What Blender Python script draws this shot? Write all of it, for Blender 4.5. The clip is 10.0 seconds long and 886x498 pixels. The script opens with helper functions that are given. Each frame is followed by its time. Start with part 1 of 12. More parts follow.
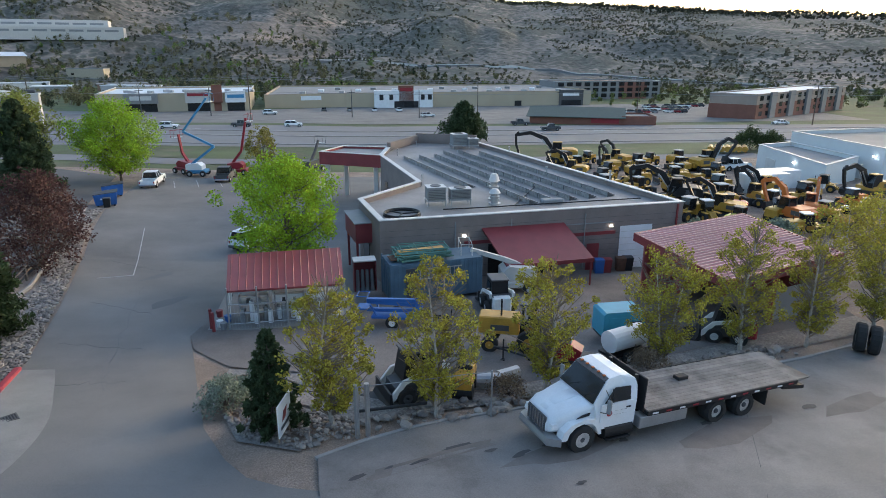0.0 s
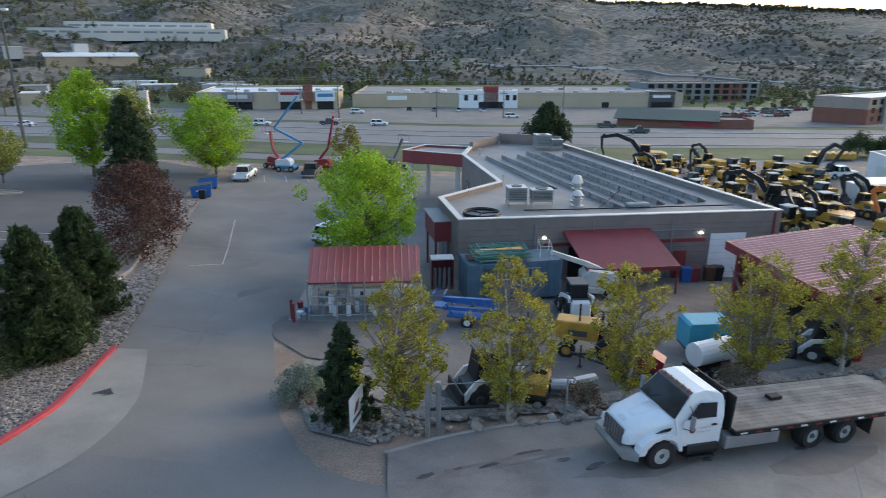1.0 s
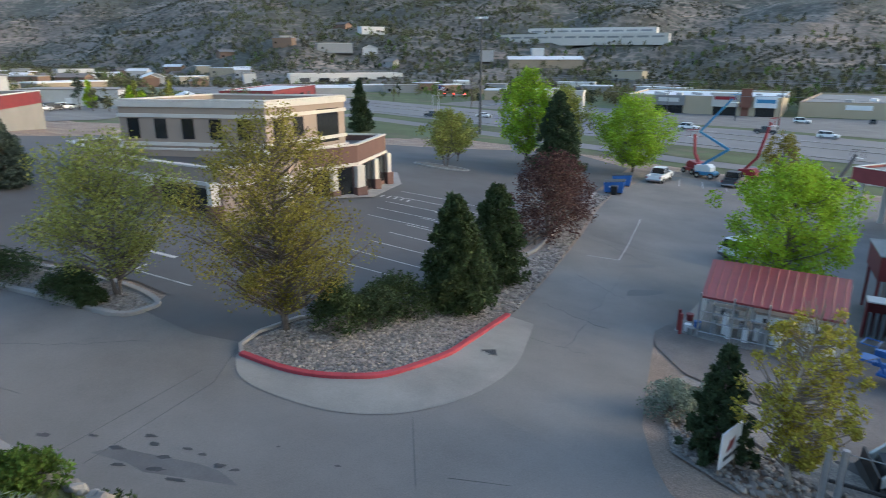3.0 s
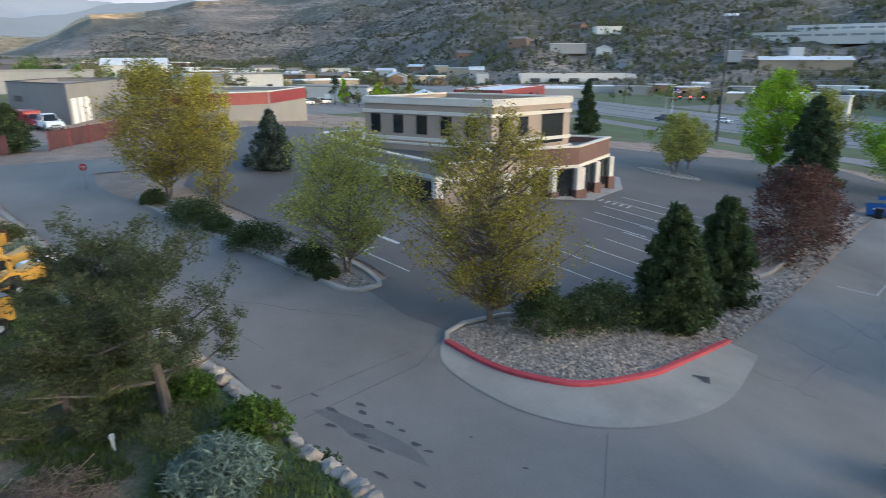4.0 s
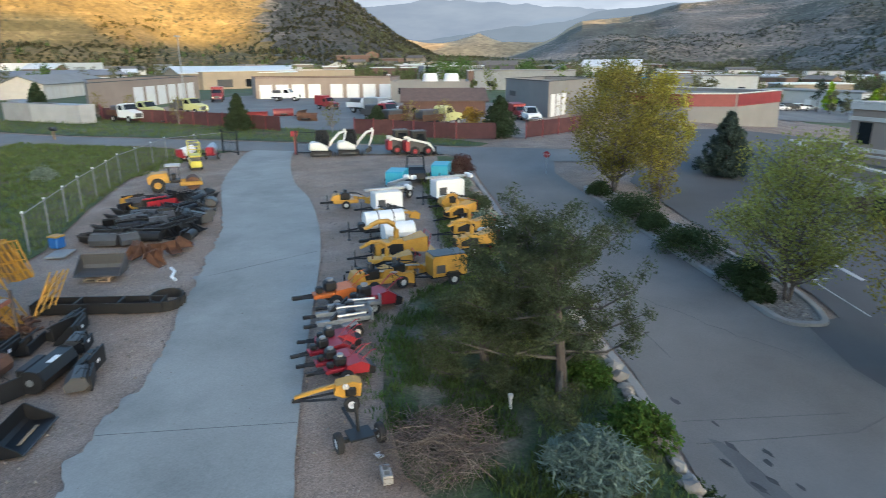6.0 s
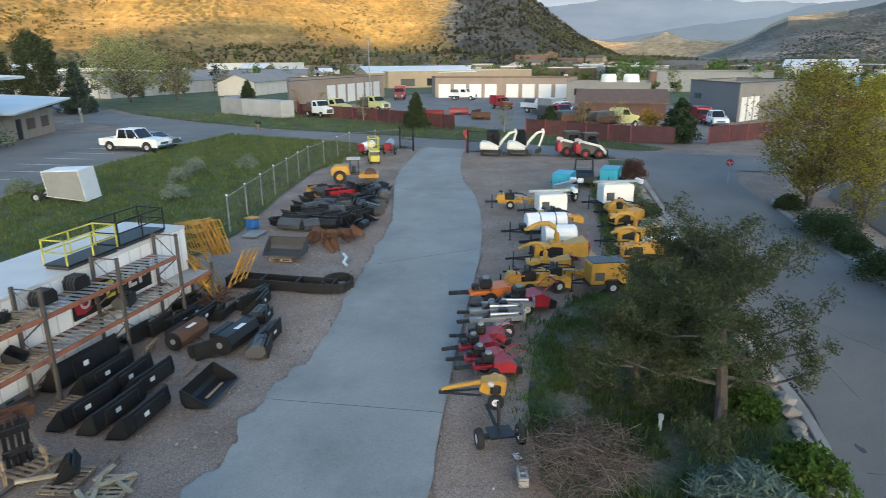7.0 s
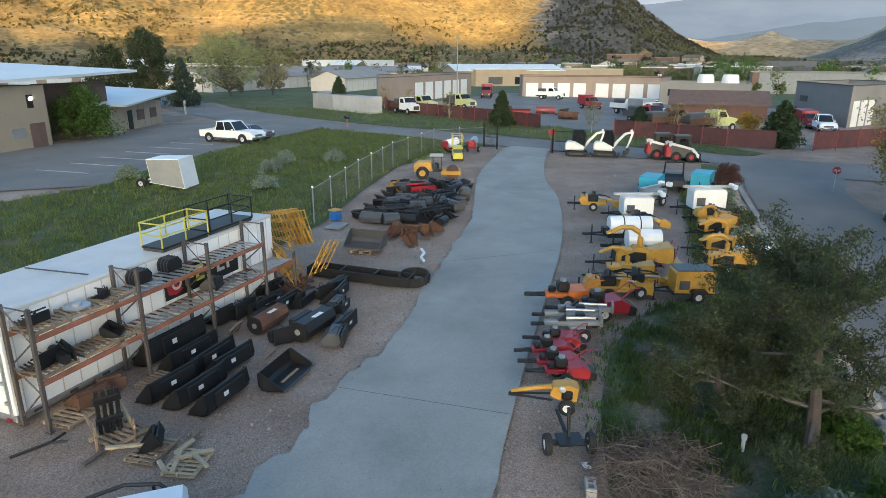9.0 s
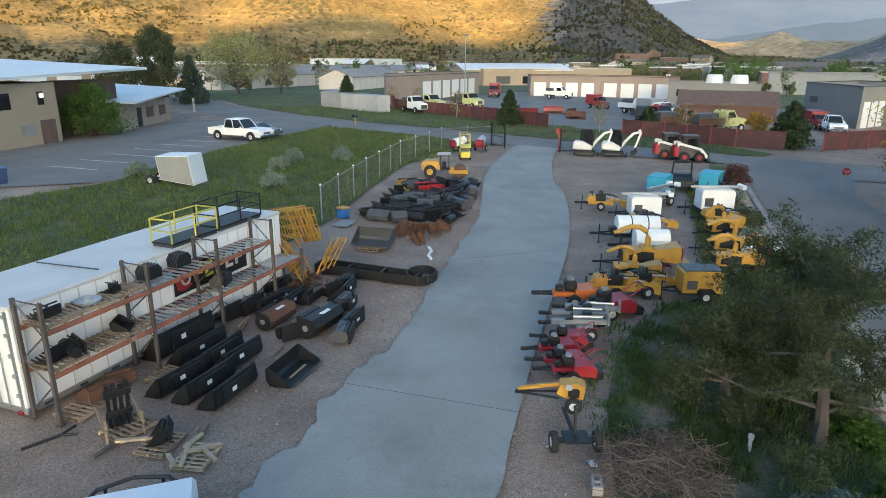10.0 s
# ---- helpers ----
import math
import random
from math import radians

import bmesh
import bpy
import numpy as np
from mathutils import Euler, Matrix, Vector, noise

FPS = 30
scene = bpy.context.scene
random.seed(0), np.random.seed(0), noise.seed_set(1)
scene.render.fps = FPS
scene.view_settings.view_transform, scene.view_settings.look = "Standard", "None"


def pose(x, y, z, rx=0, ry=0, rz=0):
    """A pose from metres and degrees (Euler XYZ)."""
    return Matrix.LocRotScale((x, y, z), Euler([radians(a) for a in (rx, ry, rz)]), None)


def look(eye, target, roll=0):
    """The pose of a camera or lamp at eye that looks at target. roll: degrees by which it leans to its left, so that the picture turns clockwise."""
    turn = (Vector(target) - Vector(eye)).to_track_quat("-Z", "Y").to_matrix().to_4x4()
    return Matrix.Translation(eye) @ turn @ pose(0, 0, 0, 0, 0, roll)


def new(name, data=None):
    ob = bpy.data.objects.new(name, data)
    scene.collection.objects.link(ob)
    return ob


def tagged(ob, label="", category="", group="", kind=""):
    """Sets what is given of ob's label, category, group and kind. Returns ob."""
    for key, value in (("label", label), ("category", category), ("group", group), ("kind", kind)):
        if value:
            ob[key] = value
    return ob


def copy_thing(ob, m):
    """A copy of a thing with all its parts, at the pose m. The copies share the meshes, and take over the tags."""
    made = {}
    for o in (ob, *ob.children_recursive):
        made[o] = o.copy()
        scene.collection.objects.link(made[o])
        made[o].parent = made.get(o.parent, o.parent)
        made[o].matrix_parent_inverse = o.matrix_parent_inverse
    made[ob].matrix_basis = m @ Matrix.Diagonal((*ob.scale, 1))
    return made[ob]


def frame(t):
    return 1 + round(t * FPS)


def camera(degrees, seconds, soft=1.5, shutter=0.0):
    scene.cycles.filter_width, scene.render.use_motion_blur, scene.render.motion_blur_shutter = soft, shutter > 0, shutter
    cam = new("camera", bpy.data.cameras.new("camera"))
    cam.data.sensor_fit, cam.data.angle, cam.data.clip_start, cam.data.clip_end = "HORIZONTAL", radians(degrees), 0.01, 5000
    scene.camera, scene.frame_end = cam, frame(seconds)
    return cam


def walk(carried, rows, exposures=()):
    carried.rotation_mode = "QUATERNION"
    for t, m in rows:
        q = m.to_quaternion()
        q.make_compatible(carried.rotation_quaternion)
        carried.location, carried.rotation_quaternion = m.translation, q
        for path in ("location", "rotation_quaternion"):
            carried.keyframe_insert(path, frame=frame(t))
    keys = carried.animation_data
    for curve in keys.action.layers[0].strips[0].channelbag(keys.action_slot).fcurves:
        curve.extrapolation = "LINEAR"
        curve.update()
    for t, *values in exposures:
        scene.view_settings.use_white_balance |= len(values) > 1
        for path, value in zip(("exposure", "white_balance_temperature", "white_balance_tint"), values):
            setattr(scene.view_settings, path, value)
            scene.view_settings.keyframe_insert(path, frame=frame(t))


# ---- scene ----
cam = camera(70.0, 10.0, soft=0.45, shutter=0.3)
# seconds, eye, heading, tilt, lean
PATH = [
    (0.0, (0.0, -0.001, 9.0), 0.0, -17.334, 0.14),
    (0.5, (0.024, 0.13, 8.934), 2.281, -17.319, 0.101),
    (1.0, (0.019, 0.322, 8.826), 7.469, -17.273, 0.137),
    (1.5, (-0.017, 0.531, 8.715), 15.159, -17.242, 0.168),
    (2.0, (-0.064, 0.868, 8.479), 24.384, -17.106, 0.129),
    (2.5, (-0.109, 1.111, 8.273), 34.361, -16.997, 0.061),
    (4.0, (-0.237, 1.443, 8.275), 64.281, -16.925, -0.115),
    (4.5, (-0.445, 1.522, 8.12), 74.416, -16.764, -0.067),
    (5.0, (-0.662, 1.596, 8.023), 84.2, -16.694, -0.056),
    (5.5, (-0.758, 1.69, 8.003), 93.945, -16.644, -0.162),
    (6.0, (-0.773, 1.807, 8.022), 103.845, -16.621, -0.27),
    (7.5, (-0.817, 2.069, 8.097), 123.55, -16.546, -0.22),
    (8.0, (-0.891, 2.063, 8.069), 125.341, -16.569, -0.087),
    (8.5, (-0.931, 2.052, 8.048), 126.237, -16.635, 0.01),
    (9.0, (-0.954, 2.042, 8.026), 126.83, -16.687, 0.162),
    (9.5, (-0.917, 2.047, 8.01), 127.169, -16.716, 0.264),
    (10.0, (-0.883, 2.048, 8.003), 127.43, -16.768, 0.416),
]
walk(cam, [(t, pose(*eye, 90 + tilt, 0, heading) @ pose(0, 0, 0, 0, 0, lean)) for t, eye, heading, tilt, lean in PATH], exposures=[(0.0, 1.93, 6130, 11), (2.5, 1.97, 5980, 10), (4.5, 1.93, 5650, 7), (6.0, 1.78, 5520, 5), (7.5, 1.67, 5600, 4), (10.0, 1.67, 5600, 4)])

# ---- light ----
SUN_AZ, SUN_EL = -50.0, 1.4          # heading of the sun (left of +y is positive) and its height, in degrees
world = bpy.data.worlds.new("sky")
scene.world = world
world.use_nodes = True
_n = world.node_tree.nodes
_sky = _n.new("ShaderNodeTexSky")
_sky.sky_type = "NISHITA"
_sky.sun_disc = False
_sky.sun_elevation = radians(9.0)
_sky.sun_rotation = radians(-SUN_AZ)
_sky.dust_density = 3.0
_sky.air_density = 1.0
_sky.ozone_density = 1.5
_n["Background"].inputs[1].default_value = 0.15
world.node_tree.links.new(_sky.outputs[0], _n["Background"].inputs[0])
_sun = bpy.data.lights.new("sun", "SUN")
_sun.energy = 5.0
_sun.angle = radians(0.5)
_sun.color = (1.0, 0.56, 0.13)
sun = new("sun", _sun)
_d = Vector((-math.sin(radians(SUN_AZ)) * math.cos(radians(SUN_EL)), math.cos(radians(SUN_AZ)) * math.cos(radians(SUN_EL)), math.sin(radians(SUN_EL))))
sun.matrix_world = look((0, 0, 60), Vector((0, 0, 60)) - _d)

# ---- materials ----
def _lin(nt, kind, **kw):
    nd = nt.nodes.new(kind)
    for k, v in kw.items():
        nd.inputs[k].default_value = v
    return nd


def mat(name, col, rough=0.8, metal=0.0, var=0.18, scale=1.2, fine=18.0, bump=0.0, col2=None, cover=0.5, rnd=0.0, island=False, spec=0.5, glow=None, trans=0.0, detail=4.0, speck=None):
    """Procedural surface: a base colour broken up by broad stains and fine grain, with optional second colour in patches."""
    m = bpy.data.materials.new(name)
    m.use_nodes = True
    nt = m.node_tree
    b = nt.nodes["Principled BSDF"]
    b.inputs["Roughness"].default_value = rough
    b.inputs["Metallic"].default_value = metal
    b.inputs["Specular IOR Level"].default_value = spec
    if trans:
        b.inputs["Transmission Weight"].default_value = trans
    geo = nt.nodes.new("ShaderNodeNewGeometry")
    n1 = _lin(nt, "ShaderNodeTexNoise", Scale=scale, Detail=detail, Roughness=0.6)
    n2 = _lin(nt, "ShaderNodeTexNoise", Scale=fine, Detail=2.0)
    for n in (n1, n2):
        nt.links.new(geo.outputs["Position"], n.inputs["Vector"])
    add = nt.nodes.new("ShaderNodeMath")
    add.operation = "MULTIPLY_ADD"
    nt.links.new(n2.outputs["Fac"], add.inputs[0])
    add.inputs[1].default_value = 0.45
    nt.links.new(n1.outputs["Fac"], add.inputs[2])
    ramp = nt.nodes.new("ShaderNodeMapRange")
    ramp.inputs[1].default_value, ramp.inputs[2].default_value = 0.45, 1.0
    ramp.inputs[3].default_value, ramp.inputs[4].default_value = 1 - var, 1 + var
    nt.links.new(add.outputs[0], ramp.inputs[0])
    src = None
    if col2 is not None:
        n3 = _lin(nt, "ShaderNodeTexNoise", Scale=scale * 0.7, Detail=6.0, Roughness=0.65)
        nt.links.new(geo.outputs["Position"], n3.inputs["Vector"])
        r3 = nt.nodes.new("ShaderNodeMapRange")
        r3.inputs[1].default_value, r3.inputs[2].default_value = 1 - cover - 0.07, 1 - cover + 0.07
        nt.links.new(n3.outputs["Fac"], r3.inputs[0])
        mx = nt.nodes.new("ShaderNodeMix")
        mx.data_type = "RGBA"
        mx.inputs[6].default_value = (*col, 1)
        mx.inputs[7].default_value = (*col2, 1)
        nt.links.new(r3.outputs[0], mx.inputs[0])
        src = mx.outputs[2]
    hsv = nt.nodes.new("ShaderNodeHueSaturation")
    hsv.inputs["Color"].default_value = (*col, 1)
    if src:
        nt.links.new(src, hsv.inputs["Color"])
    val = ramp.outputs[0]
    if rnd:
        who = geo.outputs["Random Per Island"]
        if not island:
            oi = nt.nodes.new("ShaderNodeObjectInfo")
            who = oi.outputs["Random"]
        rr = nt.nodes.new("ShaderNodeMapRange")
        rr.inputs[3].default_value, rr.inputs[4].default_value = 1 - rnd, 1 + rnd
        nt.links.new(who, rr.inputs[0])
        mu = nt.nodes.new("ShaderNodeMath")
        mu.operation = "MULTIPLY"
        nt.links.new(rr.outputs[0], mu.inputs[0])
        nt.links.new(val, mu.inputs[1])
        val = mu.outputs[0]
        hh = nt.nodes.new("ShaderNodeMapRange")
        hh.inputs[3].default_value, hh.inputs[4].default_value = 0.5 - rnd * 0.05, 0.5 + rnd * 0.05
        nt.links.new(who, hh.inputs[0])
        nt.links.new(hh.outputs[0], hsv.inputs["Hue"])
    if speck:
        vo = _lin(nt, "ShaderNodeTexVoronoi", Scale=speck[0])
        nt.links.new(geo.outputs["Position"], vo.inputs["Vector"])
        sr = nt.nodes.new("ShaderNodeMapRange")
        sr.inputs[3].default_value, sr.inputs[4].default_value = 1 - speck[1], 1 + speck[1]
        nt.links.new(vo.outputs["Color"], sr.inputs[0])
        sm = nt.nodes.new("ShaderNodeMath")
        sm.operation = "MULTIPLY"
        nt.links.new(sr.outputs[0], sm.inputs[0])
        nt.links.new(val, sm.inputs[1])
        val = sm.outputs[0]
    nt.links.new(val, hsv.inputs["Value"])
    nt.links.new(hsv.outputs[0], b.inputs["Base Color"])
    if bump:
        bp = _lin(nt, "ShaderNodeBump", Strength=0.6, Distance=bump)
        nt.links.new(n2.outputs["Fac"], bp.inputs["Height"])
        nt.links.new(bp.outputs[0], b.inputs["Normal"])
    if glow:
        b.inputs["Emission Color"].default_value = (*glow[:3], 1)
        b.inputs["Emission Strength"].default_value = glow[3]
    return m


# ---- shapes ----
class Shape:
    """Vertices and faces of one part, in metres."""

    def __init__(self):
        self.v, self.f = [], []

    def add(self, vs, fs):
        k = len(self.v)
        self.v += [tuple(p) for p in vs]
        self.f += [tuple(k + i for i in f) for f in fs]
        return self

    def box(self, x0, y0, z0, x1, y1, z1, b=0.0, turn=0.0, tip=0.0):
        c = Vector(((x0 + x1) / 2, (y0 + y1) / 2, (z0 + z1) / 2))
        h = Vector((abs(x1 - x0) / 2, abs(y1 - y0) / 2, abs(z1 - z0) / 2))
        b = min(b, 0.45 * min(h) * 2)
        vs, fs = [], []
        if b <= 0:
            vs = [(sx * h.x, sy * h.y, sz * h.z) for sx in (-1, 1) for sy in (-1, 1) for sz in (-1, 1)]
            fs = [(0, 1, 3, 2), (4, 6, 7, 5), (0, 4, 5, 1), (2, 3, 7, 6), (0, 2, 6, 4), (1, 5, 7, 3)]
        else:
            idx = {}
            for sx in (-1, 1):
                for sy in (-1, 1):
                    for sz in (-1, 1):
                        for a in range(3):
                            p = [sx * (h.x - b), sy * (h.y - b), sz * (h.z - b)]
                            p[a] = (sx, sy, sz)[a] * h[a]
                            idx[sx, sy, sz, a] = len(vs)
                            vs.append(tuple(p))
            S = (-1, 1)
            for a in range(3):
                o, q = [(1, 2), (0, 2), (0, 1)][a]
                for s in S:
                    ring = []
                    for so, sq in ((-1, -1), (1, -1), (1, 1), (-1, 1)):
                        k = [0, 0, 0]
                        k[a], k[o], k[q] = s, so, sq
                        ring.append(idx[(*k, a)])
                    fs.append(tuple(ring))
            for a, o, q in ((0, 1, 2), (0, 2, 1), (1, 2, 0)):
                for sa in S:
                    for so in S:
                        r = []
                        for sq, who in ((-1, a), (-1, o), (1, o), (1, a)):
                            k = [0, 0, 0]
                            k[a], k[o], k[q] = sa, so, sq
                            r.append(idx[(*k, who)])
                        fs.append(tuple(r))
            for sx in S:
                for sy in S:
                    for sz in S:
                        fs.append(tuple(idx[sx, sy, sz, a] for a in range(3)))
        m = Matrix.Translation(c) @ pose(0, 0, 0, 0, tip, turn)
        return self.add([m @ Vector(p) for p in vs], fs)

    def tube(self, pts, r, n=6, r1=None, cap=True):
        pts = [Vector(p) for p in pts]
        k0, vs, fs = 0, [], []
        for i, p in enumerate(pts):
            d = (pts[min(i + 1, len(pts) - 1)] - pts[max(i - 1, 0)])
            d = d.normalized() if d.length > 1e-9 else Vector((0, 0, 1))
            a = d.cross(Vector((0, 0, 1)) if abs(d.z) < 0.9 else Vector((1, 0, 0))).normalized()
            c = d.cross(a)
            rr = r if r1 is None else r + (r1 - r) * i / max(1, len(pts) - 1)
            vs += [p + (a * math.cos(2 * math.pi * j / n) + c * math.sin(2 * math.pi * j / n)) * rr for j in range(n)]
            if i:
                fs += [((i - 1) * n + j, (i - 1) * n + (j + 1) % n, i * n + (j + 1) % n, i * n + j) for j in range(n)]
        if cap:
            fs += [tuple(range(n))[::-1], tuple(range((len(pts) - 1) * n, len(pts) * n))]
        return self.add(vs, fs)

    def slab(self, prof, w, w2=None, axis="y", at=0.0):
        """Side outline (x, z) or (x, z, half width) drawn out across y; with axis 'x', outline (y, z) along x."""
        n = len(prof)
        L, R = [], []
        for p in prof:
            hw = p[2] if len(p) > 2 else w / 2
            a, b = (p[0], at - hw, p[1]), (p[0], at + hw, p[1])
            if axis == "x":
                a, b = (at - hw, p[0], p[1]), (at + hw, p[0], p[1])
            L.append(a)
            R.append(b)
        return self.add(L + R, [tuple(range(n))[::-1], tuple(range(n, 2 * n))] + [(i, (i + 1) % n, n + (i + 1) % n, n + i) for i in range(n)])

    def prism(self, pts, z0, z1):
        n = len(pts)
        a = z0 if callable(z0) else (lambda x, y: z0)
        b = z1 if callable(z1) else (lambda x, y: z1)
        return self.add([(x, y, a(x, y)) for x, y in pts] + [(x, y, b(x, y)) for x, y in pts],
                        [tuple(range(n))[::-1], tuple(range(n, 2 * n))] + [(i, (i + 1) % n, n + (i + 1) % n, n + i) for i in range(n)])

    def ring(self, c, axis, r, w, n=18, inner=0.0, round_=0.25):
        """A wheel-like body round axis ('x' or 'y'), rounded at the shoulders, open in the middle if inner."""
        rows = [(inner, -w / 2), (r * (1 - 0.5 * round_ * w / r), -w / 2), (r, -w / 2 + w * round_ * 0.8), (r, w / 2 - w * round_ * 0.8), (r * (1 - 0.5 * round_ * w / r), w / 2), (inner, w / 2)]
        vs, fs = [], []
        for q, o in rows:
            for j in range(n):
                a = 2 * math.pi * j / n
                u, v = q * math.cos(a), q * math.sin(a)
                vs.append((c[0] + u, c[1] + o, c[2] + v) if axis == "y" else (c[0] + o, c[1] + u, c[2] + v))
        for i in range(len(rows) - 1):
            fs += [(i * n + j, i * n + (j + 1) % n, (i + 1) * n + (j + 1) % n, (i + 1) * n + j) for j in range(n)]
        if inner:
            k = (len(rows) - 1) * n
            fs += [(k + j, k + (j + 1) % n, (j + 1) % n, j) for j in range(n)]
        return self.add(vs, fs)

    def mesh(self, name, smooth=False):
        me = bpy.data.meshes.new(name)
        me.from_pydata(self.v, [], self.f)
        bm = bmesh.new()
        bm.from_mesh(me)
        bmesh.ops.recalc_face_normals(bm, faces=bm.faces)
        bm.to_mesh(me)
        bm.free()
        if smooth:
            me.polygons.foreach_set("use_smooth", [True] * len(me.polygons))
        return me


def part(name, shape, material, parent=None, label="", smooth=False):
    me = shape.mesh(name, smooth)
    me.materials.append(material)
    ob = new(name, me)
    ob.parent = parent
    if label:
        tagged(ob, label)
    return ob


def thing(name, label, category, m=None, group="", kind=""):
    ob = new(name)
    if m is not None:
        ob.matrix_world = m
    return tagged(ob, label, category, group, kind)


def whole(name, shape, material, label, category, m=None, group="", kind="", smooth=False):
    ob = part(name, shape, material, None, "", smooth)
    if m is not None:
        ob.matrix_world = m
    return tagged(ob, label, category, group, kind)


def raw(name, vs, fs, material, label, category="", kind="", smooth=False):
    me = bpy.data.meshes.new(name)
    me.from_pydata(vs, [], fs)
    me.materials.append(material)
    if smooth:
        me.polygons.foreach_set("use_smooth", [True] * len(me.polygons))
    return tagged(new(name, me), label, category, "", kind)


# ---- the land ----
def ss(a):
    a = min(1.0, max(0.0, a))
    return a * a * (3 - 2 * a)


def lerp_steps(v, steps):
    if v <= steps[0][0]:
        return steps[0][1]
    for (a, p), (b, q) in zip(steps, steps[1:]):
        if v <= b:
            return p + (q - p) * (v - a) / (b - a)
    return steps[-1][1]


FALL = [(12.5, 0), (14.5, -0.04), (16, -0.12), (17.5, -0.27), (20, -0.60), (27, -1.6), (48, -3.8), (75, -4.6), (120, -6.3), (150, -7.2), (250, -9.7), (400, -10.5)]
EDGE = [(-70, -17), (-55, -10.6), (-46, -7.8), (-33.2, -3.0), (-29.4, -1.4), (-17.9, 2.6), (-13.7, 3.8), (-11.2, 4.7), (-6, 6.3), (40, 9)]      # top of the bank along the street: x, y


def ground_height(x, y):
    """Height of the land: a yard at zero, a street below it, and the long fall to the highway."""
    w = 2.3 * ss((-18 - x) / 32) + 1.0 * ss((-45 - x) / 20)
    w = w * (1 - 0.75 * ss((y - 40) / 45)) 
    low = -3.3 + lerp_steps(y, FALL) + w
    edge = lerp_steps(x, EDGE)
    k = ss((edge - y + 1.1) / 1.5)
    return low * (1 - k)


def steps_by(v, flat):
    return lerp_steps(v, [(flat[i], flat[i + 1]) for i in range(0, len(flat), 2)])


# heading -> height of the crest over the eye's level, in degrees
# headings below -36 are unseen; made-up heights and bump shape the hill shadow
CREST_N = (-180, 2.4, -110, 2.5, -70, 2.8, -59, 2.9, -55.5, 4.7, -51.5, 4.6, -49.5, 3.1, -42, 3.3, -36, 2.4, -27, 2.9, -17, 3.4, -6, 3.95, 2, 5, 20, 6, 40, 6, 67, 5.5, 78, 4.5, 81, 4.3, 84.3, 4.0, 87, 3.2, 89, 2.7, 91.9, 2.6, 93, 2.1, 94.2, 1.3, 96.5, 0.2, 99, -0.5, 180, -0.5)
CREST_S = (-180, 3, 95, -0.6, 104, -0.4, 107.5, 1.2, 110, 3.0, 112, 4.6, 116, 6, 130, 8, 160, 8, 180, 5)
# added ridge out of view, there only to block sun from the southern nose
CREST_SHADE = (-180, 1, -52, 1, -46, 2.5, -43.5, 5.0, -41.5, 6.4, -37, 6.6, -35.8, 5.5, -34.6, 1, 180, 1)
CREST_MID = (88, -0.8, 95, 0.5, 98.6, 1.0, 100.6, 1.7, 102.5, 1.2, 104.4, 0.9, 106.4, 1.3, 108.3, 1.9, 112, 1.6, 118, -0.6)


def hill(x, y):
    r = math.hypot(x, y)
    if r < 330:
        return 0.0
    az = math.degrees(math.atan2(-x, y))
    v = Vector((x, y, 0))
    n1 = noise.fractal(v * 0.004, 0.9, 2.1, 5)
    rid = 1 - abs(noise.noise(v * 0.006 + Vector((7, 3, 1))))
    gul = abs(noise.noise(v * 0.011 + Vector((2, 9, 4)))) + 0.5 * abs(noise.noise(v * 0.027))
    total = 0.0
    n0, n1r = (430, 1000) if az < 55 else (430 + 350 * ss((az - 55) / 25), 1000 + 400 * ss((az - 55) / 25))
    for crest, a, b in ((CREST_N, n0, n1r), (CREST_S, 520, 1050), (CREST_MID, 1500, 1900), (CREST_SHADE, 1450, 1640)):
        e = steps_by(az, crest)
        top = 9 + b * math.tan(radians(e)) + 12
        if top <= 0 or r < a:
            continue
        k = (r - a) / (b - a)
        g = ss(k) if k < 1 else max(0.3, 1 - 0.12 * (k - 1))
        g = 0.55 * g + 0.45 * min(1, max(0, k)) * (1 if k < 1 else g)
        rough = (n1 * 0.16 + (rid - 0.75) * 0.22 + (gul - 0.3) * 0.20) * min(1, 3 * k) * max(0.0, 1 - 0.7 * ss(k))
        total = max(total, top * (g + rough))
    return total


def land(x, y):
    return ground_height(x, y) + hill(x, y)


def sheet(name, poly, dz, material, label, category="", kind="structure", step=1.0, thick=0.0):
    """A paved or planted sheet with this outline, laid on the land."""
    bm = bmesh.new()
    bm.faces.new([bm.verts.new((x, y, 0)) for x, y in poly])
    xs, ys = [p[0] for p in poly], [p[1] for p in poly]
    for lo, hi, no in ((min(xs), max(xs), (1, 0, 0)), (min(ys), max(ys), (0, 1, 0))):
        q = math.ceil(lo / step) * step
        while q < hi:
            bmesh.ops.bisect_plane(bm, geom=bm.verts[:] + bm.edges[:] + bm.faces[:], plane_co=(q * no[0], q * no[1], 0), plane_no=no, dist=1e-5)
            q += step
    bmesh.ops.triangulate(bm, faces=bm.faces[:])
    for v in bm.verts:
        v.co.z = land(v.co.x, v.co.y) + dz
    bmesh.ops.recalc_face_normals(bm, faces=bm.faces)
    if sum(f.normal.z for f in bm.faces) < 0:
        bmesh.ops.reverse_faces(bm, faces=bm.faces[:])
    me = bpy.data.meshes.new(name)
    bm.to_mesh(me)
    bm.free()
    me.materials.append(material)
    return tagged(new(name, me), label, category, "", kind)


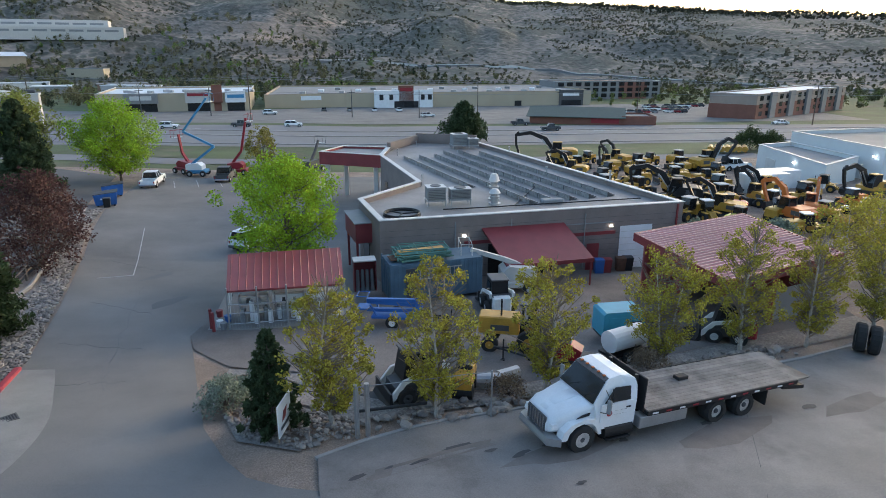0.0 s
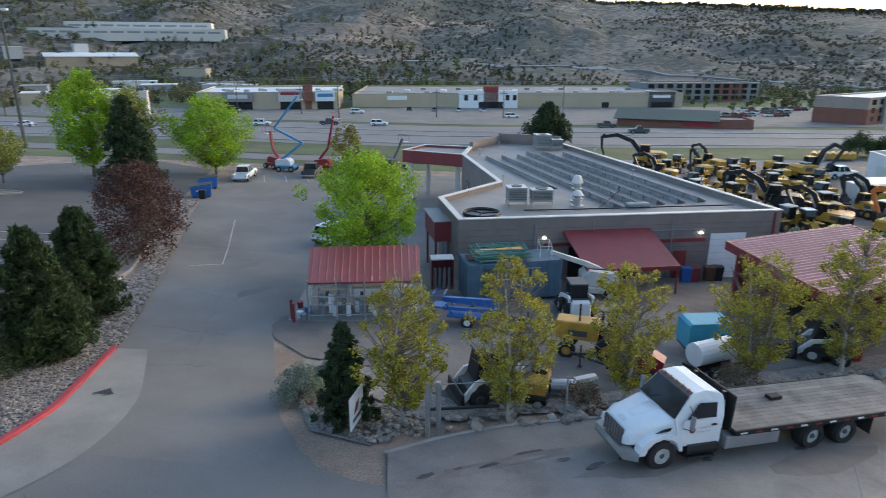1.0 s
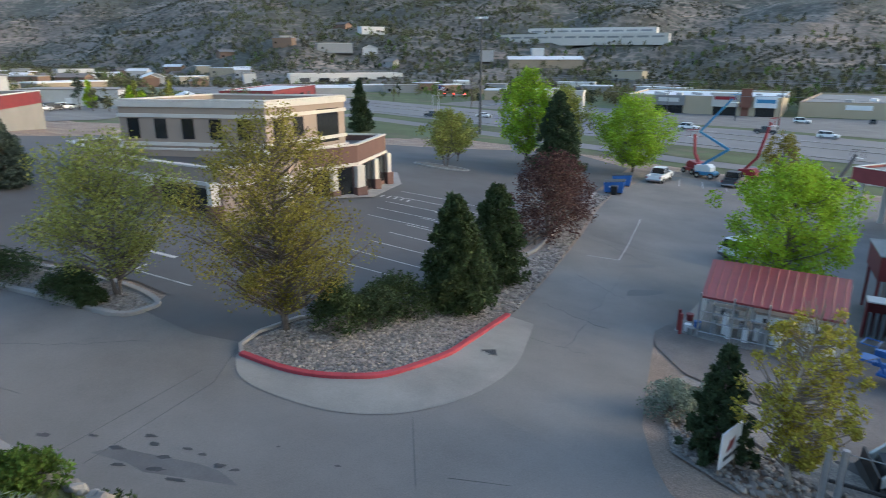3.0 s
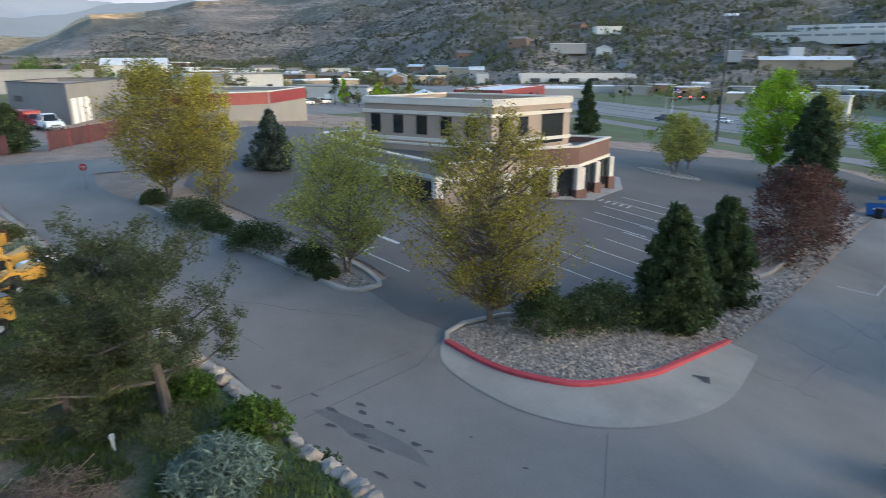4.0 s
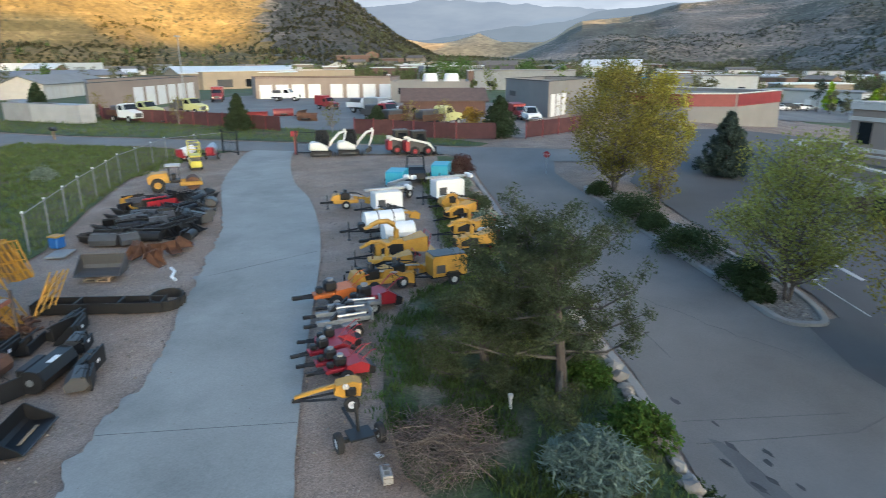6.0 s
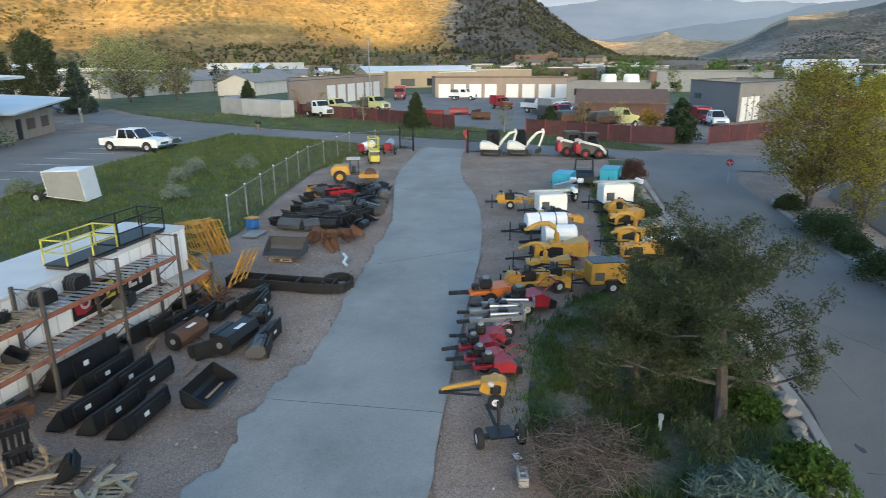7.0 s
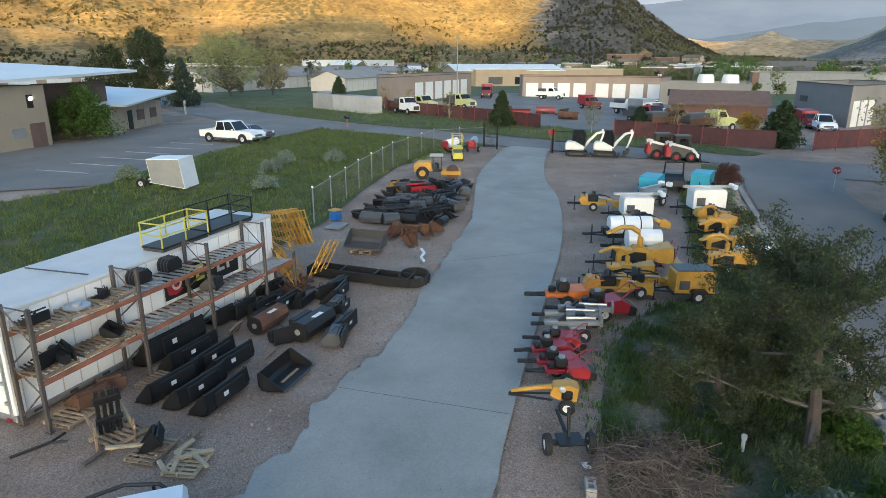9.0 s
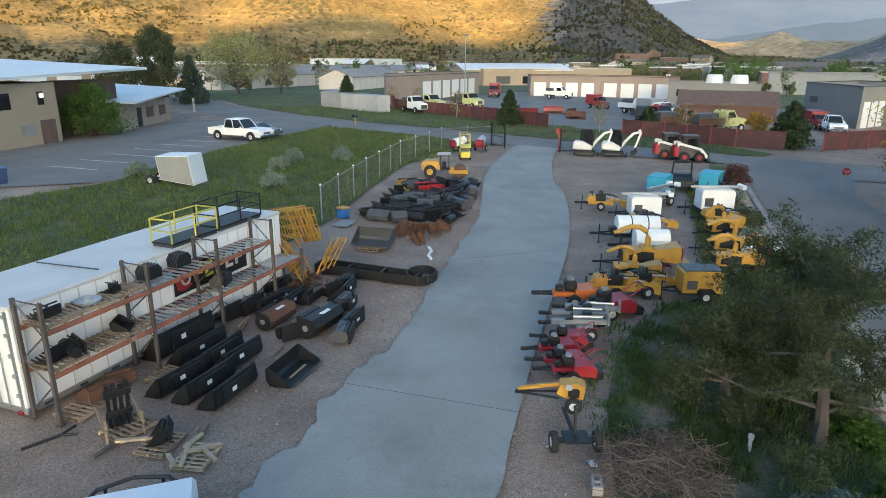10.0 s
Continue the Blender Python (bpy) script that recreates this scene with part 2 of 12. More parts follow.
def curve(pts, per=6, closed=False):
    """A smooth line through the points."""
    out, n = [], len(pts)
    for i in range(n if closed else n - 1):
        p = [pts[(i + k) % n] if closed else pts[min(max(i + k, 0), n - 1)] for k in (-1, 0, 1, 2)]
        for j in range(per):
            t = j / per
            out.append(tuple(0.5 * (2 * b + (c - a) * t + (2 * a - 5 * b + 4 * c - d) * t * t + (3 * b - a - 3 * c + d) * t ** 3) for a, b, c, d in zip(*p)))
    if not closed:
        out.append(tuple(pts[-1]))
    return out


def strip(name, pts, w, h, material, label, category="kerb", kind="structure", base=-0.1, closed=False):
    """A kerb, line or low wall of width w and height h along the points."""
    s = Shape()
    vs, fs, n = [], [], len(pts)
    for i, (x, y) in enumerate(pts):
        a, b = pts[(i - 1) % n if closed else max(i - 1, 0)], pts[(i + 1) % n if closed else min(i + 1, n - 1)]
        d = Vector((b[0] - a[0], b[1] - a[1])).normalized()
        o = Vector((-d.y, d.x)) * w / 2
        z = land(x, y)
        for sx, zz in ((-1, base), (-1, h - 0.02), (-0.8, h), (0.8, h), (1, h - 0.02), (1, base)):
            vs.append((x + o.x * sx, y + o.y * sx, z + zz))
    for i in range(n if closed else n - 1):
        j = (i + 1) % n
        fs += [(i * 6 + k, i * 6 + k + 1, j * 6 + k + 1, j * 6 + k) for k in range(5)]
    if not closed:
        fs += [tuple(range(6)), tuple(range((n - 1) * 6, n * 6))[::-1]]
    s.add(vs, fs)
    return whole(name, s, material, label, category, kind=kind)


def foot(x, y, rz=0.0, dz=0.0):
    """A pose on the ground, turned by rz degrees."""
    return pose(x, y, land(x, y) + dz, 0, 0, rz)

M_dirt = mat("bare_dirt_gravel", (0.225, 0.17, 0.132), 0.95, var=0.36, scale=0.35, fine=14, bump=0.03, col2=(0.262, 0.212, 0.176), cover=0.45, speck=(38, 0.42))
M_scrub = None
M_asphalt = mat("worn_asphalt", (0.160, 0.155, 0.148), 0.9, var=0.26, scale=0.16, fine=30, bump=0.004, col2=(0.133, 0.130, 0.127), cover=0.4, speck=(45, 0.12))
M_yardpave = mat("oily_yard_paving", (0.135, 0.122, 0.114), 0.9, var=0.35, scale=0.3, fine=14, bump=0.006, col2=(0.17, 0.15, 0.138), cover=0.4, speck=(30, 0.2))
M_newasphalt = mat("dark_sealed_asphalt", (0.086, 0.085, 0.087), 0.85, var=0.2, scale=0.2, fine=30, bump=0.003)
M_highway = mat("highway_asphalt", (0.17, 0.17, 0.175), 0.9, var=0.12, scale=0.06, fine=6)
M_concrete = mat("street_concrete", (0.225, 0.22, 0.21), 0.88, var=0.3, scale=0.25, fine=22, bump=0.003, col2=(0.165, 0.16, 0.15), cover=0.35)
M_pad = mat("stained_pad_concrete", (0.2, 0.187, 0.176), 0.88, var=0.32, scale=0.3, fine=22, bump=0.003, col2=(0.135, 0.122, 0.113), cover=0.38, speck=(40, 0.1))
M_drive = mat("pale_drive_concrete", (0.255, 0.262, 0.252), 0.85, var=0.22, scale=0.3, fine=20, bump=0.003, col2=(0.205, 0.213, 0.205), cover=0.45, speck=(40, 0.08))
M_kerb = mat("kerb_concrete", (0.27, 0.26, 0.25), 0.9, var=0.2, scale=0.8)
M_redkerb = mat("red_kerb_paint", (0.33, 0.04, 0.055), 0.75, var=0.25, scale=1.5)
M_line = mat("white_line_paint", (0.40, 0.40, 0.40), 0.8, var=0.3, scale=1.0)
M_grass = mat("rough_grass", (0.055, 0.080, 0.024), 0.95, var=0.5, scale=0.35, fine=9, bump=0.08, col2=(0.115, 0.092, 0.055), cover=0.42, speck=(14, 0.35))
M_verge = mat("verge_grass", (0.07, 0.095, 0.035), 0.95, var=0.4, scale=0.1, fine=4, bump=0.05, col2=(0.11, 0.10, 0.06), cover=0.4)
M_rockbed = mat("rock_bed_soil", (0.19, 0.175, 0.16), 0.95, var=0.3, scale=1.5, fine=12, bump=0.05, speck=(14, 0.4))
M_block = mat("taupe_block", (0.20, 0.165, 0.15), 0.9, var=0.16, scale=0.7, fine=16, bump=0.004)
M_roof = mat("grey_roof_membrane", (0.235, 0.22, 0.21), 0.6, var=0.22, scale=0.25, fine=5, col2=(0.19, 0.175, 0.165), cover=0.4)
M_trim = mat("pale_metal_coping", (0.55, 0.54, 0.52), 0.5, var=0.1)
M_redmetal = mat("red_painted_metal", (0.20, 0.032, 0.036), 0.5, var=0.18, scale=0.8)
M_pinkmetal = mat("weathered_red_roof_metal", (0.27, 0.06, 0.08), 0.45, var=0.15, scale=0.6)
M_ribmetal = mat("chalky_roof_rib", (0.40, 0.21, 0.235), 0.5, var=0.15, scale=0.6)
M_white = mat("white_paint", (0.72, 0.73, 0.74), 0.45, var=0.08)
M_whitewall = mat("white_wall", (0.62, 0.64, 0.64), 0.7, var=0.08, scale=0.2)
M_tan = mat("tan_stucco", (0.295, 0.238, 0.2), 0.9, var=0.12, scale=0.3)
M_cream = mat("cream_trim", (0.52, 0.495, 0.46), 0.8, var=0.08)
M_brown = mat("brown_stucco", (0.125, 0.072, 0.062), 0.9, var=0.12)
M_glass = mat("window_glass", (0.025, 0.03, 0.035), 0.06, var=0.1, trans=0.35)
M_cabglass = mat("dark_cab_glass", (0.012, 0.014, 0.016), 0.12, var=0.1)
M_black = mat("black_steel", (0.013, 0.0135, 0.015), 0.5, var=0.3, scale=2.0, col2=(0.024, 0.023, 0.023), cover=0.3, spec=0.35)
M_rubber = mat("tyre_rubber", (0.02, 0.02, 0.02), 0.9, var=0.3)
M_rim = mat("wheel_rim", (0.45, 0.45, 0.45), 0.5, var=0.15)
M_yellow = mat("equipment_yellow", (0.43, 0.235, 0.03), 0.5, var=0.25, scale=1.5, col2=(0.30, 0.165, 0.035), cover=0.35)
M_bright = mat("safety_yellow", (0.52, 0.46, 0.06), 0.5, var=0.12)
M_orange = mat("equipment_orange", (0.50, 0.13, 0.02), 0.5, var=0.15)
M_red = mat("equipment_red", (0.27, 0.015, 0.026), 0.45, var=0.15)
M_blue = mat("equipment_blue", (0.03, 0.12, 0.36), 0.45, var=0.15)
M_teal = mat("compressor_blue", (0.05, 0.30, 0.42), 0.5, var=0.12)
M_skyblue = mat("boom_lift_blue", (0.05, 0.22, 0.40), 0.5, var=0.12)
M_steel = mat("galvanised_steel", (0.40, 0.41, 0.42), 0.4, 0.7, var=0.15)
M_dkgrey = mat("dark_grey_paint", (0.06, 0.062, 0.066), 0.55, var=0.2)
M_grey = mat("grey_paint", (0.22, 0.225, 0.23), 0.6, var=0.15)
M_wood = mat("weathered_timber", (0.26, 0.19, 0.125), 0.85, var=0.3, scale=2.5, fine=25, rnd=0.2)
M_deck = mat("grey_deck_timber", (0.205, 0.183, 0.165), 0.85, var=0.4, scale=1.2, fine=25, rnd=0.16, col2=(0.125, 0.105, 0.092), cover=0.4)
M_bark = mat("bark", (0.11, 0.09, 0.075), 0.95, var=0.3, scale=4)
M_palebark = mat("pale_bark", (0.36, 0.33, 0.29), 0.9, var=0.3, scale=4)
M_limb = mat("brown_twig_bark", (0.19, 0.155, 0.12), 0.95, var=0.3, scale=4)
M_rust = mat("rusted_steel", (0.10, 0.05, 0.03), 0.85, var=0.3, scale=2.0)
M_headlamp = mat("lamp_glass", (0.75, 0.75, 0.75), 0.15)
M_chrome = mat("chrome", (0.6, 0.6, 0.62), 0.2, 1.0, var=0.05)


def leaf_mat(name, col, rnd=0.35, trans=0.0):
    m = mat(name, col, 0.75, var=0.2, scale=0.8, fine=6, rnd=rnd, island=True, spec=0.1)
    nt = m.node_tree
    b = nt.nodes["Principled BSDF"]
    tr = nt.nodes.new("ShaderNodeBsdfTranslucent")
    mix = nt.nodes.new("ShaderNodeMixShader")
    mix.inputs[0].default_value = 0.35
    nt.links.new(b.inputs["Base Color"].links[0].from_socket, tr.inputs[0])
    nt.links.new(b.outputs[0], mix.inputs[1])
    nt.links.new(tr.outputs[0], mix.inputs[2])
    nt.links.new(mix.outputs[0], nt.nodes["Material Output"].inputs[0])
    return m


L_bright = leaf_mat("bright_maple_leaf", (0.27, 0.40, 0.03))
L_fresh = leaf_mat("fresh_spring_leaf", (0.25, 0.265, 0.07))
L_sparse = leaf_mat("young_olive_leaf", (0.35, 0.31, 0.055))
L_rusty = leaf_mat("budding_rusty_leaf", (0.215, 0.19, 0.042))
L_plum = leaf_mat("plum_leaf", (0.105, 0.058, 0.050))
L_pine = leaf_mat("pine_needle", (0.060, 0.085, 0.042))
L_pinyon = leaf_mat("pinyon_needle", (0.075, 0.088, 0.042))
L_juniper = leaf_mat("juniper_needle", (0.058, 0.082, 0.034))
L_spruce = leaf_mat("blue_spruce_needle", (0.07, 0.095, 0.08))
L_sage = leaf_mat("sage_leaf", (0.22, 0.26, 0.205))
L_grass = leaf_mat("grass_blade", (0.135, 0.165, 0.050))
L_dry = leaf_mat("dry_twig", (0.21, 0.165, 0.12))
L_hill = leaf_mat("hill_scrub_foliage", (0.118, 0.116, 0.082))


def hill_mat(north=True):
    """Dry hillside: tan strata and pale scree, patches of grass and dark scrub; the south copy has sun gold in its
    colours.
    """
    m = mat("north_hillside" if north else "sun_gilded_hillside", (0.155, 0.136, 0.116) if north else (0.185, 0.132, 0.046), 0.95, var=0.45, scale=0.02, fine=0.3, bump=1.4, col2=(0.185, 0.158, 0.132) if north else (0.24, 0.175, 0.066), cover=0.4, detail=10, speck=(0.22, 0.3))
    nt = m.node_tree
    geo = nt.nodes["Geometry"]
    hsv = nt.nodes["Hue/Saturation/Value"]
    src = hsv.inputs["Color"].links[0].from_socket
    mp = nt.nodes.new("ShaderNodeMapping")
    mp.inputs["Scale"].default_value = (0.006, 0.006, 0.11)
    nt.links.new(geo.outputs["Position"], mp.inputs["Vector"])
    st = _lin(nt, "ShaderNodeTexNoise", Scale=1.0, Detail=6.0, Roughness=0.7)
    nt.links.new(mp.outputs[0], st.inputs["Vector"])
    r1 = nt.nodes.new("ShaderNodeMapRange")
    r1.inputs[1].default_value, r1.inputs[2].default_value = 0.53, 0.61
    nt.links.new(st.outputs["Fac"], r1.inputs[0])
    m1 = nt.nodes.new("ShaderNodeMix")
    m1.data_type = "RGBA"
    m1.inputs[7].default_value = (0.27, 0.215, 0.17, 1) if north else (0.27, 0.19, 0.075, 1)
    nt.links.new(src, m1.inputs[6])
    nt.links.new(r1.outputs[0], m1.inputs[0])
    vo = _lin(nt, "ShaderNodeTexVoronoi", Scale=0.16, Randomness=1.0)
    nt.links.new(geo.outputs["Position"], vo.inputs["Vector"])
    big = _lin(nt, "ShaderNodeTexNoise", Scale=0.008, Detail=5.0)
    nt.links.new(geo.outputs["Position"], big.inputs["Vector"])
    sub = nt.nodes.new("ShaderNodeMath")
    sub.operation = "MULTIPLY_ADD"
    nt.links.new(big.outputs["Fac"], sub.inputs[0])
    sub.inputs[1].default_value = -2.6
    nt.links.new(vo.outputs["Distance"], sub.inputs[2])
    r2 = nt.nodes.new("ShaderNodeMapRange")
    r2.inputs[1].default_value, r2.inputs[2].default_value = (-0.66, -0.86) if north else (-0.80, -1.0)
    nt.links.new(sub.outputs[0], r2.inputs[0])
    m2 = nt.nodes.new("ShaderNodeMix")
    m2.data_type = "RGBA"
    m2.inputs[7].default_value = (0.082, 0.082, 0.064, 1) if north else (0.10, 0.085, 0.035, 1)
    nt.links.new(m1.outputs[2], m2.inputs[6])
    nt.links.new(r2.outputs[0], m2.inputs[0])
    nt.links.new(m2.outputs[2], hsv.inputs["Color"])
    return m


M_scrub = hill_mat()
# dry grass yellowed so its colour carries the low sun
M_sungold = hill_mat(False)
# grey rock, darkened further to paint the nose out of the sun
M_shadednose = mat("shaded_rocky_nose", (0.068, 0.064, 0.055), 0.95, var=0.5, scale=0.02, fine=0.3, bump=1.4, col2=(0.125, 0.115, 0.104), cover=0.4, detail=10, speck=(0.25, 0.4))
# blue-grey base holds haze and cloud shade over the far woods
M_farhaze = mat("hazed_far_forest", (0.058, 0.072, 0.088), 0.95, var=0.3, scale=0.004, fine=0.05, col2=(0.085, 0.092, 0.10), cover=0.4, detail=8)

# ---- ground: one sheet to the horizon ----
def axis(dense, lo, hi, first, grow, top):
    a, b = dense
    out = [float(v) for v in range(a, b + 1)]
    s, v = first, float(b)
    while v < hi:
        s = min(s * grow, top)
        v += s
        out.append(v)
    s, v = first, float(a)
    while v > lo:
        s = min(s * grow, top)
        v -= s
        out.insert(0, v)
    return out


_xs = axis((-70, 30), -3900, 3900, 1.0, 1.07, 28.0)
_ys = axis((-60, 60), -3900, 3900, 1.0, 1.07, 28.0)
_vs = [(x, y, land(x, y) - (0.05 if math.hypot(x, y) < 300 else 0)) for y in _ys for x in _xs]
_w = len(_xs)
_fs = [(j * _w + i, j * _w + i + 1, (j + 1) * _w + i + 1, (j + 1) * _w + i) for j in range(len(_ys) - 1) for i in range(_w - 1)]
ground = raw("ground", _vs, _fs, M_dirt, "bare brown dirt and gravel ground rising to scrubby hills", "ground", "structure", True)
ground.data.materials.append(M_scrub)
ground.data.materials.append(M_verge)
ground.data.materials.append(M_sungold)
ground.data.materials.append(M_farhaze)
ground.data.materials.append(M_shadednose)
# tan raised in brightness to paint sunlight onto the far hill
ground.data.materials.append(mat("sunlit_tan_far_hill", (0.36, 0.27, 0.155), 0.95, var=0.45, scale=0.01, fine=0.08, bump=1.5, col2=(0.20, 0.165, 0.10), cover=0.4, detail=10, speck=(0.09, 0.3)))
for p in ground.data.polygons:
    q = p.center
    rr = math.hypot(q.x, q.y)
    _az = math.degrees(math.atan2(-q.x, q.y))
    # on the southern hill, heading picks the sun-gold or the shade-dark colours
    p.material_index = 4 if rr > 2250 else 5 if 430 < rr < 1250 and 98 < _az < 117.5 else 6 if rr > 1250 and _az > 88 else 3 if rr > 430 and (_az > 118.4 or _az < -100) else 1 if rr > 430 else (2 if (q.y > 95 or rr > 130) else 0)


def far_range(name, label, crest, r, rough, material):
    """A distant mountain range: one tall sheet on the horizon with this skyline (heading, height in degrees)."""
    a0, a1 = crest[0], crest[-2]
    vs, fs, n = [], [], int((a1 - a0) * 4)
    for k in range(n + 1):
        az = a0 + (a1 - a0) * k / n
        el = steps_by(az, crest) + rough * noise.fractal(Vector((az * 0.35, r * 0.01, 0)), 0.8, 2.0, 5)
        x, y = -r * math.sin(radians(az)), r * math.cos(radians(az))
        top = 8.5 + r * math.tan(radians(el))
        vs += [(x, y, -40 + (top + 40) * j / 6) for j in range(7)]
    fs = [(k * 7 + j, k * 7 + j + 1, k * 7 + j + 8, k * 7 + j + 7) for k in range(n) for j in range(6)]
    raw(name, vs, fs, material, label, "mountains", "structure", True)


# emission over a near-black base: haze, shade and daylight put into colour
def glow_range_mat(name, col, col2, strength):
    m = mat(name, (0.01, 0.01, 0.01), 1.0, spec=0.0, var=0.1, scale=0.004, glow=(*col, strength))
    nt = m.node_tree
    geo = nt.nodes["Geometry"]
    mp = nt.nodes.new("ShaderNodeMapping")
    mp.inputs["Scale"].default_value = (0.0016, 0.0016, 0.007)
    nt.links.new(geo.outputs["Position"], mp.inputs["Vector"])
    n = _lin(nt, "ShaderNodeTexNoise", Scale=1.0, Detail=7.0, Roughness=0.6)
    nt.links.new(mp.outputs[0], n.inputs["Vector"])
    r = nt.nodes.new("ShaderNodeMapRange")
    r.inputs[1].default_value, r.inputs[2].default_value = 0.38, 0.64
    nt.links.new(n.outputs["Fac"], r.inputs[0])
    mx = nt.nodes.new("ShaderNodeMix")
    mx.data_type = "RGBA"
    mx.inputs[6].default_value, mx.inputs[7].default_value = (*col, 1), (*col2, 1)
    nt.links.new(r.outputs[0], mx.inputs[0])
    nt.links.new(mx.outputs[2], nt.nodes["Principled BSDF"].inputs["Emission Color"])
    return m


# backdrop sheets that glow in hazy tones though they are no lamps
far_range("cloud_bank", "glowing backdrop of low grey white cloud over distant mountains", (60, 5.5, 80, 6.2, 95, 6.6, 108, 6.4, 125, 6.0), 3850, 0.5, glow_range_mat("glowing_grey_cloud", (0.26, 0.275, 0.30), (0.37, 0.375, 0.385), 0.62))
far_range("far_mountains", "mountain backdrop at the valley's end, haze put into its glow", (70, 3.0, 84, 4.0, 90, 3.9, 95, 4.3, 101, 4.75, 105, 4.95, 108, 4.5, 112, 4.2, 118, 3.0), 3700, 0.22, glow_range_mat("haze_glow_mountain", (0.165, 0.19, 0.225), (0.22, 0.24, 0.265), 0.55))
far_range("near_range", "wooded range backdrop across the valley, blue haze in its glow", (78, 4.2, 84, 4.2, 85, 4.3, 89, 3.95, 91, 3.75, 93.5, 3.05, 96.3, 2.8, 99.6, 2.5, 101.6, 2.1, 106, 1.6, 110, 1.0), 3300, 0.12, glow_range_mat("haze_glow_woods", (0.105, 0.13, 0.155), (0.135, 0.16, 0.185), 0.58))

sheet("highway", [(-400, 158), (-100, 127), (-45, 127), (60, 142), (400, 180), (400, 214), (60, 188), (-100, 172), (-400, 205)], 0.04, M_highway, "wide pale grey four lane highway", "road", step=8)
sheet("frontage_road", [(-160, 116), (-45, 101), (10, 108), (60, 116), (60, 123), (10, 115), (-45, 108), (-160, 124)], 0.04, M_highway, "narrow grey frontage road", "road", step=5)
GUTTER = curve([(-22.1, 11.9), (-20.5, 11.2), (-18.4, 11.4), (-15.9, 12.3), (-14.2, 14.0), (-13.6, 16.6), (-14.3, 19.9), (-16.1, 23.3), (-17.4, 25.5)])
REDKERB = curve([(-22.0, 12.1), (-19.5, 12.8), (-17.8, 13.9), (-16.75, 15.4), (-16.75, 18.3), (-17.4, 20.6), (-19.0, 25.4)])
STREET_S = [(-58, -9.9), (-50.5, -7.6), (-45, -5.6), (-35.3, -1.8), (-23.1, 3.6), (-19.4, 4.6), (-14, 5.9), (-6, 7.6), (6, 8.6), (70, 10)]
sheet("street", STREET_S + [(70, 56), (30, 35), (17.3, 27.3), (-3.6, 15.7), (-4.8, 15.9), (-6.0, 16.4), (-7.0, 17.4), (-8.5, 19.6), (-9.9, 22.7), (-12.3, 28.2), (-13.2, 30.2), (-13.2, 36), (-5, 36), (-4, 42), (-6.4, 48.2), (-2.3, 55.2), (-7, 70), (-3.5, 84), (-2, 92), (-27, 90), (-41, 86), (-36, 66), (-31.8, 55.2), (-22.6, 34.4), (-19, 25.6), (-17.4, 20.6), (-16.75, 16), (-19.5, 12.8), (-22.7, 12.7), (-24, 14.5), (-30, 13.5), (-28.3, 11.2), (-28.7, 9.4), (-31.7, 8), (-36.8, 5.3), (-46.1, 1.0), (-52, -1.5), (-57, -2.0), (-61.5, -2), (-61.5, -9)],
      0.0, M_asphalt, "worn grey asphalt street and driveway with dark oil spots", "road")
sheet("cross_street", [(-61.6, 6), (-61.6, -7), (-60, -20), (-60.2, -46), (-60, -57), (-62, -72), (-67, -94), (-80, -130), (-70, -130), (-59, -98), (-52, -72), (-53, -60), (-54, -52), (-54.6, -42), (-53.6, -30), (-54, -18), (-55.8, -9.6), (-56, -2), (-57, 6)], 0.015, M_asphalt, "grey asphalt cross street", "road")
sheet("gutter_apron", GUTTER + REDKERB[::-1] + [(-22.6, 12.7)], 0.02, M_concrete, "pale concrete gutter apron round the red kerb", "pavement")
sheet("truck_pad", [(-4.03, 17.55), (-3.3, 14.2), (-2, 8.4), (6, 8.8), (70, 10.2), (70, 50), (30, 33.5), (17.4, 27.2), (8, 23.0), (3.2, 21.35), (0.2, 20.25), (-1.27, 19.5), (-2.7, 18.6)], 0.022, M_pad, "stained grey brown concrete street pad", "pavement")
sheet("store_yard", [(-12.2, 28.2), (-9.7, 25.9), (-6, 25.2), (-3, 22.5), (2, 23.3), (9, 26.7), (17, 30.7), (24, 34), (26, 46), (18.4, 47.6), (-4.2, 41.5), (-6.5, 48), (-4.2, 42), (-5, 36.1), (-13.2, 36), (-13.2, 30.2)], 0.008, M_yardpave, "oil-stained grey brown paving of the rental yard", "yard")
sheet("parking_lot", [(-22.7, 12.75), (-23.4, 15.8), (-21.8, 20.5), (-24.5, 30.0), (-32.6, 52), (-36, 60), (-46, 88), (-62, 96), (-85, 75), (-100, 40), (-80, 10), (-60, 6), (-50, 4.2), (-38, 8.5), (-31.5, 11.8), (-29.3, 12.3), (-28.2, 10.8), (-25, 11.5)], 0.018, M_newasphalt, "dark sealed asphalt bank car park", "car park", step=1.5)
_edge = []
for _k, (_x, _y) in enumerate(curve([(-5.0, -5.6), (-6.84, -7.23), (-8.8, -7.8), (-10.1, -8.5), (-12.5, -9.2), (-14.5, -9.75), (-16.6, -10.8), (-18.6, -11.95), (-21.3, -13.1), (-24.1, -14.4), (-27.6, -16.1), (-32.4, -19.1), (-39.1, -23.3), (-48.4, -27.6), (-52.5, -29.4)], 16)):
    _q = 0.34 * noise.fractal(Vector((_x * 0.9, _y * 0.9, 4.0)), 0.7, 2.2, 5) * (1.0 if _x > -30 else 0.6)
    _edge.append((_x + 0.4 * _q, _y + _q))
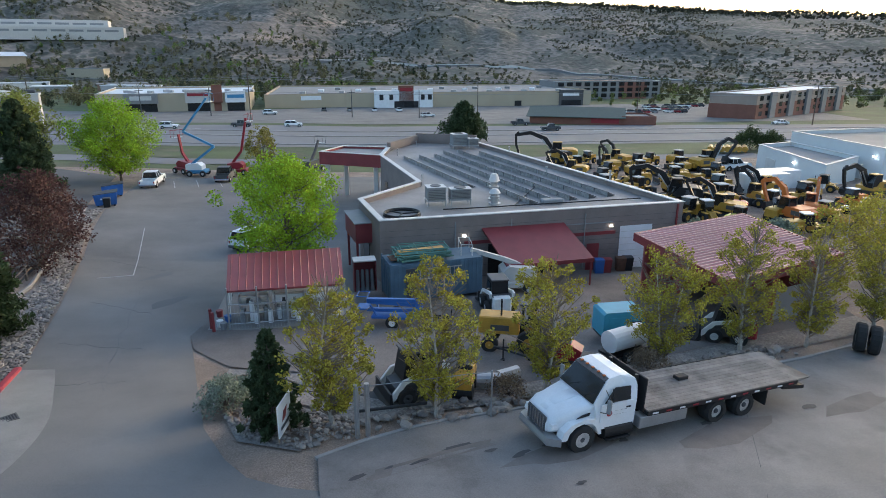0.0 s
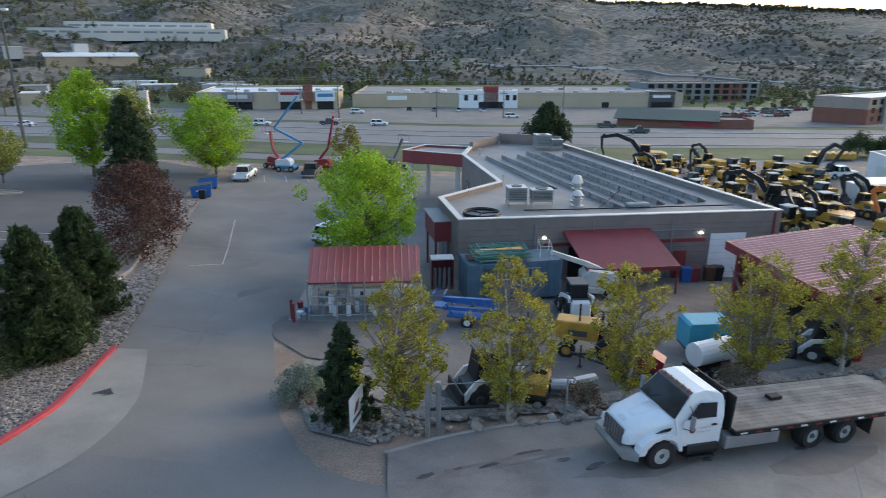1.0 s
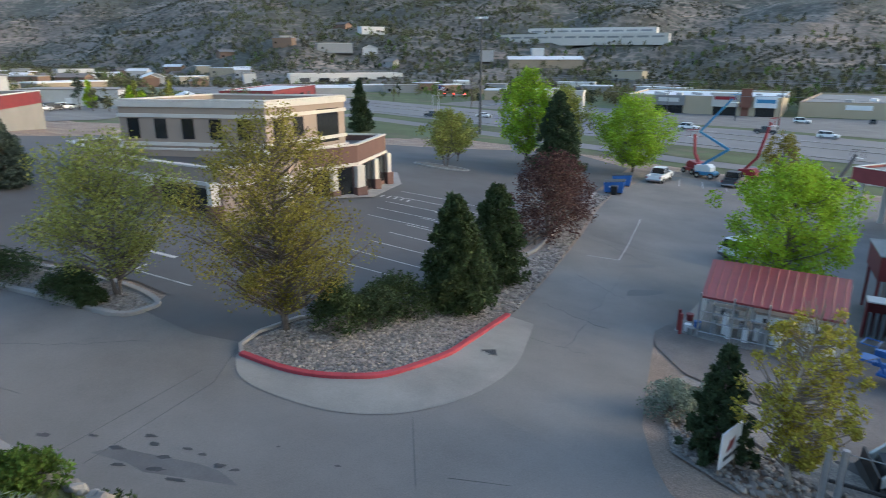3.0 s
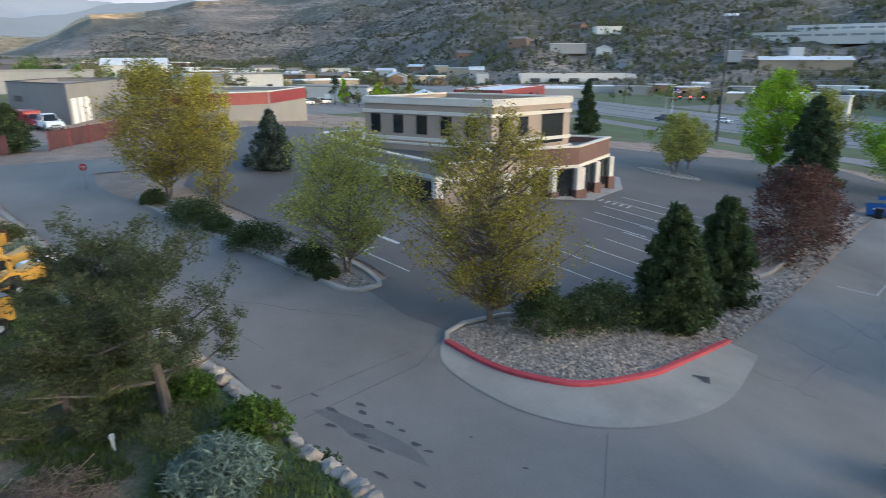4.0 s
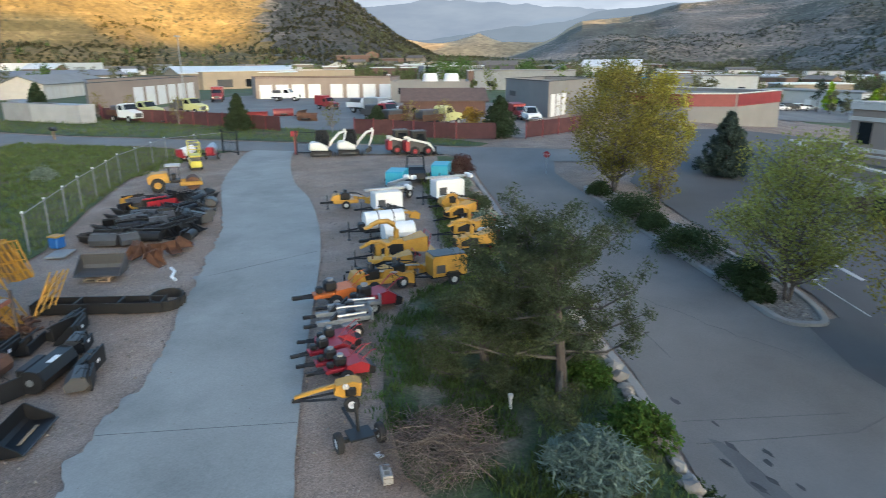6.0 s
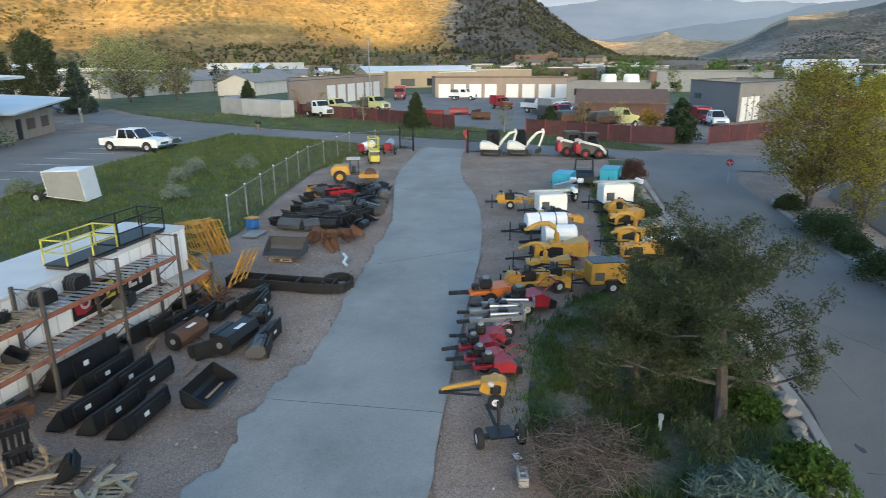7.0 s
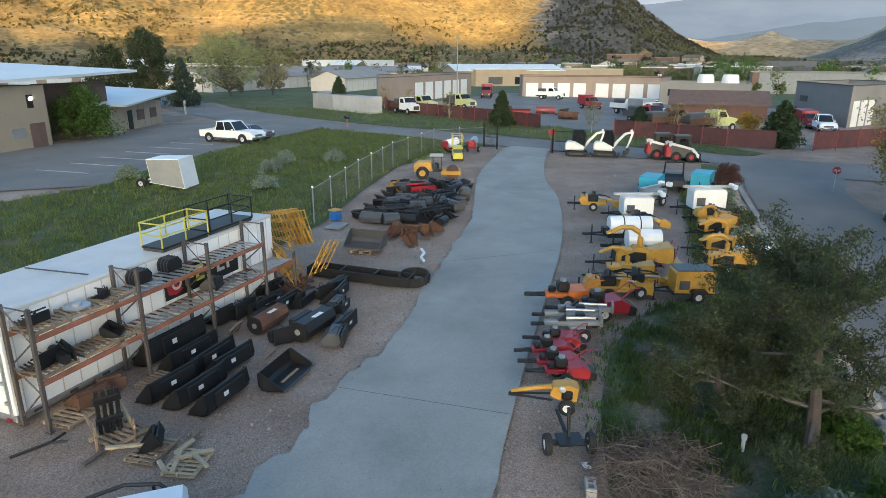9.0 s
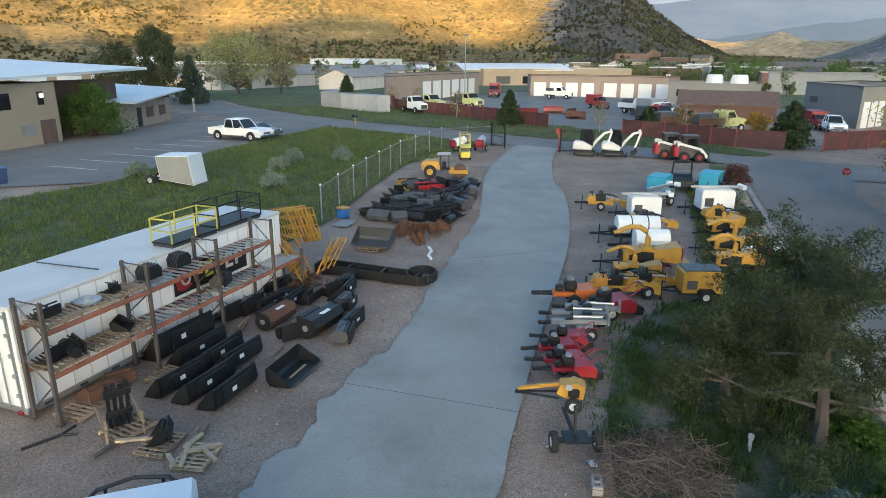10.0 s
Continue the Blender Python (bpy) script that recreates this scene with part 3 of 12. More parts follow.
sheet("concrete_drive", _edge + [(-54.2, -29.6), (-54.5, -25.5)] + curve([(-52.6, -24.8), (-46.7, -22.0), (-40.0, -18.3), (-35.4, -15.05), (-29.4, -11.7), (-24.9, -9.6), (-21.4, -8.16), (-18.2, -6.9), (-14.5, -5.4), (-11.1, -3.95), (-9.7, -3.33), (-6.5, -2.6), (-4.5, -3.0)], 4), 0.03, M_drive, "pale smooth concrete yard drive", "driveway")
sheet("field", [(-14, -40), (-20.5, -40.6), (-26.6, -45), (-33, -48.3), (-40.4, -51), (-45.6, -53.6), (-53.8, -56.3), (-54.2, -42), (-53.2, -31), (-47.5, -33.5), (-38, -30.2), (-29.9, -26.0), (-22.7, -21.8), (-15.5, -19), (-5, -16.6), (8, -14), (10, -40)], 0.012, M_grass, "rough green field with dry patches", "grass")
sheet("office_parking", [(10, -46), (-15.1, -44.1), (-20.5, -40.6), (-26.6, -45), (-33, -48.3), (-40.4, -51), (-45.6, -53.6), (-53, -56.2), (-52, -72), (-46, -76), (-37, -69), (-27.7, -65.2), (-21, -62), (10, -52)], 0.014, M_asphalt, "cracked grey asphalt office car park", "car park")
sheet("works_yard", [(-74.5, -44), (-72, -27), (-70, -22), (-100, -20), (-170, -52), (-140, -84), (-105, -76), (-92, -60)], 0.015, M_asphalt, "grey asphalt public works yard", "yard", step=3)
sheet("cross_verge", [(-62, -9.5), (-64, -9), (-70, -20), (-76, -42), (-84, -68), (-92, -82), (-110, -110), (-84, -130), (-68.2, -94), (-63, -72), (-61, -57), (-61.2, -46), (-61, -20)], 0.012, M_grass, "grass verge along the cross street", "grass", step=2)
sheet("bank_verge", [(-8.5, 4.4), (-16.5, 1.6), (-26, -1.4), (-34, -4.8), (-46, -9.4), (-54, -11.8), (-55, -10.2), (-46, -7.0), (-35.4, -2.6), (-23.2, 2.8), (-19.4, 3.9), (-8.5, 6.5)], 0.02, M_grass, "grassy bank above the street", "grass", step=0.5)
M_weedy = mat("weedy_dirt", (0.125, 0.10, 0.078), 0.95, var=0.45, scale=0.6, fine=10, bump=0.06, col2=(0.045, 0.062, 0.022), cover=0.55, speck=(16, 0.35))
sheet("scrub_corner", [(-7, 4.6), (-9.5, 0.5), (-11.2, -1.6), (-14, -3.0), (-17, -4.0), (-20, -4.4), (-23, -3.4), (-26, -1.4), (-16.5, 1.7), (-9, 4.2)], 0.012, M_weedy, "weedy dirt corner under the pinyon", "grass", step=0.5)
sheet("kerb_rock_bed", REDKERB + [(-24.6, 38.5), (-32.6, 56), (-35.6, 65), (-37, 64), (-33.8, 55.5), (-26.6, 39), (-24.2, 30), (-22.4, 24), (-22.0, 20), (-23.2, 15.8), (-22.9, 12.6)], 0.035, M_rockbed, "rock covered planting strip", "planting bed")
sheet("lot_island", curve([(-28.9, 11.6), (-28.3, 10.8), (-28.7, 9.7), (-31.6, 8.3), (-36.7, 5.6), (-46.0, 1.3), (-47.2, 2.2), (-38, 7.6), (-32, 10.9)], 4, True), 0.05, M_rockbed, "rock covered car park island", "planting bed")
sheet("sign_rock_bed", [(-4.6, 17.9), (-7.0, 18.6), (-8.6, 21.4), (-9.8, 24.4), (-8.4, 25.0), (-6.5, 22.4), (-3.2, 20.2), (1.5, 21.6), (8, 24.2), (17.4, 28.6), (24, 31.6), (24, 34), (17, 30.6), (9, 26.4), (2, 23.0), (-2, 22.2), (-5, 24), (-7.4, 26.2), (-9.8, 25.6), (-9.3, 21.0), (-7.2, 18.2)][:12] + [(24, 34), (17, 30.6), (9, 26.6), (2, 23.2), (-3, 22.4), (-6, 25), (-9.6, 25.6), (-9.5, 22)], 0.03, M_rockbed, "rocky soil bed along the fence", "planting bed")
strip("red_kerb", REDKERB, 0.28, 0.16, M_redkerb, "red painted concrete kerb")
strip("lot_kerb", [(-22.0, 12.1), (-22.7, 12.45), (-23.3, 13.6), (-23.5, 15.8), (-22.0, 20.4), (-24.7, 30), (-26.8, 38.4), (-33.8, 55.2), (-37.2, 64)], 0.18, 0.15, M_kerb, "grey concrete kerb of the car park")
strip("island_kerb", curve([(-28.9, 11.6), (-28.3, 10.8), (-28.7, 9.7), (-31.6, 8.3), (-36.7, 5.6), (-46.0, 1.3), (-47.2, 2.2), (-38, 7.6), (-32, 10.9)], 5, True), 0.30, 0.15, M_kerb, "grey concrete kerb round an island", closed=True)
strip("street_kerb", curve([(-57, -10.4), (-50.5, -8.1), (-45, -6.0), (-35.3, -2.2), (-23.1, 3.2), (-19.4, 4.2), (-14, 5.5), (-6, 7.1)], 5), 0.35, 0.12, M_kerb, "weathered concrete street kerb")
strip("pad_kerb", [(-4.1, 17.5), (-2.7, 18.7), (-1.3, 19.6), (0.2, 20.38), (3.2, 21.5), (8, 23.15), (17.4, 27.4), (30, 33.7)], 0.14, 0.06, M_kerb, "low concrete lip below the fence")
M_joint = mat("dark_joint_filler", (0.10, 0.10, 0.10), 0.9)
for _p in ([(-19.0, 5.3), (-20.8, 10.3)], [(-20.8, 10.3), (-22.6, 12.2)], [(-20.2, 5.0), (-21.9, 10.4)], [(-13.9, 13.9), (-11.2, 11.5)], [(-10.8, 12.4), (-9.3, 13.4)], [(-3.6, 15.5), (-4.05, 17.5)], [(7.5, 10), (12.8, 24.6)], [(-12.44, -4.55), (-10.9, -8.7)], [(-25.2, -9.9), (-21.2, -12.6)]):
    strip("slab_joint", [(_p[0][0] + (_p[1][0] - _p[0][0]) * k / 8, _p[0][1] + (_p[1][1] - _p[0][1]) * k / 8) for k in range(9)], 0.022, 0.034 if _p[0][1] < -2 else 0.026 if _p[0][0] > -4.2 else 0.008, M_joint, "dark joint between paving slabs", "joint", base=0.0)


def stripe(a, b, w=0.1, dz=0.03):
    n = max(2, int(math.dist(a, b)))
    strip("line_marking", [(a[0] + (b[0] - a[0]) * k / n, a[1] + (b[1] - a[1]) * k / n) for k in range(n + 1)], w, dz, M_line, "worn white painted line", "road marking", base=0.0)


for k in range(9):                      # bays beside the rock strip
    x, y = -26.1 - 1.15 * k, 24.5 + 2.7 * k
    stripe((x, y), (x - 4.6, y - 2.1))
for k in range(5):                      # bays at the bank's door
    x, y = -38.5 - 1.6 * k, 32.0 + 2.35 * k
    stripe((x, y), (x + 4.4, y + 2.4))
for k in range(6):
    stripe((-41.8 - 1.6 * 2 + 0.55 * k + 1.0, 36.0 + 0.3 * k + 1.2), (-42.3 - 3.2 + 0.55 * k + 1.0, 36.9 + 0.3 * k + 1.2), 0.18)
stripe((-29.6, 13.6), (-33.0, 12.2))
stripe((-33.0, 12.2), (-33.4, 13.0))
stripe((-33.5, 14.6), (-35.2, 13.8), 0.3)
for k in range(4):                      # bays at the highway end
    stripe((-37.0 + 2.7 * k, 78.5 + 1.0 * k), (-39.4 + 2.7 * k, 84.0 + 1.0 * k))
stripe((-22.3, 42.9), (-28.1, 57.4), 0.07)
stripe((-22.3, 42.9), (-24.2, 41.6), 0.07)
for k in range(7):                      # office bays
    x, y = -22 - 3.0 * k, -46.0 - 1.4 * k
    stripe((x, y), (x + 1.6, y - 4.6))
for k in range(16):                     # lane lines of the highway
    stripe((-180 + 22 * k, 158 + abs(k - 6) * 1.2 + k * 0.7), (-172 + 22 * k, 158 + abs(k - 6) * 1.2 + k * 0.9), 0.25, 0.06)

# ---- stains, patches and ironwork of the paving ----
M_oil = mat("dark_oil_stain", (0.045, 0.045, 0.046), 0.6, var=0.3, scale=2.0)
M_damp = mat("faint_road_stain", (0.150, 0.132, 0.122), 0.85, var=0.25, scale=0.8)
M_tarseal = mat("tar_crack_seal", (0.095, 0.095, 0.097), 0.7, var=0.2)
M_patch = mat("asphalt_patch", (0.125, 0.125, 0.126), 0.9, var=0.2, scale=0.5)
_rs = np.random.default_rng(12)


def blot(x, y, w, h, turn, material, dz, name="oil_stain", label="dark ragged oil spot on the paving", into=None):
    pts = []
    for k in range(11):
        a = 2 * math.pi * k / 11
        r = 0.6 + 0.55 * _rs.random()
        u, v = w / 2 * r * math.cos(a), h / 2 * r * math.sin(a)
        pts.append((x + u * math.cos(turn) - v * math.sin(turn), y + u * math.sin(turn) + v * math.cos(turn)))
    if into is not None:
        into.add([(px_, py_, land(px_, py_) + dz) for px_, py_ in pts], [tuple(range(11))])
        return
    whole(name, Shape().add([(px_, py_, land(px_, py_) + dz) for px_, py_ in pts], [tuple(range(11))]), material, label, "stain", kind="structure")


for x, y, w, h in ((-19.0, 7.3, 0.5, 0.22), (-18.5, 7.2, 0.45, 0.2), (-17.5, 7.8, 0.35, 0.16), (-16.9, 8.0, 0.3, 0.16), (-16.0, 8.1, 0.4, 0.2), (-15.5, 8.3, 0.35, 0.15), (-15.6, 9.8, 0.16, 0.1), (-13.5, 10.5, 0.22, 0.12), (-17.6, 7.1, 0.5, 0.24), (-17.2, 6.7, 0.7, 0.22), (-15.1, 6.6, 0.55, 0.2), (-20.3, 6.0, 0.4, 0.16), (-19.1, 6.3, 0.6, 0.22), (-16.3, 6.9, 0.8, 0.2), (-14.2, 7.4, 0.5, 0.18), (-13.2, 7.9, 0.35, 0.14), (-18.2, 6.0, 0.5, 0.18), (-21.4, 4.9, 0.5, 0.2)):
    blot(x, y, w, h, 0.45 + 0.3 * _rs.random(), M_oil, 0.012 + 0.004 * (int(x * 7) % 3))
for x, y, w, h in ((-2.6, 16.4, 0.7, 0.24), (0.5, 18.3, 1.2, 0.2), (-0.7, 17.3, 0.9, 0.2), (1.6, 18.0, 0.5, 0.2), (2.6, 17.8, 0.8, 0.25), (3.5, 18.4, 0.5, 0.2), (-1.7, 16.9, 0.35, 0.14), (6.2, 18.8, 0.5, 0.3), (9.6, 20.1, 0.6, 0.3), (14.2, 21.6, 0.9, 0.4), (4.2, 16.1, 0.4, 0.2)):
    blot(x, y, w, h, 0.45 + 0.3 * _rs.random(), M_oil, 0.040 + 0.004 * (int(x * 7) % 3))
for x, y, w, h in ((-0.5, 17.4, 5.5, 0.7), (4.5, 18.2, 6.0, 1.2), (10, 19.5, 5.0, 1.6), (16, 21.8, 4.5, 1.4)):
    blot(x, y, w, h, 0.5, M_damp, 0.027 + 0.003 * (int(x) % 4), "tyre_stain", "broad faint stain where trucks stand")
for x, y, w, h, a in ((-17.2, 7.0, 5.5, 0.9, 0.5), (-12.5, 32.0, 2.4, 1.6, 1.2), (-17.0, 36.5, 3.0, 1.8, 1.2), (-20.5, 43.0, 3.5, 1.2, 1.2)):
    blot(x, y, w, h, a, M_patch, 0.006, "road_patch", "faint darker patch in the worn asphalt")
for a, b in (((-13.4, 24.0), (-17.2, 23.6)), ((-14.6, 28.2), (-19.4, 29.0)), ((-16.8, 34.0), (-22.0, 36.4)), ((-20.0, 44.0), (-26.0, 47.0)), ((-14.2, 22.8), (-20.2, 40.0)), ((-30.5, 3.0), (-25.5, 9.8)), ((-41.0, -2.0), (-36.6, 4.2)), ((-24.5, 5.0), (-44.0, -3.8))):
    n = 14
    strip("crack_seal", [(a[0] + (b[0] - a[0]) * k / n + 0.12 * _rs.normal(), a[1] + (b[1] - a[1]) * k / n + 0.12 * _rs.normal()) for k in range(n + 1)], 0.022, 0.006, M_tarseal, "thin wandering tar line in the asphalt", "crack seal", base=0.0)
dr = thing("storm_drain", "square iron storm drain grate in the gutter", "drain", pose(-15.97, 20.3, land(-15.97, 20.3) + 0.03, 0, 0, 45))
part("frame", Shape().box(-0.33, -0.26, -0.02, 0.33, -0.21, 0.02).box(-0.33, 0.21, -0.02, 0.33, 0.26, 0.02).box(-0.33, -0.21, -0.02, -0.28, 0.21, 0.02).box(0.28, -0.21, -0.02, 0.33, 0.21, 0.02), M_joint, dr)
part("pit", Shape().box(-0.28, -0.21, -0.02, 0.28, 0.21, -0.004), M_black, dr)
for k in range(6):
    part("grate_bar", Shape().box(-0.25 + 0.09 * k, -0.21, -0.004, -0.22 + 0.09 * k, 0.21, 0.015), M_joint, dr)
_il = [(-56.4 + 3.4 * math.cos(k * 0.393), 58.6 + 1.7 * math.sin(k * 0.393) + 0.35 * 3.4 * math.cos(k * 0.393)) for k in range(16)]
sheet("tree_island", _il, 0.05, M_rockbed, "planted island round the car park trees", "planting bed")
strip("island_kerb", _il, 0.25, 0.15, M_kerb, "grey concrete kerb round an island", closed=True)

# ---- rental store ----
STORE_FLOOR, STORE_TOP = -8.6, -2.0
FOOT = [(-4.3, 41.5), (18.5, 47.5), (4.3, 81.2), (-3.6, 83.4), (-6.7, 76.0), (-7.0, 70.1), (-2.3, 55.2), (-6.6, 48.2)]


def inset(poly, d):
    out, n = [], len(poly)
    for i in range(n):
        p, c, q = Vector(poly[i - 1]), Vector(poly[i]), Vector(poly[(i + 1) % n])
        a, b = (c - p).normalized(), (q - c).normalized()
        na, nb = Vector((-a.y, a.x)), Vector((-b.y, b.x))
        m = (na + nb).normalized()
        out.append(tuple(c + m * d / max(0.35, m.dot(na))))
    return out


store = thing("rental_store", "flat-roofed taupe block rental store with red awnings", "building")
_in = inset(FOOT, 0.3)
for i in range(len(FOOT)):
    j = (i + 1) % len(FOOT)
    part("wall", Shape().prism([FOOT[i], FOOT[j], _in[j], _in[i]], STORE_FLOOR, STORE_TOP), M_block, store)
part("roof", Shape().prism(_in, STORE_TOP - 0.75, STORE_TOP - 0.42), M_roof, store, "grey stained roof membrane")
_out, _in2 = inset(FOOT, -0.06), inset(FOOT, 0.36)
for i in range(len(FOOT)):
    j = (i + 1) % len(FOOT)
    part("coping", Shape().prism([_out[i], _out[j], _in2[j], _in2[i]], STORE_TOP, STORE_TOP + 0.07), M_trim, store, "pale metal coping")


def along(a, b, u, out=0.0):
    """A point u metres from a towards b, moved out to the right of that way."""
    d = (Vector(b) - Vector(a)).normalized()
    return (a[0] + d.x * u + d.y * out, a[1] + d.y * u - d.x * out)


def panel(a, b, u0, u1, z0, z1, out0, out1):
    return Shape().prism([along(a, b, u0, out0), along(a, b, u1, out0), along(a, b, u1, out1), along(a, b, u0, out1)], z0, z1)


SA, SB = FOOT[0], FOOT[1]
# block courses and the dark red band along the yard wall
for k in range(1, 12):
    part("block_course", panel(SA, SB, 0.02, 23.5, -7.4 + 0.42 * k, -7.385 + 0.42 * k, -0.02, 0.012), M_dkgrey, store)
part("band", panel(SA, SB, 6.0, 17.9, -4.1, -3.85, -0.02, 0.05), M_redmetal, store, "dark red painted band")
part("roller_door", panel(SA, SB, 18.3, 21.0, -7.3, -3.55, -0.02, 0.04), M_white, store, "white roll-up door")
for k in range(7):
    part("door_slat", panel(SA, SB, 18.35, 20.95, -7.0 + 0.5 * k, -6.97 + 0.5 * k, 0.03, 0.055), M_trim, store)
part("side_door", panel(SA, SB, 15.6, 16.6, -7.3, -4.75, -0.02, 0.05), M_redmetal, store, "dark red steel door")
for u in (5.9, 17.4):
    part("wall_light", panel(SA, SB, u, u + 0.2, -3.52, -3.38, -0.02, 0.14), mat("lit_wall_lamp", (0.9, 0.9, 0.8), glow=(1.0, 0.93, 0.75, 3.0)), store, "lit wall-pack lamp")
# red awning over the work bay
_aw = Shape()
_a = [along(SA, SB, 7.3, 0.05), along(SA, SB, 13.6, 0.05), along(SA, SB, 13.9, 4.4), along(SA, SB, 7.6, 4.4)]
_za = [-2.95, -2.95, -4.35, -4.35]
_aw.add([(x, y, z) for (x, y), z in zip(_a, _za)] + [(x, y, z - 0.12) for (x, y), z in zip(_a, _za)], [(0, 1, 2, 3), (7, 6, 5, 4), (0, 4, 5, 1), (1, 5, 6, 2), (2, 6, 7, 3), (3, 7, 4, 0)])
awning = part("awning", _aw, M_redmetal, store, "red sheet metal awning")
part("fascia", panel(SA, SB, 7.6, 13.9, -4.6, -4.33, 4.34, 4.42), M_redmetal, awning)
for u in (7.7, 10.7, 13.8):
    x, y = along(SA, SB, u, 4.2)
    part("awning_post", Shape().tube([(x, y, -7.6), (x, y, -4.4)], 0.07, 6), M_redmetal, awning)
part("bay_opening", panel(SA, SB, 7.8, 13.2, -7.3, -4.2, -0.02, 0.03), M_black, store, "dark open work bay")
for u0, u1, z in ((5.3, 5.38, 0), (9.5, 9.56, 0), (15.3, 15.36, 0)):
    part("conduit", panel(SA, SB, u0, u1, -6.6, -2.4, 0.0, 0.08), M_grey, store)
part("conduit", panel(SA, SB, 13.2, 17.6, -3.2, -3.14, 0.0, 0.08), M_grey, store)
part("downpipe", panel(SA, SB, 23.0, 23.12, -7.3, -2.1, 0.0, 0.12), M_redmetal, store)
# small red canopy at the west corner
WA, WB = FOOT[7], FOOT[0]
part("corner_canopy", panel(WA, WB, 0.6, 4.6, -4.2, -2.75, 0.0, 1.2), M_redmetal, store, "boxy red metal corner canopy")
part("canopy_lid", panel(WA, WB, 0.5, 4.7, -2.75, -2.68, 0.0, 1.28), M_grey, store)
for u in (0.9, 4.3):
    x, y = along(WA, WB, u, 1.05)
    part("canopy_post", Shape().box(x - 0.08, y - 0.08, -8.0, x + 0.08, y + 0.08, -4.2), M_redmetal, store)
part("window", panel(WA, WB, 1.5, 3.6, -6.4, -4.6, -0.02, 0.04), M_glass, store)
CA, CB = FOOT[5], FOOT[6]
for u in (2.5, 6.5, 10.5):
    part("window", panel(CA, CB, u, u + 1.2, -6.6, -4.4, -0.02, 0.05), M_glass, store)
# drive-through canopy over the shop front
_c = [(-7.0, 70.1), (-14.1, 72.6), (-12.2, 77.2), (-6.7, 76.2)]
canopy = part("canopy_roof", Shape().prism(_c, -2.6, -2.25), M_roof, store)
_ci = inset(_c, -0.12)
for i in range(4):
    j = (i + 1) % 4
    part("canopy_fascia", Shape().prism([_ci[i], _ci[j], inset(_c, 0.1)[j], inset(_c, 0.1)[i]], -3.4, -2.0), M_redmetal, canopy, "ribbed dark red fascia")
    part("canopy_coping", Shape().prism([inset(_c, -0.16)[i], inset(_c, -0.16)[j], inset(_c, 0.14)[j], inset(_c, 0.14)[i]], -2.0, -1.94), M_trim, canopy)
for x, y in ((-13.4, 72.9), (-11.8, 76.6), (-7.6, 70.9)):
    part("column", Shape().box(x - 0.25, y - 0.25, -8.6, x + 0.25, y + 0.25, -3.4, 0.03), M_cream, canopy)
# raised parapet at the back
part("parapet", Shape().prism([(-3.6, 83.4), (4.3, 81.2), (4.2, 80.8), (-3.6, 83.0)], -2.1, -1.15), M_block, store)
part("parapet", Shape().prism([(-6.7, 76.0), (-3.6, 83.4), (-3.2, 83.2), (-6.3, 75.9)], -2.1, -1.4), M_block, store)

ZR = STORE_TOP - 0.42


def roof_unit(x, y, rz, w, d, h, name, label):
    m = pose(x, y, ZR, 0, 0, rz)
    t = thing(name, label, "air conditioner", m)
    for sx in (-1, 1):
        for sy in (-1, 1):
            part("leg", Shape().box(sx * w * 0.45 - 0.04, sy * d * 0.42 - 0.04, 0, sx * w * 0.45 + 0.04, sy * d * 0.42 + 0.04, 0.42), M_steel, t)
    part("curb", Shape().box(-w / 2, -d / 2, 0.38, w / 2, d / 2, 0.48), M_steel, t)
    part("body", Shape().box(-w / 2 + 0.03, -d / 2 + 0.03, 0.48, w / 2 - 0.03, d / 2 - 0.03, 0.48 + h, 0.03), M_grey, t, "pale grey sheet steel body")
    part("fan", Shape().ring((0, 0, 0), "y", w * 0.28, 0.06, 20), M_dkgrey, t).matrix_local = pose(0, 0, 0.52 + h, 90, 0, 0)
    part("lid", Shape().box(-w / 2, -d / 2, 0.45 + h, w / 2, d / 2, 0.50 + h, 0.01), M_trim, t)
    for k in range(6):
        part("louvre", Shape().box(-w * 0.42, -d / 2 - 0.01, 0.6 + k * h * 0.13, w * 0.42, -d / 2 + 0.05, 0.63 + k * h * 0.13), M_dkgrey, t)
    return t


roof_unit(-0.6, 48.2, 12, 1.5, 1.3, 1.0, "air_conditioner", "square rooftop air conditioner on a steel stand")
roof_unit(1.3, 48.5, 12, 1.7, 1.0, 0.8, "air_conditioner", "long rooftop air handler on steel legs")
roof_unit(1.9, 78.6, 14, 1.9, 1.7, 1.3, "air_conditioner", "large rooftop cooling unit at the back parapet")
roof_unit(3.6, 78.2, 14, 1.3, 1.2, 0.8, "air_conditioner", "small rooftop cooling unit at the back parapet")


def vent_stack(x, y, r, h):
    t = thing("roof_vent", "shiny galvanised roof vent with a round cowl", "roof vent", pose(x, y, ZR))
    part("pipe", Shape().tube([(0, 0, 0), (0, 0, h * 0.75)], r * 0.7, 14), M_steel, t)
    part("flange", Shape().tube([(0, 0, 0), (0, 0, 0.08)], r * 1.15, 14), M_steel, t)
    part("collar", Shape().tube([(0, 0, h * 0.45), (0, 0, h * 0.52)], r, 14), M_steel, t)
    part("cowl", Shape().tube([(0, 0, h * 0.72), (0, 0, h * 0.9), (0, 0, h)], r * 1.1, 14, r * 0.5), M_trim, t)


vent_stack(4.1, 50.2, 0.42, 2.1)
vent_stack(4.05, 48.6, 0.42, 1.2)
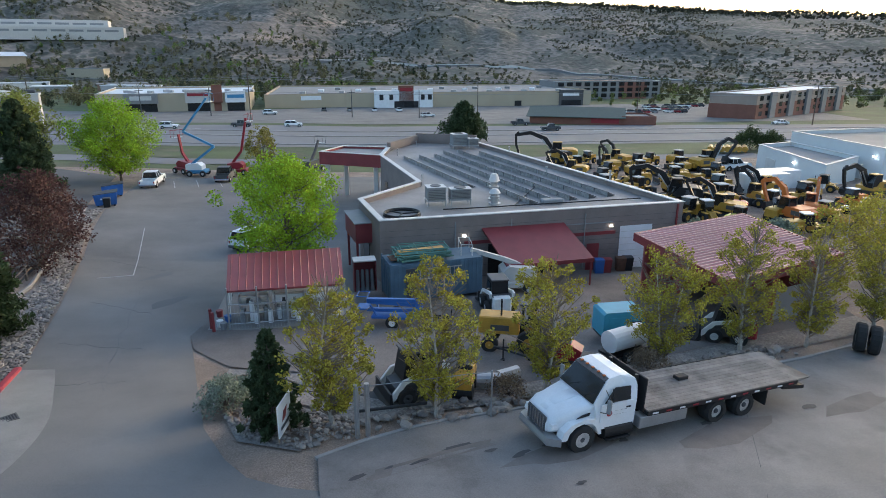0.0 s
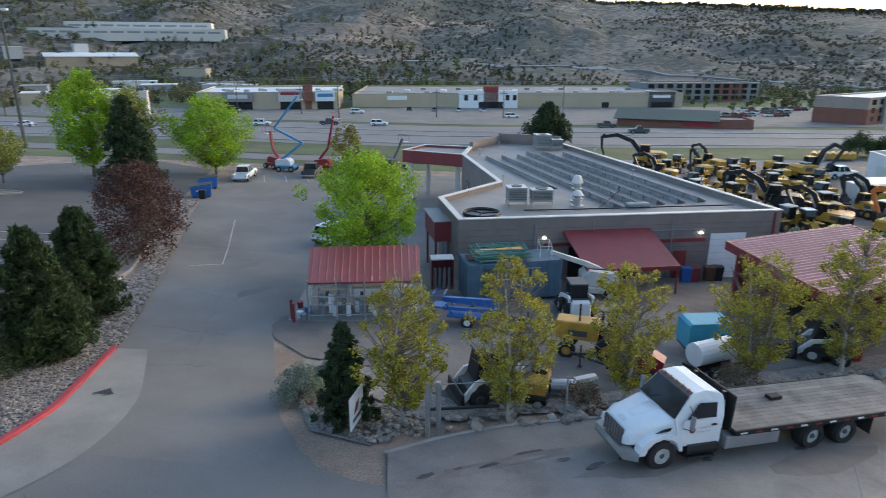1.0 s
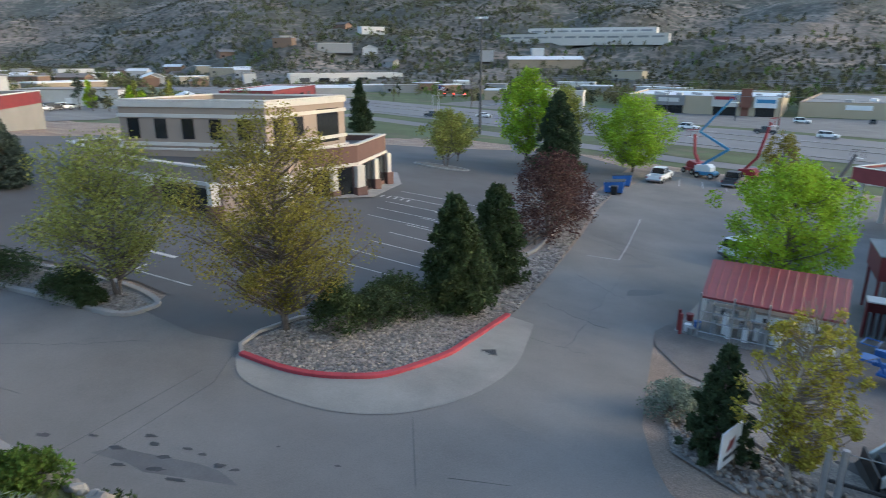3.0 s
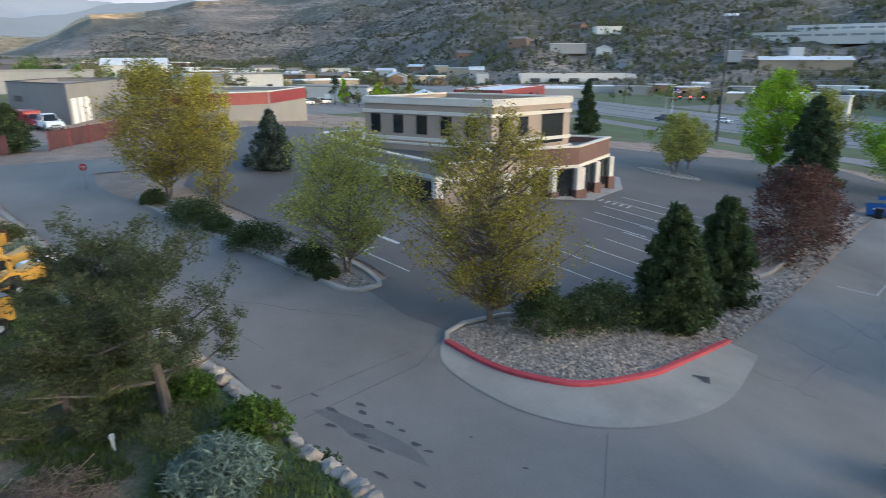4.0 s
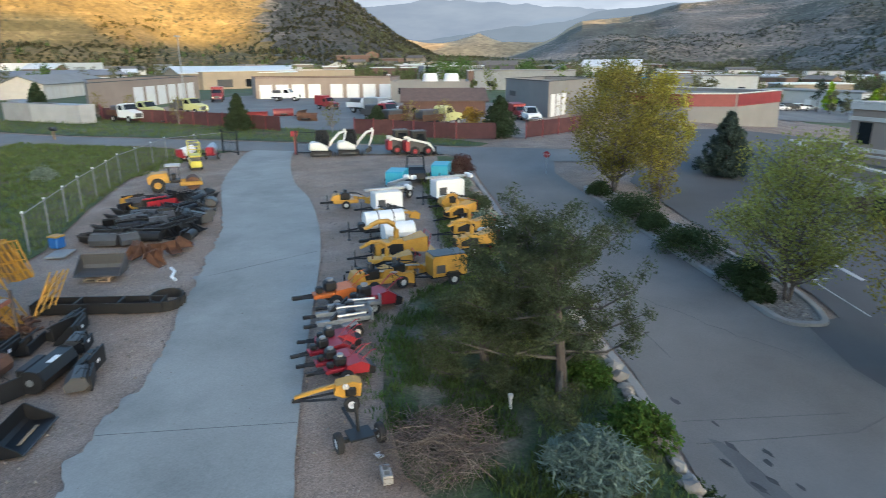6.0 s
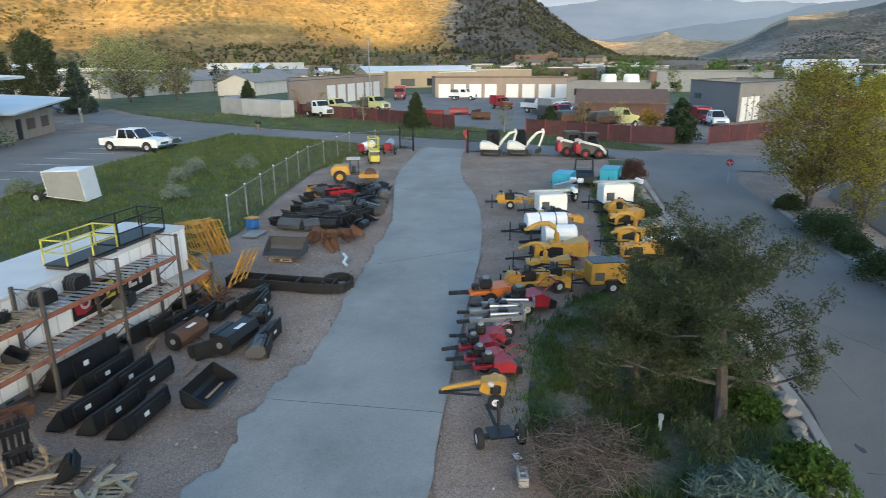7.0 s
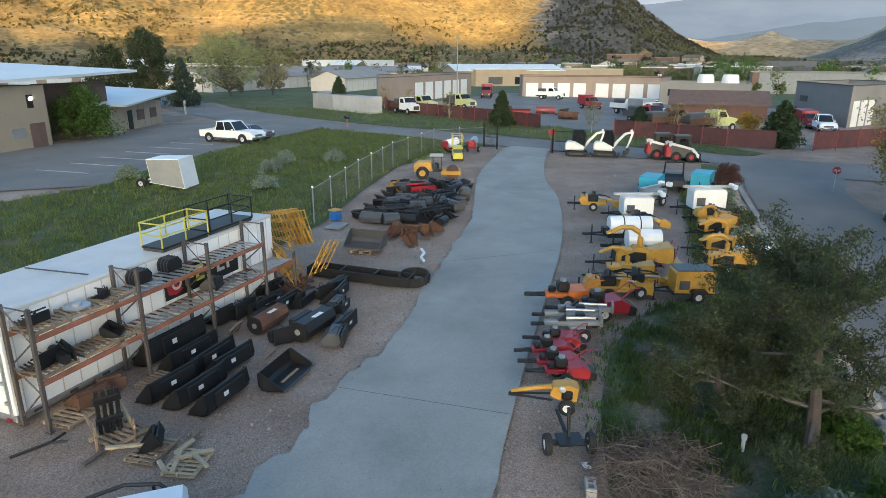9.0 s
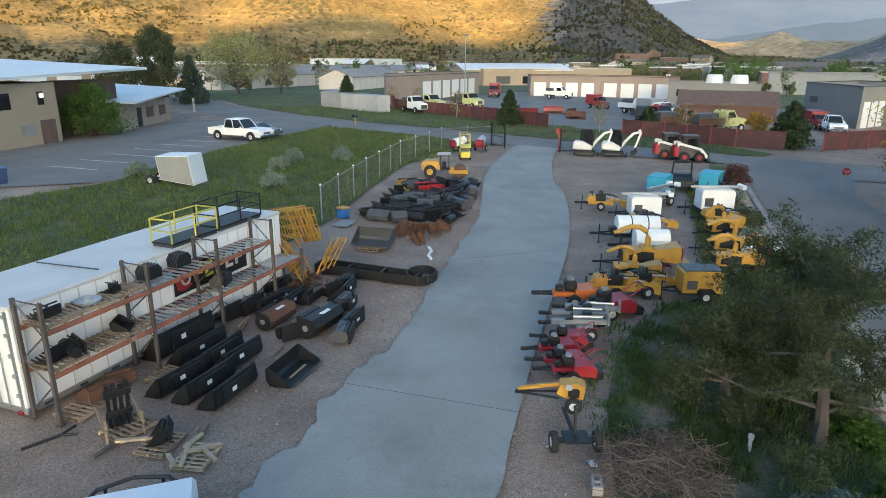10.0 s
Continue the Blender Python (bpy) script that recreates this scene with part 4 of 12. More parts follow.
for x, y, h in ((-1.9, 55.6, 0.9), (14.9, 55.9, 1.2), (7.6, 72.9, 0.9), (-5.2, 72.3, 0.7), (10.2, 62, 0.5), (-3.4, 80.4, 0.5)):
    whole("roof_pipe", Shape().tube([(x, y, ZR), (x, y, ZR + h)], 0.07, 8).tube([(x, y, ZR + h), (x, y, ZR + h + 0.12)], 0.11, 8), M_steel, "thin steel roof pipe with a cap", "roof pipe")
# black hose coiled flat on the roof
_ring = Shape()
for k, rr in enumerate((1.35, 1.25, 1.3)):
    _ring.tube([(-3.0 + rr * math.cos(a * math.pi / 12), 44.9 + rr * math.sin(a * math.pi / 12), ZR + 0.06 + 0.07 * k) for a in range(25)], 0.06, 6)
for a in (20, 140, 260):
    _ring.tube([(-3.0, 44.9, ZR + 0.12), (-3.0 + 1.3 * math.cos(radians(a)), 44.9 + 1.3 * math.sin(radians(a)), ZR + 0.12)], 0.06, 6)
whole("roof_hoop", _ring, M_black, "dark round hoop with three spokes lying on the roof", "hoop")
whole("roof_skylight", Shape().box(-0.9, -0.35, 0, 0.9, 0.35, 0.35, 0.08), M_grey, "long pale roof hatch", "roof hatch", pose(8.6, 48.9, ZR, 0, 0, 14))
for _p in ([(2, 46.6), (16, 50.2)], [(5.5, 47.5), (8.0, 54.5)], [(0, 46.2), (2, 46.6)]):
    whole("roof_pipe_run", Shape().tube([(*_p[0], ZR + 0.12), (*_p[1], ZR + 0.12)], 0.05, 6), M_black, "dark gas pipe run along the roof", "pipe")

# solar collectors: five rows of tilted panels running back over the roof
_u = (Vector((4.3, 81.2)) - Vector((18.5, 47.5))).normalized()     # along the east wall
_v = Vector((_u.y, -_u.x))
M_solar = mat("dark_solar_glass", (0.07, 0.068, 0.068), 0.3, var=0.3, scale=1.0)
M_backs = mat("grey_collector_back", (0.24, 0.232, 0.225), 0.6, var=0.35, scale=2.0, speck=(3.0, 0.25))
_pm = bpy.data.meshes.new("collector")
_ps = [Shape().slab([(-0.40, 0.05), (0.34, 0.36), (0.32, 0.40), (-0.42, 0.09)], 1.74), Shape().slab([(0.30, 0.0), (0.34, 0.0), (0.34, 0.34), (0.30, 0.32)], 1.66), Shape().slab([(-0.40, 0.0), (0.34, 0.0), (0.34, 0.36)], 0.03, at=0.87), Shape().slab([(0.345, 0.0), (0.36, 0.0), (0.36, 0.34), (0.345, 0.34)], 0.06, at=-0.86), Shape().slab([(-0.43, 0.06), (-0.40, 0.04), (-0.40, 0.12), (-0.43, 0.12)], 1.84)]
_pv, _pf, _pi = [], [], []
for _k, _s in enumerate(_ps):
    _pf += [tuple(len(_pv) + i for i in f) for f in _s.f]
    _pv += _s.v
    _pi += [(0, 1, 2, 3, 3)[_k]] * len(_s.f)
_pm.from_pydata(_pv, [], _pf)
for _m in (M_solar, M_backs, M_dkgrey, M_steel):
    _pm.materials.append(_m)
_pm.polygons.foreach_set("material_index", _pi)
_a = math.degrees(math.atan2(_v.y, _v.x))
for row in range(6):
    t = thing("solar_row", "row of dark tilted solar collectors on the roof", "solar panels", group="solar rows on the roof")
    o = Vector((13.9, 51.3)) - _v * row * 1.85
    n, skip = ((13, 0), (14, 0), (14, 0), (13, 0), (13, 0), (9, 4))[row]
    for k in range(n):
        q = o + _u * (0.9 + (k + skip) * 1.88)
        ob = new("collector", _pm)
        ob.parent = t
        ob.matrix_local = pose(q.x, q.y, ZR, 0, 0, _a + 180)

# ---- open shed with the ribbed red roof ----
pav = thing("open_shed", "open steel shed with a ribbed dark red roof", "shed")
PA = [(12.1, 38.4), (14.5, 30.1), (22.9, 34.5), (20.9, 42.8)]
PZ = [-1.95, -2.1, -2.0, -1.75]
part("roof", Shape().add([(x, y, z) for (x, y), z in zip(PA, PZ)] + [(x, y, z - 0.1) for (x, y), z in zip(PA, PZ)], [(0, 1, 2, 3), (7, 6, 5, 4), (0, 4, 5, 1), (1, 5, 6, 2), (2, 6, 7, 3), (3, 7, 4, 0)]), M_pinkmetal, pav)
for k in range(25):
    f = (k + 0.5) / 25
    a = Vector((*PA[0], PZ[0])).lerp(Vector((*PA[1], PZ[1])), f)
    b = Vector((*PA[3], PZ[3])).lerp(Vector((*PA[2], PZ[2])), f)
    rb = Shape()
    d = (Vector(PA[1]) - Vector(PA[0])).normalized()
    e = Vector((d.x, d.y, 0)) * 0.07
    up = Vector((0, 0, 0.07))
    rb.add([a - e, a + e, a + e * 0.5 + up, a - e * 0.5 + up, b - e, b + e, b + e * 0.5 + up, b - e * 0.5 + up], [(0, 1, 2, 3), (4, 7, 6, 5), (0, 4, 5, 1), (1, 5, 6, 2), (2, 6, 7, 3), (3, 7, 4, 0)])
    part("roof_rib", rb, M_ribmetal, pav)
for i in range(4):
    j = (i + 1) % 4
    po, pi = inset(PA, -0.05), inset(PA, 0.08)
    part("fascia", Shape().add([(*po[i], PZ[i] - 0.45), (*po[j], PZ[j] - 0.45), (*po[j], PZ[j] + 0.06), (*po[i], PZ[i] + 0.06), (*pi[i], PZ[i] - 0.45), (*pi[j], PZ[j] - 0.45), (*pi[j], PZ[j] + 0.06), (*pi[i], PZ[i] + 0.06)], [(0, 1, 2, 3), (4, 7, 6, 5), (0, 4, 5, 1), (1, 5, 6, 2), (2, 6, 7, 3), (3, 7, 4, 0)]), M_redmetal, pav, "dark red fascia board")
for x, y in ((12.7, 37.7), (14.8, 31.2), (22.0, 34.9), (20.3, 41.8), (13.7, 34.4), (18.4, 33.0)):
    part("post", Shape().box(x - 0.14, y - 0.14, land(x, y) - 0.2, x + 0.14, y + 0.14, -2.2, 0.02), M_redmetal, pav)
part("back_wall", Shape().prism([(20.4, 41.9), (22.3, 35.2), (22.4, 35.25), (20.5, 41.95)], -6.6, -2.3), M_redmetal, pav)
part("back_wall", Shape().prism([(12.9, 37.9), (20.4, 41.9), (20.35, 42.0), (12.85, 38.0)], -7.0, -2.3), M_redmetal, pav)
part("knee_wall", Shape().prism([(18.6, 33.0), (22.2, 34.9), (22.15, 35.0), (18.55, 33.1)], -6.0, -3.7), M_grey, pav, "grey sheet steel side wall")

# ---- plants ----
def leaves(rng, centres, spread, per, size, long_=1.6, droop=0.0, flat=0.0):
    """Small leaf blades scattered round the centres; spread may be one number or one for each centre."""
    c = np.repeat(np.asarray(centres, float), per, axis=0)
    n = len(c)
    sp = np.repeat(np.broadcast_to(np.asarray(spread, float), (len(centres),)), per)[:, None]
    d = rng.normal(size=(n, 3))
    d /= np.linalg.norm(d, axis=1)[:, None] + 1e-9
    p = c + d * sp * rng.random((n, 1)) ** 0.5
    a = rng.normal(size=(n, 3)) + np.array([0, 0, -droop])
    a[:, 2] *= 1 - flat
    a /= np.linalg.norm(a, axis=1)[:, None] + 1e-9
    b = np.cross(a, rng.normal(size=(n, 3)))
    b /= np.linalg.norm(b, axis=1)[:, None] + 1e-9
    s = (size * (0.6 + 0.8 * rng.random((n, 1))))
    q = np.stack([p - a * s * long_ / 2, p + b * s / 2, p + a * s * long_ / 2, p - b * s / 2], 1).reshape(-1, 3)
    return q


def quads(name, verts, material, c=4):
    """Loose leaf blades of c corners each."""
    n = len(verts) // c
    me = bpy.data.meshes.new(name)
    me.vertices.add(n * c)
    me.vertices.foreach_set("co", np.asarray(verts, np.float32).ravel())
    me.loops.add(n * c)
    me.loops.foreach_set("vertex_index", np.arange(n * c, dtype=np.int32))
    me.polygons.add(n)
    me.polygons.foreach_set("loop_start", np.arange(0, n * c, c, dtype=np.int32))
    me.update()
    me.materials.append(material)
    return me


def broadleaf(seed, h, w, h0, leaf, bark, clumps=110, per=60, size=0.13, spread=0.11, kind="oval", stems=1, lean=0.0, twig=0.7, thin=0.0, name="tree", label="", m=None, category="tree", group=""):
    """A tree with tapered trunk, limbs out to every clump, and a crown of many small leaves."""
    rng = np.random.default_rng(seed)
    cs = []
    while len(cs) < clumps:
        f = rng.random()
        if kind == "oval":
            r = math.sin(math.pi * (0.06 + 0.9 * f)) ** 0.75
        elif kind == "vase":
            r = 0.25 + 0.75 * math.sin(math.pi * min(1, 0.12 + 0.78 * f)) ** 1.1
        elif kind == "spire":
            r = (math.sin(math.pi * (0.10 + 0.86 * f ** 0.75))) ** 0.9 * (1 - 0.45 * f)
        else:
            r = math.sqrt(max(0, 1 - f * f)) * 0.95 + 0.03
        if rng.random() > 0.3 + 0.7 * r:
            continue
        a = rng.random() * 2 * math.pi
        q = r * w / 2 * (rng.random() ** 0.45) * (0.70 + 0.46 * rng.random())
        cs.append((q * math.cos(a) + lean * f, q * math.sin(a), h0 + f * (h - h0)))
    t = thing(name, label, category, m, group)
    wood = Shape()
    r0 = max(0.05, h * 0.018)
    top = []
    for k in range(stems):
        a = 2 * math.pi * k / stems + 0.5
        o = 0.0 if stems == 1 else 0.12 * h
        tip = Vector((o * math.cos(a) + lean * 0.7, o * math.sin(a), h * 0.86))
        p0 = Vector((0.1 * math.cos(a) if stems > 1 else 0, 0.1 * math.sin(a) if stems > 1 else 0, -0.15))
        mid = p0.lerp(tip, 0.5) + Vector((rng.normal() * 0.03 * h, rng.normal() * 0.03 * h, 0))
        line = [p0.lerp(mid, i / 3) if i < 3 else mid.lerp(tip, (i - 3) / 3) for i in range(7)]
        top.append(line)
    for line in top:
        wood.tube(line, r0 / (1 + 0.35 * (stems - 1)), 7, r0 * 0.15)
    part("trunk", wood, bark, t)
    lim = Shape()
    for c in cs:
        if rng.random() > twig:
            continue
        line = top[int(rng.integers(len(top)))]
        c = Vector(c)
        z = max(h0 * 0.6, c.z - (0.25 + 0.5 * rng.random()) * max(0.5, math.hypot(c.x, c.y)) * 1.4)
        f = min(0.97, max(0.05, z / (h * 0.86)))
        i = min(5, int(f * 6))
        s = line[i].lerp(line[i + 1], f * 6 - i)
        b = s.lerp(c, 0.55) + Vector((0, 0, -0.06 * (c - s).length))
        lim.tube([s, b, c + (c - b) * 0.15], r0 * 0.32 * (1 - 0.7 * f), 4, 0.006 + 0.001 * h, cap=False)
    part("branchwork", lim, M_limb if bark is M_palebark else bark, t)
    cs = [c for c in cs if rng.random() > thin * ((c[2] - h0) / (h - h0)) ** 1.5]
    ob = new("crown", quads("crown", leaves(rng, cs, spread * w * (0.7 + 0.6 * rng.random(len(cs))), per, size), leaf))
    ob.parent = t
    return t


def conifer(seed, h, w, leaf, m, label, name="spruce_tree", full=0.75, size=0.16, n=150, per=50, blunt=0.0, h0=0.03, category="tree", group=""):
    """A cone of drooping needle sprays round a straight trunk, in uneven whorls."""
    rng = np.random.default_rng(seed)
    t = thing(name, label, category, m, group)
    part("trunk", Shape().tube([(0, 0, -0.15), (0, 0, h * 0.5), (0, 0, h * 0.97)], h * 0.018, 6, 0.01), M_bark, t)
    cs, sp, lim = [], [], Shape()
    for k in range(n):
        f = (k + rng.random()) / n
        f = f ** 1.25
        r = w / 2 * ((1 - f) ** (1 - 0.6 * blunt)) * (0.42 + 0.8 * rng.random() ** 0.8) + 0.03 * w
        a = k * 2.399 + rng.normal() * 0.3
        z = h * (h0 + (1 - h0) * f)
        for q in (1.0, 0.62) if r > 0.2 * w else (1.0,):
            cs.append((r * q * math.cos(a), r * q * math.sin(a), z - 0.06 * r * q + (0.12 + 0.35 * blunt) * r * q * q))
            sp.append(w * (0.04 + 0.05 * (1 - f)) * (0.7 + 0.6 * rng.random()) * full / 0.75)
        if k % 2 == 0:
            lim.tube([(0, 0, z), (r * math.cos(a), r * math.sin(a), z - 0.08 * r)], 0.012 + 0.015 * (1 - f), 4, 0.006, cap=False)
    part("branchwork", lim, M_bark, t)
    ob = new("crown", quads("crown", leaves(rng, cs, sp, per, size * 0.8, 3.2, -0.6), leaf))
    ob.parent = t
    return t


def shrub(seed, w, h, leaf, m, label, name="shrub", n=60, per=70, size=0.07, twigs=True, category="shrub", group="", long_=2.0):
    rng = np.random.default_rng(seed)
    t = thing(name, label, category, m, group)
    cs, st = [], Shape()
    for k in range(n):
        a, f = rng.random() * 6.283, rng.random() ** 0.6
        r = w / 2 * f * 0.92
        z = h * (0.15 + 0.78 * math.sqrt(max(0, 1 - f * f)) * (0.35 + 0.65 * rng.random()))
        cs.append((r * math.cos(a), r * math.sin(a), z))
        if twigs and k % 2 == 0:
            st.tube([(0.1 * r * math.cos(a), 0.1 * r * math.sin(a), 0), (r * math.cos(a), r * math.sin(a), z)], 0.015, 4, 0.005, cap=False)
    if twigs:
        part("stem", st, M_bark, t)
    ob = new("foliage", quads("foliage", leaves(rng, cs, 0.16 * w, per, size, long_), leaf))
    ob.parent = t
    return t


STREET_TREE = "young street tree with thin pale trunk and sparse olive leaves"
for k, (x, y, h, w) in enumerate(((-3.9, 19.8, 5.8, 3.4), (-0.2, 20.8, 6.2, 3.6), (4.25, 23.3, 5.9, 3.5), (10.1, 26.4, 5.8, 4.1), (14.5, 28.0, 6.7, 3.8), (18.3, 29.0, 6.5, 3.3), (23.3, 31.4, 6.3, 3.8), (27.5, 33.5, 6.4, 4.0))):
    broadleaf(10 + k, h, w, h * 0.14, L_sparse, M_palebark, 210, 74, 0.062, 0.066, "oval", stems=2 if k % 2 else 1, twig=1.0, thin=0.7, name="street_tree", label=STREET_TREE, m=foot(x, y, 40 * k), group="street trees by the fence")
for k, (x, y, h, w) in enumerate(((25.5, 38.5, 6.5, 5.0), (30, 42, 6.0, 5.0))):
    broadleaf(60 + k, h, w, 1.2, L_sparse, M_palebark, 110, 40, 0.09, 0.11, "oval", name="budding_tree", label="sparse budding tree beside the shed", m=foot(x, y))
broadleaf(20, 8.6, 8.4, 2.0, L_bright, M_bark, 170, 130, 0.115, 0.088, "oval", name="maple_tree", label="round bright green maple behind the red-roofed cage", m=foot(-10.8, 42.0))
broadleaf(21, 10.3, 11.6, 1.6, L_bright, M_bark, 190, 120, 0.15, 0.10, "oval", name="maple_tree", label="large bright green maple at the end of the drive", m=foot(-43.6, 84.6))
broadleaf(22, 13.0, 8.5, 2.0, L_bright, M_bark, 170, 70, 0.20, 0.11, "oval", name="poplar_tree", label="tall fresh green tree beside the highway", m=foot(-57, 77))
broadleaf(23, 11.0, 7.5, 2.0, L_fresh, M_bark, 140, 60, 0.2, 0.11, "oval", name="poplar_tree", label="pale green tree beside the highway", m=foot(-52, 79))
conifer(24, 10.5, 6.4, L_pine, foot(-47.0, 70.5), "dark green pine beside the drive", "pine_tree", 0.9, 0.2, 150, 60, 0.5)
broadleaf(25, 6.8, 7.0, 0.6, L_plum, M_bark, 150, 60, 0.12, 0.11, "dome", stems=3, name="plum_tree", label="dark purple-leaved plum tree in the rock strip", m=foot(-28.6, 42.6))
broadleaf(26, 5.5, 5.0, 0.6, L_plum, M_bark, 90, 55, 0.12, 0.12, "dome", stems=3, name="plum_tree", label="dark purple-leaved plum tree beside the dumpsters", m=foot(-32.0, 50.5))
conifer(27, 6.0, 2.9, L_juniper, foot(-20.7, 23.2), "dense dark upright juniper in the rock bed", "juniper_tree", 1.3, 0.12, 150, 75, 0.75)
conifer(28, 5.9, 3.2, L_juniper, foot(-23.3, 29.6), "dense dark upright juniper by the lot kerb", "juniper_tree", 1.2, 0.12, 150, 70, 0.7)
conifer(29, 4.2, 2.6, L_pine, foot(-21.9, 25.6), "green pine between two junipers", "pine_tree", 1.1, 0.12, 120, 70, 0.6)
shrub(30, 2.6, 2.5, L_juniper, foot(-21.4, 16.4), "low dark juniper shrub on the rocks", n=70, per=90)
shrub(31, 3.6, 2.0, L_juniper, foot(-21.9, 20.2), "spreading dark juniper shrub on the rocks", n=80, per=90)
shrub(36, 2.4, 1.9, L_pine, foot(-21.2, 18.4), "spreading green mugo shrub on the rocks", n=60, per=90)
broadleaf(32, 9.3, 7.6, 1.5, L_rusty, M_bark, 280, 125, 0.07, 0.085, "oval", twig=1.0, thin=0.45, name="budding_tree", label="tall budding tree with rusty green leaves on the rock bed", m=foot(-22.7, 14.6))
broadleaf(33, 7.4, 6.6, 1.6, L_fresh, M_bark, 150, 110, 0.08, 0.11, "vase", stems=5, twig=1.0, name="clump_tree", label="multi-stemmed yellow-green tree on the island", m=foot(-30.5, 10.5))
broadleaf(34, 8.6, 7.4, 1.5, L_rusty, M_bark, 190, 110, 0.09, 0.11, "oval", stems=2, twig=1.0, name="budding_tree", label="broad budding tree with orange and green leaves", m=foot(-46.6, 3.0))
broadleaf(35, 7.9, 5.0, 1.5, L_sparse, M_bark, 120, 100, 0.09, 0.11, "oval", twig=1.0, name="budding_tree", label="olive leaved tree at the island's end", m=foot(-48.6, 6.0))
broadleaf(37, 5.0, 3.4, 1.0, L_rusty, M_bark, 70, 28, 0.10, 0.11, "vase", stems=3, twig=1.0, name="bare_tree", label="nearly bare small tree on the island", m=foot(-42.6, 5.6))
conifer(38, 4.7, 3.6, L_spruce, foot(-53.3, 11.4), "blue spruce in the car park corner", "spruce_tree", 0.9, 0.13, 150, 60, 0.25)
for k, (x, y, w, h) in enumerate(((-31.8, 8.9, 2.6, 1.3), (-30.4, 9.3, 1.3, 0.8), (-35.6, 6.9, 3.6, 1.3), (-40.8, 4.2, 3.8, 1.5), (-45.6, 2.0, 1.7, 1.0), (-38.8, 5.2, 1.9, 1.0))):
    shrub(40 + k, w, h, L_juniper, foot(x, y), "low dark green juniper shrub on the island", n=55, per=90, group="island shrubs")
broadleaf(50, 7.0, 6.4, 1.6, L_fresh, M_bark, 110, 60, 0.15, 0.11, "oval", stems=2, name="lot_tree", label="small spreading tree on a car park island", m=foot(-56.5, 59.5))
broadleaf(51, 6.4, 6.0, 1.6, L_fresh, M_bark, 100, 60, 0.15, 0.11, "oval", name="lot_tree", label="small spreading tree beside the bank", m=foot(-60.5, 66))
conifer(52, 8.5, 9.0, L_pine, foot(4.5, 141), "broad dark pine on the highway verge", "pine_tree", 1.1, 0.26, 150, 60, 0.55)
broadleaf(53, 6.8, 5.0, 1.4, L_rusty, M_bark, 90, 34, 0.15, 0.12, "vase", name="bare_tree", label="bronze nearly bare tree on the frontage verge", m=foot(-27.6, 96))
conifer(54, 3.8, 2.0, L_pine, foot(-6.0, 19.6), "small dark pine beside the sign", "pine_tree", 0.6, 0.10, 120, 50, 0.35)
shrub(55, 1.9, 1.5, L_sage, foot(-8.3, 21.2), "grey sage bush at the drive corner", "sage_bush", 60, 60, 0.05)
shrub(56, 1.5, 1.1, L_sage, foot(-7.6, 22.6), "grey sage bush at the drive corner", "sage_bush", 50, 60, 0.05)
shrub(57, 2.0, 1.2, L_dry, foot(9.2, 25.6), "dry brown bush below the trees", "dry_bush", 40, 40, 0.05)
shrub(58, 1.6, 1.0, L_dry, foot(2.6, 22.6), "dry brown bush below the trees", "dry_bush", 40, 40, 0.05)
conifer(59, 10.8, 4.6, L_pine, foot(-111, 89), "tall narrow dark spruce beside the bank", "spruce_tree", 1.0, 0.3, 130, 50, 0.4)
# the pinyon and the undergrowth on the bank
L_bluesage = leaf_mat("blue_sage_leaf", (0.17, 0.225, 0.19))
L_weed = leaf_mat("green_weed_leaf", (0.075, 0.125, 0.024))


M_twig = mat("grey_pinyon_twig", (0.075, 0.068, 0.062), 0.95, var=0.35, scale=5)
M_darkbark = mat("dark_pinyon_bark", (0.06, 0.05, 0.045), 0.95, var=0.35, scale=5)


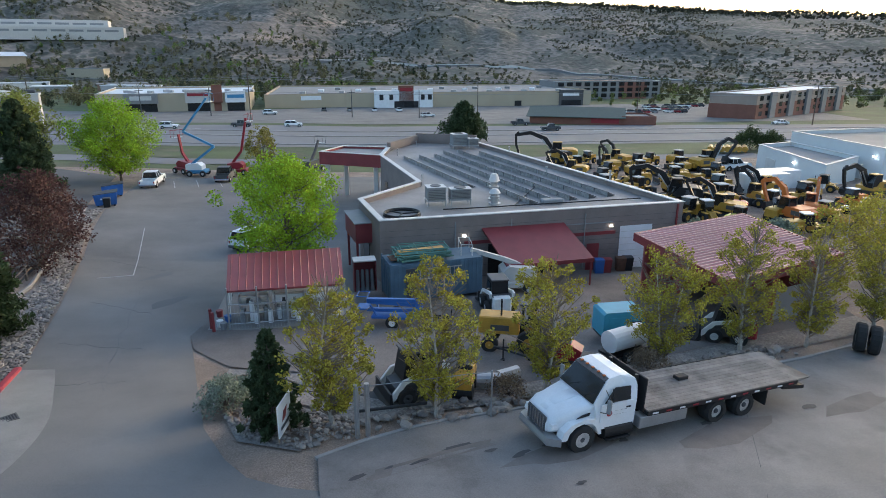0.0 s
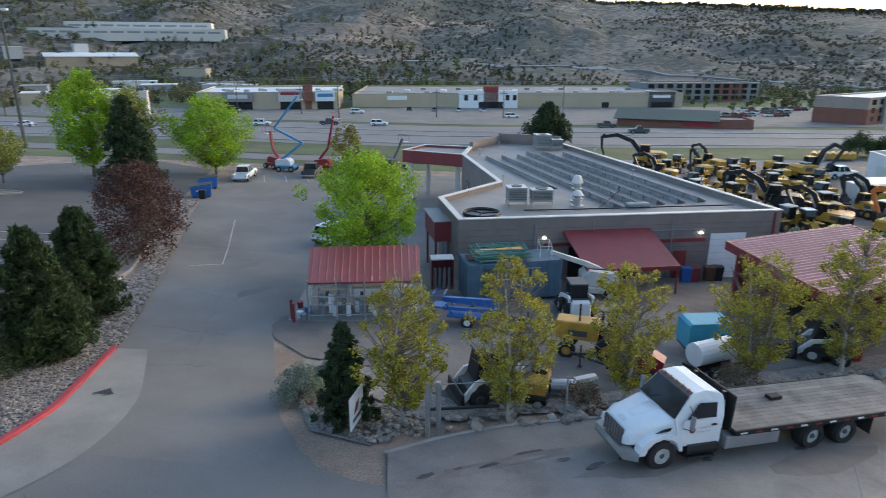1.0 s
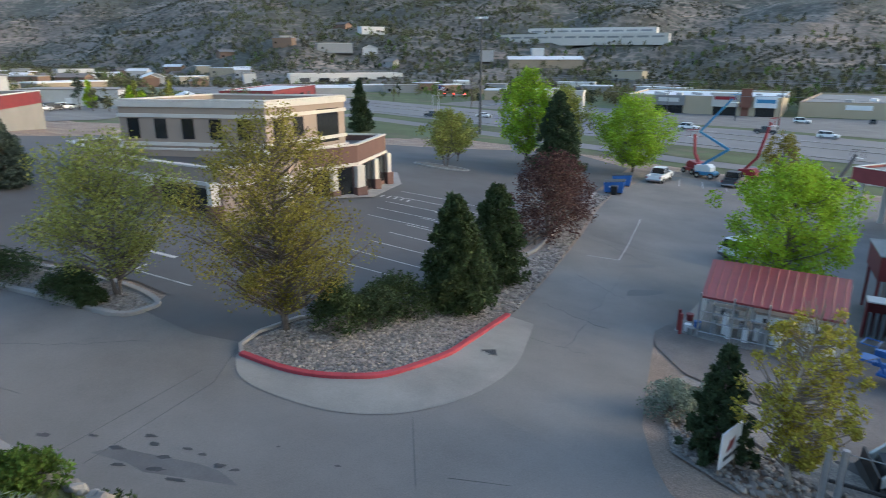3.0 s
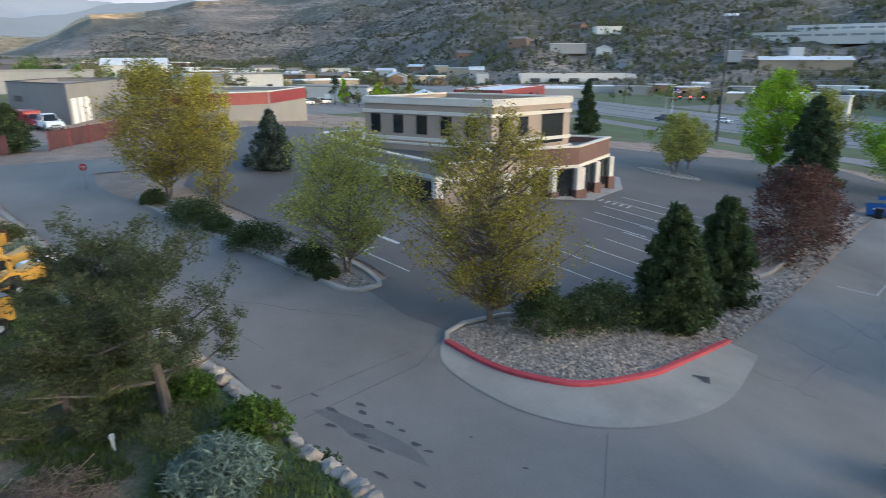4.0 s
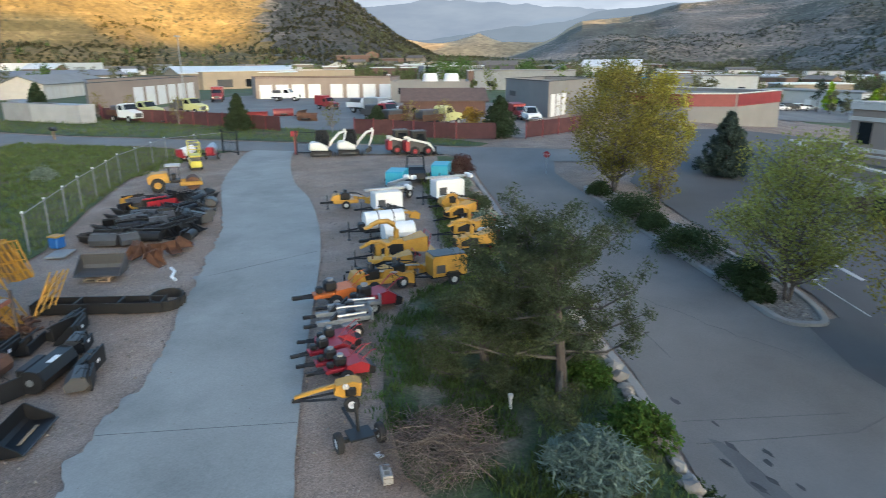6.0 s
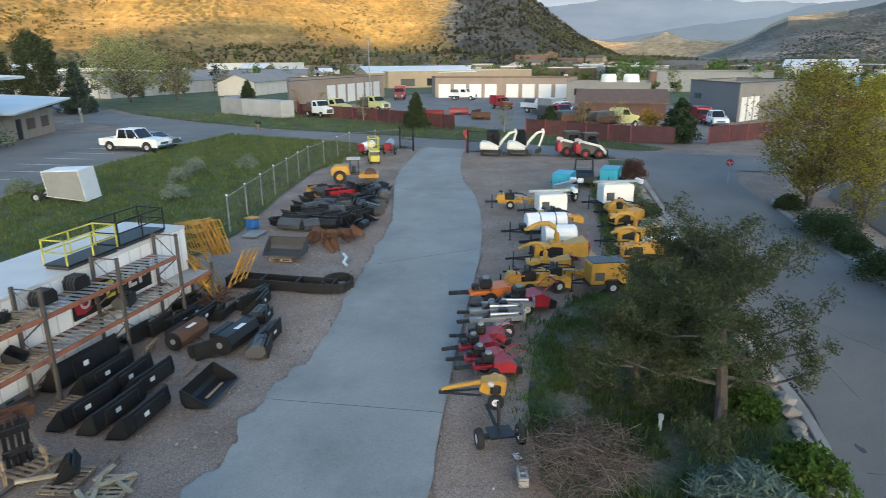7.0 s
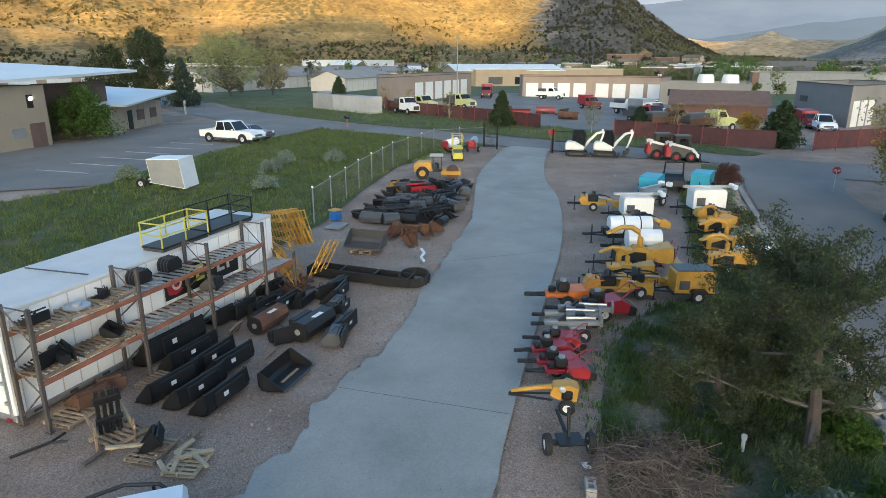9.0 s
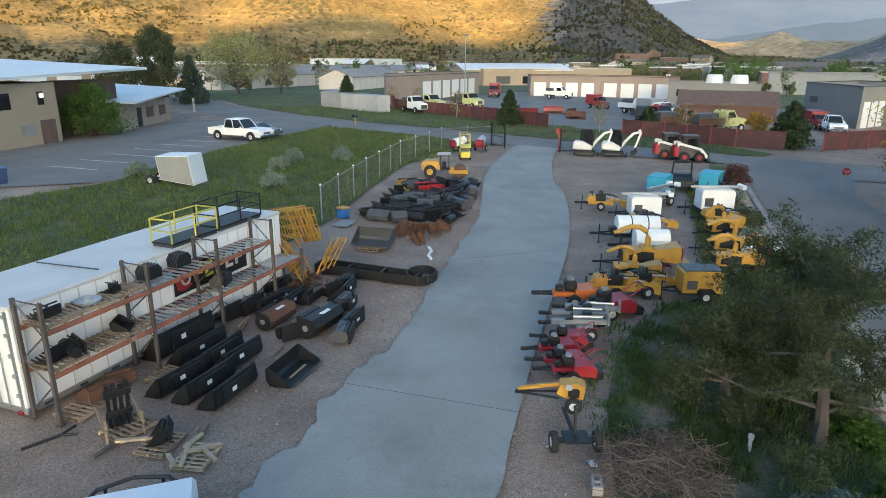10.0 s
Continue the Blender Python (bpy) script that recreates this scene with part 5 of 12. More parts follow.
def pinyon(seed, h, w, m, label, limbs=17, lean=(0.0, 0.0), low=0.22):
    """A spreading pinyon: crooked trunk, long rising limbs, forked twigs and tufts of short needles."""
    rng = np.random.default_rng(seed)
    t = thing("pinyon_tree", label, "tree", m)
    line = [Vector((lean[0] * f + 0.12 * math.sin(5 * f), lean[1] * f + 0.1 * math.sin(4 * f + 1), -0.2 + (h * 0.86 + 0.2) * f)) for f in (0, 0.2, 0.4, 0.6, 0.8, 1.0)]
    part("trunk", Shape().tube(line, 0.17, 8, 0.035), M_darkbark, t)
    br, cs, sp = Shape(), [], []
    for k in range(limbs):
        f = low + (0.98 - low) * (k + 0.4 * rng.random()) / limbs
        a = k * 2.4 + rng.normal() * 0.35
        i = min(4, int(f * 5))
        s0 = line[i].lerp(line[i + 1], f * 5 - i)
        r = w / 2 * math.sin(math.pi * (0.22 + 0.72 * f)) ** 0.7 * (0.7 + 0.45 * rng.random())
        end = s0 + Vector((r * math.cos(a), r * math.sin(a), r * (0.05 + 0.5 * f) + 0.25 * rng.normal()))
        mid = s0.lerp(end, 0.5) + Vector((0.1 * rng.normal(), 0.1 * rng.normal(), -0.12 * r))
        br.tube([s0, mid, end], 0.055 * (1.1 - f) + 0.012, 5, 0.012, cap=False)
        for j in range(11):
            u = 0.22 + 0.78 * (j + rng.random()) / 11
            p0 = s0.lerp(mid, u * 2) if u < 0.5 else mid.lerp(end, u * 2 - 1)
            d = Vector((rng.normal(), rng.normal(), 0.35 + 0.6 * rng.random())).normalized() * rng.uniform(0.25, 0.7) * (0.5 + 0.18 * w * 0.5)
            br.tube([p0, p0 + d], 0.012, 3, 0.005, cap=False)
            for q in (0.55, 1.0):
                cs.append(tuple(p0 + d * q))
                sp.append(rng.uniform(0.16, 0.32))
    part("branchwork", br, M_twig, t)
    ob = new("crown", quads("crown", leaves(rng, cs, sp, 60, 0.030, 3.2, -0.5), L_pinyon))
    ob.parent = t
    return t


pinyon(61, 4.3, 6.2, pose(-15.2, 1.2, -0.05), "broad dark pinyon leaning over the boulder wall", 22, (-0.9, -0.2))
pinyon(62, 3.9, 4.2, pose(-17.9, -0.3, -0.05), "smaller pinyon growing into its neighbour", 17, (0.2, 0.2), 0.15)
pinyon(63, 2.6, 3.2, pose(-15.4, -0.7, -0.05), "low shrubby pinyon under the big one", 14, (-0.3, -0.2), 0.12)
shrub(64, 2.0, 0.85, L_bluesage, pose(-12.05, 2.15, -0.08), "silvery sage bush on the bank top", "sage_bush", 90, 70, 0.035, long_=7.0)
shrub(65, 1.7, 0.85, L_weed, pose(-13.6, 3.0, -0.1), "fresh green weeds on the bank", "weeds", 45, 80, 0.06)
shrub(66, 1.4, 1.1, L_juniper, foot(-13.3, 4.35), "dark rounded bush at the boulders' foot", "shrub", 45, 80, 0.05)
shrub(67, 1.3, 0.6, L_weed, pose(-16.0, 1.9, -0.08), "fresh green bush among the boulders", "shrub", 45, 80, 0.05)
shrub(68, 2.0, 1.7, L_plum, foot(-44.5, -7.6), "purple-leaved bush at the yard corner", "plum_bush", 50, 90, 0.06)
for k, (x, y) in enumerate(((-24.0, -0.9), (-27.5, -2.2), (-31, -3.4), (-35, -4.6), (-40, -6.6))):
    shrub(70 + k, 1.5, 0.9, L_pinyon if k % 2 else L_sage, foot(x, y), "low weedy bush on the bank", "bank_bush", 40, 60, 0.06)

# ---- stones ----
_rk = []
for k in range(6):
    rng = np.random.default_rng(300 + k)
    bm = bmesh.new()
    bmesh.ops.create_icosphere(bm, subdivisions=1, radius=0.5)
    for v in bm.verts:
        v.co *= 0.75 + 0.5 * rng.random()
        v.co.z *= 0.62
    me = bpy.data.meshes.new("rock")
    bm.to_mesh(me)
    bm.free()
    me.materials.append(mat("river_rock", (0.225, 0.20, 0.18), 0.9, var=0.3, scale=3, rnd=0.3))
    _rk.append(me)
M_rocks = mat("loose_rock", (0.225, 0.20, 0.18), 0.9, var=0.25, scale=3, rnd=0.35, island=True)


def inside(x, y, poly):
    r = False
    for i in range(len(poly)):
        (a, b), (c, d) = poly[i - 1], poly[i]
        if (b > y) != (d > y) and x < (c - a) * (y - b) / (d - b) + a:
            r = not r
    return r


def rock_fill(bed, poly, count, lo, hi, seed, singles=0):
    """Stones strewn over a bed: the first ones as pieces of their own, the rest as one heap."""
    rng = np.random.default_rng(seed)
    xs, ys = [p[0] for p in poly], [p[1] for p in poly]
    vs, fs, k = [], [], 0
    src = [([tuple(v.co) for v in me.vertices], [tuple(p.vertices) for p in me.polygons]) for me in _rk]
    while k < count:
        x, y = rng.uniform(min(xs), max(xs)), rng.uniform(min(ys), max(ys))
        if not inside(x, y, poly):
            continue
        s = lo + (hi - lo) * rng.random() ** 2
        m = pose(x, y, land(x, y) + 0.05 + s * 0.12, rng.uniform(-25, 25), rng.uniform(-25, 25), rng.uniform(0, 360)) @ Matrix.Diagonal((s * rng.uniform(0.8, 1.5), s, s, 1))
        i = int(rng.integers(6))
        if k < singles:
            ob = new("rock", _rk[i])
            ob.parent = bed
            ob.matrix_world = m
        else:
            n = len(vs)
            vs += [tuple(m @ Vector(p)) for p in src[i][0]]
            fs += [tuple(n + q for q in f) for f in src[i][1]]
        k += 1
    raw("loose_rocks", vs, fs, M_rocks, "loose grey and tan landscape rocks", "rocks", "stuff")


_bed = REDKERB[4:] + [(-22.2, 24), (-21.9, 20), (-23.1, 15.8), (-22.7, 12.9)]
rock_fill(bpy.data.objects["kerb_rock_bed"], _bed, 4600, 0.09, 0.20, 5, 120)
rock_fill(bpy.data.objects["kerb_rock_bed"], [(-19.0, 25.6), (-24.6, 38.5), (-32.6, 56), (-35.4, 64), (-36.6, 63.6), (-33.8, 55.5), (-26.4, 39), (-22.2, 25)], 2200, 0.14, 0.36, 6)
rock_fill(bpy.data.objects["lot_island"], [(-28.8, 11.2), (-28.8, 9.9), (-31.7, 8.6), (-36.8, 5.9), (-45.8, 1.7), (-46.6, 2.2), (-38, 7.2), (-32, 10.5)], 1500, 0.09, 0.19, 7, 40)
rock_fill(bpy.data.objects["sign_rock_bed"], [(-4.6, 18.1), (-7.0, 18.9), (-8.6, 21.4), (-9.4, 24.0), (-7.5, 24), (-6, 21.5), (-3.2, 20.4), (-2.8, 19.0)], 1100, 0.09, 0.26, 8, 60)
rock_fill(bpy.data.objects["sign_rock_bed"], [(-2.8, 19.2), (1.6, 20.6), (8, 23.4), (17.3, 27.8), (17, 29.5), (8, 25.2), (1.5, 22.2), (-3, 20.8)], 260, 0.12, 0.5, 9)

wall_of_boulders = thing("boulder_wall", "rough wall of pale boulders holding the yard bank", "boulder wall")
M_boulder = mat("pale_boulder", (0.235, 0.215, 0.195), 0.92, var=0.3, scale=1.8, rnd=0.2, bump=0.01)
_bk = []
for k in range(6):
    rng = np.random.default_rng(400 + k)
    bm = bmesh.new()
    bmesh.ops.create_icosphere(bm, subdivisions=2, radius=0.5)
    off = Vector((k * 3.1, 1, 2))
    for v in bm.verts:
        v.co *= 0.85 + 0.45 * noise.noise(v.co * 2.2 + off)
        v.co.z *= 0.75
    me = bpy.data.meshes.new("boulder")
    bm.to_mesh(me)
    bm.free()
    me.materials.append(M_boulder)
    _bk.append(me)
rng = np.random.default_rng(9)
for k in range(230):
    x = -9.5 - 42.0 * (k / 230) ** 1.5
    e = lerp_steps(x, EDGE)
    row = k % 3
    y = e - 0.3 + 0.32 * row + rng.uniform(-0.12, 0.12)
    s = rng.uniform(0.26, 0.50) * (1.05 if row == 0 else 0.95) * (1.0 + 0.35 * ss((-22 - x) / 10))
    ob = new("boulder", _bk[int(rng.integers(6))])
    ob.parent = wall_of_boulders
    ob.matrix_world = pose(x, y, land(x, y) + 0.05, rng.uniform(-20, 20), rng.uniform(-20, 20), rng.uniform(0, 360)) @ Matrix.Diagonal((s * 1.2, s, s, 1))


# ---- grass and brush ----
def tufts(name, poly, count, hh, leaf, label, seed, clump=7, bare=-9.0):
    rng = np.random.default_rng(seed)
    xs, ys = [p[0] for p in poly], [p[1] for p in poly]
    out, k = [], 0
    while k < count:
        x, y = rng.uniform(min(xs), max(xs)), rng.uniform(min(ys), max(ys))
        if not inside(x, y, poly) or noise.noise(Vector((x * 0.7, y * 0.7, 3.0))) < bare:
            continue
        k += 1
        z = land(x, y)
        h = hh * (0.5 + rng.random())
        for j in range(clump):
            a, o = rng.random() * 6.283, rng.normal(size=2) * 0.09
            b = (x + o[0], y + o[1], z)
            t = (b[0] + math.cos(a) * h * 0.45, b[1] + math.sin(a) * h * 0.45, z + h)
            w = 0.010 + 0.008 * rng.random()
            px, py = -math.sin(a) * w, math.cos(a) * w
            mid = ((b[0] * 0.55 + t[0] * 0.45), (b[1] * 0.55 + t[1] * 0.45), z + h * 0.6)
            out += [(b[0] - px, b[1] - py, b[2]), (b[0] + px, b[1] + py, b[2]), (mid[0] + px, mid[1] + py, mid[2]), t]
    ob = new(name, quads(name, out, leaf))
    return tagged(ob, label, "grass", "", "stuff")


tufts("field_grass", [(-14, -40), (-20.5, -40.2), (-33, -47.9), (-45.6, -53.2), (-53.8, -55.9), (-53.6, -42), (-52.2, -32), (-38, -30.2), (-29.9, -26.2), (-22.7, -22), (-15.5, -19.2), (-5, -16.8), (4, -15.4), (6, -38)], 15000, 0.22, L_grass, "rough tall grass over the field", 1, 6)
tufts("bank_grass", [(-8.5, 3.2), (-16.5, -0.4), (-26, -4.2), (-46, -11.2), (-44, -9), (-35, -5.4), (-23, -0.6), (-9, 5)], 3400, 0.15, L_grass, "grass and weeds along the bank", 2, 7)
tufts("corner_weeds", [(-9.5, 1.2), (-12.6, -2.4), (-17, -3.9), (-22, -4.4), (-22, -2.0), (-16, -0.2), (-9.5, 2.6)], 1300, 0.18, leaf_mat("dark_weed", (0.075, 0.105, 0.03)), "dark weeds under the pinyon", 3, 6, -0.05)
tufts("verge_grass", [(-62.5, -10), (-64, -9.5), (-69.5, -20), (-75, -42), (-83, -68), (-68, -93), (-62.6, -72), (-61.2, -57), (-61.4, -46), (-61.2, -20)], 2600, 0.3, L_grass, "short grass on the street verge", 4, 5)
tufts("drive_edge_weeds", [(-12.2, -2.4), (-14, -3.6), (-19, -4.9), (-19, -3.6), (-14, -2.2)], 160, 0.14, L_weed, "fresh weeds beside the parked machines", 5, 6)

_br = Shape()
rng = np.random.default_rng(77)
for k in range(800):
    a = rng.random() * 6.283
    r = 1.5 * rng.random() ** 0.7
    c = Vector((-12.2 + r * 1.0 * math.cos(a), -1.1 + r * 0.8 * math.sin(a), 0.06 + 0.32 * math.exp(-0.6 * r * r) * rng.random()))
    d = Vector((rng.normal(), rng.normal(), rng.normal() * 0.3)).normalized() * rng.uniform(0.2, 0.6)
    mid = c + Vector((rng.normal() * 0.1, rng.normal() * 0.1, rng.random() * 0.25))
    _br.tube([c - d, mid, c + d], 0.004 + 0.012 * rng.random() ** 4, 4, 0.003, cap=False)
tagged(whole("brush_pile", _br, mat("cut_branches", (0.135, 0.102, 0.082), 0.9, var=0.4, scale=3, rnd=0.5, island=True), "tangled heap of dry cut branches on the dirt", "brush pile"), kind="stuff")

# ---- machines ----
M_dirtyrim = mat("road_dirty_rim", (0.42, 0.40, 0.375), 0.6, 0.0, var=0.35, scale=5)


def wheel(t, x, y, r, w, rim=M_rim, name="wheel", hub=0.55, z=None, dish=0.86):
    """A tyre with its rim at (x, y), axle along y."""
    z = r if z is None else z
    o = part(name, Shape().ring((0, 0, 0), "y", r, w, 18, r * hub * 0.9), M_rubber, t, "black rubber tyre")
    o.matrix_local = pose(x, y, z)
    part("rim", Shape().ring((0, 0, 0), "y", r * hub, w * dish, 14, r * 0.12, 0.15), rim, o)
    if dish < 0.8 or hub > 0.6:
        part("hub_cap", Shape().ring((0, 0, 0), "y", r * 0.2, w * 0.9, 10, 0.01, 0.1), M_dkgrey, o)
    return o


def car(m, paint, label, kind="sedan", name="car", L=4.7, W=1.82, group=""):
    """A road car: sedan, suv or pickup; x forward."""
    t = thing(name, label, "car" if kind != "pickup" else "pickup truck", m, group)
    h = L / 2
    if kind == "pickup":
        hood, belt, top, r = 1.14, 1.14, 1.92, 0.40
        lower = [(-h, 0.55), (-h, belt - 0.08), (h * 0.30, belt), (h * 0.42, belt), (h * 0.92, hood - 0.05), (h, 0.85), (h, 0.42), (-h + 0.1, 0.42)]
        cab = (-0.185 * L, -0.165 * L, 0.09 * L, 0.20 * L)
    elif kind == "suv":
        hood, belt, top, r = 1.05, 1.12, 1.78, 0.37
        lower = [(-h, 0.5), (-h, belt), (h * 0.35, belt), (h * 0.9, hood - 0.06), (h, 0.8), (h, 0.38), (-h + 0.1, 0.38)]
        cab = (-0.48 * L, -0.43 * L, 0.08 * L, 0.20 * L)
    else:
        hood, belt, top, r = 0.92, 0.96, 1.45, 0.33
        lower = [(-h, 0.45), (-h, 0.9), (-h * 0.6, belt), (h * 0.40, belt), (h * 0.9, hood - 0.12), (h, 0.65), (h, 0.3), (-h + 0.1, 0.3)]
        cab = (-0.36 * L, -0.22 * L, 0.06 * L, 0.22 * L)
    body = Shape().slab([(x, z, W / 2 - (0.05 if z > 0.9 else 0)) for x, z in lower], W)
    if kind == "pickup":
        body = Shape().slab([(x, z, W / 2 - (0.04 if z > 0.9 else 0)) for x, z in [(-0.22 * L, 0.42), (-0.22 * L, belt)] + lower[2:7]], W)
        for sy in (-1, 1):
            body.box(-h, sy * (W / 2 - 0.09) - 0.05, 0.5, -0.21 * L, sy * (W / 2 - 0.09) + 0.05, belt - 0.03, 0.03)
        body.box(-h, -W / 2 + 0.06, 0.5, -h + 0.07, W / 2 - 0.06, belt - 0.05, 0.02).box(-h, -W / 2 + 0.1, 0.5, -0.2 * L, W / 2 - 0.1, 0.68)
    part("body", body, paint, t)
    if kind == "pickup":
        part("bed_liner", Shape().box(-h + 0.09, -W / 2 + 0.16, 0.66, -0.225 * L, W / 2 - 0.16, 0.70), M_black, t)
    part("cabin_glass", Shape().slab([(cab[0], belt - 0.03, W / 2 - 0.08), (cab[1], top - 0.05, W / 2 - 0.24), (cab[2], top - 0.05, W / 2 - 0.24), (cab[3], belt - 0.03, W / 2 - 0.08)], W), M_cabglass, t, "dark car windows")
    part("roof", Shape().slab([(cab[1] - 0.04, top - 0.06, W / 2 - 0.23), (cab[1] + 0.08, top, W / 2 - 0.28), (cab[2] - 0.08, top, W / 2 - 0.28), (cab[2] + 0.04, top - 0.06, W / 2 - 0.23)], W), paint, t)
    for x0, x1 in ((cab[0], cab[1]), (cab[3], cab[2]), ((cab[0] + cab[3]) / 2 - 0.05, (cab[1] + cab[2]) / 2 - 0.05)):
        for sy in (-1, 1):
            part("pillar", Shape().tube([(x0, sy * (W / 2 - 0.075), belt - 0.05), (x1, sy * (W / 2 - 0.235), top - 0.04)], 0.04, 4), paint, t)
    for sx in (-0.31, 0.32):
        for sy in (-1, 1):
            wheel(t, sx * L, sy * (W / 2 - 0.09), r, 0.23)
    for sy in (-1, 1):
        part("headlight", Shape().box(h - 0.12, sy * (W / 2 - 0.25) - 0.17, 0.68, h + 0.015, sy * (W / 2 - 0.25) + 0.17, 0.84, 0.03), M_headlamp, t)
        part("tail_light", Shape().box(-h - 0.015, sy * (W / 2 - 0.16) - 0.08, 0.75, -h + 0.06, sy * (W / 2 - 0.16) + 0.08, 1.0, 0.02), M_red, t)
        part("mirror", Shape().box(cab[3] - 0.32, sy * (W / 2 + 0.08) - 0.08, belt, cab[3] - 0.2, sy * (W / 2 + 0.08) + 0.08, belt + 0.16, 0.03), paint, t)
    ar = Shape()
    for sx in (-0.31, 0.32):
        for sy in (-1, 1):
            ar.ring((sx * L, sy * (W / 2 + 0.001), r + 0.03), "y", r * 1.2, 0.01, 16)
    part("wheel_arch", ar, M_black, t)
    part("sill", Shape().box(-0.22 * L, -W / 2 - 0.006, 0.36, 0.2 * L, W / 2 + 0.006, 0.50, 0.01), M_dkgrey, t)
    for sx, z in ((h, 0.5), (-h, 0.52)):
        part("bumper", Shape().box(sx - 0.1, -W / 2 + 0.03, z - 0.12, sx + 0.1, W / 2 - 0.03, z + 0.1, 0.05), M_chrome if kind == "pickup" else M_dkgrey, t)
    part("grille", Shape().box(h - 0.04, -0.5, 0.62, h + 0.02, 0.5, 0.82, 0.02), M_dkgrey, t)
    return t


def loft(rows, n=20):
    """A rounded body along x; rows are (x, half width, floor, top, corner radius)."""
    s, vs, fs = Shape(), [], []
    for x, w, z0, z1, r in rows:
        for j in range(n):
            a = 2 * math.pi * (j + 0.5) / n
            cy, cz = math.cos(a), math.sin(a)
            y = (w - r) * (1 if cy > 0 else -1) + r * cy
            z = (z0 + z1) / 2 + ((z1 - z0) / 2 - r) * (1 if cz > 0 else -1) + r * cz
            vs.append((x, y, z))
    for i in range(len(rows) - 1):
        fs += [(i * n + j, i * n + (j + 1) % n, (i + 1) * n + (j + 1) % n, (i + 1) * n + j) for j in range(n)]
    fs += [tuple(range(n))[::-1], tuple(range((len(rows) - 1) * n, len(rows) * n))]
    return s.add(vs, fs)


def arm(t, name, pts, w, d0, d1, material):
    """A tapering box-section arm along points in the x-z plane."""
    s, up, dn = Shape(), [], []
    n = len(pts)
    for i, (x, z) in enumerate(pts):
        a, b = pts[max(i - 1, 0)], pts[min(i + 1, n - 1)]
        d = Vector((b[0] - a[0], b[1] - a[1])).normalized()
        k = (d0 + (d1 - d0) * i / (n - 1)) / 2
        up.append((x - d.y * k, z + d.x * k))
        dn.append((x + d.y * k, z - d.x * k))
    s.slab(up + dn[::-1], w)
    return part(name, s, material, t)


def excavator(m, body, boom, label, s=1.0, reach=1.0, fold=0.0, swing=0.0, name="excavator", group="", cabcol=None, canopy=False):
    t = thing(name, label, "excavator", m @ Matrix.Scale(s, 4), group)
    for sy in (-1, 1):
        tr = part("track", Shape().slab([(-1.9, 0.35), (-1.7, 0.08), (-1.35, 0.0), (1.35, 0.0), (1.7, 0.08), (1.9, 0.35), (1.75, 0.68), (1.4, 0.8), (-1.4, 0.8), (-1.75, 0.68)], 0.55, at=sy * 1.05), M_black, t, "black crawler track")
        part("track_frame", Shape().box(-1.4, sy * 1.05 - 0.30, 0.2, 1.4, sy * 1.05 + 0.30, 0.58, 0.05), M_dkgrey, tr)
    part("undercarriage", Shape().box(-0.9, -0.85, 0.35, 0.9, 0.85, 0.8, 0.06), M_dkgrey, t)
    part("house", Shape().slab([(-1.9, 0.95), (-2.05, 1.2), (-2.0, 1.85), (-1.7, 2.0), (0.2, 2.0), (0.5, 1.5), (1.2, 1.4), (1.25, 0.95)], 2.3), body, t)
    part("counterweight", Shape().slab([(-2.25, 1.1), (-2.3, 1.75), (-1.95, 1.95), (-1.85, 0.98)], 2.2), body, t)
    part("engine_grille", Shape().box(-1.6, -1.17, 1.25, -0.5, 1.17, 1.75, 0.03), M_dkgrey, t)
    if canopy:
        for sx in (0.1, 1.1):
            for sy in (-0.95, -0.1):
                part("canopy_post", Shape().tube([(sx, sy, 1.3), (sx, sy, 2.85)], 0.04, 5), M_black, t)
        part("canopy_top", Shape().box(-0.1, -1.1, 2.8, 1.3, 0.05, 2.9, 0.03), body, t)
        part("seat", Shape().box(0.2, -0.8, 1.4, 0.7, -0.3, 1.9, 0.06), M_black, t)
    else:
        cab = part("cab", Shape().slab([(-0.15, 1.3), (-0.1, 2.85), (1.0, 2.9), (1.3, 1.9), (1.25, 1.3)], 0.95, at=0.6), M_cabglass, t, "dark glazed operator cab")
        part("cab_frame", Shape().tube([(1.25, 0.12, 1.3), (1.28, 0.12, 1.9), (1.0, 0.12, 2.88), (-0.1, 0.12, 2.85), (-0.15, 0.12, 1.3), (-0.15, 1.08, 1.3), (-0.1, 1.08, 2.85), (1.0, 1.08, 2.88), (1.28, 1.08, 1.9), (1.25, 1.08, 1.3)], 0.045, 4), cabcol or M_dkgrey, cab)
        part("cab_roof", Shape().box(-0.16, 0.08, 2.84, 1.05, 1.12, 2.95, 0.04), cabcol or body, cab)
    k = fold
    p1 = [(0.9, 1.5), (1.6 + 0.3 * reach, 3.1 + 0.5 * k), (2.7 + 0.9 * reach, 3.9 + 0.5 * k), (4.2 + 1.2 * reach, 3.6 + 0.2 * k)]
    arm(t, "boom", p1, 0.34, 0.65, 0.4, boom)
    e = p1[-1]
    q = [(e[0] - 0.45, e[1] + 0.35), e, (e[0] + 0.1 - 0.9 * k, e[1] - 1.3), (e[0] - 0.2 - 1.2 * k, e[1] - 2.5 + 0.4 * k)]
    arm(t, "stick", q, 0.28, 0.4, 0.26, boom)
    b = q[-1]
    part("bucket", Shape().slab([(b[0] - 0.1, b[1] + 0.15), (b[0] + 0.35, b[1] - 0.1), (b[0] + 0.35, b[1] - 0.55), (b[0] - 0.1, b[1] - 0.9), (b[0] - 0.65, b[1] - 0.85), (b[0] - 0.75, b[1] - 0.6), (b[0] - 0.35, b[1] - 0.5)], 1.0), M_black, t)
    for sy in (-0.22, 0.22):
        part("boom_ram", Shape().tube([(1.0, sy, 1.35), (p1[1][0] + 0.5, sy, p1[1][1])], 0.07, 6), M_steel, t)
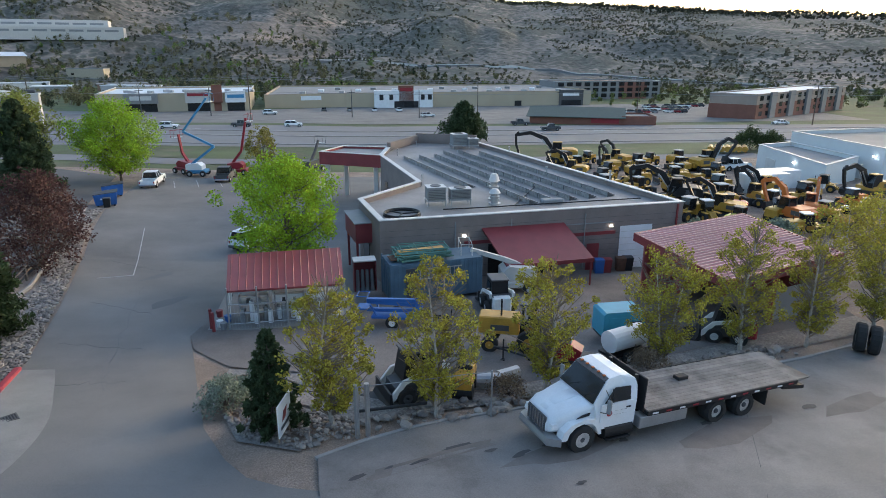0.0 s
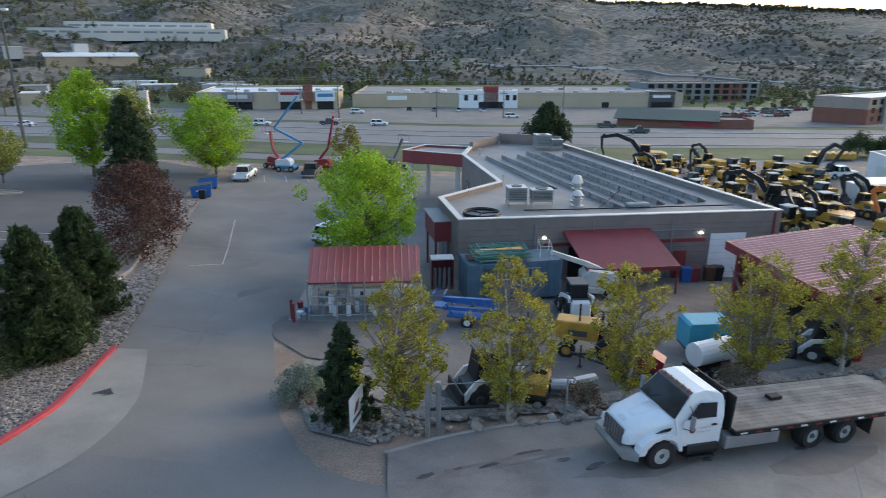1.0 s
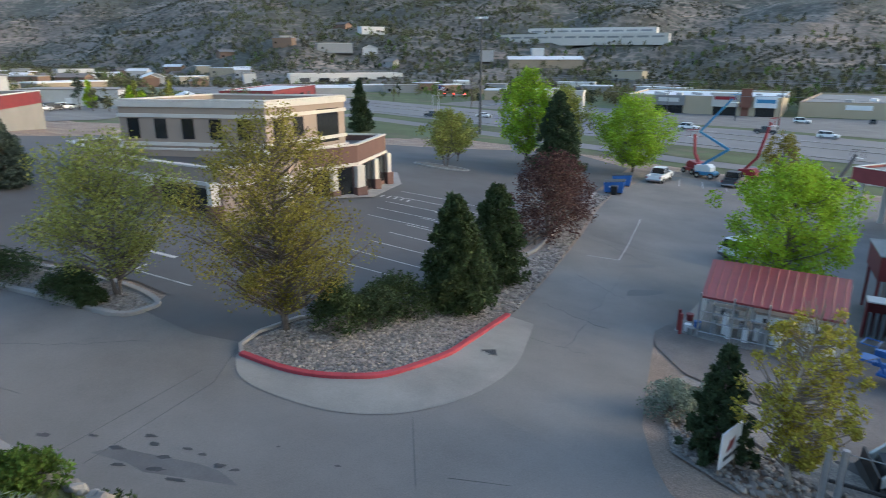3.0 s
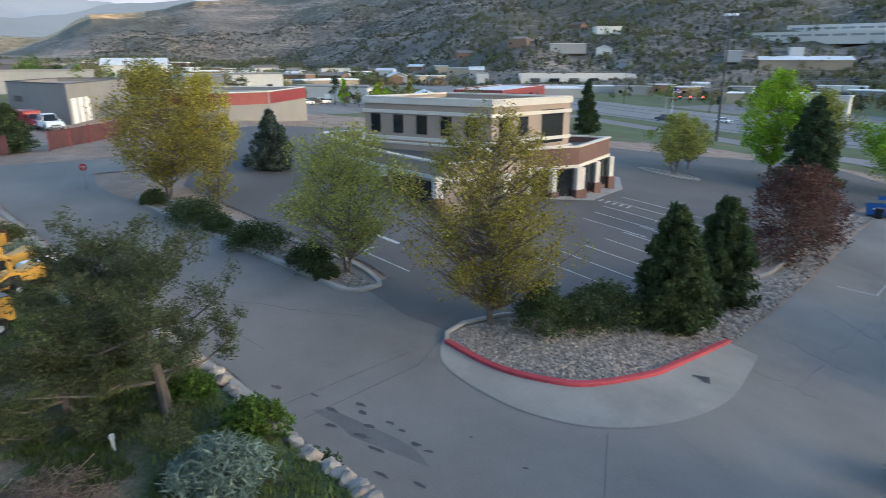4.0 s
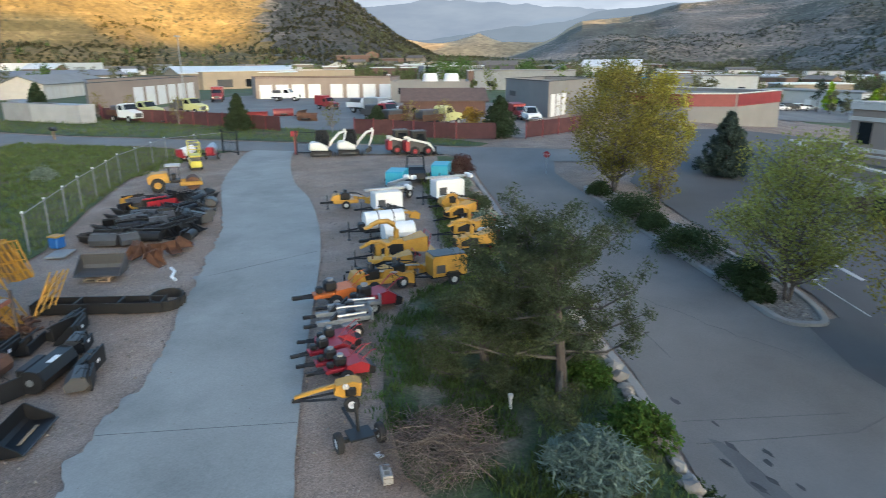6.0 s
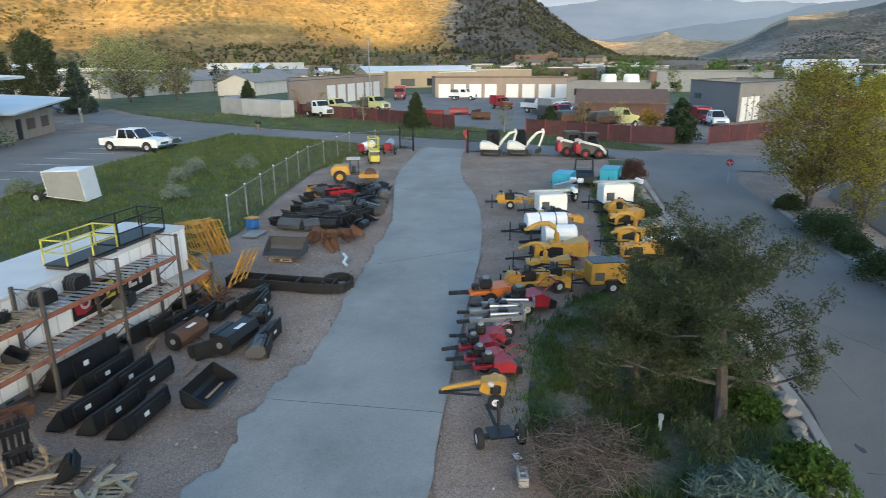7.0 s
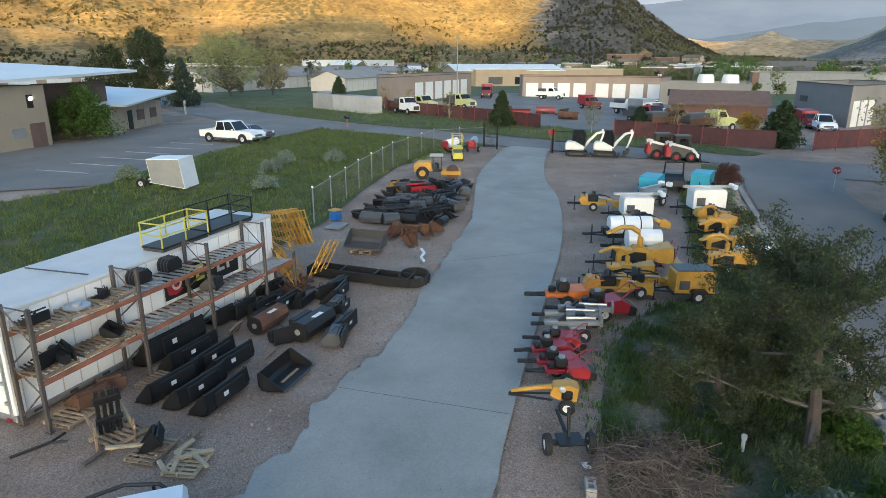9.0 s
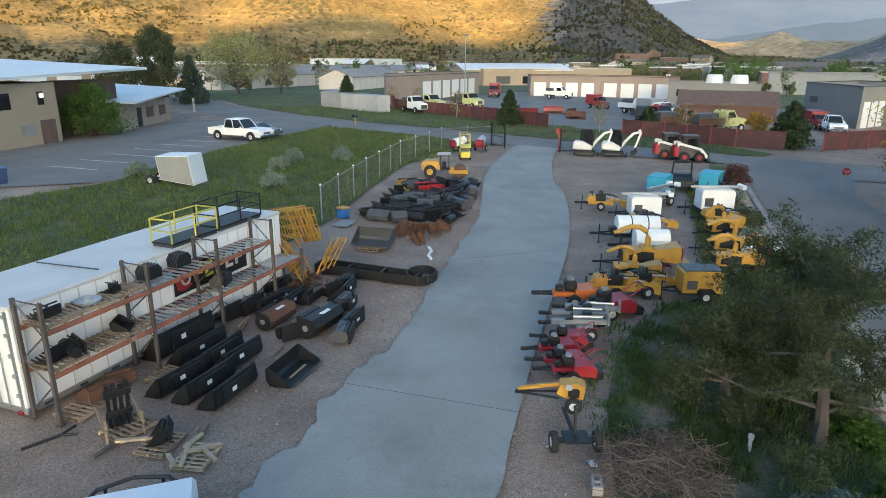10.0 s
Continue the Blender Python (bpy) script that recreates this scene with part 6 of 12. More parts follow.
    part("stick_ram", Shape().tube([(p1[1][0] + 0.4, 0, p1[1][1] + 0.75), (q[0][0], 0, q[0][1])], 0.07, 6), M_steel, t)
    return t


def wheel_loader(m, body, label, s=1.0, name="wheel_loader", group="", roof=None):
    t = thing(name, label, "wheel loader", m @ Matrix.Scale(s, 4), group)
    part("engine_hood", Shape().slab([(-3.0, 0.9), (-3.0, 1.9), (-2.7, 2.1), (-0.9, 2.15), (-0.8, 0.8)], 1.7), body, t)
    part("front_frame", Shape().slab([(0.2, 0.7), (0.2, 1.5), (1.5, 1.6), (1.9, 0.9), (1.6, 0.6)], 1.0), body, t)
    cab = part("cab", Shape().slab([(-0.9, 1.5), (-0.85, 3.0), (0.35, 3.0), (0.6, 2.2), (0.5, 1.5)], 1.35), M_cabglass, t, "glazed operator cab")
    part("cab_roof", Shape().box(-1.05, -0.8, 2.98, 0.5, 0.8, 3.14, 0.05), roof or body, cab)
    part("cab_frame", Shape().tube([(-0.9, -0.66, 1.5), (-0.85, -0.66, 3.0), (0.35, -0.66, 3.0), (0.6, -0.66, 1.5), (0.6, 0.66, 1.5), (0.35, 0.66, 3.0), (-0.85, 0.66, 3.0), (-0.9, 0.66, 1.5)], 0.05, 4), M_dkgrey, cab)
    for sx in (-1.9, 1.15):
        for sy in (-1, 1):
            wheel(t, sx, sy * 1.0, 0.72, 0.52, M_yellow, z=0.72)
            part("fender", Shape().box(sx - 0.7, sy * 1.0 - 0.3, 1.46, sx + 0.7, sy * 1.0 + 0.3, 1.54, 0.03), body, t)
    for sy in (-0.45, 0.45):
        part("lift_arm", Shape().slab([(0.4, 1.6), (0.5, 1.85), (2.4, 0.9), (3.0, 0.5), (2.8, 0.35), (2.2, 0.6)], 0.14, at=sy), body, t)
    part("bucket", Shape().slab([(2.8, 1.1), (2.75, 0.2), (3.0, 0.02), (4.1, 0.0), (4.1, 0.06), (3.1, 0.15), (2.95, 0.4), (2.95, 1.15)], 2.5), M_dkgrey, t)
    part("exhaust", Shape().tube([(-1.8, 0.4, 2.1), (-1.8, 0.4, 2.7)], 0.06, 6), M_black, t)
    return t


def skid_steer(m, paint, rear, label, rims=M_rim, name="skid_steer", group=""):
    t = thing(name, label, "skid steer", m, group)
    part("body", Shape().slab([(-1.25, 0.35), (-1.3, 1.0), (-1.2, 1.25), (-0.5, 1.3), (0.2, 0.95), (0.95, 0.8), (1.0, 0.3)], 1.05), M_dkgrey, t)
    part("rear_door", Shape().box(-1.45, -0.54, 0.35, -0.95, 0.54, 1.28, 0.08), rear, t)
    cab = part("cab", Shape().slab([(-0.75, 1.0), (-0.72, 2.05), (0.4, 2.08), (0.62, 1.0)], 0.98), M_black, t, "dark caged cab")
    part("cab_roof", Shape().box(-0.8, -0.53, 2.05, 0.5, 0.53, 2.14, 0.03), M_dkgrey, cab)
    for sy in (-0.5, 0.5):
        part("cab_window", Shape().slab([(-0.45, 1.15), (-0.42, 1.85), (0.25, 1.87), (0.38, 1.15)], 0.03, at=sy), M_cabglass, cab)
        part("lift_arm", Shape().slab([(-1.2, 1.2), (-1.3, 1.5), (-1.1, 1.58), (0.7, 1.12), (1.25, 0.5), (1.15, 0.3), (1.0, 0.42), (0.55, 0.98), (-1.05, 1.36)], 0.12, at=sy * 1.35), paint, t)
    for sx in (-0.62, 0.55):
        for sy in (-1, 1):
            wheel(t, sx, sy * 0.72, 0.41, 0.3, rims)
    part("bucket", Shape().slab([(1.2, 0.75), (1.15, 0.1), (1.35, 0.02), (2.0, 0.0), (2.0, 0.05), (1.42, 0.1), (1.3, 0.3), (1.28, 0.75)], 1.7), M_black, t)
    return t


def hitch(t, x0, x1, w=0.5, z=0.5, jack=True):
    for sy in (-1, 1):
        part("tongue", Shape().tube([(x0, sy * w, z), (x1 - 0.3, sy * 0.06, z)], 0.05, 4), M_black, t)
    part("coupler", Shape().box(x1 - 0.35, -0.07, z - 0.07, x1, 0.07, z + 0.07, 0.03), M_black, t)
    if jack:
        part("jack", Shape().tube([(x1 - 0.5, 0.14, 0.02), (x1 - 0.5, 0.14, z + 0.55)], 0.035, 6).box(x1 - 0.6, 0.05, 0, x1 - 0.4, 0.23, 0.03), M_black, t)


def box_trailer(m, paint, label, name, L=2.2, W=1.25, H=1.15, extra=None, group="", category="generator", mast=False, lid=None):
    """A single-axle machine trailer with a rounded housing."""
    t = thing(name, label, category, m, group)
    part("frame", Shape().box(-L / 2, -W / 2 + 0.1, 0.38, L / 2 + 0.1, W / 2 - 0.1, 0.5, 0.02), M_black, t)
    body = part("housing", Shape().slab([(-L / 2, 0.5), (-L / 2, 0.5 + H * 0.9), (-L / 2 + 0.12, 0.5 + H), (L / 2 - 0.12, 0.5 + H), (L / 2, 0.5 + H * 0.9), (L / 2, 0.5)], W), paint, t)
    for sy in (-1, 1):
        part("door_panel", Shape().box(-L * 0.38, sy * W / 2 - 0.012, 0.62, L * 0.05, sy * W / 2 + 0.012, 0.4 + H * 0.85, 0.005), paint, body)
        part("vent", Shape().box(L * 0.14, sy * W / 2 - 0.015, 0.7, L * 0.4, sy * W / 2 + 0.015, 0.35 + H * 0.7), M_dkgrey, body)
        wheel(t, -0.15, sy * (W / 2 + 0.14), 0.34, 0.2)
        part("fender", Shape().slab([(-0.6, 0.6), (-0.45, 0.76), (0.15, 0.76), (0.3, 0.6)], 0.26, at=sy * (W / 2 + 0.14)), M_black, t)
    if lid:
        part("lid", Shape().box(-L / 2 + 0.05, -W / 2, 0.5 + H, L / 2 - 0.05, W / 2, 0.56 + H, 0.02), lid, t)
    hitch(t, L / 2 - 0.1, L / 2 + 1.4, W * 0.35)
    if mast:
        part("mast", Shape().box(-L / 2 - 0.5, -0.1, 0.55 + H, L / 2 + 0.6, 0.1, 0.72 + H, 0.02), M_steel, t)
        for k in (-0.3, 0.3):
            part("lamp_head", Shape().box(-L / 2 - 0.8, k - 0.2, 0.5 + H, -L / 2 - 0.5, k + 0.2, 0.8 + H, 0.05), M_white, t)
    return t


def chipper(m, label, s=1.0, name="wood_chipper", group="", turn=0.0):
    t = thing(name, label, "wood chipper", m @ Matrix.Scale(s, 4), group)
    part("frame", Shape().box(-1.6, -0.5, 0.42, 1.3, 0.5, 0.55, 0.02), M_black, t)
    part("engine_box", Shape().box(0.2, -0.55, 0.55, 1.25, 0.55, 1.45, 0.07), M_yellow, t)
    part("engine_mesh", Shape().box(1.2, -0.42, 0.7, 1.29, 0.42, 1.3, 0.02), M_black, t)
    part("drum_housing", Shape().slab([(-0.75, 0.55), (-0.8, 1.3), (-0.5, 1.6), (0.1, 1.6), (0.3, 1.3), (0.25, 0.55)], 0.9), M_yellow, t)
    part("feed_hopper", Shape().slab([(-0.7, 0.75, 0.4), (-0.7, 1.45, 0.4), (-2.1, 1.75, 0.75), (-2.15, 0.7, 0.75)], 1.2), M_yellow, t)
    part("feed_mouth", Shape().box(-2.2, -0.68, 0.78, -2.12, 0.68, 1.66), M_black, t)
    part("feed_table", Shape().box(-2.75, -0.7, 0.66, -2.1, 0.7, 0.74, 0.02), M_yellow, t)
    part("chute", Shape().tube([(-0.25, 0, 1.5), (-0.25, 0, 2.1), (-0.1, 0, 2.5), (0.3, 0, 2.75), (0.9, 0, 2.75), (1.4, 0, 2.55)], 0.19, 8, 0.15), M_yellow, t, "curved yellow discharge chute")
    part("deflector", Shape().slab([(1.3, 2.66), (1.85, 2.42), (1.8, 2.32), (1.3, 2.44)], 0.34), M_yellow, t)
    for sy in (-1, 1):
        wheel(t, -0.2, sy * 0.72, 0.38, 0.22)
        part("fender", Shape().slab([(-0.7, 0.66), (-0.5, 0.84), (0.1, 0.84), (0.3, 0.66)], 0.26, at=sy * 0.72), M_black, t)
    part("belt_guard", Shape().slab([(-0.6, 0.7), (-0.55, 1.3), (0.1, 1.35), (0.9, 1.1), (0.9, 0.75)], 0.1, at=0.52), M_black, t)
    part("fuel_tank", Shape().box(0.0, -0.75, 0.6, 0.6, -0.57, 0.95, 0.05), M_black, t)
    part("exhaust", Shape().tube([(0.9, 0.2, 1.4), (0.9, 0.2, 1.75)], 0.05, 6), M_rust, t)
    part("feed_bar", Shape().tube([(-2.2, -0.7, 1.0), (-2.35, -0.7, 1.85), (-2.35, 0.7, 1.85), (-2.2, 0.7, 1.0)], 0.03, 5), M_red, t)
    part("inner_rollers", Shape().tube([(-1.5, -0.45, 1.1), (-1.5, 0.45, 1.1)], 0.2, 8), M_black, t)
    part("tail_light_bar", Shape().box(-1.66, -0.7, 0.42, -1.58, 0.7, 0.54), M_red, t)
    hitch(t, 1.2, 3.0, 0.35)
    return t


def stump_grinder(m, label, name="stump_grinder", col=None, group=""):
    c = col or M_yellow
    t = thing(name, label, "stump grinder", m, group)
    part("chassis", Shape().box(-0.9, -0.35, 0.35, 0.8, 0.35, 0.6, 0.04), c, t)
    part("engine", Shape().box(-0.35, -0.38, 0.6, 0.35, 0.3, 1.05, 0.06), M_black, t)
    part("hood", Shape().slab([(0.3, 0.6), (0.35, 1.0), (0.8, 0.95), (0.95, 0.6)], 0.7), c, t)
    part("muffler", Shape().tube([(-0.1, 0.15, 1.0), (-0.1, 0.15, 1.3)], 0.06, 6), M_black, t)
    arm(t, "cutter_arm", [(-0.6, 0.75), (-1.2, 0.7), (-1.7, 0.45)], 0.2, 0.25, 0.18, c)
    part("cutter_guard", Shape().slab([(-2.0, 0.15), (-2.05, 0.5), (-1.8, 0.7), (-1.45, 0.65), (-1.35, 0.3)], 0.35), c, t)
    part("console", Shape().tube([(0.5, 0.3, 0.9), (0.6, 0.42, 1.25)], 0.03, 5).box(0.5, 0.3, 1.22, 0.75, 0.55, 1.3, 0.02), M_black, t)
    part("hose_bundle", Shape().tube([(0.2, -0.3, 0.8), (-0.3, -0.42, 1.0), (-0.9, -0.25, 0.95), (-1.4, -0.12, 0.7)], 0.035, 5), M_black, t)
    part("air_filter", Shape().tube([(0.0, -0.1, 1.05), (0.0, -0.1, 1.28)], 0.11, 8), M_dkgrey, t)
    part("guard_rail", Shape().tube([(-0.9, 0.36, 0.6), (-0.9, 0.36, 1.05), (0.2, 0.36, 1.1), (0.2, 0.36, 0.7)], 0.025, 5), M_black, t)
    part("ram", Shape().tube([(-0.3, 0.2, 0.95), (-1.2, 0.1, 0.75)], 0.045, 6), M_steel, t)
    for sy in (-1, 1):
        wheel(t, -0.05, sy * 0.48, 0.28, 0.2)
    hitch(t, 0.8, 1.7, 0.2, 0.42)
    return t


def tiller(m, paint, label, name="tow_tiller", group=""):
    t = thing(name, label, "tiller", m, group)
    part("hood", Shape().slab([(-0.75, 0.2), (-0.8, 0.5), (-0.5, 0.68), (0.05, 0.62), (0.15, 0.3)], 0.75), paint, t)
    part("engine", Shape().box(0.0, -0.2, 0.55, 0.42, 0.2, 0.9, 0.06), M_black, t)
    part("recoil_cover", Shape().tube([(0.2, 0, 0.88), (0.2, 0, 0.98)], 0.12, 10), M_grey, t)
    part("tine_guard", Shape().slab([(-1.0, 0.1), (-1.05, 0.35), (-0.78, 0.48), (-0.76, 0.12)], 0.7), M_black, t)
    part("fuel_can", Shape().box(0.45, -0.12, 0.5, 0.7, 0.12, 0.72, 0.05), M_black, t)
    part("throttle_bar", Shape().tube([(-1.05, -0.28, 1.02), (-1.05, 0.28, 1.02)], 0.02, 5), M_black, t)
    part("frame", Shape().box(-0.1, -0.22, 0.35, 0.8, 0.22, 0.5, 0.02), paint, t)
    for sy in (-1, 1):
        wheel(t, 0.1, sy * 0.45, 0.25, 0.14)
        part("handle", Shape().tube([(-0.4, sy * 0.25, 0.6), (-0.9, sy * 0.28, 1.0), (-1.1, sy * 0.28, 1.02)], 0.022, 5), paint, t)
    hitch(t, 0.7, 1.5, 0.12, 0.42, False)
    return t


def log_splitter(m, label, name="log_splitter", group=""):
    t = thing(name, label, "log splitter", m, group)
    part("beam", Shape().box(-1.1, -0.11, 0.5, 1.0, 0.11, 0.68, 0.02), M_grey, t)
    part("ram", Shape().tube([(-0.9, 0, 0.78), (0.2, 0, 0.78)], 0.06, 8), M_steel, t)
    part("wedge", Shape().slab([(0.2, 0.68), (0.2, 0.95), (0.5, 0.68)], 0.16), M_black, t)
    part("tank", Shape().box(-0.5, -0.4, 0.35, 0.1, 0.4, 0.55, 0.05), M_grey, t)
    part("engine", Shape().box(-0.55, -0.42, 0.55, -0.2, -0.12, 0.9, 0.05), M_black, t)
    part("foot_plate", Shape().box(-1.15, -0.22, 0.5, -1.07, 0.22, 0.9, 0.01), M_grey, t)
    for sy in (-1, 1):
        wheel(t, -0.4, sy * 0.5, 0.27, 0.16)
    hitch(t, 0.9, 1.5, 0.05, 0.55, False)
    return t


def bucket(m, label, w=1.8, s=1.0, name="loader_bucket", paint=None, group="", tag=True):
    t = thing(name, label, "loader bucket", m @ Matrix.Scale(s, 4), group)
    paint = paint or M_black
    part("shell", Shape().slab([(-0.42, 0.62), (-0.46, 0.2), (-0.36, 0.04), (-0.1, 0.0), (0.5, 0.0), (0.5, 0.03), (-0.08, 0.04), (-0.32, 0.09), (-0.41, 0.22), (-0.36, 0.64)], w), paint, t)
    for sy in (-1, 1):
        part("side_plate", Shape().slab([(-0.42, 0.62), (-0.46, 0.2), (-0.36, 0.04), (-0.1, 0.0), (0.5, 0.0), (0.42, 0.14), (-0.3, 0.64)], 0.03, at=sy * (w / 2 - 0.015)), paint, t)
    part("cutting_edge", Shape().box(0.4, -w / 2, -0.005, 0.56, w / 2, 0.022), M_dkgrey, t)
    part("mount_plate", Shape().box(-0.53, -0.55, 0.12, -0.45, 0.55, 0.55, 0.02), paint, t)
    if tag:
        part("tag", Shape().box(-0.545, 0.08, 0.3, -0.53, 0.24, 0.42), M_white, t, "small white stock tag")
    return t


M_freshwood = mat("pale_split_timber", (0.40, 0.32, 0.21), 0.8, var=0.25, scale=3, fine=25)
_plank = {}


def slat(parent, x0, y0, z0, x1, y1, z1, material=None, name="slat"):
    k = (round(x1 - x0, 3), round(y1 - y0, 3), round(z1 - z0, 3), (material or M_wood).name)
    if k not in _plank:
        me = Shape().box(-k[0] / 2, -k[1] / 2, -k[2] / 2, k[0] / 2, k[1] / 2, k[2] / 2, 0.006).mesh(name)
        me.materials.append(material or M_wood)
        _plank[k] = me
    ob = new(name, _plank[k])
    ob.parent = parent
    ob.matrix_local = pose((x0 + x1) / 2, (y0 + y1) / 2, (z0 + z1) / 2)
    return ob


def pallet(m, label, w=1.2, d=1.0, name="pallet", group="", wood=None):
    t = thing(name, label, "pallet", m, group)
    for y in (-d / 2 + 0.05, 0, d / 2 - 0.05):
        slat(t, -w / 2, y - 0.04, 0.02, w / 2, y + 0.04, 0.11, wood, name="runner")
    for k in range(7):
        x = -w / 2 + 0.05 + k * (w - 0.1) / 6
        slat(t, x - 0.045, -d / 2, 0.11, x + 0.045, d / 2, 0.13, wood)
    for x in (-w / 2 + 0.06, 0, w / 2 - 0.06):
        slat(t, x - 0.05, -d / 2, 0.0, x + 0.05, d / 2, 0.02, wood)
    return t


def attachment(m, seed, label, name="loader_attachment", group=""):
    """A black steel skid steer implement: frame plate, cross tubes, forks or a drum."""
    rng = np.random.default_rng(seed)
    t = thing(name, label, "loader attachment", m, group)
    w = rng.uniform(1.1, 1.9)
    part("frame_plate", Shape().box(-0.3, -w / 2, 0.05, -0.2, w / 2, rng.uniform(0.55, 0.95), 0.02), M_black, t)
    for k in range(int(rng.integers(2, 5))):
        y = rng.uniform(-w / 2, w / 2)
        part("rib", Shape().slab([(-0.2, 0.1), (-0.2, rng.uniform(0.4, 0.9)), (rng.uniform(0.3, 0.8), 0.15), (0.3, 0.02)], 0.05, at=y), M_black, t)
    pick = rng.random()
    if pick < 0.35:
        part("drum", Shape().tube([(0.25, -w / 2, 0.32), (0.25, w / 2, 0.32)], 0.3, 14), M_black, t)
    elif pick < 0.7:
        for k in range(6):
            y = -w / 2 + w * (k + 0.5) / 6
            part("tine", Shape().slab([(-0.2, 0.02), (-0.2, 0.12), (0.5, 0.1), (0.85, 0.25), (0.9, 0.2), (0.55, 0.02)], 0.05, at=y), M_black, t)
    else:
        part("hood", Shape().slab([(-0.2, 0.3), (-0.1, 0.7), (0.4, 0.72), (0.75, 0.4), (0.7, 0.1), (0.0, 0.1)], w * 0.9), M_dkgrey, t)
    part("cross_tube", Shape().tube([(0.0, -w / 2, 0.7), (0.0, w / 2, 0.7)], 0.05, 6), M_black, t)
    if rng.random() < 0.35:
        part("maker_label", Shape().box(-0.31, -0.16, 0.36, -0.3, 0.14, 0.5), M_white, t, "pale maker's label")
    part("hose", Shape().tube([(-0.25, 0.2, 0.8), (0.05, 0.35, 1.0), (0.3, 0.25, 0.7)], 0.022, 5), M_rubber, t)
    return t


def boom_lift(m, paint, label, pts, name="boom_lift"):
    t = thing(name, label, "boom lift", m)
    part("chassis", Shape().box(-1.3, -0.95, 0.45, 1.3, 0.95, 0.9, 0.08), paint, t)
    part("turntable", Shape().slab([(-1.5, 0.95), (-1.5, 1.7), (0.3, 1.9), (0.8, 1.5), (0.8, 0.95)], 1.6), M_white if "blue" in label else paint, t)
    for sx in (-0.95, 0.95):
        for sy in (-1, 1):
            wheel(t, sx, sy * 1.0, 0.42, 0.32)
    for a, b, wd in zip(pts, pts[1:], (0.34, 0.3, 0.26, 0.22)):
        arm(t, "boom_section", [a, b], wd, wd, wd * 0.9, paint)
    e = pts[-1]
    bk = part("platform", Shape().box(e[0], -0.8, e[1] - 0.5, e[0] + 0.75, 0.8, e[1] - 0.42), M_steel, t)
    for sy in (-0.8, 0.8):
        for dx in (0.02, 0.73):
            part("guard_post", Shape().tube([(e[0] + dx, sy, e[1] - 0.45), (e[0] + dx, sy, e[1] + 0.6)], 0.025, 4), paint, bk)
    part("guard_rail", Shape().tube([(e[0] + 0.02, -0.8, e[1] + 0.6), (e[0] + 0.73, -0.8, e[1] + 0.6), (e[0] + 0.73, 0.8, e[1] + 0.6), (e[0] + 0.02, 0.8, e[1] + 0.6), (e[0] + 0.02, -0.8, e[1] + 0.6)], 0.025, 4), paint, bk)
    return t


def work_truck(m, cab, load, label, name="work_truck", L=7.5, bed="box", group=""):
    """A medium truck with a conventional hood and a box, tank or stake bed."""
    t = thing(name, label, "truck", m, group)
    h = L / 2
    part("chassis", Shape().box(-h, -0.45, 0.6, h - 0.3, 0.45, 0.85), M_black, t)
    part("hood", Shape().slab([(h - 1.7, 0.7, 1.0), (h - 1.7, 1.75, 0.95), (h - 0.2, 1.5, 0.85), (h, 1.3, 0.85), (h, 0.65, 0.9)], 2), cab, t)
    part("cab", Shape().slab([(h - 3.4, 0.7, 1.05), (h - 3.4, 2.3, 1.02), (h - 3.2, 2.5, 0.9), (h - 2.2, 2.5, 0.9), (h - 1.65, 1.75, 1.02), (h - 1.65, 0.7, 1.05)], 2), cab, t)
    part("windscreen", Shape().slab([(h - 2.16, 2.42, 0.86), (h - 2.1, 2.42, 0.86), (h - 1.60, 1.78, 0.95), (h - 1.68, 1.74, 0.95)], 2), M_glass, t)
    for sy in (-1, 1):
        part("side_window", Shape().slab([(h - 3.1, 1.7), (h - 3.1, 2.3), (h - 2.3, 2.3), (h - 1.95, 1.7)], 0.03, at=sy * 1.045), M_glass, t)
        wheel(t, h - 0.95, sy * 0.95, 0.48, 0.28)
        wheel(t, -h + 1.4, sy * 0.9, 0.48, 0.5)
        part("headlight", Shape().box(h - 0.08, sy * 0.7 - 0.14, 0.85, h + 0.02, sy * 0.7 + 0.14, 1.05, 0.03), M_headlamp, t)
    part("grille", Shape().box(h - 0.05, -0.5, 0.75, h + 0.02, 0.5, 1.3, 0.02), M_dkgrey, t)
    if bed == "box":
        part("cargo_box", Shape().box(-h, -1.15, 0.95, h - 3.5, 1.15, 2.9, 0.05), load, t)
    elif bed == "tank":
        part("tank", Shape().tube([(-h + 0.2, 0, 1.7), (h - 3.6, 0, 1.7)], 0.85, 16), load, t)
    else:
        part("bed", Shape().box(-h, -1.15, 0.9, h - 3.5, 1.15, 1.1, 0.02), load, t)
        for sy in (-1, 1):
            part("bed_side", Shape().box(-h, sy * 1.12 - 0.04, 1.1, h - 3.5, sy * 1.12 + 0.04, 1.65, 0.02), load, t)
        part("bed_load", Shape().box(-h + 0.4, -0.8, 1.1, h - 4.2, 0.8, 2.2, 0.15), M_dkgrey, t)
    return t

# ---- equipment yard: storage trailer with pallet racking ----
U, N = Vector((-0.962, -0.273)), Vector((-0.273, 0.962))
UA = math.degrees(math.atan2(U.y, U.x))


def rack_pt(u, n, z=0.0):
    """A point u metres along the trailer from its rear corner, n metres out from its side."""
    return pose(-5.3 + U.x * u + N.x * n, -13.3 + U.y * u + N.y * n, z, 0, 0, UA)


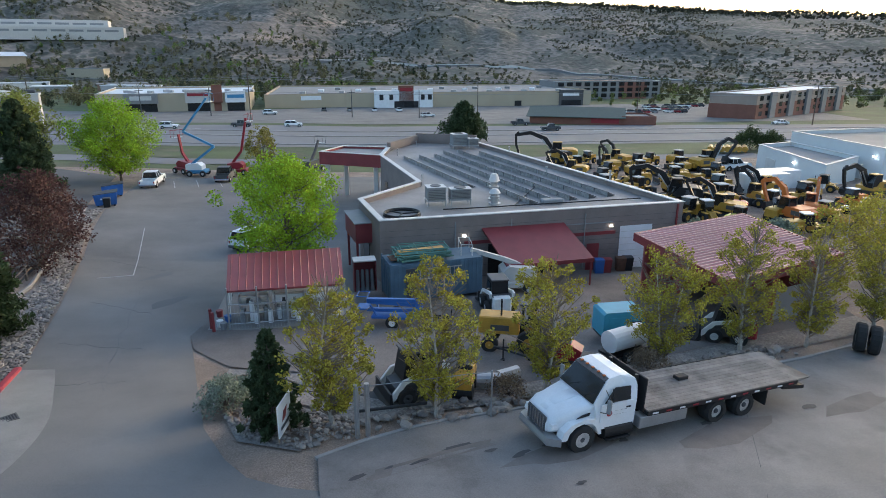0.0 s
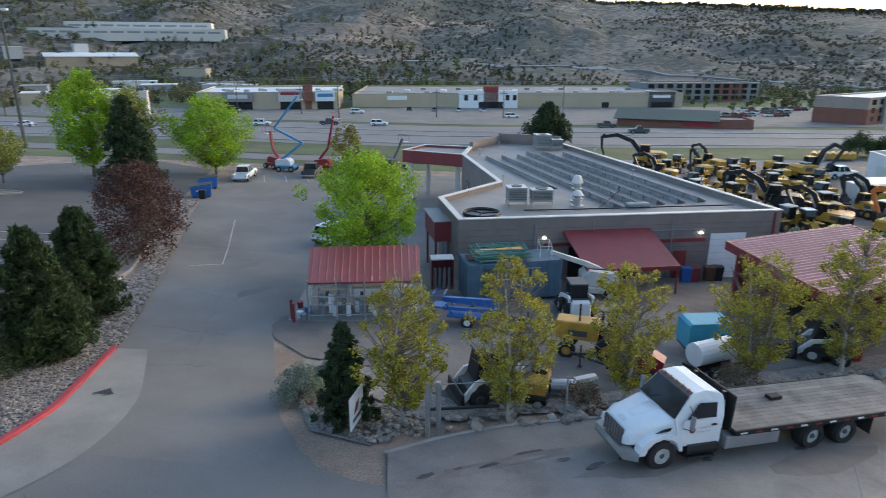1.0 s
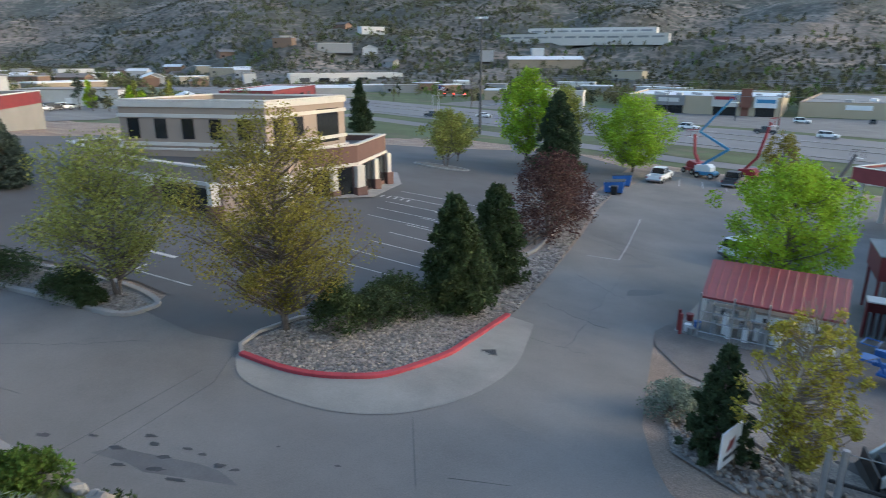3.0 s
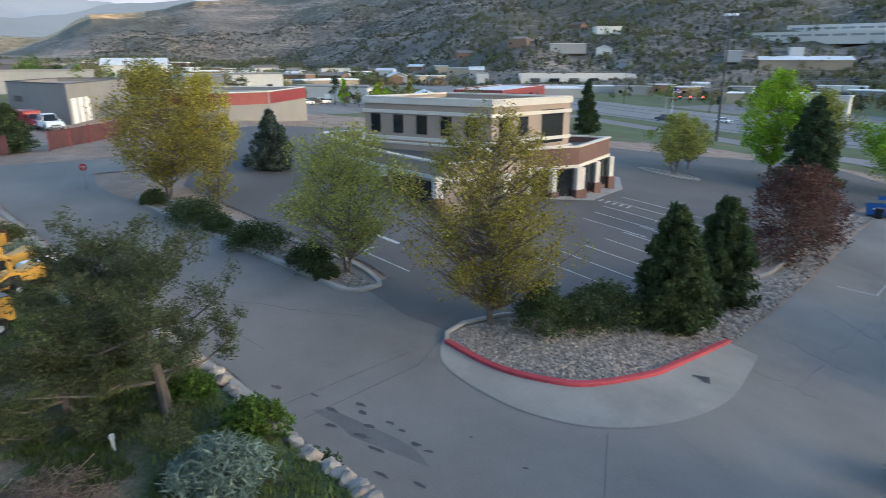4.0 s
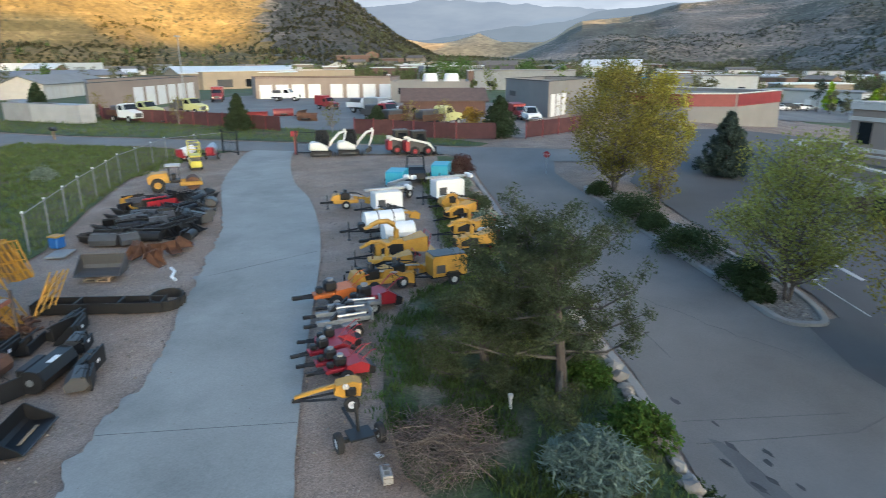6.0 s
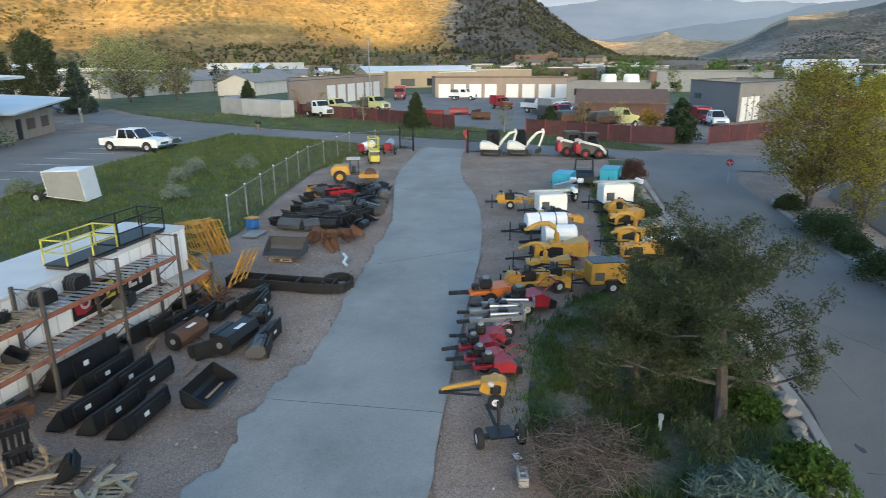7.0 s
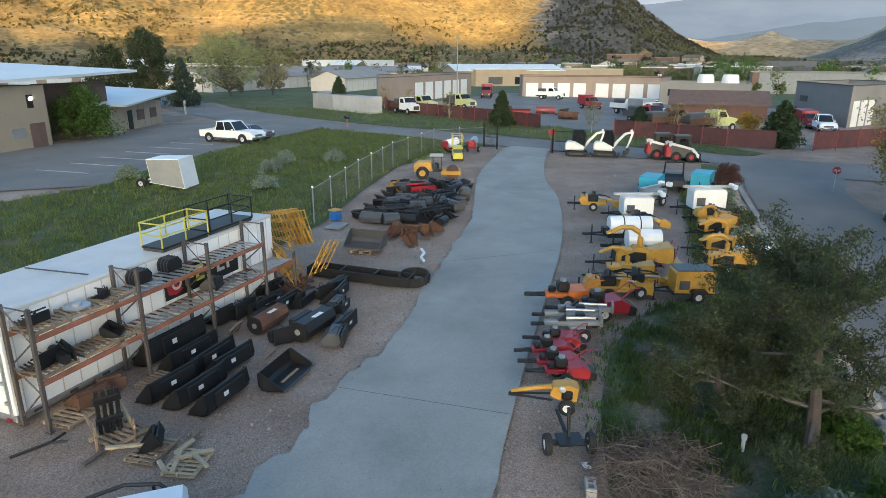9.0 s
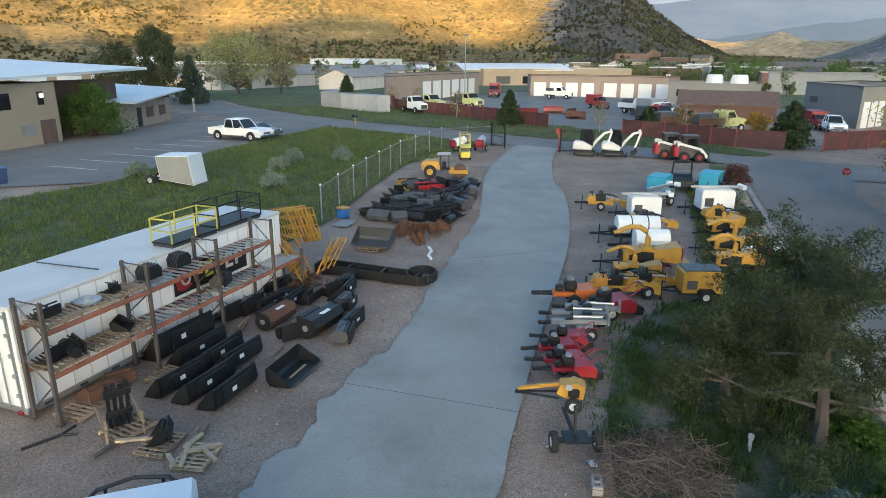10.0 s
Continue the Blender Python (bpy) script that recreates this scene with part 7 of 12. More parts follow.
M_rackpost = mat("brown_rack_steel", (0.075, 0.065, 0.06), 0.6, var=0.25)
M_beam = mat("orange_rack_beam", (0.25, 0.10, 0.06), 0.65, var=0.35, scale=2.5, col2=(0.34, 0.29, 0.25), cover=0.35)
box_van = thing("storage_trailer", "long white box trailer body set on the ground", "storage trailer", rack_pt(0, 0))
part("shell", Shape().box(0, 0.02, 0.12, 9.9, 2.5, 2.68, 0.02), mat("trailer_white", (0.8, 0.81, 0.82), 0.45, var=0.06), box_van)
part("bottom_rail", Shape().box(-0.01, -0.0, 0.05, 9.91, 2.52, 0.22, 0.01), M_steel, box_van)
part("top_rail", Shape().box(-0.01, -0.01, 2.62, 9.91, 2.53, 2.72, 0.02), M_trim, box_van)
for k in range(20):
    part("side_seam", Shape().box(0.25 + k * 0.49, 0.006, 0.22, 0.275 + k * 0.49, 0.03, 2.62), M_trim, box_van)
for k in range(10):
    part("rivet_block", Shape().box(0.4 + k * 0.95, -0.012, 0.1, 0.62 + k * 0.95, 0.02, 0.17), M_dkgrey, box_van)
for y in (0.1, 1.2, 1.3, 2.4):
    part("door_post", Shape().box(-0.05, y, 0.15, 0.02, y + 0.05, 2.62), M_steel, box_van)
for y in (0.5, 0.8, 1.7, 2.0):
    part("lock_rod", Shape().tube([(-0.06, y, 0.2), (-0.06, y, 2.6)], 0.022, 6), M_steel, box_van)
for y in (0.12, 2.36):
    for z in (0.5, 1.0, 1.5, 2.0, 2.45):
        part("hinge", Shape().box(-0.07, y - 0.04, z, -0.02, y + 0.1, z + 0.08), M_steel, box_van)
part("tail_lamp", Shape().box(-0.06, 0.15, 0.05, 0.0, 0.3, 0.12), M_red, box_van)
part("tail_lamp", Shape().box(-0.06, 2.2, 0.05, 0.0, 2.35, 0.12), M_red, box_van)
# lettered panel on the side, its words past reading
part("sign_panel", Shape().box(4.7, -0.02, 1.3, 7.9, 0.012, 2.12), M_black, box_van, "black sign panel with a red emblem")
part("sign_emblem", Shape().slab([(4.8, 1.45), (4.75, 1.75), (5.0, 2.05), (5.3, 2.0), (5.1, 1.75), (5.4, 1.5), (5.1, 1.38)], 0.012, at=-0.026), M_red, box_van)
part("sign_ring", Shape().ring((5.15, -0.03, 1.72), "y", 0.2, 0.012, 16, 0.12), M_cream, box_van)
for k in range(5):
    part("sign_bar", Shape().box(5.5 + k * 0.46, -0.034, 1.52, 5.62 + k * 0.46, -0.02, 2.02).box(5.62 + k * 0.46, -0.034, 1.9, 5.84 + k * 0.46, -0.02, 2.02).box(5.62 + k * 0.46, -0.034, 1.7 - 0.18 * (k % 2), 5.84 + k * 0.46, -0.02, 1.8 - 0.18 * (k % 2)), M_bright if k < 3 else M_cream, box_van)

rack = thing("pallet_rack", "two-level pallet racking of brown posts and orange beams", "pallet rack", rack_pt(0, 0))
for u in (0.05, 2.95, 5.5, 8.1, 9.75):
    for n in (0.12, 0.95):
        part("upright", Shape().box(u - 0.045, -n - 0.045, 0, u + 0.045, -n + 0.045, 2.95 if u < 9 else 1.5, 0.01), M_rackpost, rack)
        part("foot_plate", Shape().box(u - 0.08, -n - 0.08, 0, u + 0.08, -n + 0.08, 0.015), M_rackpost, rack)
    for z0, z1 in ((0.2, 1.0), (1.5, 0.9)) + (((1.5, 2.2), (2.9, 2.1)) if u < 9 else ()):
        part("brace", Shape().tube([(u, -0.12, z0), (u, -0.95, z1)], 0.02, 4), M_rackpost, rack)
    if u < 9:
        part("top_tie", Shape().tube([(u, -0.12, 2.9), (u, -0.95, 2.9)], 0.02, 4), M_rackpost, rack)
for z in (1.18, 2.22):
    for a, b in ((0.05, 2.95), (2.95, 5.5), (5.5, 8.1)) + (((8.1, 9.75),) if z < 2 else ()):
        for n in (0.12, 0.95):
            part("beam", Shape().box(a + 0.05, -n - 0.03, z - 0.06, b - 0.05, -n + 0.03, z + 0.06, 0.008), M_beam, rack)
        if a > 2:
            for k in range(10):
                x = a + 0.1 + k * (b - a - 0.2) / 10
                part("deck_bar", Shape().box(x, -0.93, z + 0.06, x + 0.12, -0.14, z + 0.075), M_steel, rack)
for u, n, z, r, s in ((0.6, 0.53, 1.24, 4, 0.78), (1.75, 0.53, 1.24, -3, 0.78), (2.55, 0.53, 1.24, 2, 0.72), (0.6, 0.53, 2.28, 2, 0.78), (1.6, 0.53, 2.28, -12, 0.74), (2.5, 0.5, 2.28, 6, 0.72)):
    pallet(rack_pt(u, n, z) @ pose(0, 0, 0, 0, 0, r) @ Matrix.Scale(s, 4), "grey timber pallet lying on the racking", group="pallets on the racking")
for k, (u, n, z, r, s) in enumerate(((0.5, 0.55, 1.35, 10, 0.45), (0.95, 0.6, 1.35, 70, 0.42), (6.2, 0.5, 1.25, 20, 0.5), (0.5, 0.5, 2.39, 0, 0.4), (2.25, 0.5, 2.39, 100, 0.32))):
    attachment(rack_pt(u, n, z) @ pose(0, 0, 0, 0, 0, r + 90) @ Matrix.Scale(s, 4), 500 + k, "small black steel attachment on the racking", "rack_attachment", "attachments on the racking")
bucket(rack_pt(2.4, 0.5, 1.35) @ pose(0, 0, 0, 0, 0, -60) @ Matrix.Scale(0.55, 4), "small black bucket upside down on the racking", 1.2, 0.8, tag=False)
whole("steel_plate", Shape().tube([(0, 0, 0), (0, 0, 0.05)], 0.3, 18).tube([(0, 0, 0.05), (0, 0, 0.12)], 0.12, 12), M_steel, "round pale steel plate on a pallet", "steel plate", rack_pt(1.55, 0.5, 2.39))
for u, n, z in ((3.6, 0.3, 2.30), (4.75, 0.25, 2.30)):
    tt = thing("auger_drum", "black ribbed drum attachment on the upper rack", "drum", rack_pt(u, n, z) @ Matrix.Scale(0.64, 4))
    part("drum", Shape().slab([(-0.4, 0), (-0.42, 0.35), (-0.25, 0.55), (0.25, 0.55), (0.42, 0.35), (0.4, 0)], 0.62), M_black, tt)
    for k in range(4):
        part("rib", Shape().slab([(-0.43, 0), (-0.45, 0.36), (-0.27, 0.58), (0.27, 0.58), (0.45, 0.36), (0.43, 0)], 0.03, at=-0.25 + k * 0.165), M_dkgrey, tt)


def lift_basket(m, paint, label, L=2.4, W=0.9):
    t = thing("lift_platform", label, "lift platform", m)
    part("deck", Shape().box(0, 0, 0.12, L, W, 0.22, 0.02), M_black, t)
    part("base", Shape().box(0.05, 0.05, 0, L - 0.05, W - 0.05, 0.1), M_dkgrey, t)
    for x in (0.03, L * 0.5, L - 0.03):
        for y in (0.03, W - 0.03):
            part("guard_post", Shape().box(x - 0.03, y - 0.03, 0.2, x + 0.03, y + 0.03, 1.25, 0.01), paint, t)
    for z in (0.7, 1.22):
        for y in (0.03, W - 0.03):
            part("guard_rail", Shape().box(0, y - 0.025, z, L, y + 0.025, z + 0.05), paint, t)
        for x in (0.03, L - 0.03):
            part("end_rail", Shape().box(x - 0.025, 0, z, x + 0.025, W, z + 0.05), paint, t)


lift_basket(rack_pt(4.8, 0.02, 2.73) @ Matrix.Scale(0.66, 4), M_bright, "bright yellow guard-railed lift platform on the trailer roof", 2.9, 1.2)
lift_basket(rack_pt(6.85, -0.05, 2.73) @ Matrix.Scale(0.66, 4), M_black, "black guard-railed lift platform on the trailer roof", 3.2, 1.5)
whole("roof_pole", Shape().tube([tuple(rack_pt(2.6, -0.3, 2.76).translation), tuple(rack_pt(2.4, -2.3, 2.76).translation)], 0.02, 5), M_dkgrey, "thin dark rod lying on the trailer roof", "rod")

# bundles of yellow scaffold frames leaning at the far end
def scaffold_frame(m):
    t = thing("scaffold", "yellow tubular scaffold frame leaning on others", "scaffold frame", m, "scaffold frames")
    for x in (-0.75, 0.75):
        part("leg", Shape().tube([(x, 0, 0), (x, 0, 1.9)], 0.03, 5), M_yellow, t)
    for z in (0.3, 0.85, 1.4, 1.85):
        part("rung", Shape().tube([(-0.75, 0, z), (0.75, 0, z)], 0.022, 5), M_yellow, t)
    return t


rng = np.random.default_rng(3)
for k in range(9):
    b = rack_pt(10.2 + 0.17 * k, 0.5 - 0.1 * k, 0.05)
    scaffold_frame(b @ pose(0, 0, 0, -24 - 3 * (k % 4), 6 * math.sin(k * 2), 60 + rng.uniform(-14, 14)) @ Matrix.Scale(0.86, 4))
for k in range(8):
    b = rack_pt(12.0 + 0.13 * k, -1.1 + 0.05 * k, 0.9)
    scaffold_frame(b @ pose(0, 0, 0, -16, 4, 70 + 2 * k) @ Matrix.Scale(0.75, 4))
for k in range(4):
    b = rack_pt(10.6 + 0.25 * k, 0.9, 0.1)
    scaffold_frame(b @ pose(0, 0, 0, 30 + 6 * k, 35, 40 + 9 * k) @ Matrix.Scale(0.8, 4))
for k in range(3):
    tt = thing("scaffold_plank", "yellow scaffold deck board leaning upright", "scaffold plank", rack_pt(12.7 + 0.2 * k, -0.75 + 0.1 * k, 0.75) @ pose(0, 0, 0, -20, 10, 75) @ Matrix.Scale(0.75, 4), "scaffold planks")
    part("board", Shape().box(-0.3, -0.05, 0, 0.3, 0.05, 2.2, 0.02), M_yellow, tt)
    part("panel", Shape().box(-0.24, -0.06, 0.08, 0.24, 0.06, 2.12, 0.01), M_wood, tt)
for k, (u, n) in enumerate(((9.9, 0.9), (10.4, 0.6), (9.6, 0.5))):
    _h = Shape()
    for _ in range(16):
        a, r_ = rng.random() * 6.283, 0.5 * rng.random()
        c = Vector((r_ * math.cos(a), r_ * math.sin(a), 0.35 * (0.6 - r_) * rng.random() + 0.06))
        d = Vector((rng.normal(), rng.normal(), rng.normal() * 0.4)).normalized() * 0.28
        _h.tube([c - d, c + d], 0.05, 5)
    tagged(whole("rusty_scrap", _h, M_rust, "heap of rusted chain and steel scrap", "scrap heap", rack_pt(u, n)), group="scrap heaps")

# loader buckets in rows before the rack
BK = "black steel loader bucket with a white stock tag"
for k, (u, n, w) in enumerate(((2.55, 2.34, 1.62), (2.6, 3.12, 1.66), (2.58, 3.88, 1.6), (4.3, 0.75, 2.15), (4.1, 1.55, 1.75), (4.05, 2.28, 1.6), (4.08, 2.92, 1.45))):
    bucket(rack_pt(u, n - 0.33) @ pose(0, 0, 0, 0, 5, 90 + (k % 3 - 1) * 2) @ Matrix.Diagonal((0.64, 1, 0.86 if k != 3 else 1.15, 1)), BK, w, 1.0, group="loader buckets by the rack")
lone = bucket(rack_pt(4.12, 4.4) @ pose(0, 0, 0, 0, -8, -86) @ Matrix.Diagonal((0.72, 1, 0.8, 1)), "open black loader bucket lying alone on the gravel", 1.55, 1.0)
slat(lone, 0.05, -0.35, 0.05, 0.17, 0.45, 0.08)
for k, (u, n, r, s, lb) in enumerate(((0.72, 0.85, 4, 0.8, "weathered grey timber pallet below the racking"), (2.7, 1.45, 0, 0.72, "weathered grey timber pallet on the gravel"), (0.5, 2.5, -6, 0.78, "weathered grey timber pallet under a crate"), (0.3, 3.62, 8, 0.72, "weathered grey timber pallet on the gravel"), (0.23, 4.65, 14, 0.72, "broken pale timber pallet on the gravel"), (8.6, 0.6, 0, 0.8, "weathered grey timber pallet on the gravel"))):
    pallet(rack_pt(u, n) @ pose(0, 0, 0, 0, 0, r) @ Matrix.Scale(s, 4), lb, group="pallets on the gravel", wood=M_freshwood if "pale" in lb else None)
pallet(rack_pt(5.85, 1.3, 0.02) @ pose(0, 0, 0, -62, 0, 12) @ Matrix.Scale(0.62, 4), "small timber pallet leaning upright on machines", group="pallets on the gravel")
for k, (u, n, r, h, L, m_) in enumerate(((0.1, 4.5, 30, 0.12, 0.8, M_freshwood), (0.4, 4.7, -35, 0.13, 0.75, M_freshwood), (0.3, 4.9, 65, 0.12, 0.7, M_freshwood), (0.55, 4.3, 5, 0.12, 0.6, M_freshwood), (1.0, 4.1, 20, 0.02, 0.6, M_wood), (-0.3, 2.7, 10, 0.02, 0.75, M_bark), (5.0, 3.2, 8, 0.02, 0.7, M_wood), (0.15, 3.15, -50, 0.1, 0.9, M_freshwood), (-0.1, 4.3, 60, 0.05, 0.5, M_freshwood))):
    whole("timber_offcut", Shape().box(-L / 2, -0.045, 0, L / 2, 0.045, 0.06, 0.008), m_, "loose pale timber offcut", "timber", rack_pt(u, n, h) @ pose(0, 0, 0, 4 * (k % 3), 5 * (k % 2), r), group="timber offcuts")
bucket(rack_pt(1.3, 0.62) @ pose(0, 0, 0, 0, 0, 80) @ Matrix.Scale(0.75, 4), "rusty digging bucket under the racking", 1.0, 1.0, "digging_bucket", M_rust, tag=False)
bucket(rack_pt(2.0, 0.5) @ pose(0, 0, 0, 0, 0, 60) @ Matrix.Scale(0.7, 4), "rusty digging bucket under the racking", 0.8, 1.0, "digging_bucket", M_rust, tag=False)
tt = thing("fork_carriage", "tall black fork carriage standing in a timber crate", "fork carriage", rack_pt(0.5, 2.25) @ pose(0, 0, 0, 0, -6, 60) @ Matrix.Diagonal((0.8, 0.5, 0.88, 1)))
for sy in (-0.4, -0.13, 0.13, 0.4):
    part("fork", Shape().slab([(-0.12, 0.1), (-0.12, 1.35), (0.0, 1.35), (0.02, 0.22), (0.35, 0.18), (0.35, 0.1)], 0.16, at=sy), M_black, tt)
part("carriage_bar", Shape().box(-0.16, -0.55, 1.0, -0.05, 0.55, 1.2, 0.02), M_black, tt)
part("carriage_bar", Shape().box(-0.16, -0.55, 0.45, -0.05, 0.55, 0.6, 0.02), M_black, tt)
for y in (-0.75, 0.75):
    slat(tt, -0.7, y - 0.05, 0.35, 0.6, y + 0.05, 0.47, name="crate_board")
    slat(tt, -0.66, y - 0.05, 0.0, -0.56, y + 0.05, 0.7, name="crate_post")
bucket(rack_pt(0.32, 3.6, 0.1) @ pose(0, 0, 0, 0, 20, 130) @ Matrix.Scale(0.75, 4), "small black digging bucket on a pallet", 0.6, 0.8, tag=False)
whole("drawbar", Shape().tube([(-1.2, 0, 0.12), (0.3, 0, 0.16)], 0.07, 6).tube([(0.3, 0, 0.16), (1.0, 0.5, 0.1)], 0.06, 6).tube([(0.3, 0, 0.16), (0.9, -0.3, 0.1)], 0.06, 6), M_black, "black steel drawbar lying on the gravel", "drawbar", rack_pt(-0.45, 1.35) @ pose(0, 0, 0, 0, 0, -25) @ Matrix.Scale(0.5, 4))


def rotary_broom(m, col, label):
    t = thing("rotary_drum", label, "drum attachment", m)
    part("hood", Shape().slab([(-0.35, 0.15), (-0.4, 0.5), (-0.15, 0.78), (0.3, 0.75), (0.45, 0.45), (0.35, 0.15)], 1.9), col, t)
    for sy in (-0.97, 0.97):
        part("end_plate", Shape().ring((0, sy, 0.42), "y", 0.4, 0.06, 18), M_black, t)
        part("hub", Shape().ring((0, sy * 1.03, 0.42), "y", 0.12, 0.06, 10), M_steel, t)
    part("mount_frame", Shape().box(-0.7, -0.6, 0.1, -0.4, 0.6, 0.65, 0.03), M_black, t)
    part("label_bar", Shape().box(0.12, -0.25, 0.765, 0.3, 0.3, 0.775), M_white, t, "pale maker's label")


rotary_broom(rack_pt(6.85, 3.5) @ pose(0, 0, 0, 0, 0, -92) @ Matrix.Scale(0.8, 4), M_black, "large black rotary drum attachment on the gravel")
rotary_broom(rack_pt(6.75, 1.95) @ pose(0, 0, 0, 0, 0, -90) @ Matrix.Scale(0.7, 4), M_rust, "rust-brown rotary drum attachment on the gravel")
ATT = ("black skid steer attachment with hoses on the gravel", "black toothed grapple attachment on the gravel", "worn black loader attachment on the gravel")
k = 0
for u, n, r in ((8.35, 1.0, 80), (8.8, 1.9, 95), (9.6, 2.3, 70), (10.5, 2.3, 90), (8.7, 3.4, 100), (6.5, 0.35, 88), (7.2, 0.6, 92), (7.7, 1.05, 85), (6.05, 3.1, 60), (9.2, 0.3, 90), (6.5, 4.6, 110), (7.4, 4.3, 95)):
    attachment(rack_pt(u, n) @ pose(0, 0, 0, 0, 0, r) @ Matrix.Scale(0.62, 4), 600 + k, ATT[k % 3], group="attachments on the gravel")
    k += 1
bucket(rack_pt(8.2, 1.3) @ pose(0, 0, 0, 0, 0, 92) @ Matrix.Scale(0.8, 4), "wide black bucket on the gravel", 1.6, 1.0, tag=True)
bucket(rack_pt(9.7, 2.6) @ pose(0, 0, 0, 0, 10, 100) @ Matrix.Scale(0.75, 4), "wide black bucket on the gravel", 1.6, 1.0, tag=True)
_rng = np.random.default_rng(77)
for i in range(8):
    for j in range(6):
        f, g = (i + _rng.uniform(-0.25, 0.25)) / 7, (j + _rng.uniform(-0.25, 0.25)) / 5
        x = (-23.9 - 7.2 * f) * (1 - g) + (-26.0 - 8.6 * f) * g
        y = (-20.5 - 3.4 * f) * (1 - g) + (-16.8 - 4.5 * f) * g
        if math.dist((x, y), (-30.9, -22.2)) < 1.4:
            continue
        r = _rng.uniform(-20, 75) + (90 if j > 3 else 0)
        if k % 6 == 0:
            bucket(foot(x, y, r) @ pose(0, 0, 0.1, 0, -55, 0) @ Matrix.Scale(0.75, 4), "black bucket standing upright on its back", 1.5, 1.0, group="buckets along the fence")
        else:
            attachment(foot(x, y, r) @ Matrix.Scale(_rng.uniform(0.6, 0.8), 4), 600 + k, ATT[k % 3], group="attachments on the gravel")
        k += 1
for k, (x, y) in enumerate(((-22.4, -17.0), (-22.9, -16.2), (-23.5, -15.8), (-22.0, -15.6), (-24.4, -15.9), (-23.2, -17.2))):
    bucket(foot(x, y, 30 * k) @ pose(0, 0, 0.1, 0, 25 * (k % 2), 0), "rusty excavator bucket on the gravel", 0.7, 0.7, "digging_bucket", M_rust, "rusty buckets", tag=False)
attachment(foot(-30.7, -22.2, 60), 700, "bright red box blade attachment", "land_grader").children[0].data.materials[0] = M_red
bucket(foot(-30.7, -21.6, 60), "red box scraper on the gravel", 1.8, 0.9, "box_scraper", M_red, tag=False)
bucket(foot(-31.0, -23.8, 90), "yellow pallet-fork bucket on the gravel", 1.3, 1.0, "loader_bucket", M_yellow, tag=False)
bucket(foot(-20.2, -16.6, 20, 0.2), "grey wide bucket upside down on a pallet", 1.7, 1.0, "loader_bucket", M_dkgrey, tag=False)
pallet(foot(-20.2, -16.6, 20), "timber pallet under a grey bucket")
for k in range(3):
    tt = thing("steel_tray", "open black steel tray with loose parts on the gravel", "steel tray", foot(-16.9 - 0.4 * k, -15.5 + 1.35 * k, -70), "steel trays")
    part("floor", Shape().box(-0.68, -0.34, 0.02, 0.68, 0.34, 0.06), M_black, tt)
    for sy in (-1, 1):
        part("side", Shape().slab([(-0.7, 0.0), (-0.7, 0.34), (0.66, 0.38), (0.7, 0.0)], 0.03, at=sy * 0.35), M_black, tt)
        part("end", Shape().box(sy * 0.69 - 0.02, -0.33, 0.02, sy * 0.69 + 0.02, 0.33, 0.36), M_black, tt)
    for q in range(4):
        part("loose_part", Shape().box(-0.5 + 0.26 * q, -0.2, 0.06, -0.32 + 0.26 * q, 0.16, 0.14 + 0.03 * (q % 2), 0.02, 20 * q), (M_red, M_rust, M_dkgrey, M_steel)[(q + k) % 4], tt)
tt = thing("rubber_track", "coiled black rubber crawler track standing on the gravel", "rubber track", foot(-18.3, -12.3, 30))
_tr = Shape()
_tr.add([(f * 0.72 * math.cos(b * math.pi / 16), f * 0.55 * math.sin(b * math.pi / 16), z) for f, z in ((1, 0), (1, 0.34), (0.92, 0.34), (0.92, 0)) for b in range(32)],
        [(r * 32 + b, r * 32 + (b + 1) % 32, (r + 1) % 4 * 32 + (b + 1) % 32, (r + 1) % 4 * 32 + b) for r in range(4) for b in range(32)])
part("band", _tr, M_rubber, tt)
for a in range(16):
    b = (a + 0.5) * math.pi / 8
    x, y = 0.74 * math.cos(b), 0.57 * math.sin(b)
    part("lug", Shape().box(x - 0.035, y - 0.03, 0.02, x + 0.035, y + 0.03, 0.32, 0, math.degrees(b)), M_rubber, tt)
tt = thing("tool_chest", "blue plastic tub with yellow lid beside the fence", "tub", foot(-23.2, -21.6))
part("tub", Shape().box(-0.25, -0.25, 0, 0.25, 0.25, 0.5, 0.05), M_blue, tt)
part("lid", Shape().box(-0.27, -0.27, 0.5, 0.27, 0.27, 0.58, 0.03), M_yellow, tt)
whole("white_tarp", Shape().tube([(-0.9, 0, 0.08), (-0.3, 0.1, 0.1), (0.3, -0.05, 0.08), (0.7, 0.06, 0.06)], 0.06, 7), M_white, "crumpled white plastic sheet on the dirt", "plastic sheet", foot(-20.9, -14.0, 40))
whole("flat_board", Shape().box(-0.6, -0.4, 0, 0.6, 0.4, 0.08, 0.02), M_grey, "pale board lying on the dirt", "board", foot(-22.3, -20.6, 20))


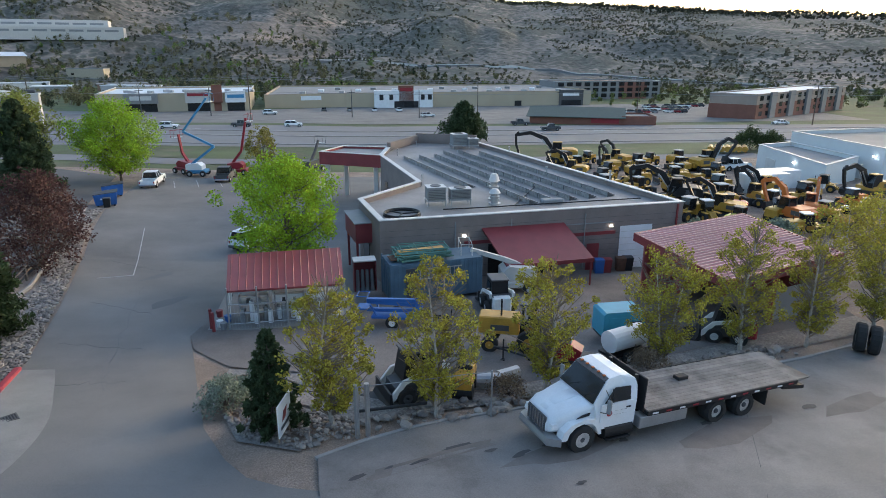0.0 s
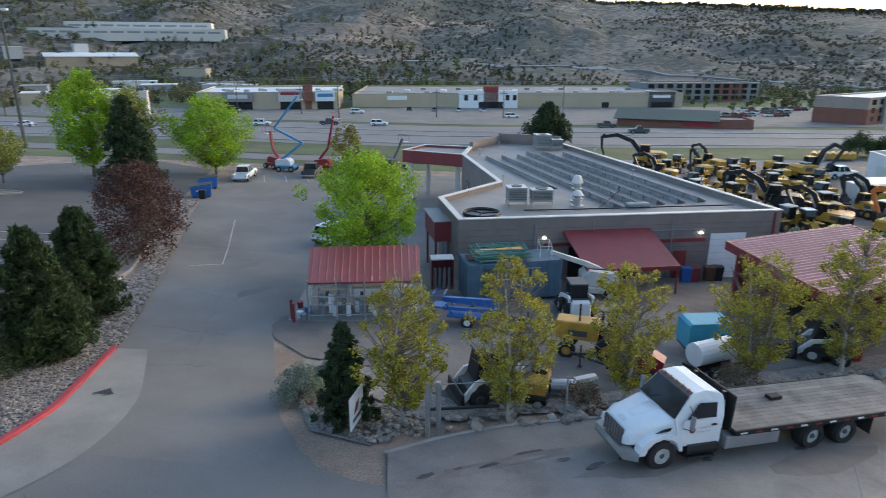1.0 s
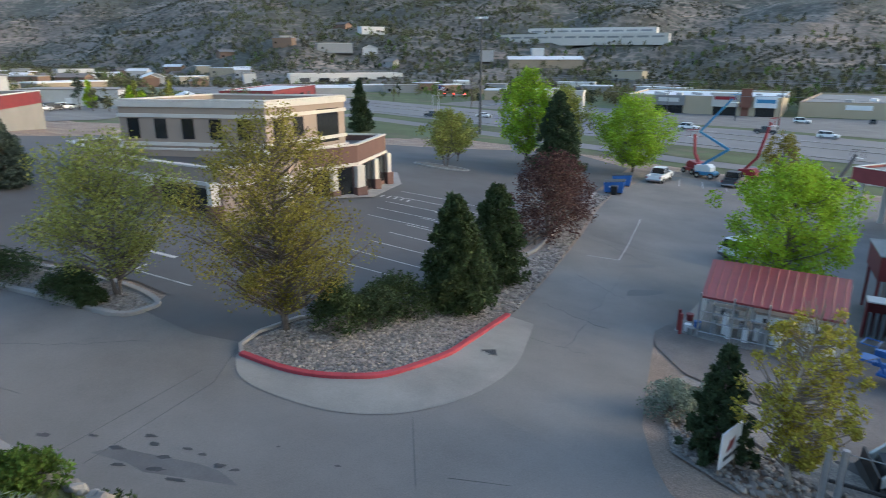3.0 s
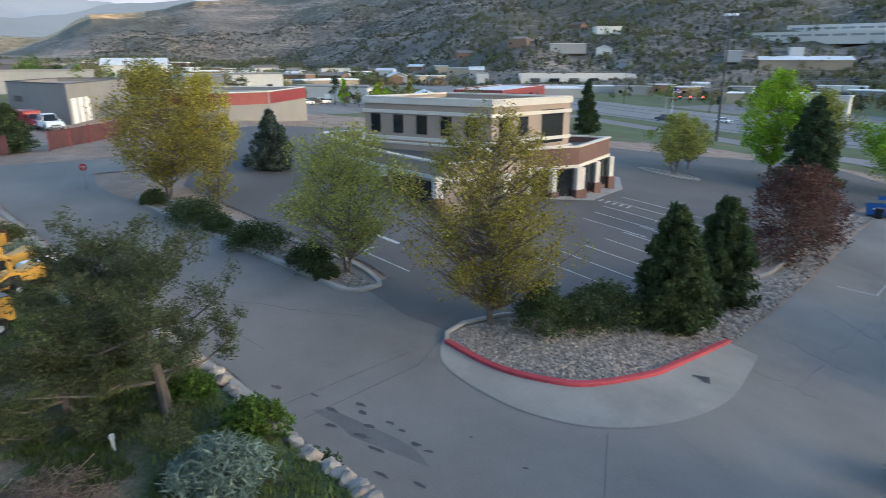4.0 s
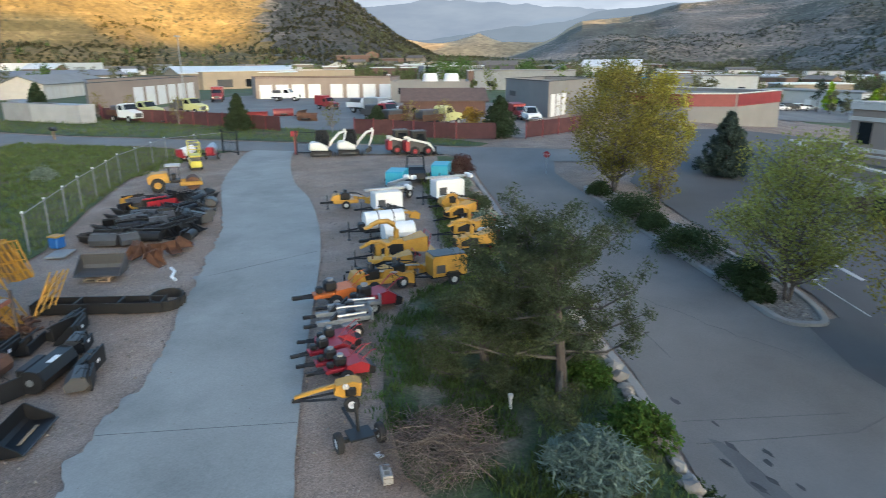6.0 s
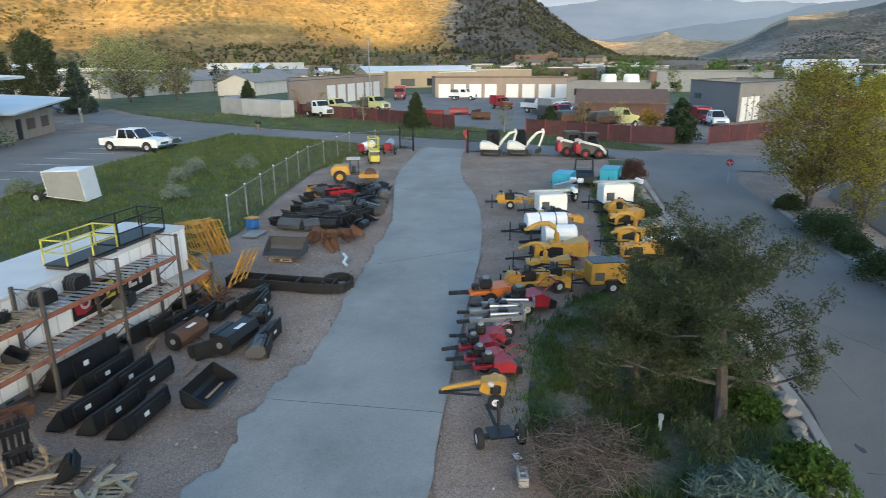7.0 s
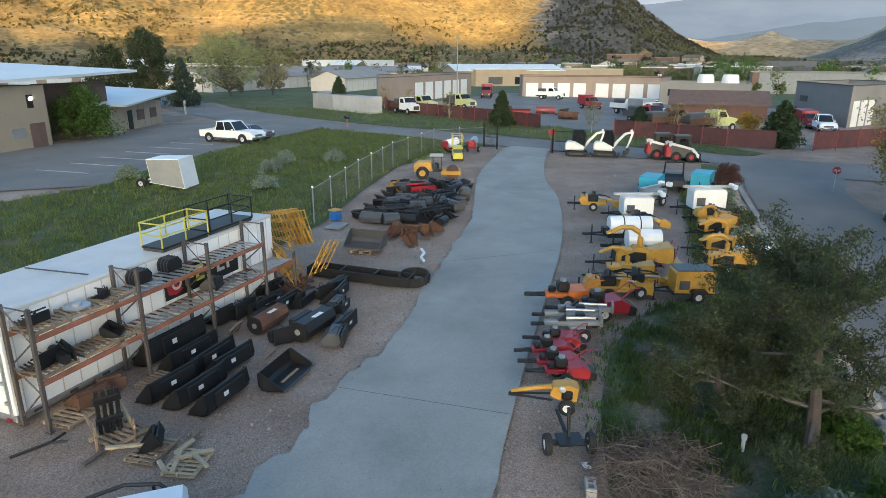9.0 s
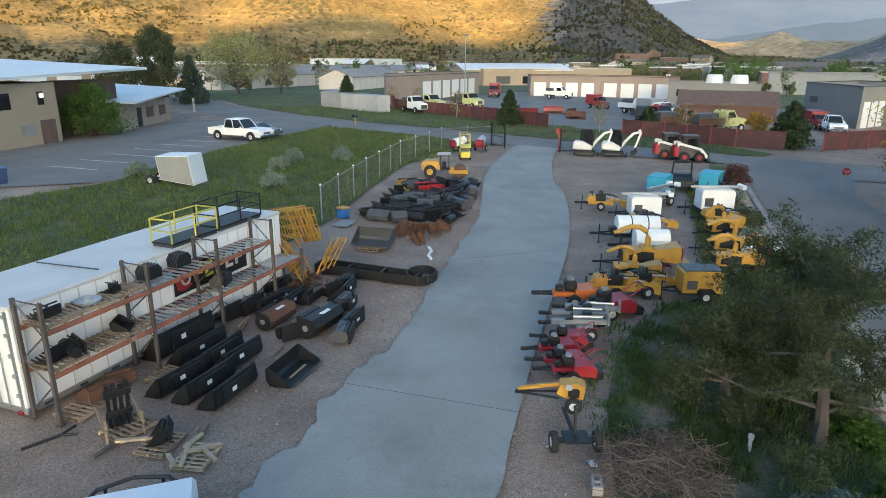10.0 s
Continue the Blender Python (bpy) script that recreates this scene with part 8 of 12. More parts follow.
def roller(m, label):
    t = thing("road_roller", label, "road roller", m)
    part("engine_hood", Shape().slab([(-2.3, 0.7), (-2.35, 1.3), (-2.0, 1.6), (-0.7, 1.65), (-0.5, 0.8)], 1.5), M_yellow, t)
    for sy in (-1, 1):
        wheel(t, -1.5, sy * 0.85, 0.62, 0.4, M_yellow)
    part("drum", Shape().ring((1.4, 0, 0.6), "y", 0.6, 1.6, 22, 0.1, 0.03), M_rust, t)
    for sy in (-0.9, 0.9):
        part("yoke", Shape().box(0.3, sy - 0.06, 0.45, 2.15, sy + 0.06, 0.8, 0.03), M_yellow, t)
    part("yoke_bar", Shape().box(2.05, -0.95, 0.4, 2.2, 0.95, 0.8, 0.03), M_yellow, t)
    part("platform", Shape().box(-0.6, -0.7, 0.7, 0.4, 0.7, 0.95, 0.04), M_black, t)
    part("seat", Shape().box(-0.35, -0.3, 0.95, 0.05, 0.3, 1.5, 0.08), M_black, t)
    for x in (-0.5, 0.3):
        for sy in (-0.6, 0.6):
            part("canopy_post", Shape().tube([(x, sy, 0.95), (x, sy, 2.2)], 0.035, 5), M_black, t)
    part("canopy", Shape().box(-0.8, -0.8, 2.18, 0.5, 0.8, 2.28, 0.04), M_cream, t)


roller(foot(-36.2, -24.8, 126) @ Matrix.Scale(0.72, 4), "yellow smooth-drum road roller beside the fence")

tt = thing("scissor_lift", "small yellow scissor lift with raised guard rails", "scissor lift", foot(-43.8, -28.6, 40))
part("base", Shape().box(-0.9, -0.4, 0.2, 0.9, 0.4, 0.7, 0.04), M_bright, tt)
part("deck", Shape().box(-0.9, -0.42, 1.0, 0.9, 0.42, 1.12, 0.02), M_bright, tt)
part("scissor_pack", Shape().box(-0.8, -0.3, 0.7, 0.8, 0.3, 1.0), M_dkgrey, tt)
for x in (-0.88, 0, 0.88):
    for y in (-0.4, 0.4):
        part("guard_post", Shape().tube([(x, y, 1.1), (x, y, 2.1)], 0.025, 5), M_bright, tt)
for z in (1.6, 2.1):
    part("guard_rail", Shape().tube([(-0.88, -0.4, z), (0.88, -0.4, z), (0.88, 0.4, z), (-0.88, 0.4, z), (-0.88, -0.4, z)], 0.025, 5), M_bright, tt)
for sx in (-0.6, 0.6):
    for sy in (-1, 1):
        wheel(tt, sx, sy * 0.4, 0.2, 0.12)


def mixer(m, label, drum):
    t = thing("towed_mixer", label, "mortar mixer", m)
    part("frame", Shape().box(-0.8, -0.35, 0.4, 0.6, 0.35, 0.5), M_red, t)
    part("drum", Shape().tube([(-0.5, 0, 0.75), (0.1, 0, 0.95), (0.5, 0, 1.1)], 0.45, 12, 0.3), drum, t)
    part("engine_cover", Shape().box(-1.0, -0.3, 0.5, -0.55, 0.3, 1.1, 0.06), M_red, t)
    for sy in (-1, 1):
        wheel(t, -0.2, sy * 0.5, 0.3, 0.16)
    hitch(t, 0.5, 1.6, 0.2)


mixer(foot(-48.6, -30.2, 200), "red towed mixer with a grey drum by the gate", M_steel)
mixer(foot(-47.0, -31.4, 150), "red towed mixer by the fence", M_white)

# ---- machines on the bank side of the drive ----
T = -54
tt = thing("hole_digger", "yellow towable hole digger with white-rimmed wheels", "hole digger", foot(-13.4, -3.9, T - 8) @ Matrix.Scale(0.66, 4))
part("housing", Shape().slab([(-0.75, 0.45), (-0.8, 0.95), (-0.5, 1.05), (0.1, 0.95), (0.2, 0.6), (-0.1, 0.45)], 0.55), M_yellow, tt)
arm(tt, "boom", [(-0.2, 0.9), (0.7, 0.75), (1.6, 0.55)], 0.12, 0.16, 0.1, M_yellow)
part("engine", Shape().box(-0.6, -0.36, 0.5, -0.2, 0.36, 0.85, 0.06), M_black, tt)
part("fuel_tank", Shape().box(-0.35, 0.2, 0.8, -0.1, 0.4, 1.0, 0.06), M_cream, tt)
for sy in (-1, 1):
    wheel(tt, -0.4, sy * 0.52, 0.3, 0.15, M_white)
hitch(tt, 0.1, 1.7, 0.25, 0.42, False)
tt = thing("car_dolly", "black two-wheeled trailer dolly on the dirt", "dolly", foot(-11.9, -2.8, -140) @ Matrix.Scale(0.78, 4))
part("axle_beam", Shape().box(-0.08, -0.55, 0.28, 0.08, 0.55, 0.4, 0.02), M_black, tt)
part("drawbar", Shape().tube([(0, 0, 0.36), (1.5, 0, 0.42)], 0.06, 6), M_black, tt)
part("post", Shape().tube([(0.1, 0, 0.4), (0.25, 0, 1.25)], 0.05, 6), M_black, tt)
part("plate", Shape().box(-0.3, -0.35, 0.4, 0.3, 0.35, 0.46, 0.01), M_black, tt)
for sy in (-1, 1):
    wheel(tt, 0, sy * 0.6, 0.3, 0.18, M_white)
for k, (x, y, r) in enumerate(((-15.1, -4.7, 0), (-15.7, -5.2, 8), (-16.4, -5.3, -6), (-14.8, -4.3, 4))):
    tiller(foot(x, y, T + r) @ Matrix.Scale(0.72, 4), M_red, "red towable garden tiller with white engine cover", group="red tillers")
for k, (x, y) in enumerate(((-17.3, -5.4), (-17.9, -5.7), (-18.6, -5.6))):
    log_splitter(foot(x, y, T - 4 * k) @ Matrix.Scale(0.8, 4), "grey towable log splitter", group="log splitters")
tiller(foot(-19.6, -6.6, T), M_orange, "orange walk-behind trencher with raised handle", "trencher")
tiller(foot(-19.4, -5.3, T + 10), M_red, "red compact power unit", "power_unit")
stump_grinder(foot(-21.1, -5.9, T) @ Matrix.Scale(0.82, 4), "yellow towable stump grinder with black engine")
stump_grinder(foot(-21.9, -5.2, T + 14) @ Matrix.Scale(0.82, 4), "yellow stump grinder behind another")
pallet(foot(-20.4, -5.2, T), "timber pallet under a machine")
chipper(foot(-24.6, -6.2, T - 4), "large yellow towable wood chipper with curved chute", 0.64)
chipper(foot(-22.9, -6.0, T - 8), "yellow towable wood chipper with its hopper folded", 0.5)
tt = thing("water_trailer", "white plastic tank lying on a black trailer", "tank trailer", foot(-28.4, -7.9, T) @ Matrix.Scale(0.82, 4))
part("frame", Shape().box(-1.3, -0.55, 0.4, 1.3, 0.55, 0.52), M_black, tt)
part("tank", Shape().tube([(-1.15, 0, 1.0), (-1.05, 0, 1.0), (1.05, 0, 1.0), (1.15, 0, 1.0)], 0.52, 16), M_white, tt, smooth=False)
for x in (-0.5, 0.4):
    part("strap", Shape().ring((x, 0, 1.0), "x", 0.535, 0.06, 18, 0.5, 0.01), M_black, tt)
part("pump", Shape().box(1.1, -0.3, 0.5, 1.5, 0.3, 0.9, 0.06), M_black, tt)
for sy in (-1, 1):
    wheel(tt, -0.5, sy * 0.68, 0.38, 0.22)
hitch(tt, 1.2, 2.6, 0.4)
tt = thing("small_tank_trailer", "low white poly tank on a trailer", "tank trailer", foot(-26.6, -6.6, T))
part("tank", Shape().tube([(-0.7, 0, 0.8), (0.7, 0, 0.8)], 0.4, 14), M_white, tt)
part("frame", Shape().box(-0.9, -0.45, 0.35, 0.9, 0.45, 0.45), M_black, tt)
for sy in (-1, 1):
    wheel(tt, 0, sy * 0.55, 0.32, 0.2)
hitch(tt, 0.8, 1.8, 0.3)
box_trailer(foot(-32.7, -9.2, T) @ Matrix.Scale(0.76, 4), M_white, "white light tower trailer with folded mast", "light_tower", 2.0, 1.3, 1.2, mast=True, category="light tower")
stump_grinder(foot(-33.6, -12.0, T - 10) @ Matrix.Scale(0.82, 4), "yellow ride-on trencher on the gravel", "trencher_machine")
stump_grinder(foot(-30.6, -8.4, T) @ Matrix.Scale(0.82, 4), "yellow stump cutter in the row")
box_trailer(foot(-36.4, -6.7, T) @ Matrix.Scale(0.76, 4), M_white, "white housed light tower on a trailer", "light_tower", 2.3, 1.4, 1.35, mast=True, category="light tower")
box_trailer(foot(-39.6, -10.8, T + 60) @ Matrix.Scale(0.86, 4), M_teal, "turquoise towable air compressor", "air_compressor", 2.2, 1.3, 0.95, category="air compressor")
box_trailer(foot(-42.6, -8.6, T + 60) @ Matrix.Scale(0.86, 4), M_teal, "turquoise towable air compressor by the plum bush", "air_compressor", 2.2, 1.3, 1.0, category="air compressor")
box_trailer(foot(-36.9, -9.8, T + 40) @ Matrix.Scale(0.86, 4), M_steel, "flat grey light tower trailer", "light_tower", 1.6, 1.1, 0.6, mast=True, category="light tower")
tt = thing("utility_buggy", "black utility buggy with an open roll cage", "utility vehicle", foot(-42.4, -10.4, 20))
part("body", Shape().slab([(-1.3, 0.4), (-1.3, 0.9), (-0.2, 0.95), (0.3, 0.7), (0.8, 0.9), (1.3, 0.75), (1.35, 0.4)], 1.3), M_black, tt)
for x in (-0.1, 0.7):
    for sy in (-0.6, 0.6):
        part("cage_post", Shape().tube([(x, sy, 0.8), (x * 0.8, sy * 0.9, 1.8)], 0.035, 5), M_black, tt)
part("cage_top", Shape().tube([(-0.08, -0.54, 1.8), (0.56, -0.54, 1.8), (0.56, 0.54, 1.8), (-0.08, 0.54, 1.8), (-0.08, -0.54, 1.8)], 0.035, 5), M_black, tt)
for sx in (-0.85, 0.9):
    for sy in (-1, 1):
        wheel(tt, sx, sy * 0.6, 0.32, 0.24)
# second row by the bank
box_trailer(foot(-22.8, -3.5, T) @ Matrix.Scale(0.68, 4), M_yellow, "yellow housed generator trailer with dark top", "generator", 2.0, 1.2, 1.15, lid=M_dkgrey)
chipper(foot(-26.6, -3.4, T), "yellow wood chipper half hidden by the pinyon", 0.54)
chipper(foot(-28.9, -4.0, T - 6), "yellow wood chipper with an arched chute", 0.56)
chipper(foot(-32.0, -5.2, T + 20), "yellow wood chipper by the bank", 0.52)
stump_grinder(foot(-34.2, -5.9, T) @ Matrix.Scale(0.82, 4), "yellow stump grinder by the bank")
tt = thing("poly_tank", "low white poly tank beside the chippers", "tank", foot(-28.0, -2.6, T))
part("tank", Shape().tube([(-0.6, 0, 0.45), (0.6, 0, 0.45)], 0.42, 14), M_white, tt)
part("cradle", Shape().box(-0.6, -0.35, 0, 0.6, 0.35, 0.12), M_black, tt)
whole("concrete_block", Shape().box(-0.2, -0.1, 0, 0.2, -0.06, 0.2).box(-0.2, 0.06, 0, 0.2, 0.1, 0.2).box(-0.2, -0.06, 0, -0.15, 0.06, 0.2).box(-0.02, -0.06, 0, 0.02, 0.06, 0.2).box(0.15, -0.06, 0, 0.2, 0.06, 0.2), M_kerb, "hollow grey concrete block on the dirt", "concrete block", foot(-11.0, -1.9, 30))
whole("paper_scrap", Shape().box(-0.1, -0.07, 0.01, 0.1, 0.07, 0.03), M_white, "small white scrap on the dirt", "litter", foot(-11.7, -2.3, 50))
tt = thing("standpipe_cap", "small white capped pipe among the weeds", "pipe", pose(-14.2, 0.14, 0))
part("pipe", Shape().tube([(0, 0, -0.2), (0, 0, 0.3)], 0.04, 8), M_trim, tt)
part("cap", Shape().tube([(0, 0, 0.3), (0, 0, 0.4)], 0.06, 8), M_trim, tt)

# ---- white machines by the gate ----
M_bobwhite = mat("white_machine_paint", (0.66, 0.66, 0.64), 0.45, var=0.1)


def mini_excavator(m, label, boom):
    """A compact digger: tracks, blade, low rounded house, tall glazed cab and a folded arm."""
    t = thing("mini_excavator", label, "excavator", m)
    for sy in (-1, 1):
        tr = part("track", Shape().slab([(-0.95, 0.2), (-0.85, 0.03), (-0.65, 0.0), (0.65, 0.0), (0.85, 0.03), (0.95, 0.2), (0.85, 0.36), (0.65, 0.42), (-0.65, 0.42), (-0.85, 0.36)], 0.3, at=sy * 0.58), M_rubber, t, "black rubber track")
        part("track_frame", Shape().box(-0.62, sy * 0.58 - 0.16, 0.12, 0.62, sy * 0.58 + 0.16, 0.3, 0.03), M_dkgrey, tr)
    part("undercarriage", Shape().box(-0.5, -0.45, 0.2, 0.5, 0.45, 0.48, 0.04), M_dkgrey, t)
    part("blade", Shape().slab([(1.15, 0.02), (1.1, 0.2), (1.18, 0.4), (1.24, 0.4), (1.2, 0.2), (1.25, 0.02)], 1.4), M_black, t)
    part("house", loft([(-1.0, 0.5, 0.55, 1.05, 0.15), (-0.85, 0.68, 0.5, 1.22, 0.2), (-0.2, 0.7, 0.5, 1.25, 0.15), (0.6, 0.66, 0.5, 0.85, 0.1)], 20), M_bobwhite, t)
    cab = part("cab", Shape().slab([(-0.42, 1.0), (-0.4, 2.2), (0.5, 2.25), (0.72, 1.6), (0.68, 0.8), (0.0, 0.8)], 0.82, at=0.2), M_cabglass, t, "dark glazed operator cab")
    part("cab_roof", Shape().box(-0.46, -0.25, 2.2, 0.56, 0.65, 2.3, 0.04), M_dkgrey, cab)
    part("cab_frame", Shape().tube([(0.68, -0.21, 0.8), (0.72, -0.21, 1.6), (0.5, -0.21, 2.24), (-0.4, -0.21, 2.2), (-0.42, -0.21, 1.0), (-0.42, 0.61, 1.0), (-0.4, 0.61, 2.2), (0.5, 0.61, 2.24), (0.72, 0.61, 1.6), (0.68, 0.61, 0.8)], 0.045, 5), M_black, cab)
    arm(t, "boom", [(0.6, 0.75), (1.05, 1.35), (1.6, 1.95), (2.15, 2.1)], 0.16, 0.24, 0.17, boom)
    arm(t, "stick", [(2.05, 2.3), (2.2, 2.05), (2.0, 1.3), (1.8, 0.75)], 0.13, 0.2, 0.13, boom)
    part("bucket", Shape().slab([(1.85, 0.8), (2.05, 0.6), (2.0, 0.3), (1.7, 0.15), (1.45, 0.2), (1.5, 0.5), (1.7, 0.55)], 0.5), M_black, t)
    part("boom_ram", Shape().tube([(0.75, 0.12, 0.8), (1.35, 0.12, 1.6)], 0.04, 6), M_steel, t)


mini_excavator(foot(-52.4, -21.9, 112), "small white mini excavator by the gate", M_bobwhite)
mini_excavator(foot(-53.6, -19.8, 112), "white mini excavator with a glazed cab by the gate", M_bobwhite)
skid_steer(foot(-55.4, -15.4, 120), M_bobwhite, M_red, "white and red skid steer loader at the street", M_red)
skid_steer(foot(-54.9, -13.6, 120), M_bobwhite, M_red, "white and red skid steer loader at the corner", M_red)

# ---- chain link fence and gates ----
M_wire = mat("dull_fence_wire", (0.10, 0.105, 0.105), 0.7, 0.0, var=0.2)


def link_fence(pts, h, label, name="chain_link_fence", step=3.0, post=None, mesh=True, rails=True):
    t = thing(name, label, "fence")
    post = post or M_grey
    run = []
    for a, b in zip(pts, pts[1:]):
        n = max(1, round(math.dist(a, b) / step))
        run += [(a[0] + (b[0] - a[0]) * k / n, a[1] + (b[1] - a[1]) * k / n) for k in range(n)]
    run.append(pts[-1])
    for x, y in run:
        part("post", Shape().tube([(x, y, land(x, y) - 0.1), (x, y, land(x, y) + h + 0.05)], 0.035, 6), post, t)
        if mesh and rails:
            part("post_cap", Shape().tube([(x, y, land(x, y) + h + 0.05), (x, y, land(x, y) + h + 0.13)], 0.05, 6), M_white, t)
    for a, b in zip(run, run[1:]):
        za, zb = land(*a), land(*b)
        if rails:
            part("top_rail", Shape().tube([(*a, za + h), (*b, zb + h)], 0.022, 4), post, t)
        if mesh:
            w = Shape()
            n = int(math.dist(a, b) / 0.22)
            for k in range(-5, n + 1):
                for s in (1, -1):
                    p, q = (k / n, (k + 5) / n) if s > 0 else ((k + 5) / n, k / n)
                    z0, z1 = 0.05, h
                    lo, hi = min(p, q), max(p, q)
                    c0, c1 = max(0, lo), min(1, hi)
                    if c1 <= c0:
                        continue
                    f = lambda u: z0 + (z1 - z0) * ((u - p) / (q - p))
                    w.tube([(a[0] + (b[0] - a[0]) * u, a[1] + (b[1] - a[1]) * u, za + (zb - za) * u + f(u)) for u in (c0, c1)], 0.004, 3, cap=False)
            part("wire_mesh", w, M_wire, t)
    return t


link_fence([(-22.0, -21.9), (-29.9, -26.4), (-38, -30.6), (-47.5, -33.9), (-52.4, -31.6)], 1.8, "galvanised chain link fence with white post caps")
for a, b in (((-52.4, -31.6), (-51.6, -29.6)), ((-52.7, -24.4), (-53.6, -22.2))):
    tt = thing("yard_gate", "open dark steel chain link gate", "gate")
    for p in (a, b):
        part("gate_post", Shape().box(p[0] - 0.06, p[1] - 0.06, -0.1, p[0] + 0.06, p[1] + 0.06, 2.1, 0.01), M_black, tt)
    for z in (0.15, 1.0, 1.9):
        part("gate_rail", Shape().tube([(*a, z), (*b, z)], 0.03, 5), M_black, tt)
    for k in range(1, 12):
        x, y = a[0] + (b[0] - a[0]) * k / 12, a[1] + (b[1] - a[1]) * k / 12
        part("gate_bar", Shape().tube([(x, y, 0.15), (x, y, 1.9)], 0.012, 4), M_black, tt)
tt = thing("gate_sign", "small red and white sign on a gate post", "sign", pose(-52.6, -24.5, 0, 0, 0, 35))
part("post", Shape().tube([(0, 0, 0), (0, 0, 2.1)], 0.05, 6), M_redmetal, tt)
part("plate", Shape().box(-0.06, -0.3, 1.6, -0.02, 0.3, 2.05), M_red, tt)
part("bar", Shape().box(-0.07, -0.2, 1.75, -0.055, 0.2, 1.9), M_white, tt)

# ---- loose gravel over the yard ----
rng = np.random.default_rng(303)
_gv, _gf, k = [], [], 0
YARD = [(-6, -3.2), (-9.5, -1.5), (-14, -3.4), (-20, -4.8), (-30, -8.0), (-44, -12.5), (-50, -20), (-53, -24), (-53, -31), (-40, -29.5), (-24, -22), (-14, -13), (-9, -10.5), (-3, -9)]
while k < 9000:
    x, y = rng.uniform(-53, -3), rng.uniform(-31, -1.5)
    if not inside(x, y, YARD) or (abs(noise.noise(Vector((x * 0.5, y * 0.5, 0)))) < 0.08):
        continue
    k += 1
    s = 0.015 + 0.04 * rng.random() ** 3
    a = rng.random() * 6.283
    n = len(_gv)
    c, d = math.cos(a) * s, math.sin(a) * s
    z = land(x, y) + (0.035 if False else 0.0)
    _gv += [(x + c, y + d, z - 0.01), (x - d, y + c, z - 0.01), (x - c, y - d, z - 0.01), (x + d, y - c, z - 0.01), (x + c * 0.3, y + d * 0.3, z + s * 0.9)]
    _gf += [(n, n + 1, n + 4), (n + 1, n + 2, n + 4), (n + 2, n + 3, n + 4), (n + 3, n, n + 4)]
raw("loose_gravel", _gv, _gf, mat("yard_gravel", (0.22, 0.185, 0.155), 0.95, var=0.3, scale=2, rnd=0.3, island=True), "loose gravel and small stones on the dirt yard", "gravel", "stuff")

# ---- flatbed truck on the concrete ----
truck = thing("flatbed_truck", "white conventional truck with a long grey timber flatbed", "truck", pose(4.15, 18.95, land(4.3, 18.5) + 0.02, 0, -3.0, 203.5))
W_ = M_white
part("hood", loft([(-0.6, 0.98, 0.75, 1.74, 0.16), (-0.2, 0.95, 0.74, 1.68, 0.2), (0.3, 0.88, 0.72, 1.56, 0.24), (0.75, 0.80, 0.70, 1.42, 0.26), (1.02, 0.72, 0.70, 1.28, 0.24), (1.16, 0.60, 0.74, 1.12, 0.18)], 28), W_, truck, smooth=True)
part("hood_crease", loft([(-0.5, 0.30, 1.66, 1.765, 0.04), (0.3, 0.24, 1.50, 1.585, 0.035), (0.95, 0.18, 1.25, 1.335, 0.03)], 12), W_, truck, smooth=True)
part("cab", Shape().slab([(-2.05, 0.75, 1.06), (-2.07, 1.7, 1.06), (-2.05, 2.15, 1.01), (-1.98, 2.38, 0.93), (-1.8, 2.49, 0.84), (-1.4, 2.52, 0.82), (-1.02, 2.47, 0.83), (-0.88, 2.40, 0.86), (-0.36, 1.70, 1.0), (-0.45, 1.3, 1.05), (-0.5, 0.75, 1.06)], 2), W_, truck)
part("windscreen", Shape().slab([(-0.87, 2.35, 0.82), (-0.81, 2.36, 0.82), (-0.30, 1.72, 0.94), (-0.38, 1.68, 0.94)], 2), M_cabglass, truck, "raked dark windscreen")
part("wiper", Shape().tube([(-0.3, -0.5, 1.72), (-0.5, -0.05, 1.98)], 0.015, 4).tube([(-0.3, 0.4, 1.72), (-0.5, 0.75, 1.96)], 0.015, 4), M_black, truck)
part("sun_visor", Shape().slab([(-0.98, 2.46, 0.8), (-0.78, 2.40, 0.82), (-0.78, 2.36, 0.82), (-0.95, 2.40, 0.8)], 2), M_dkgrey, truck)
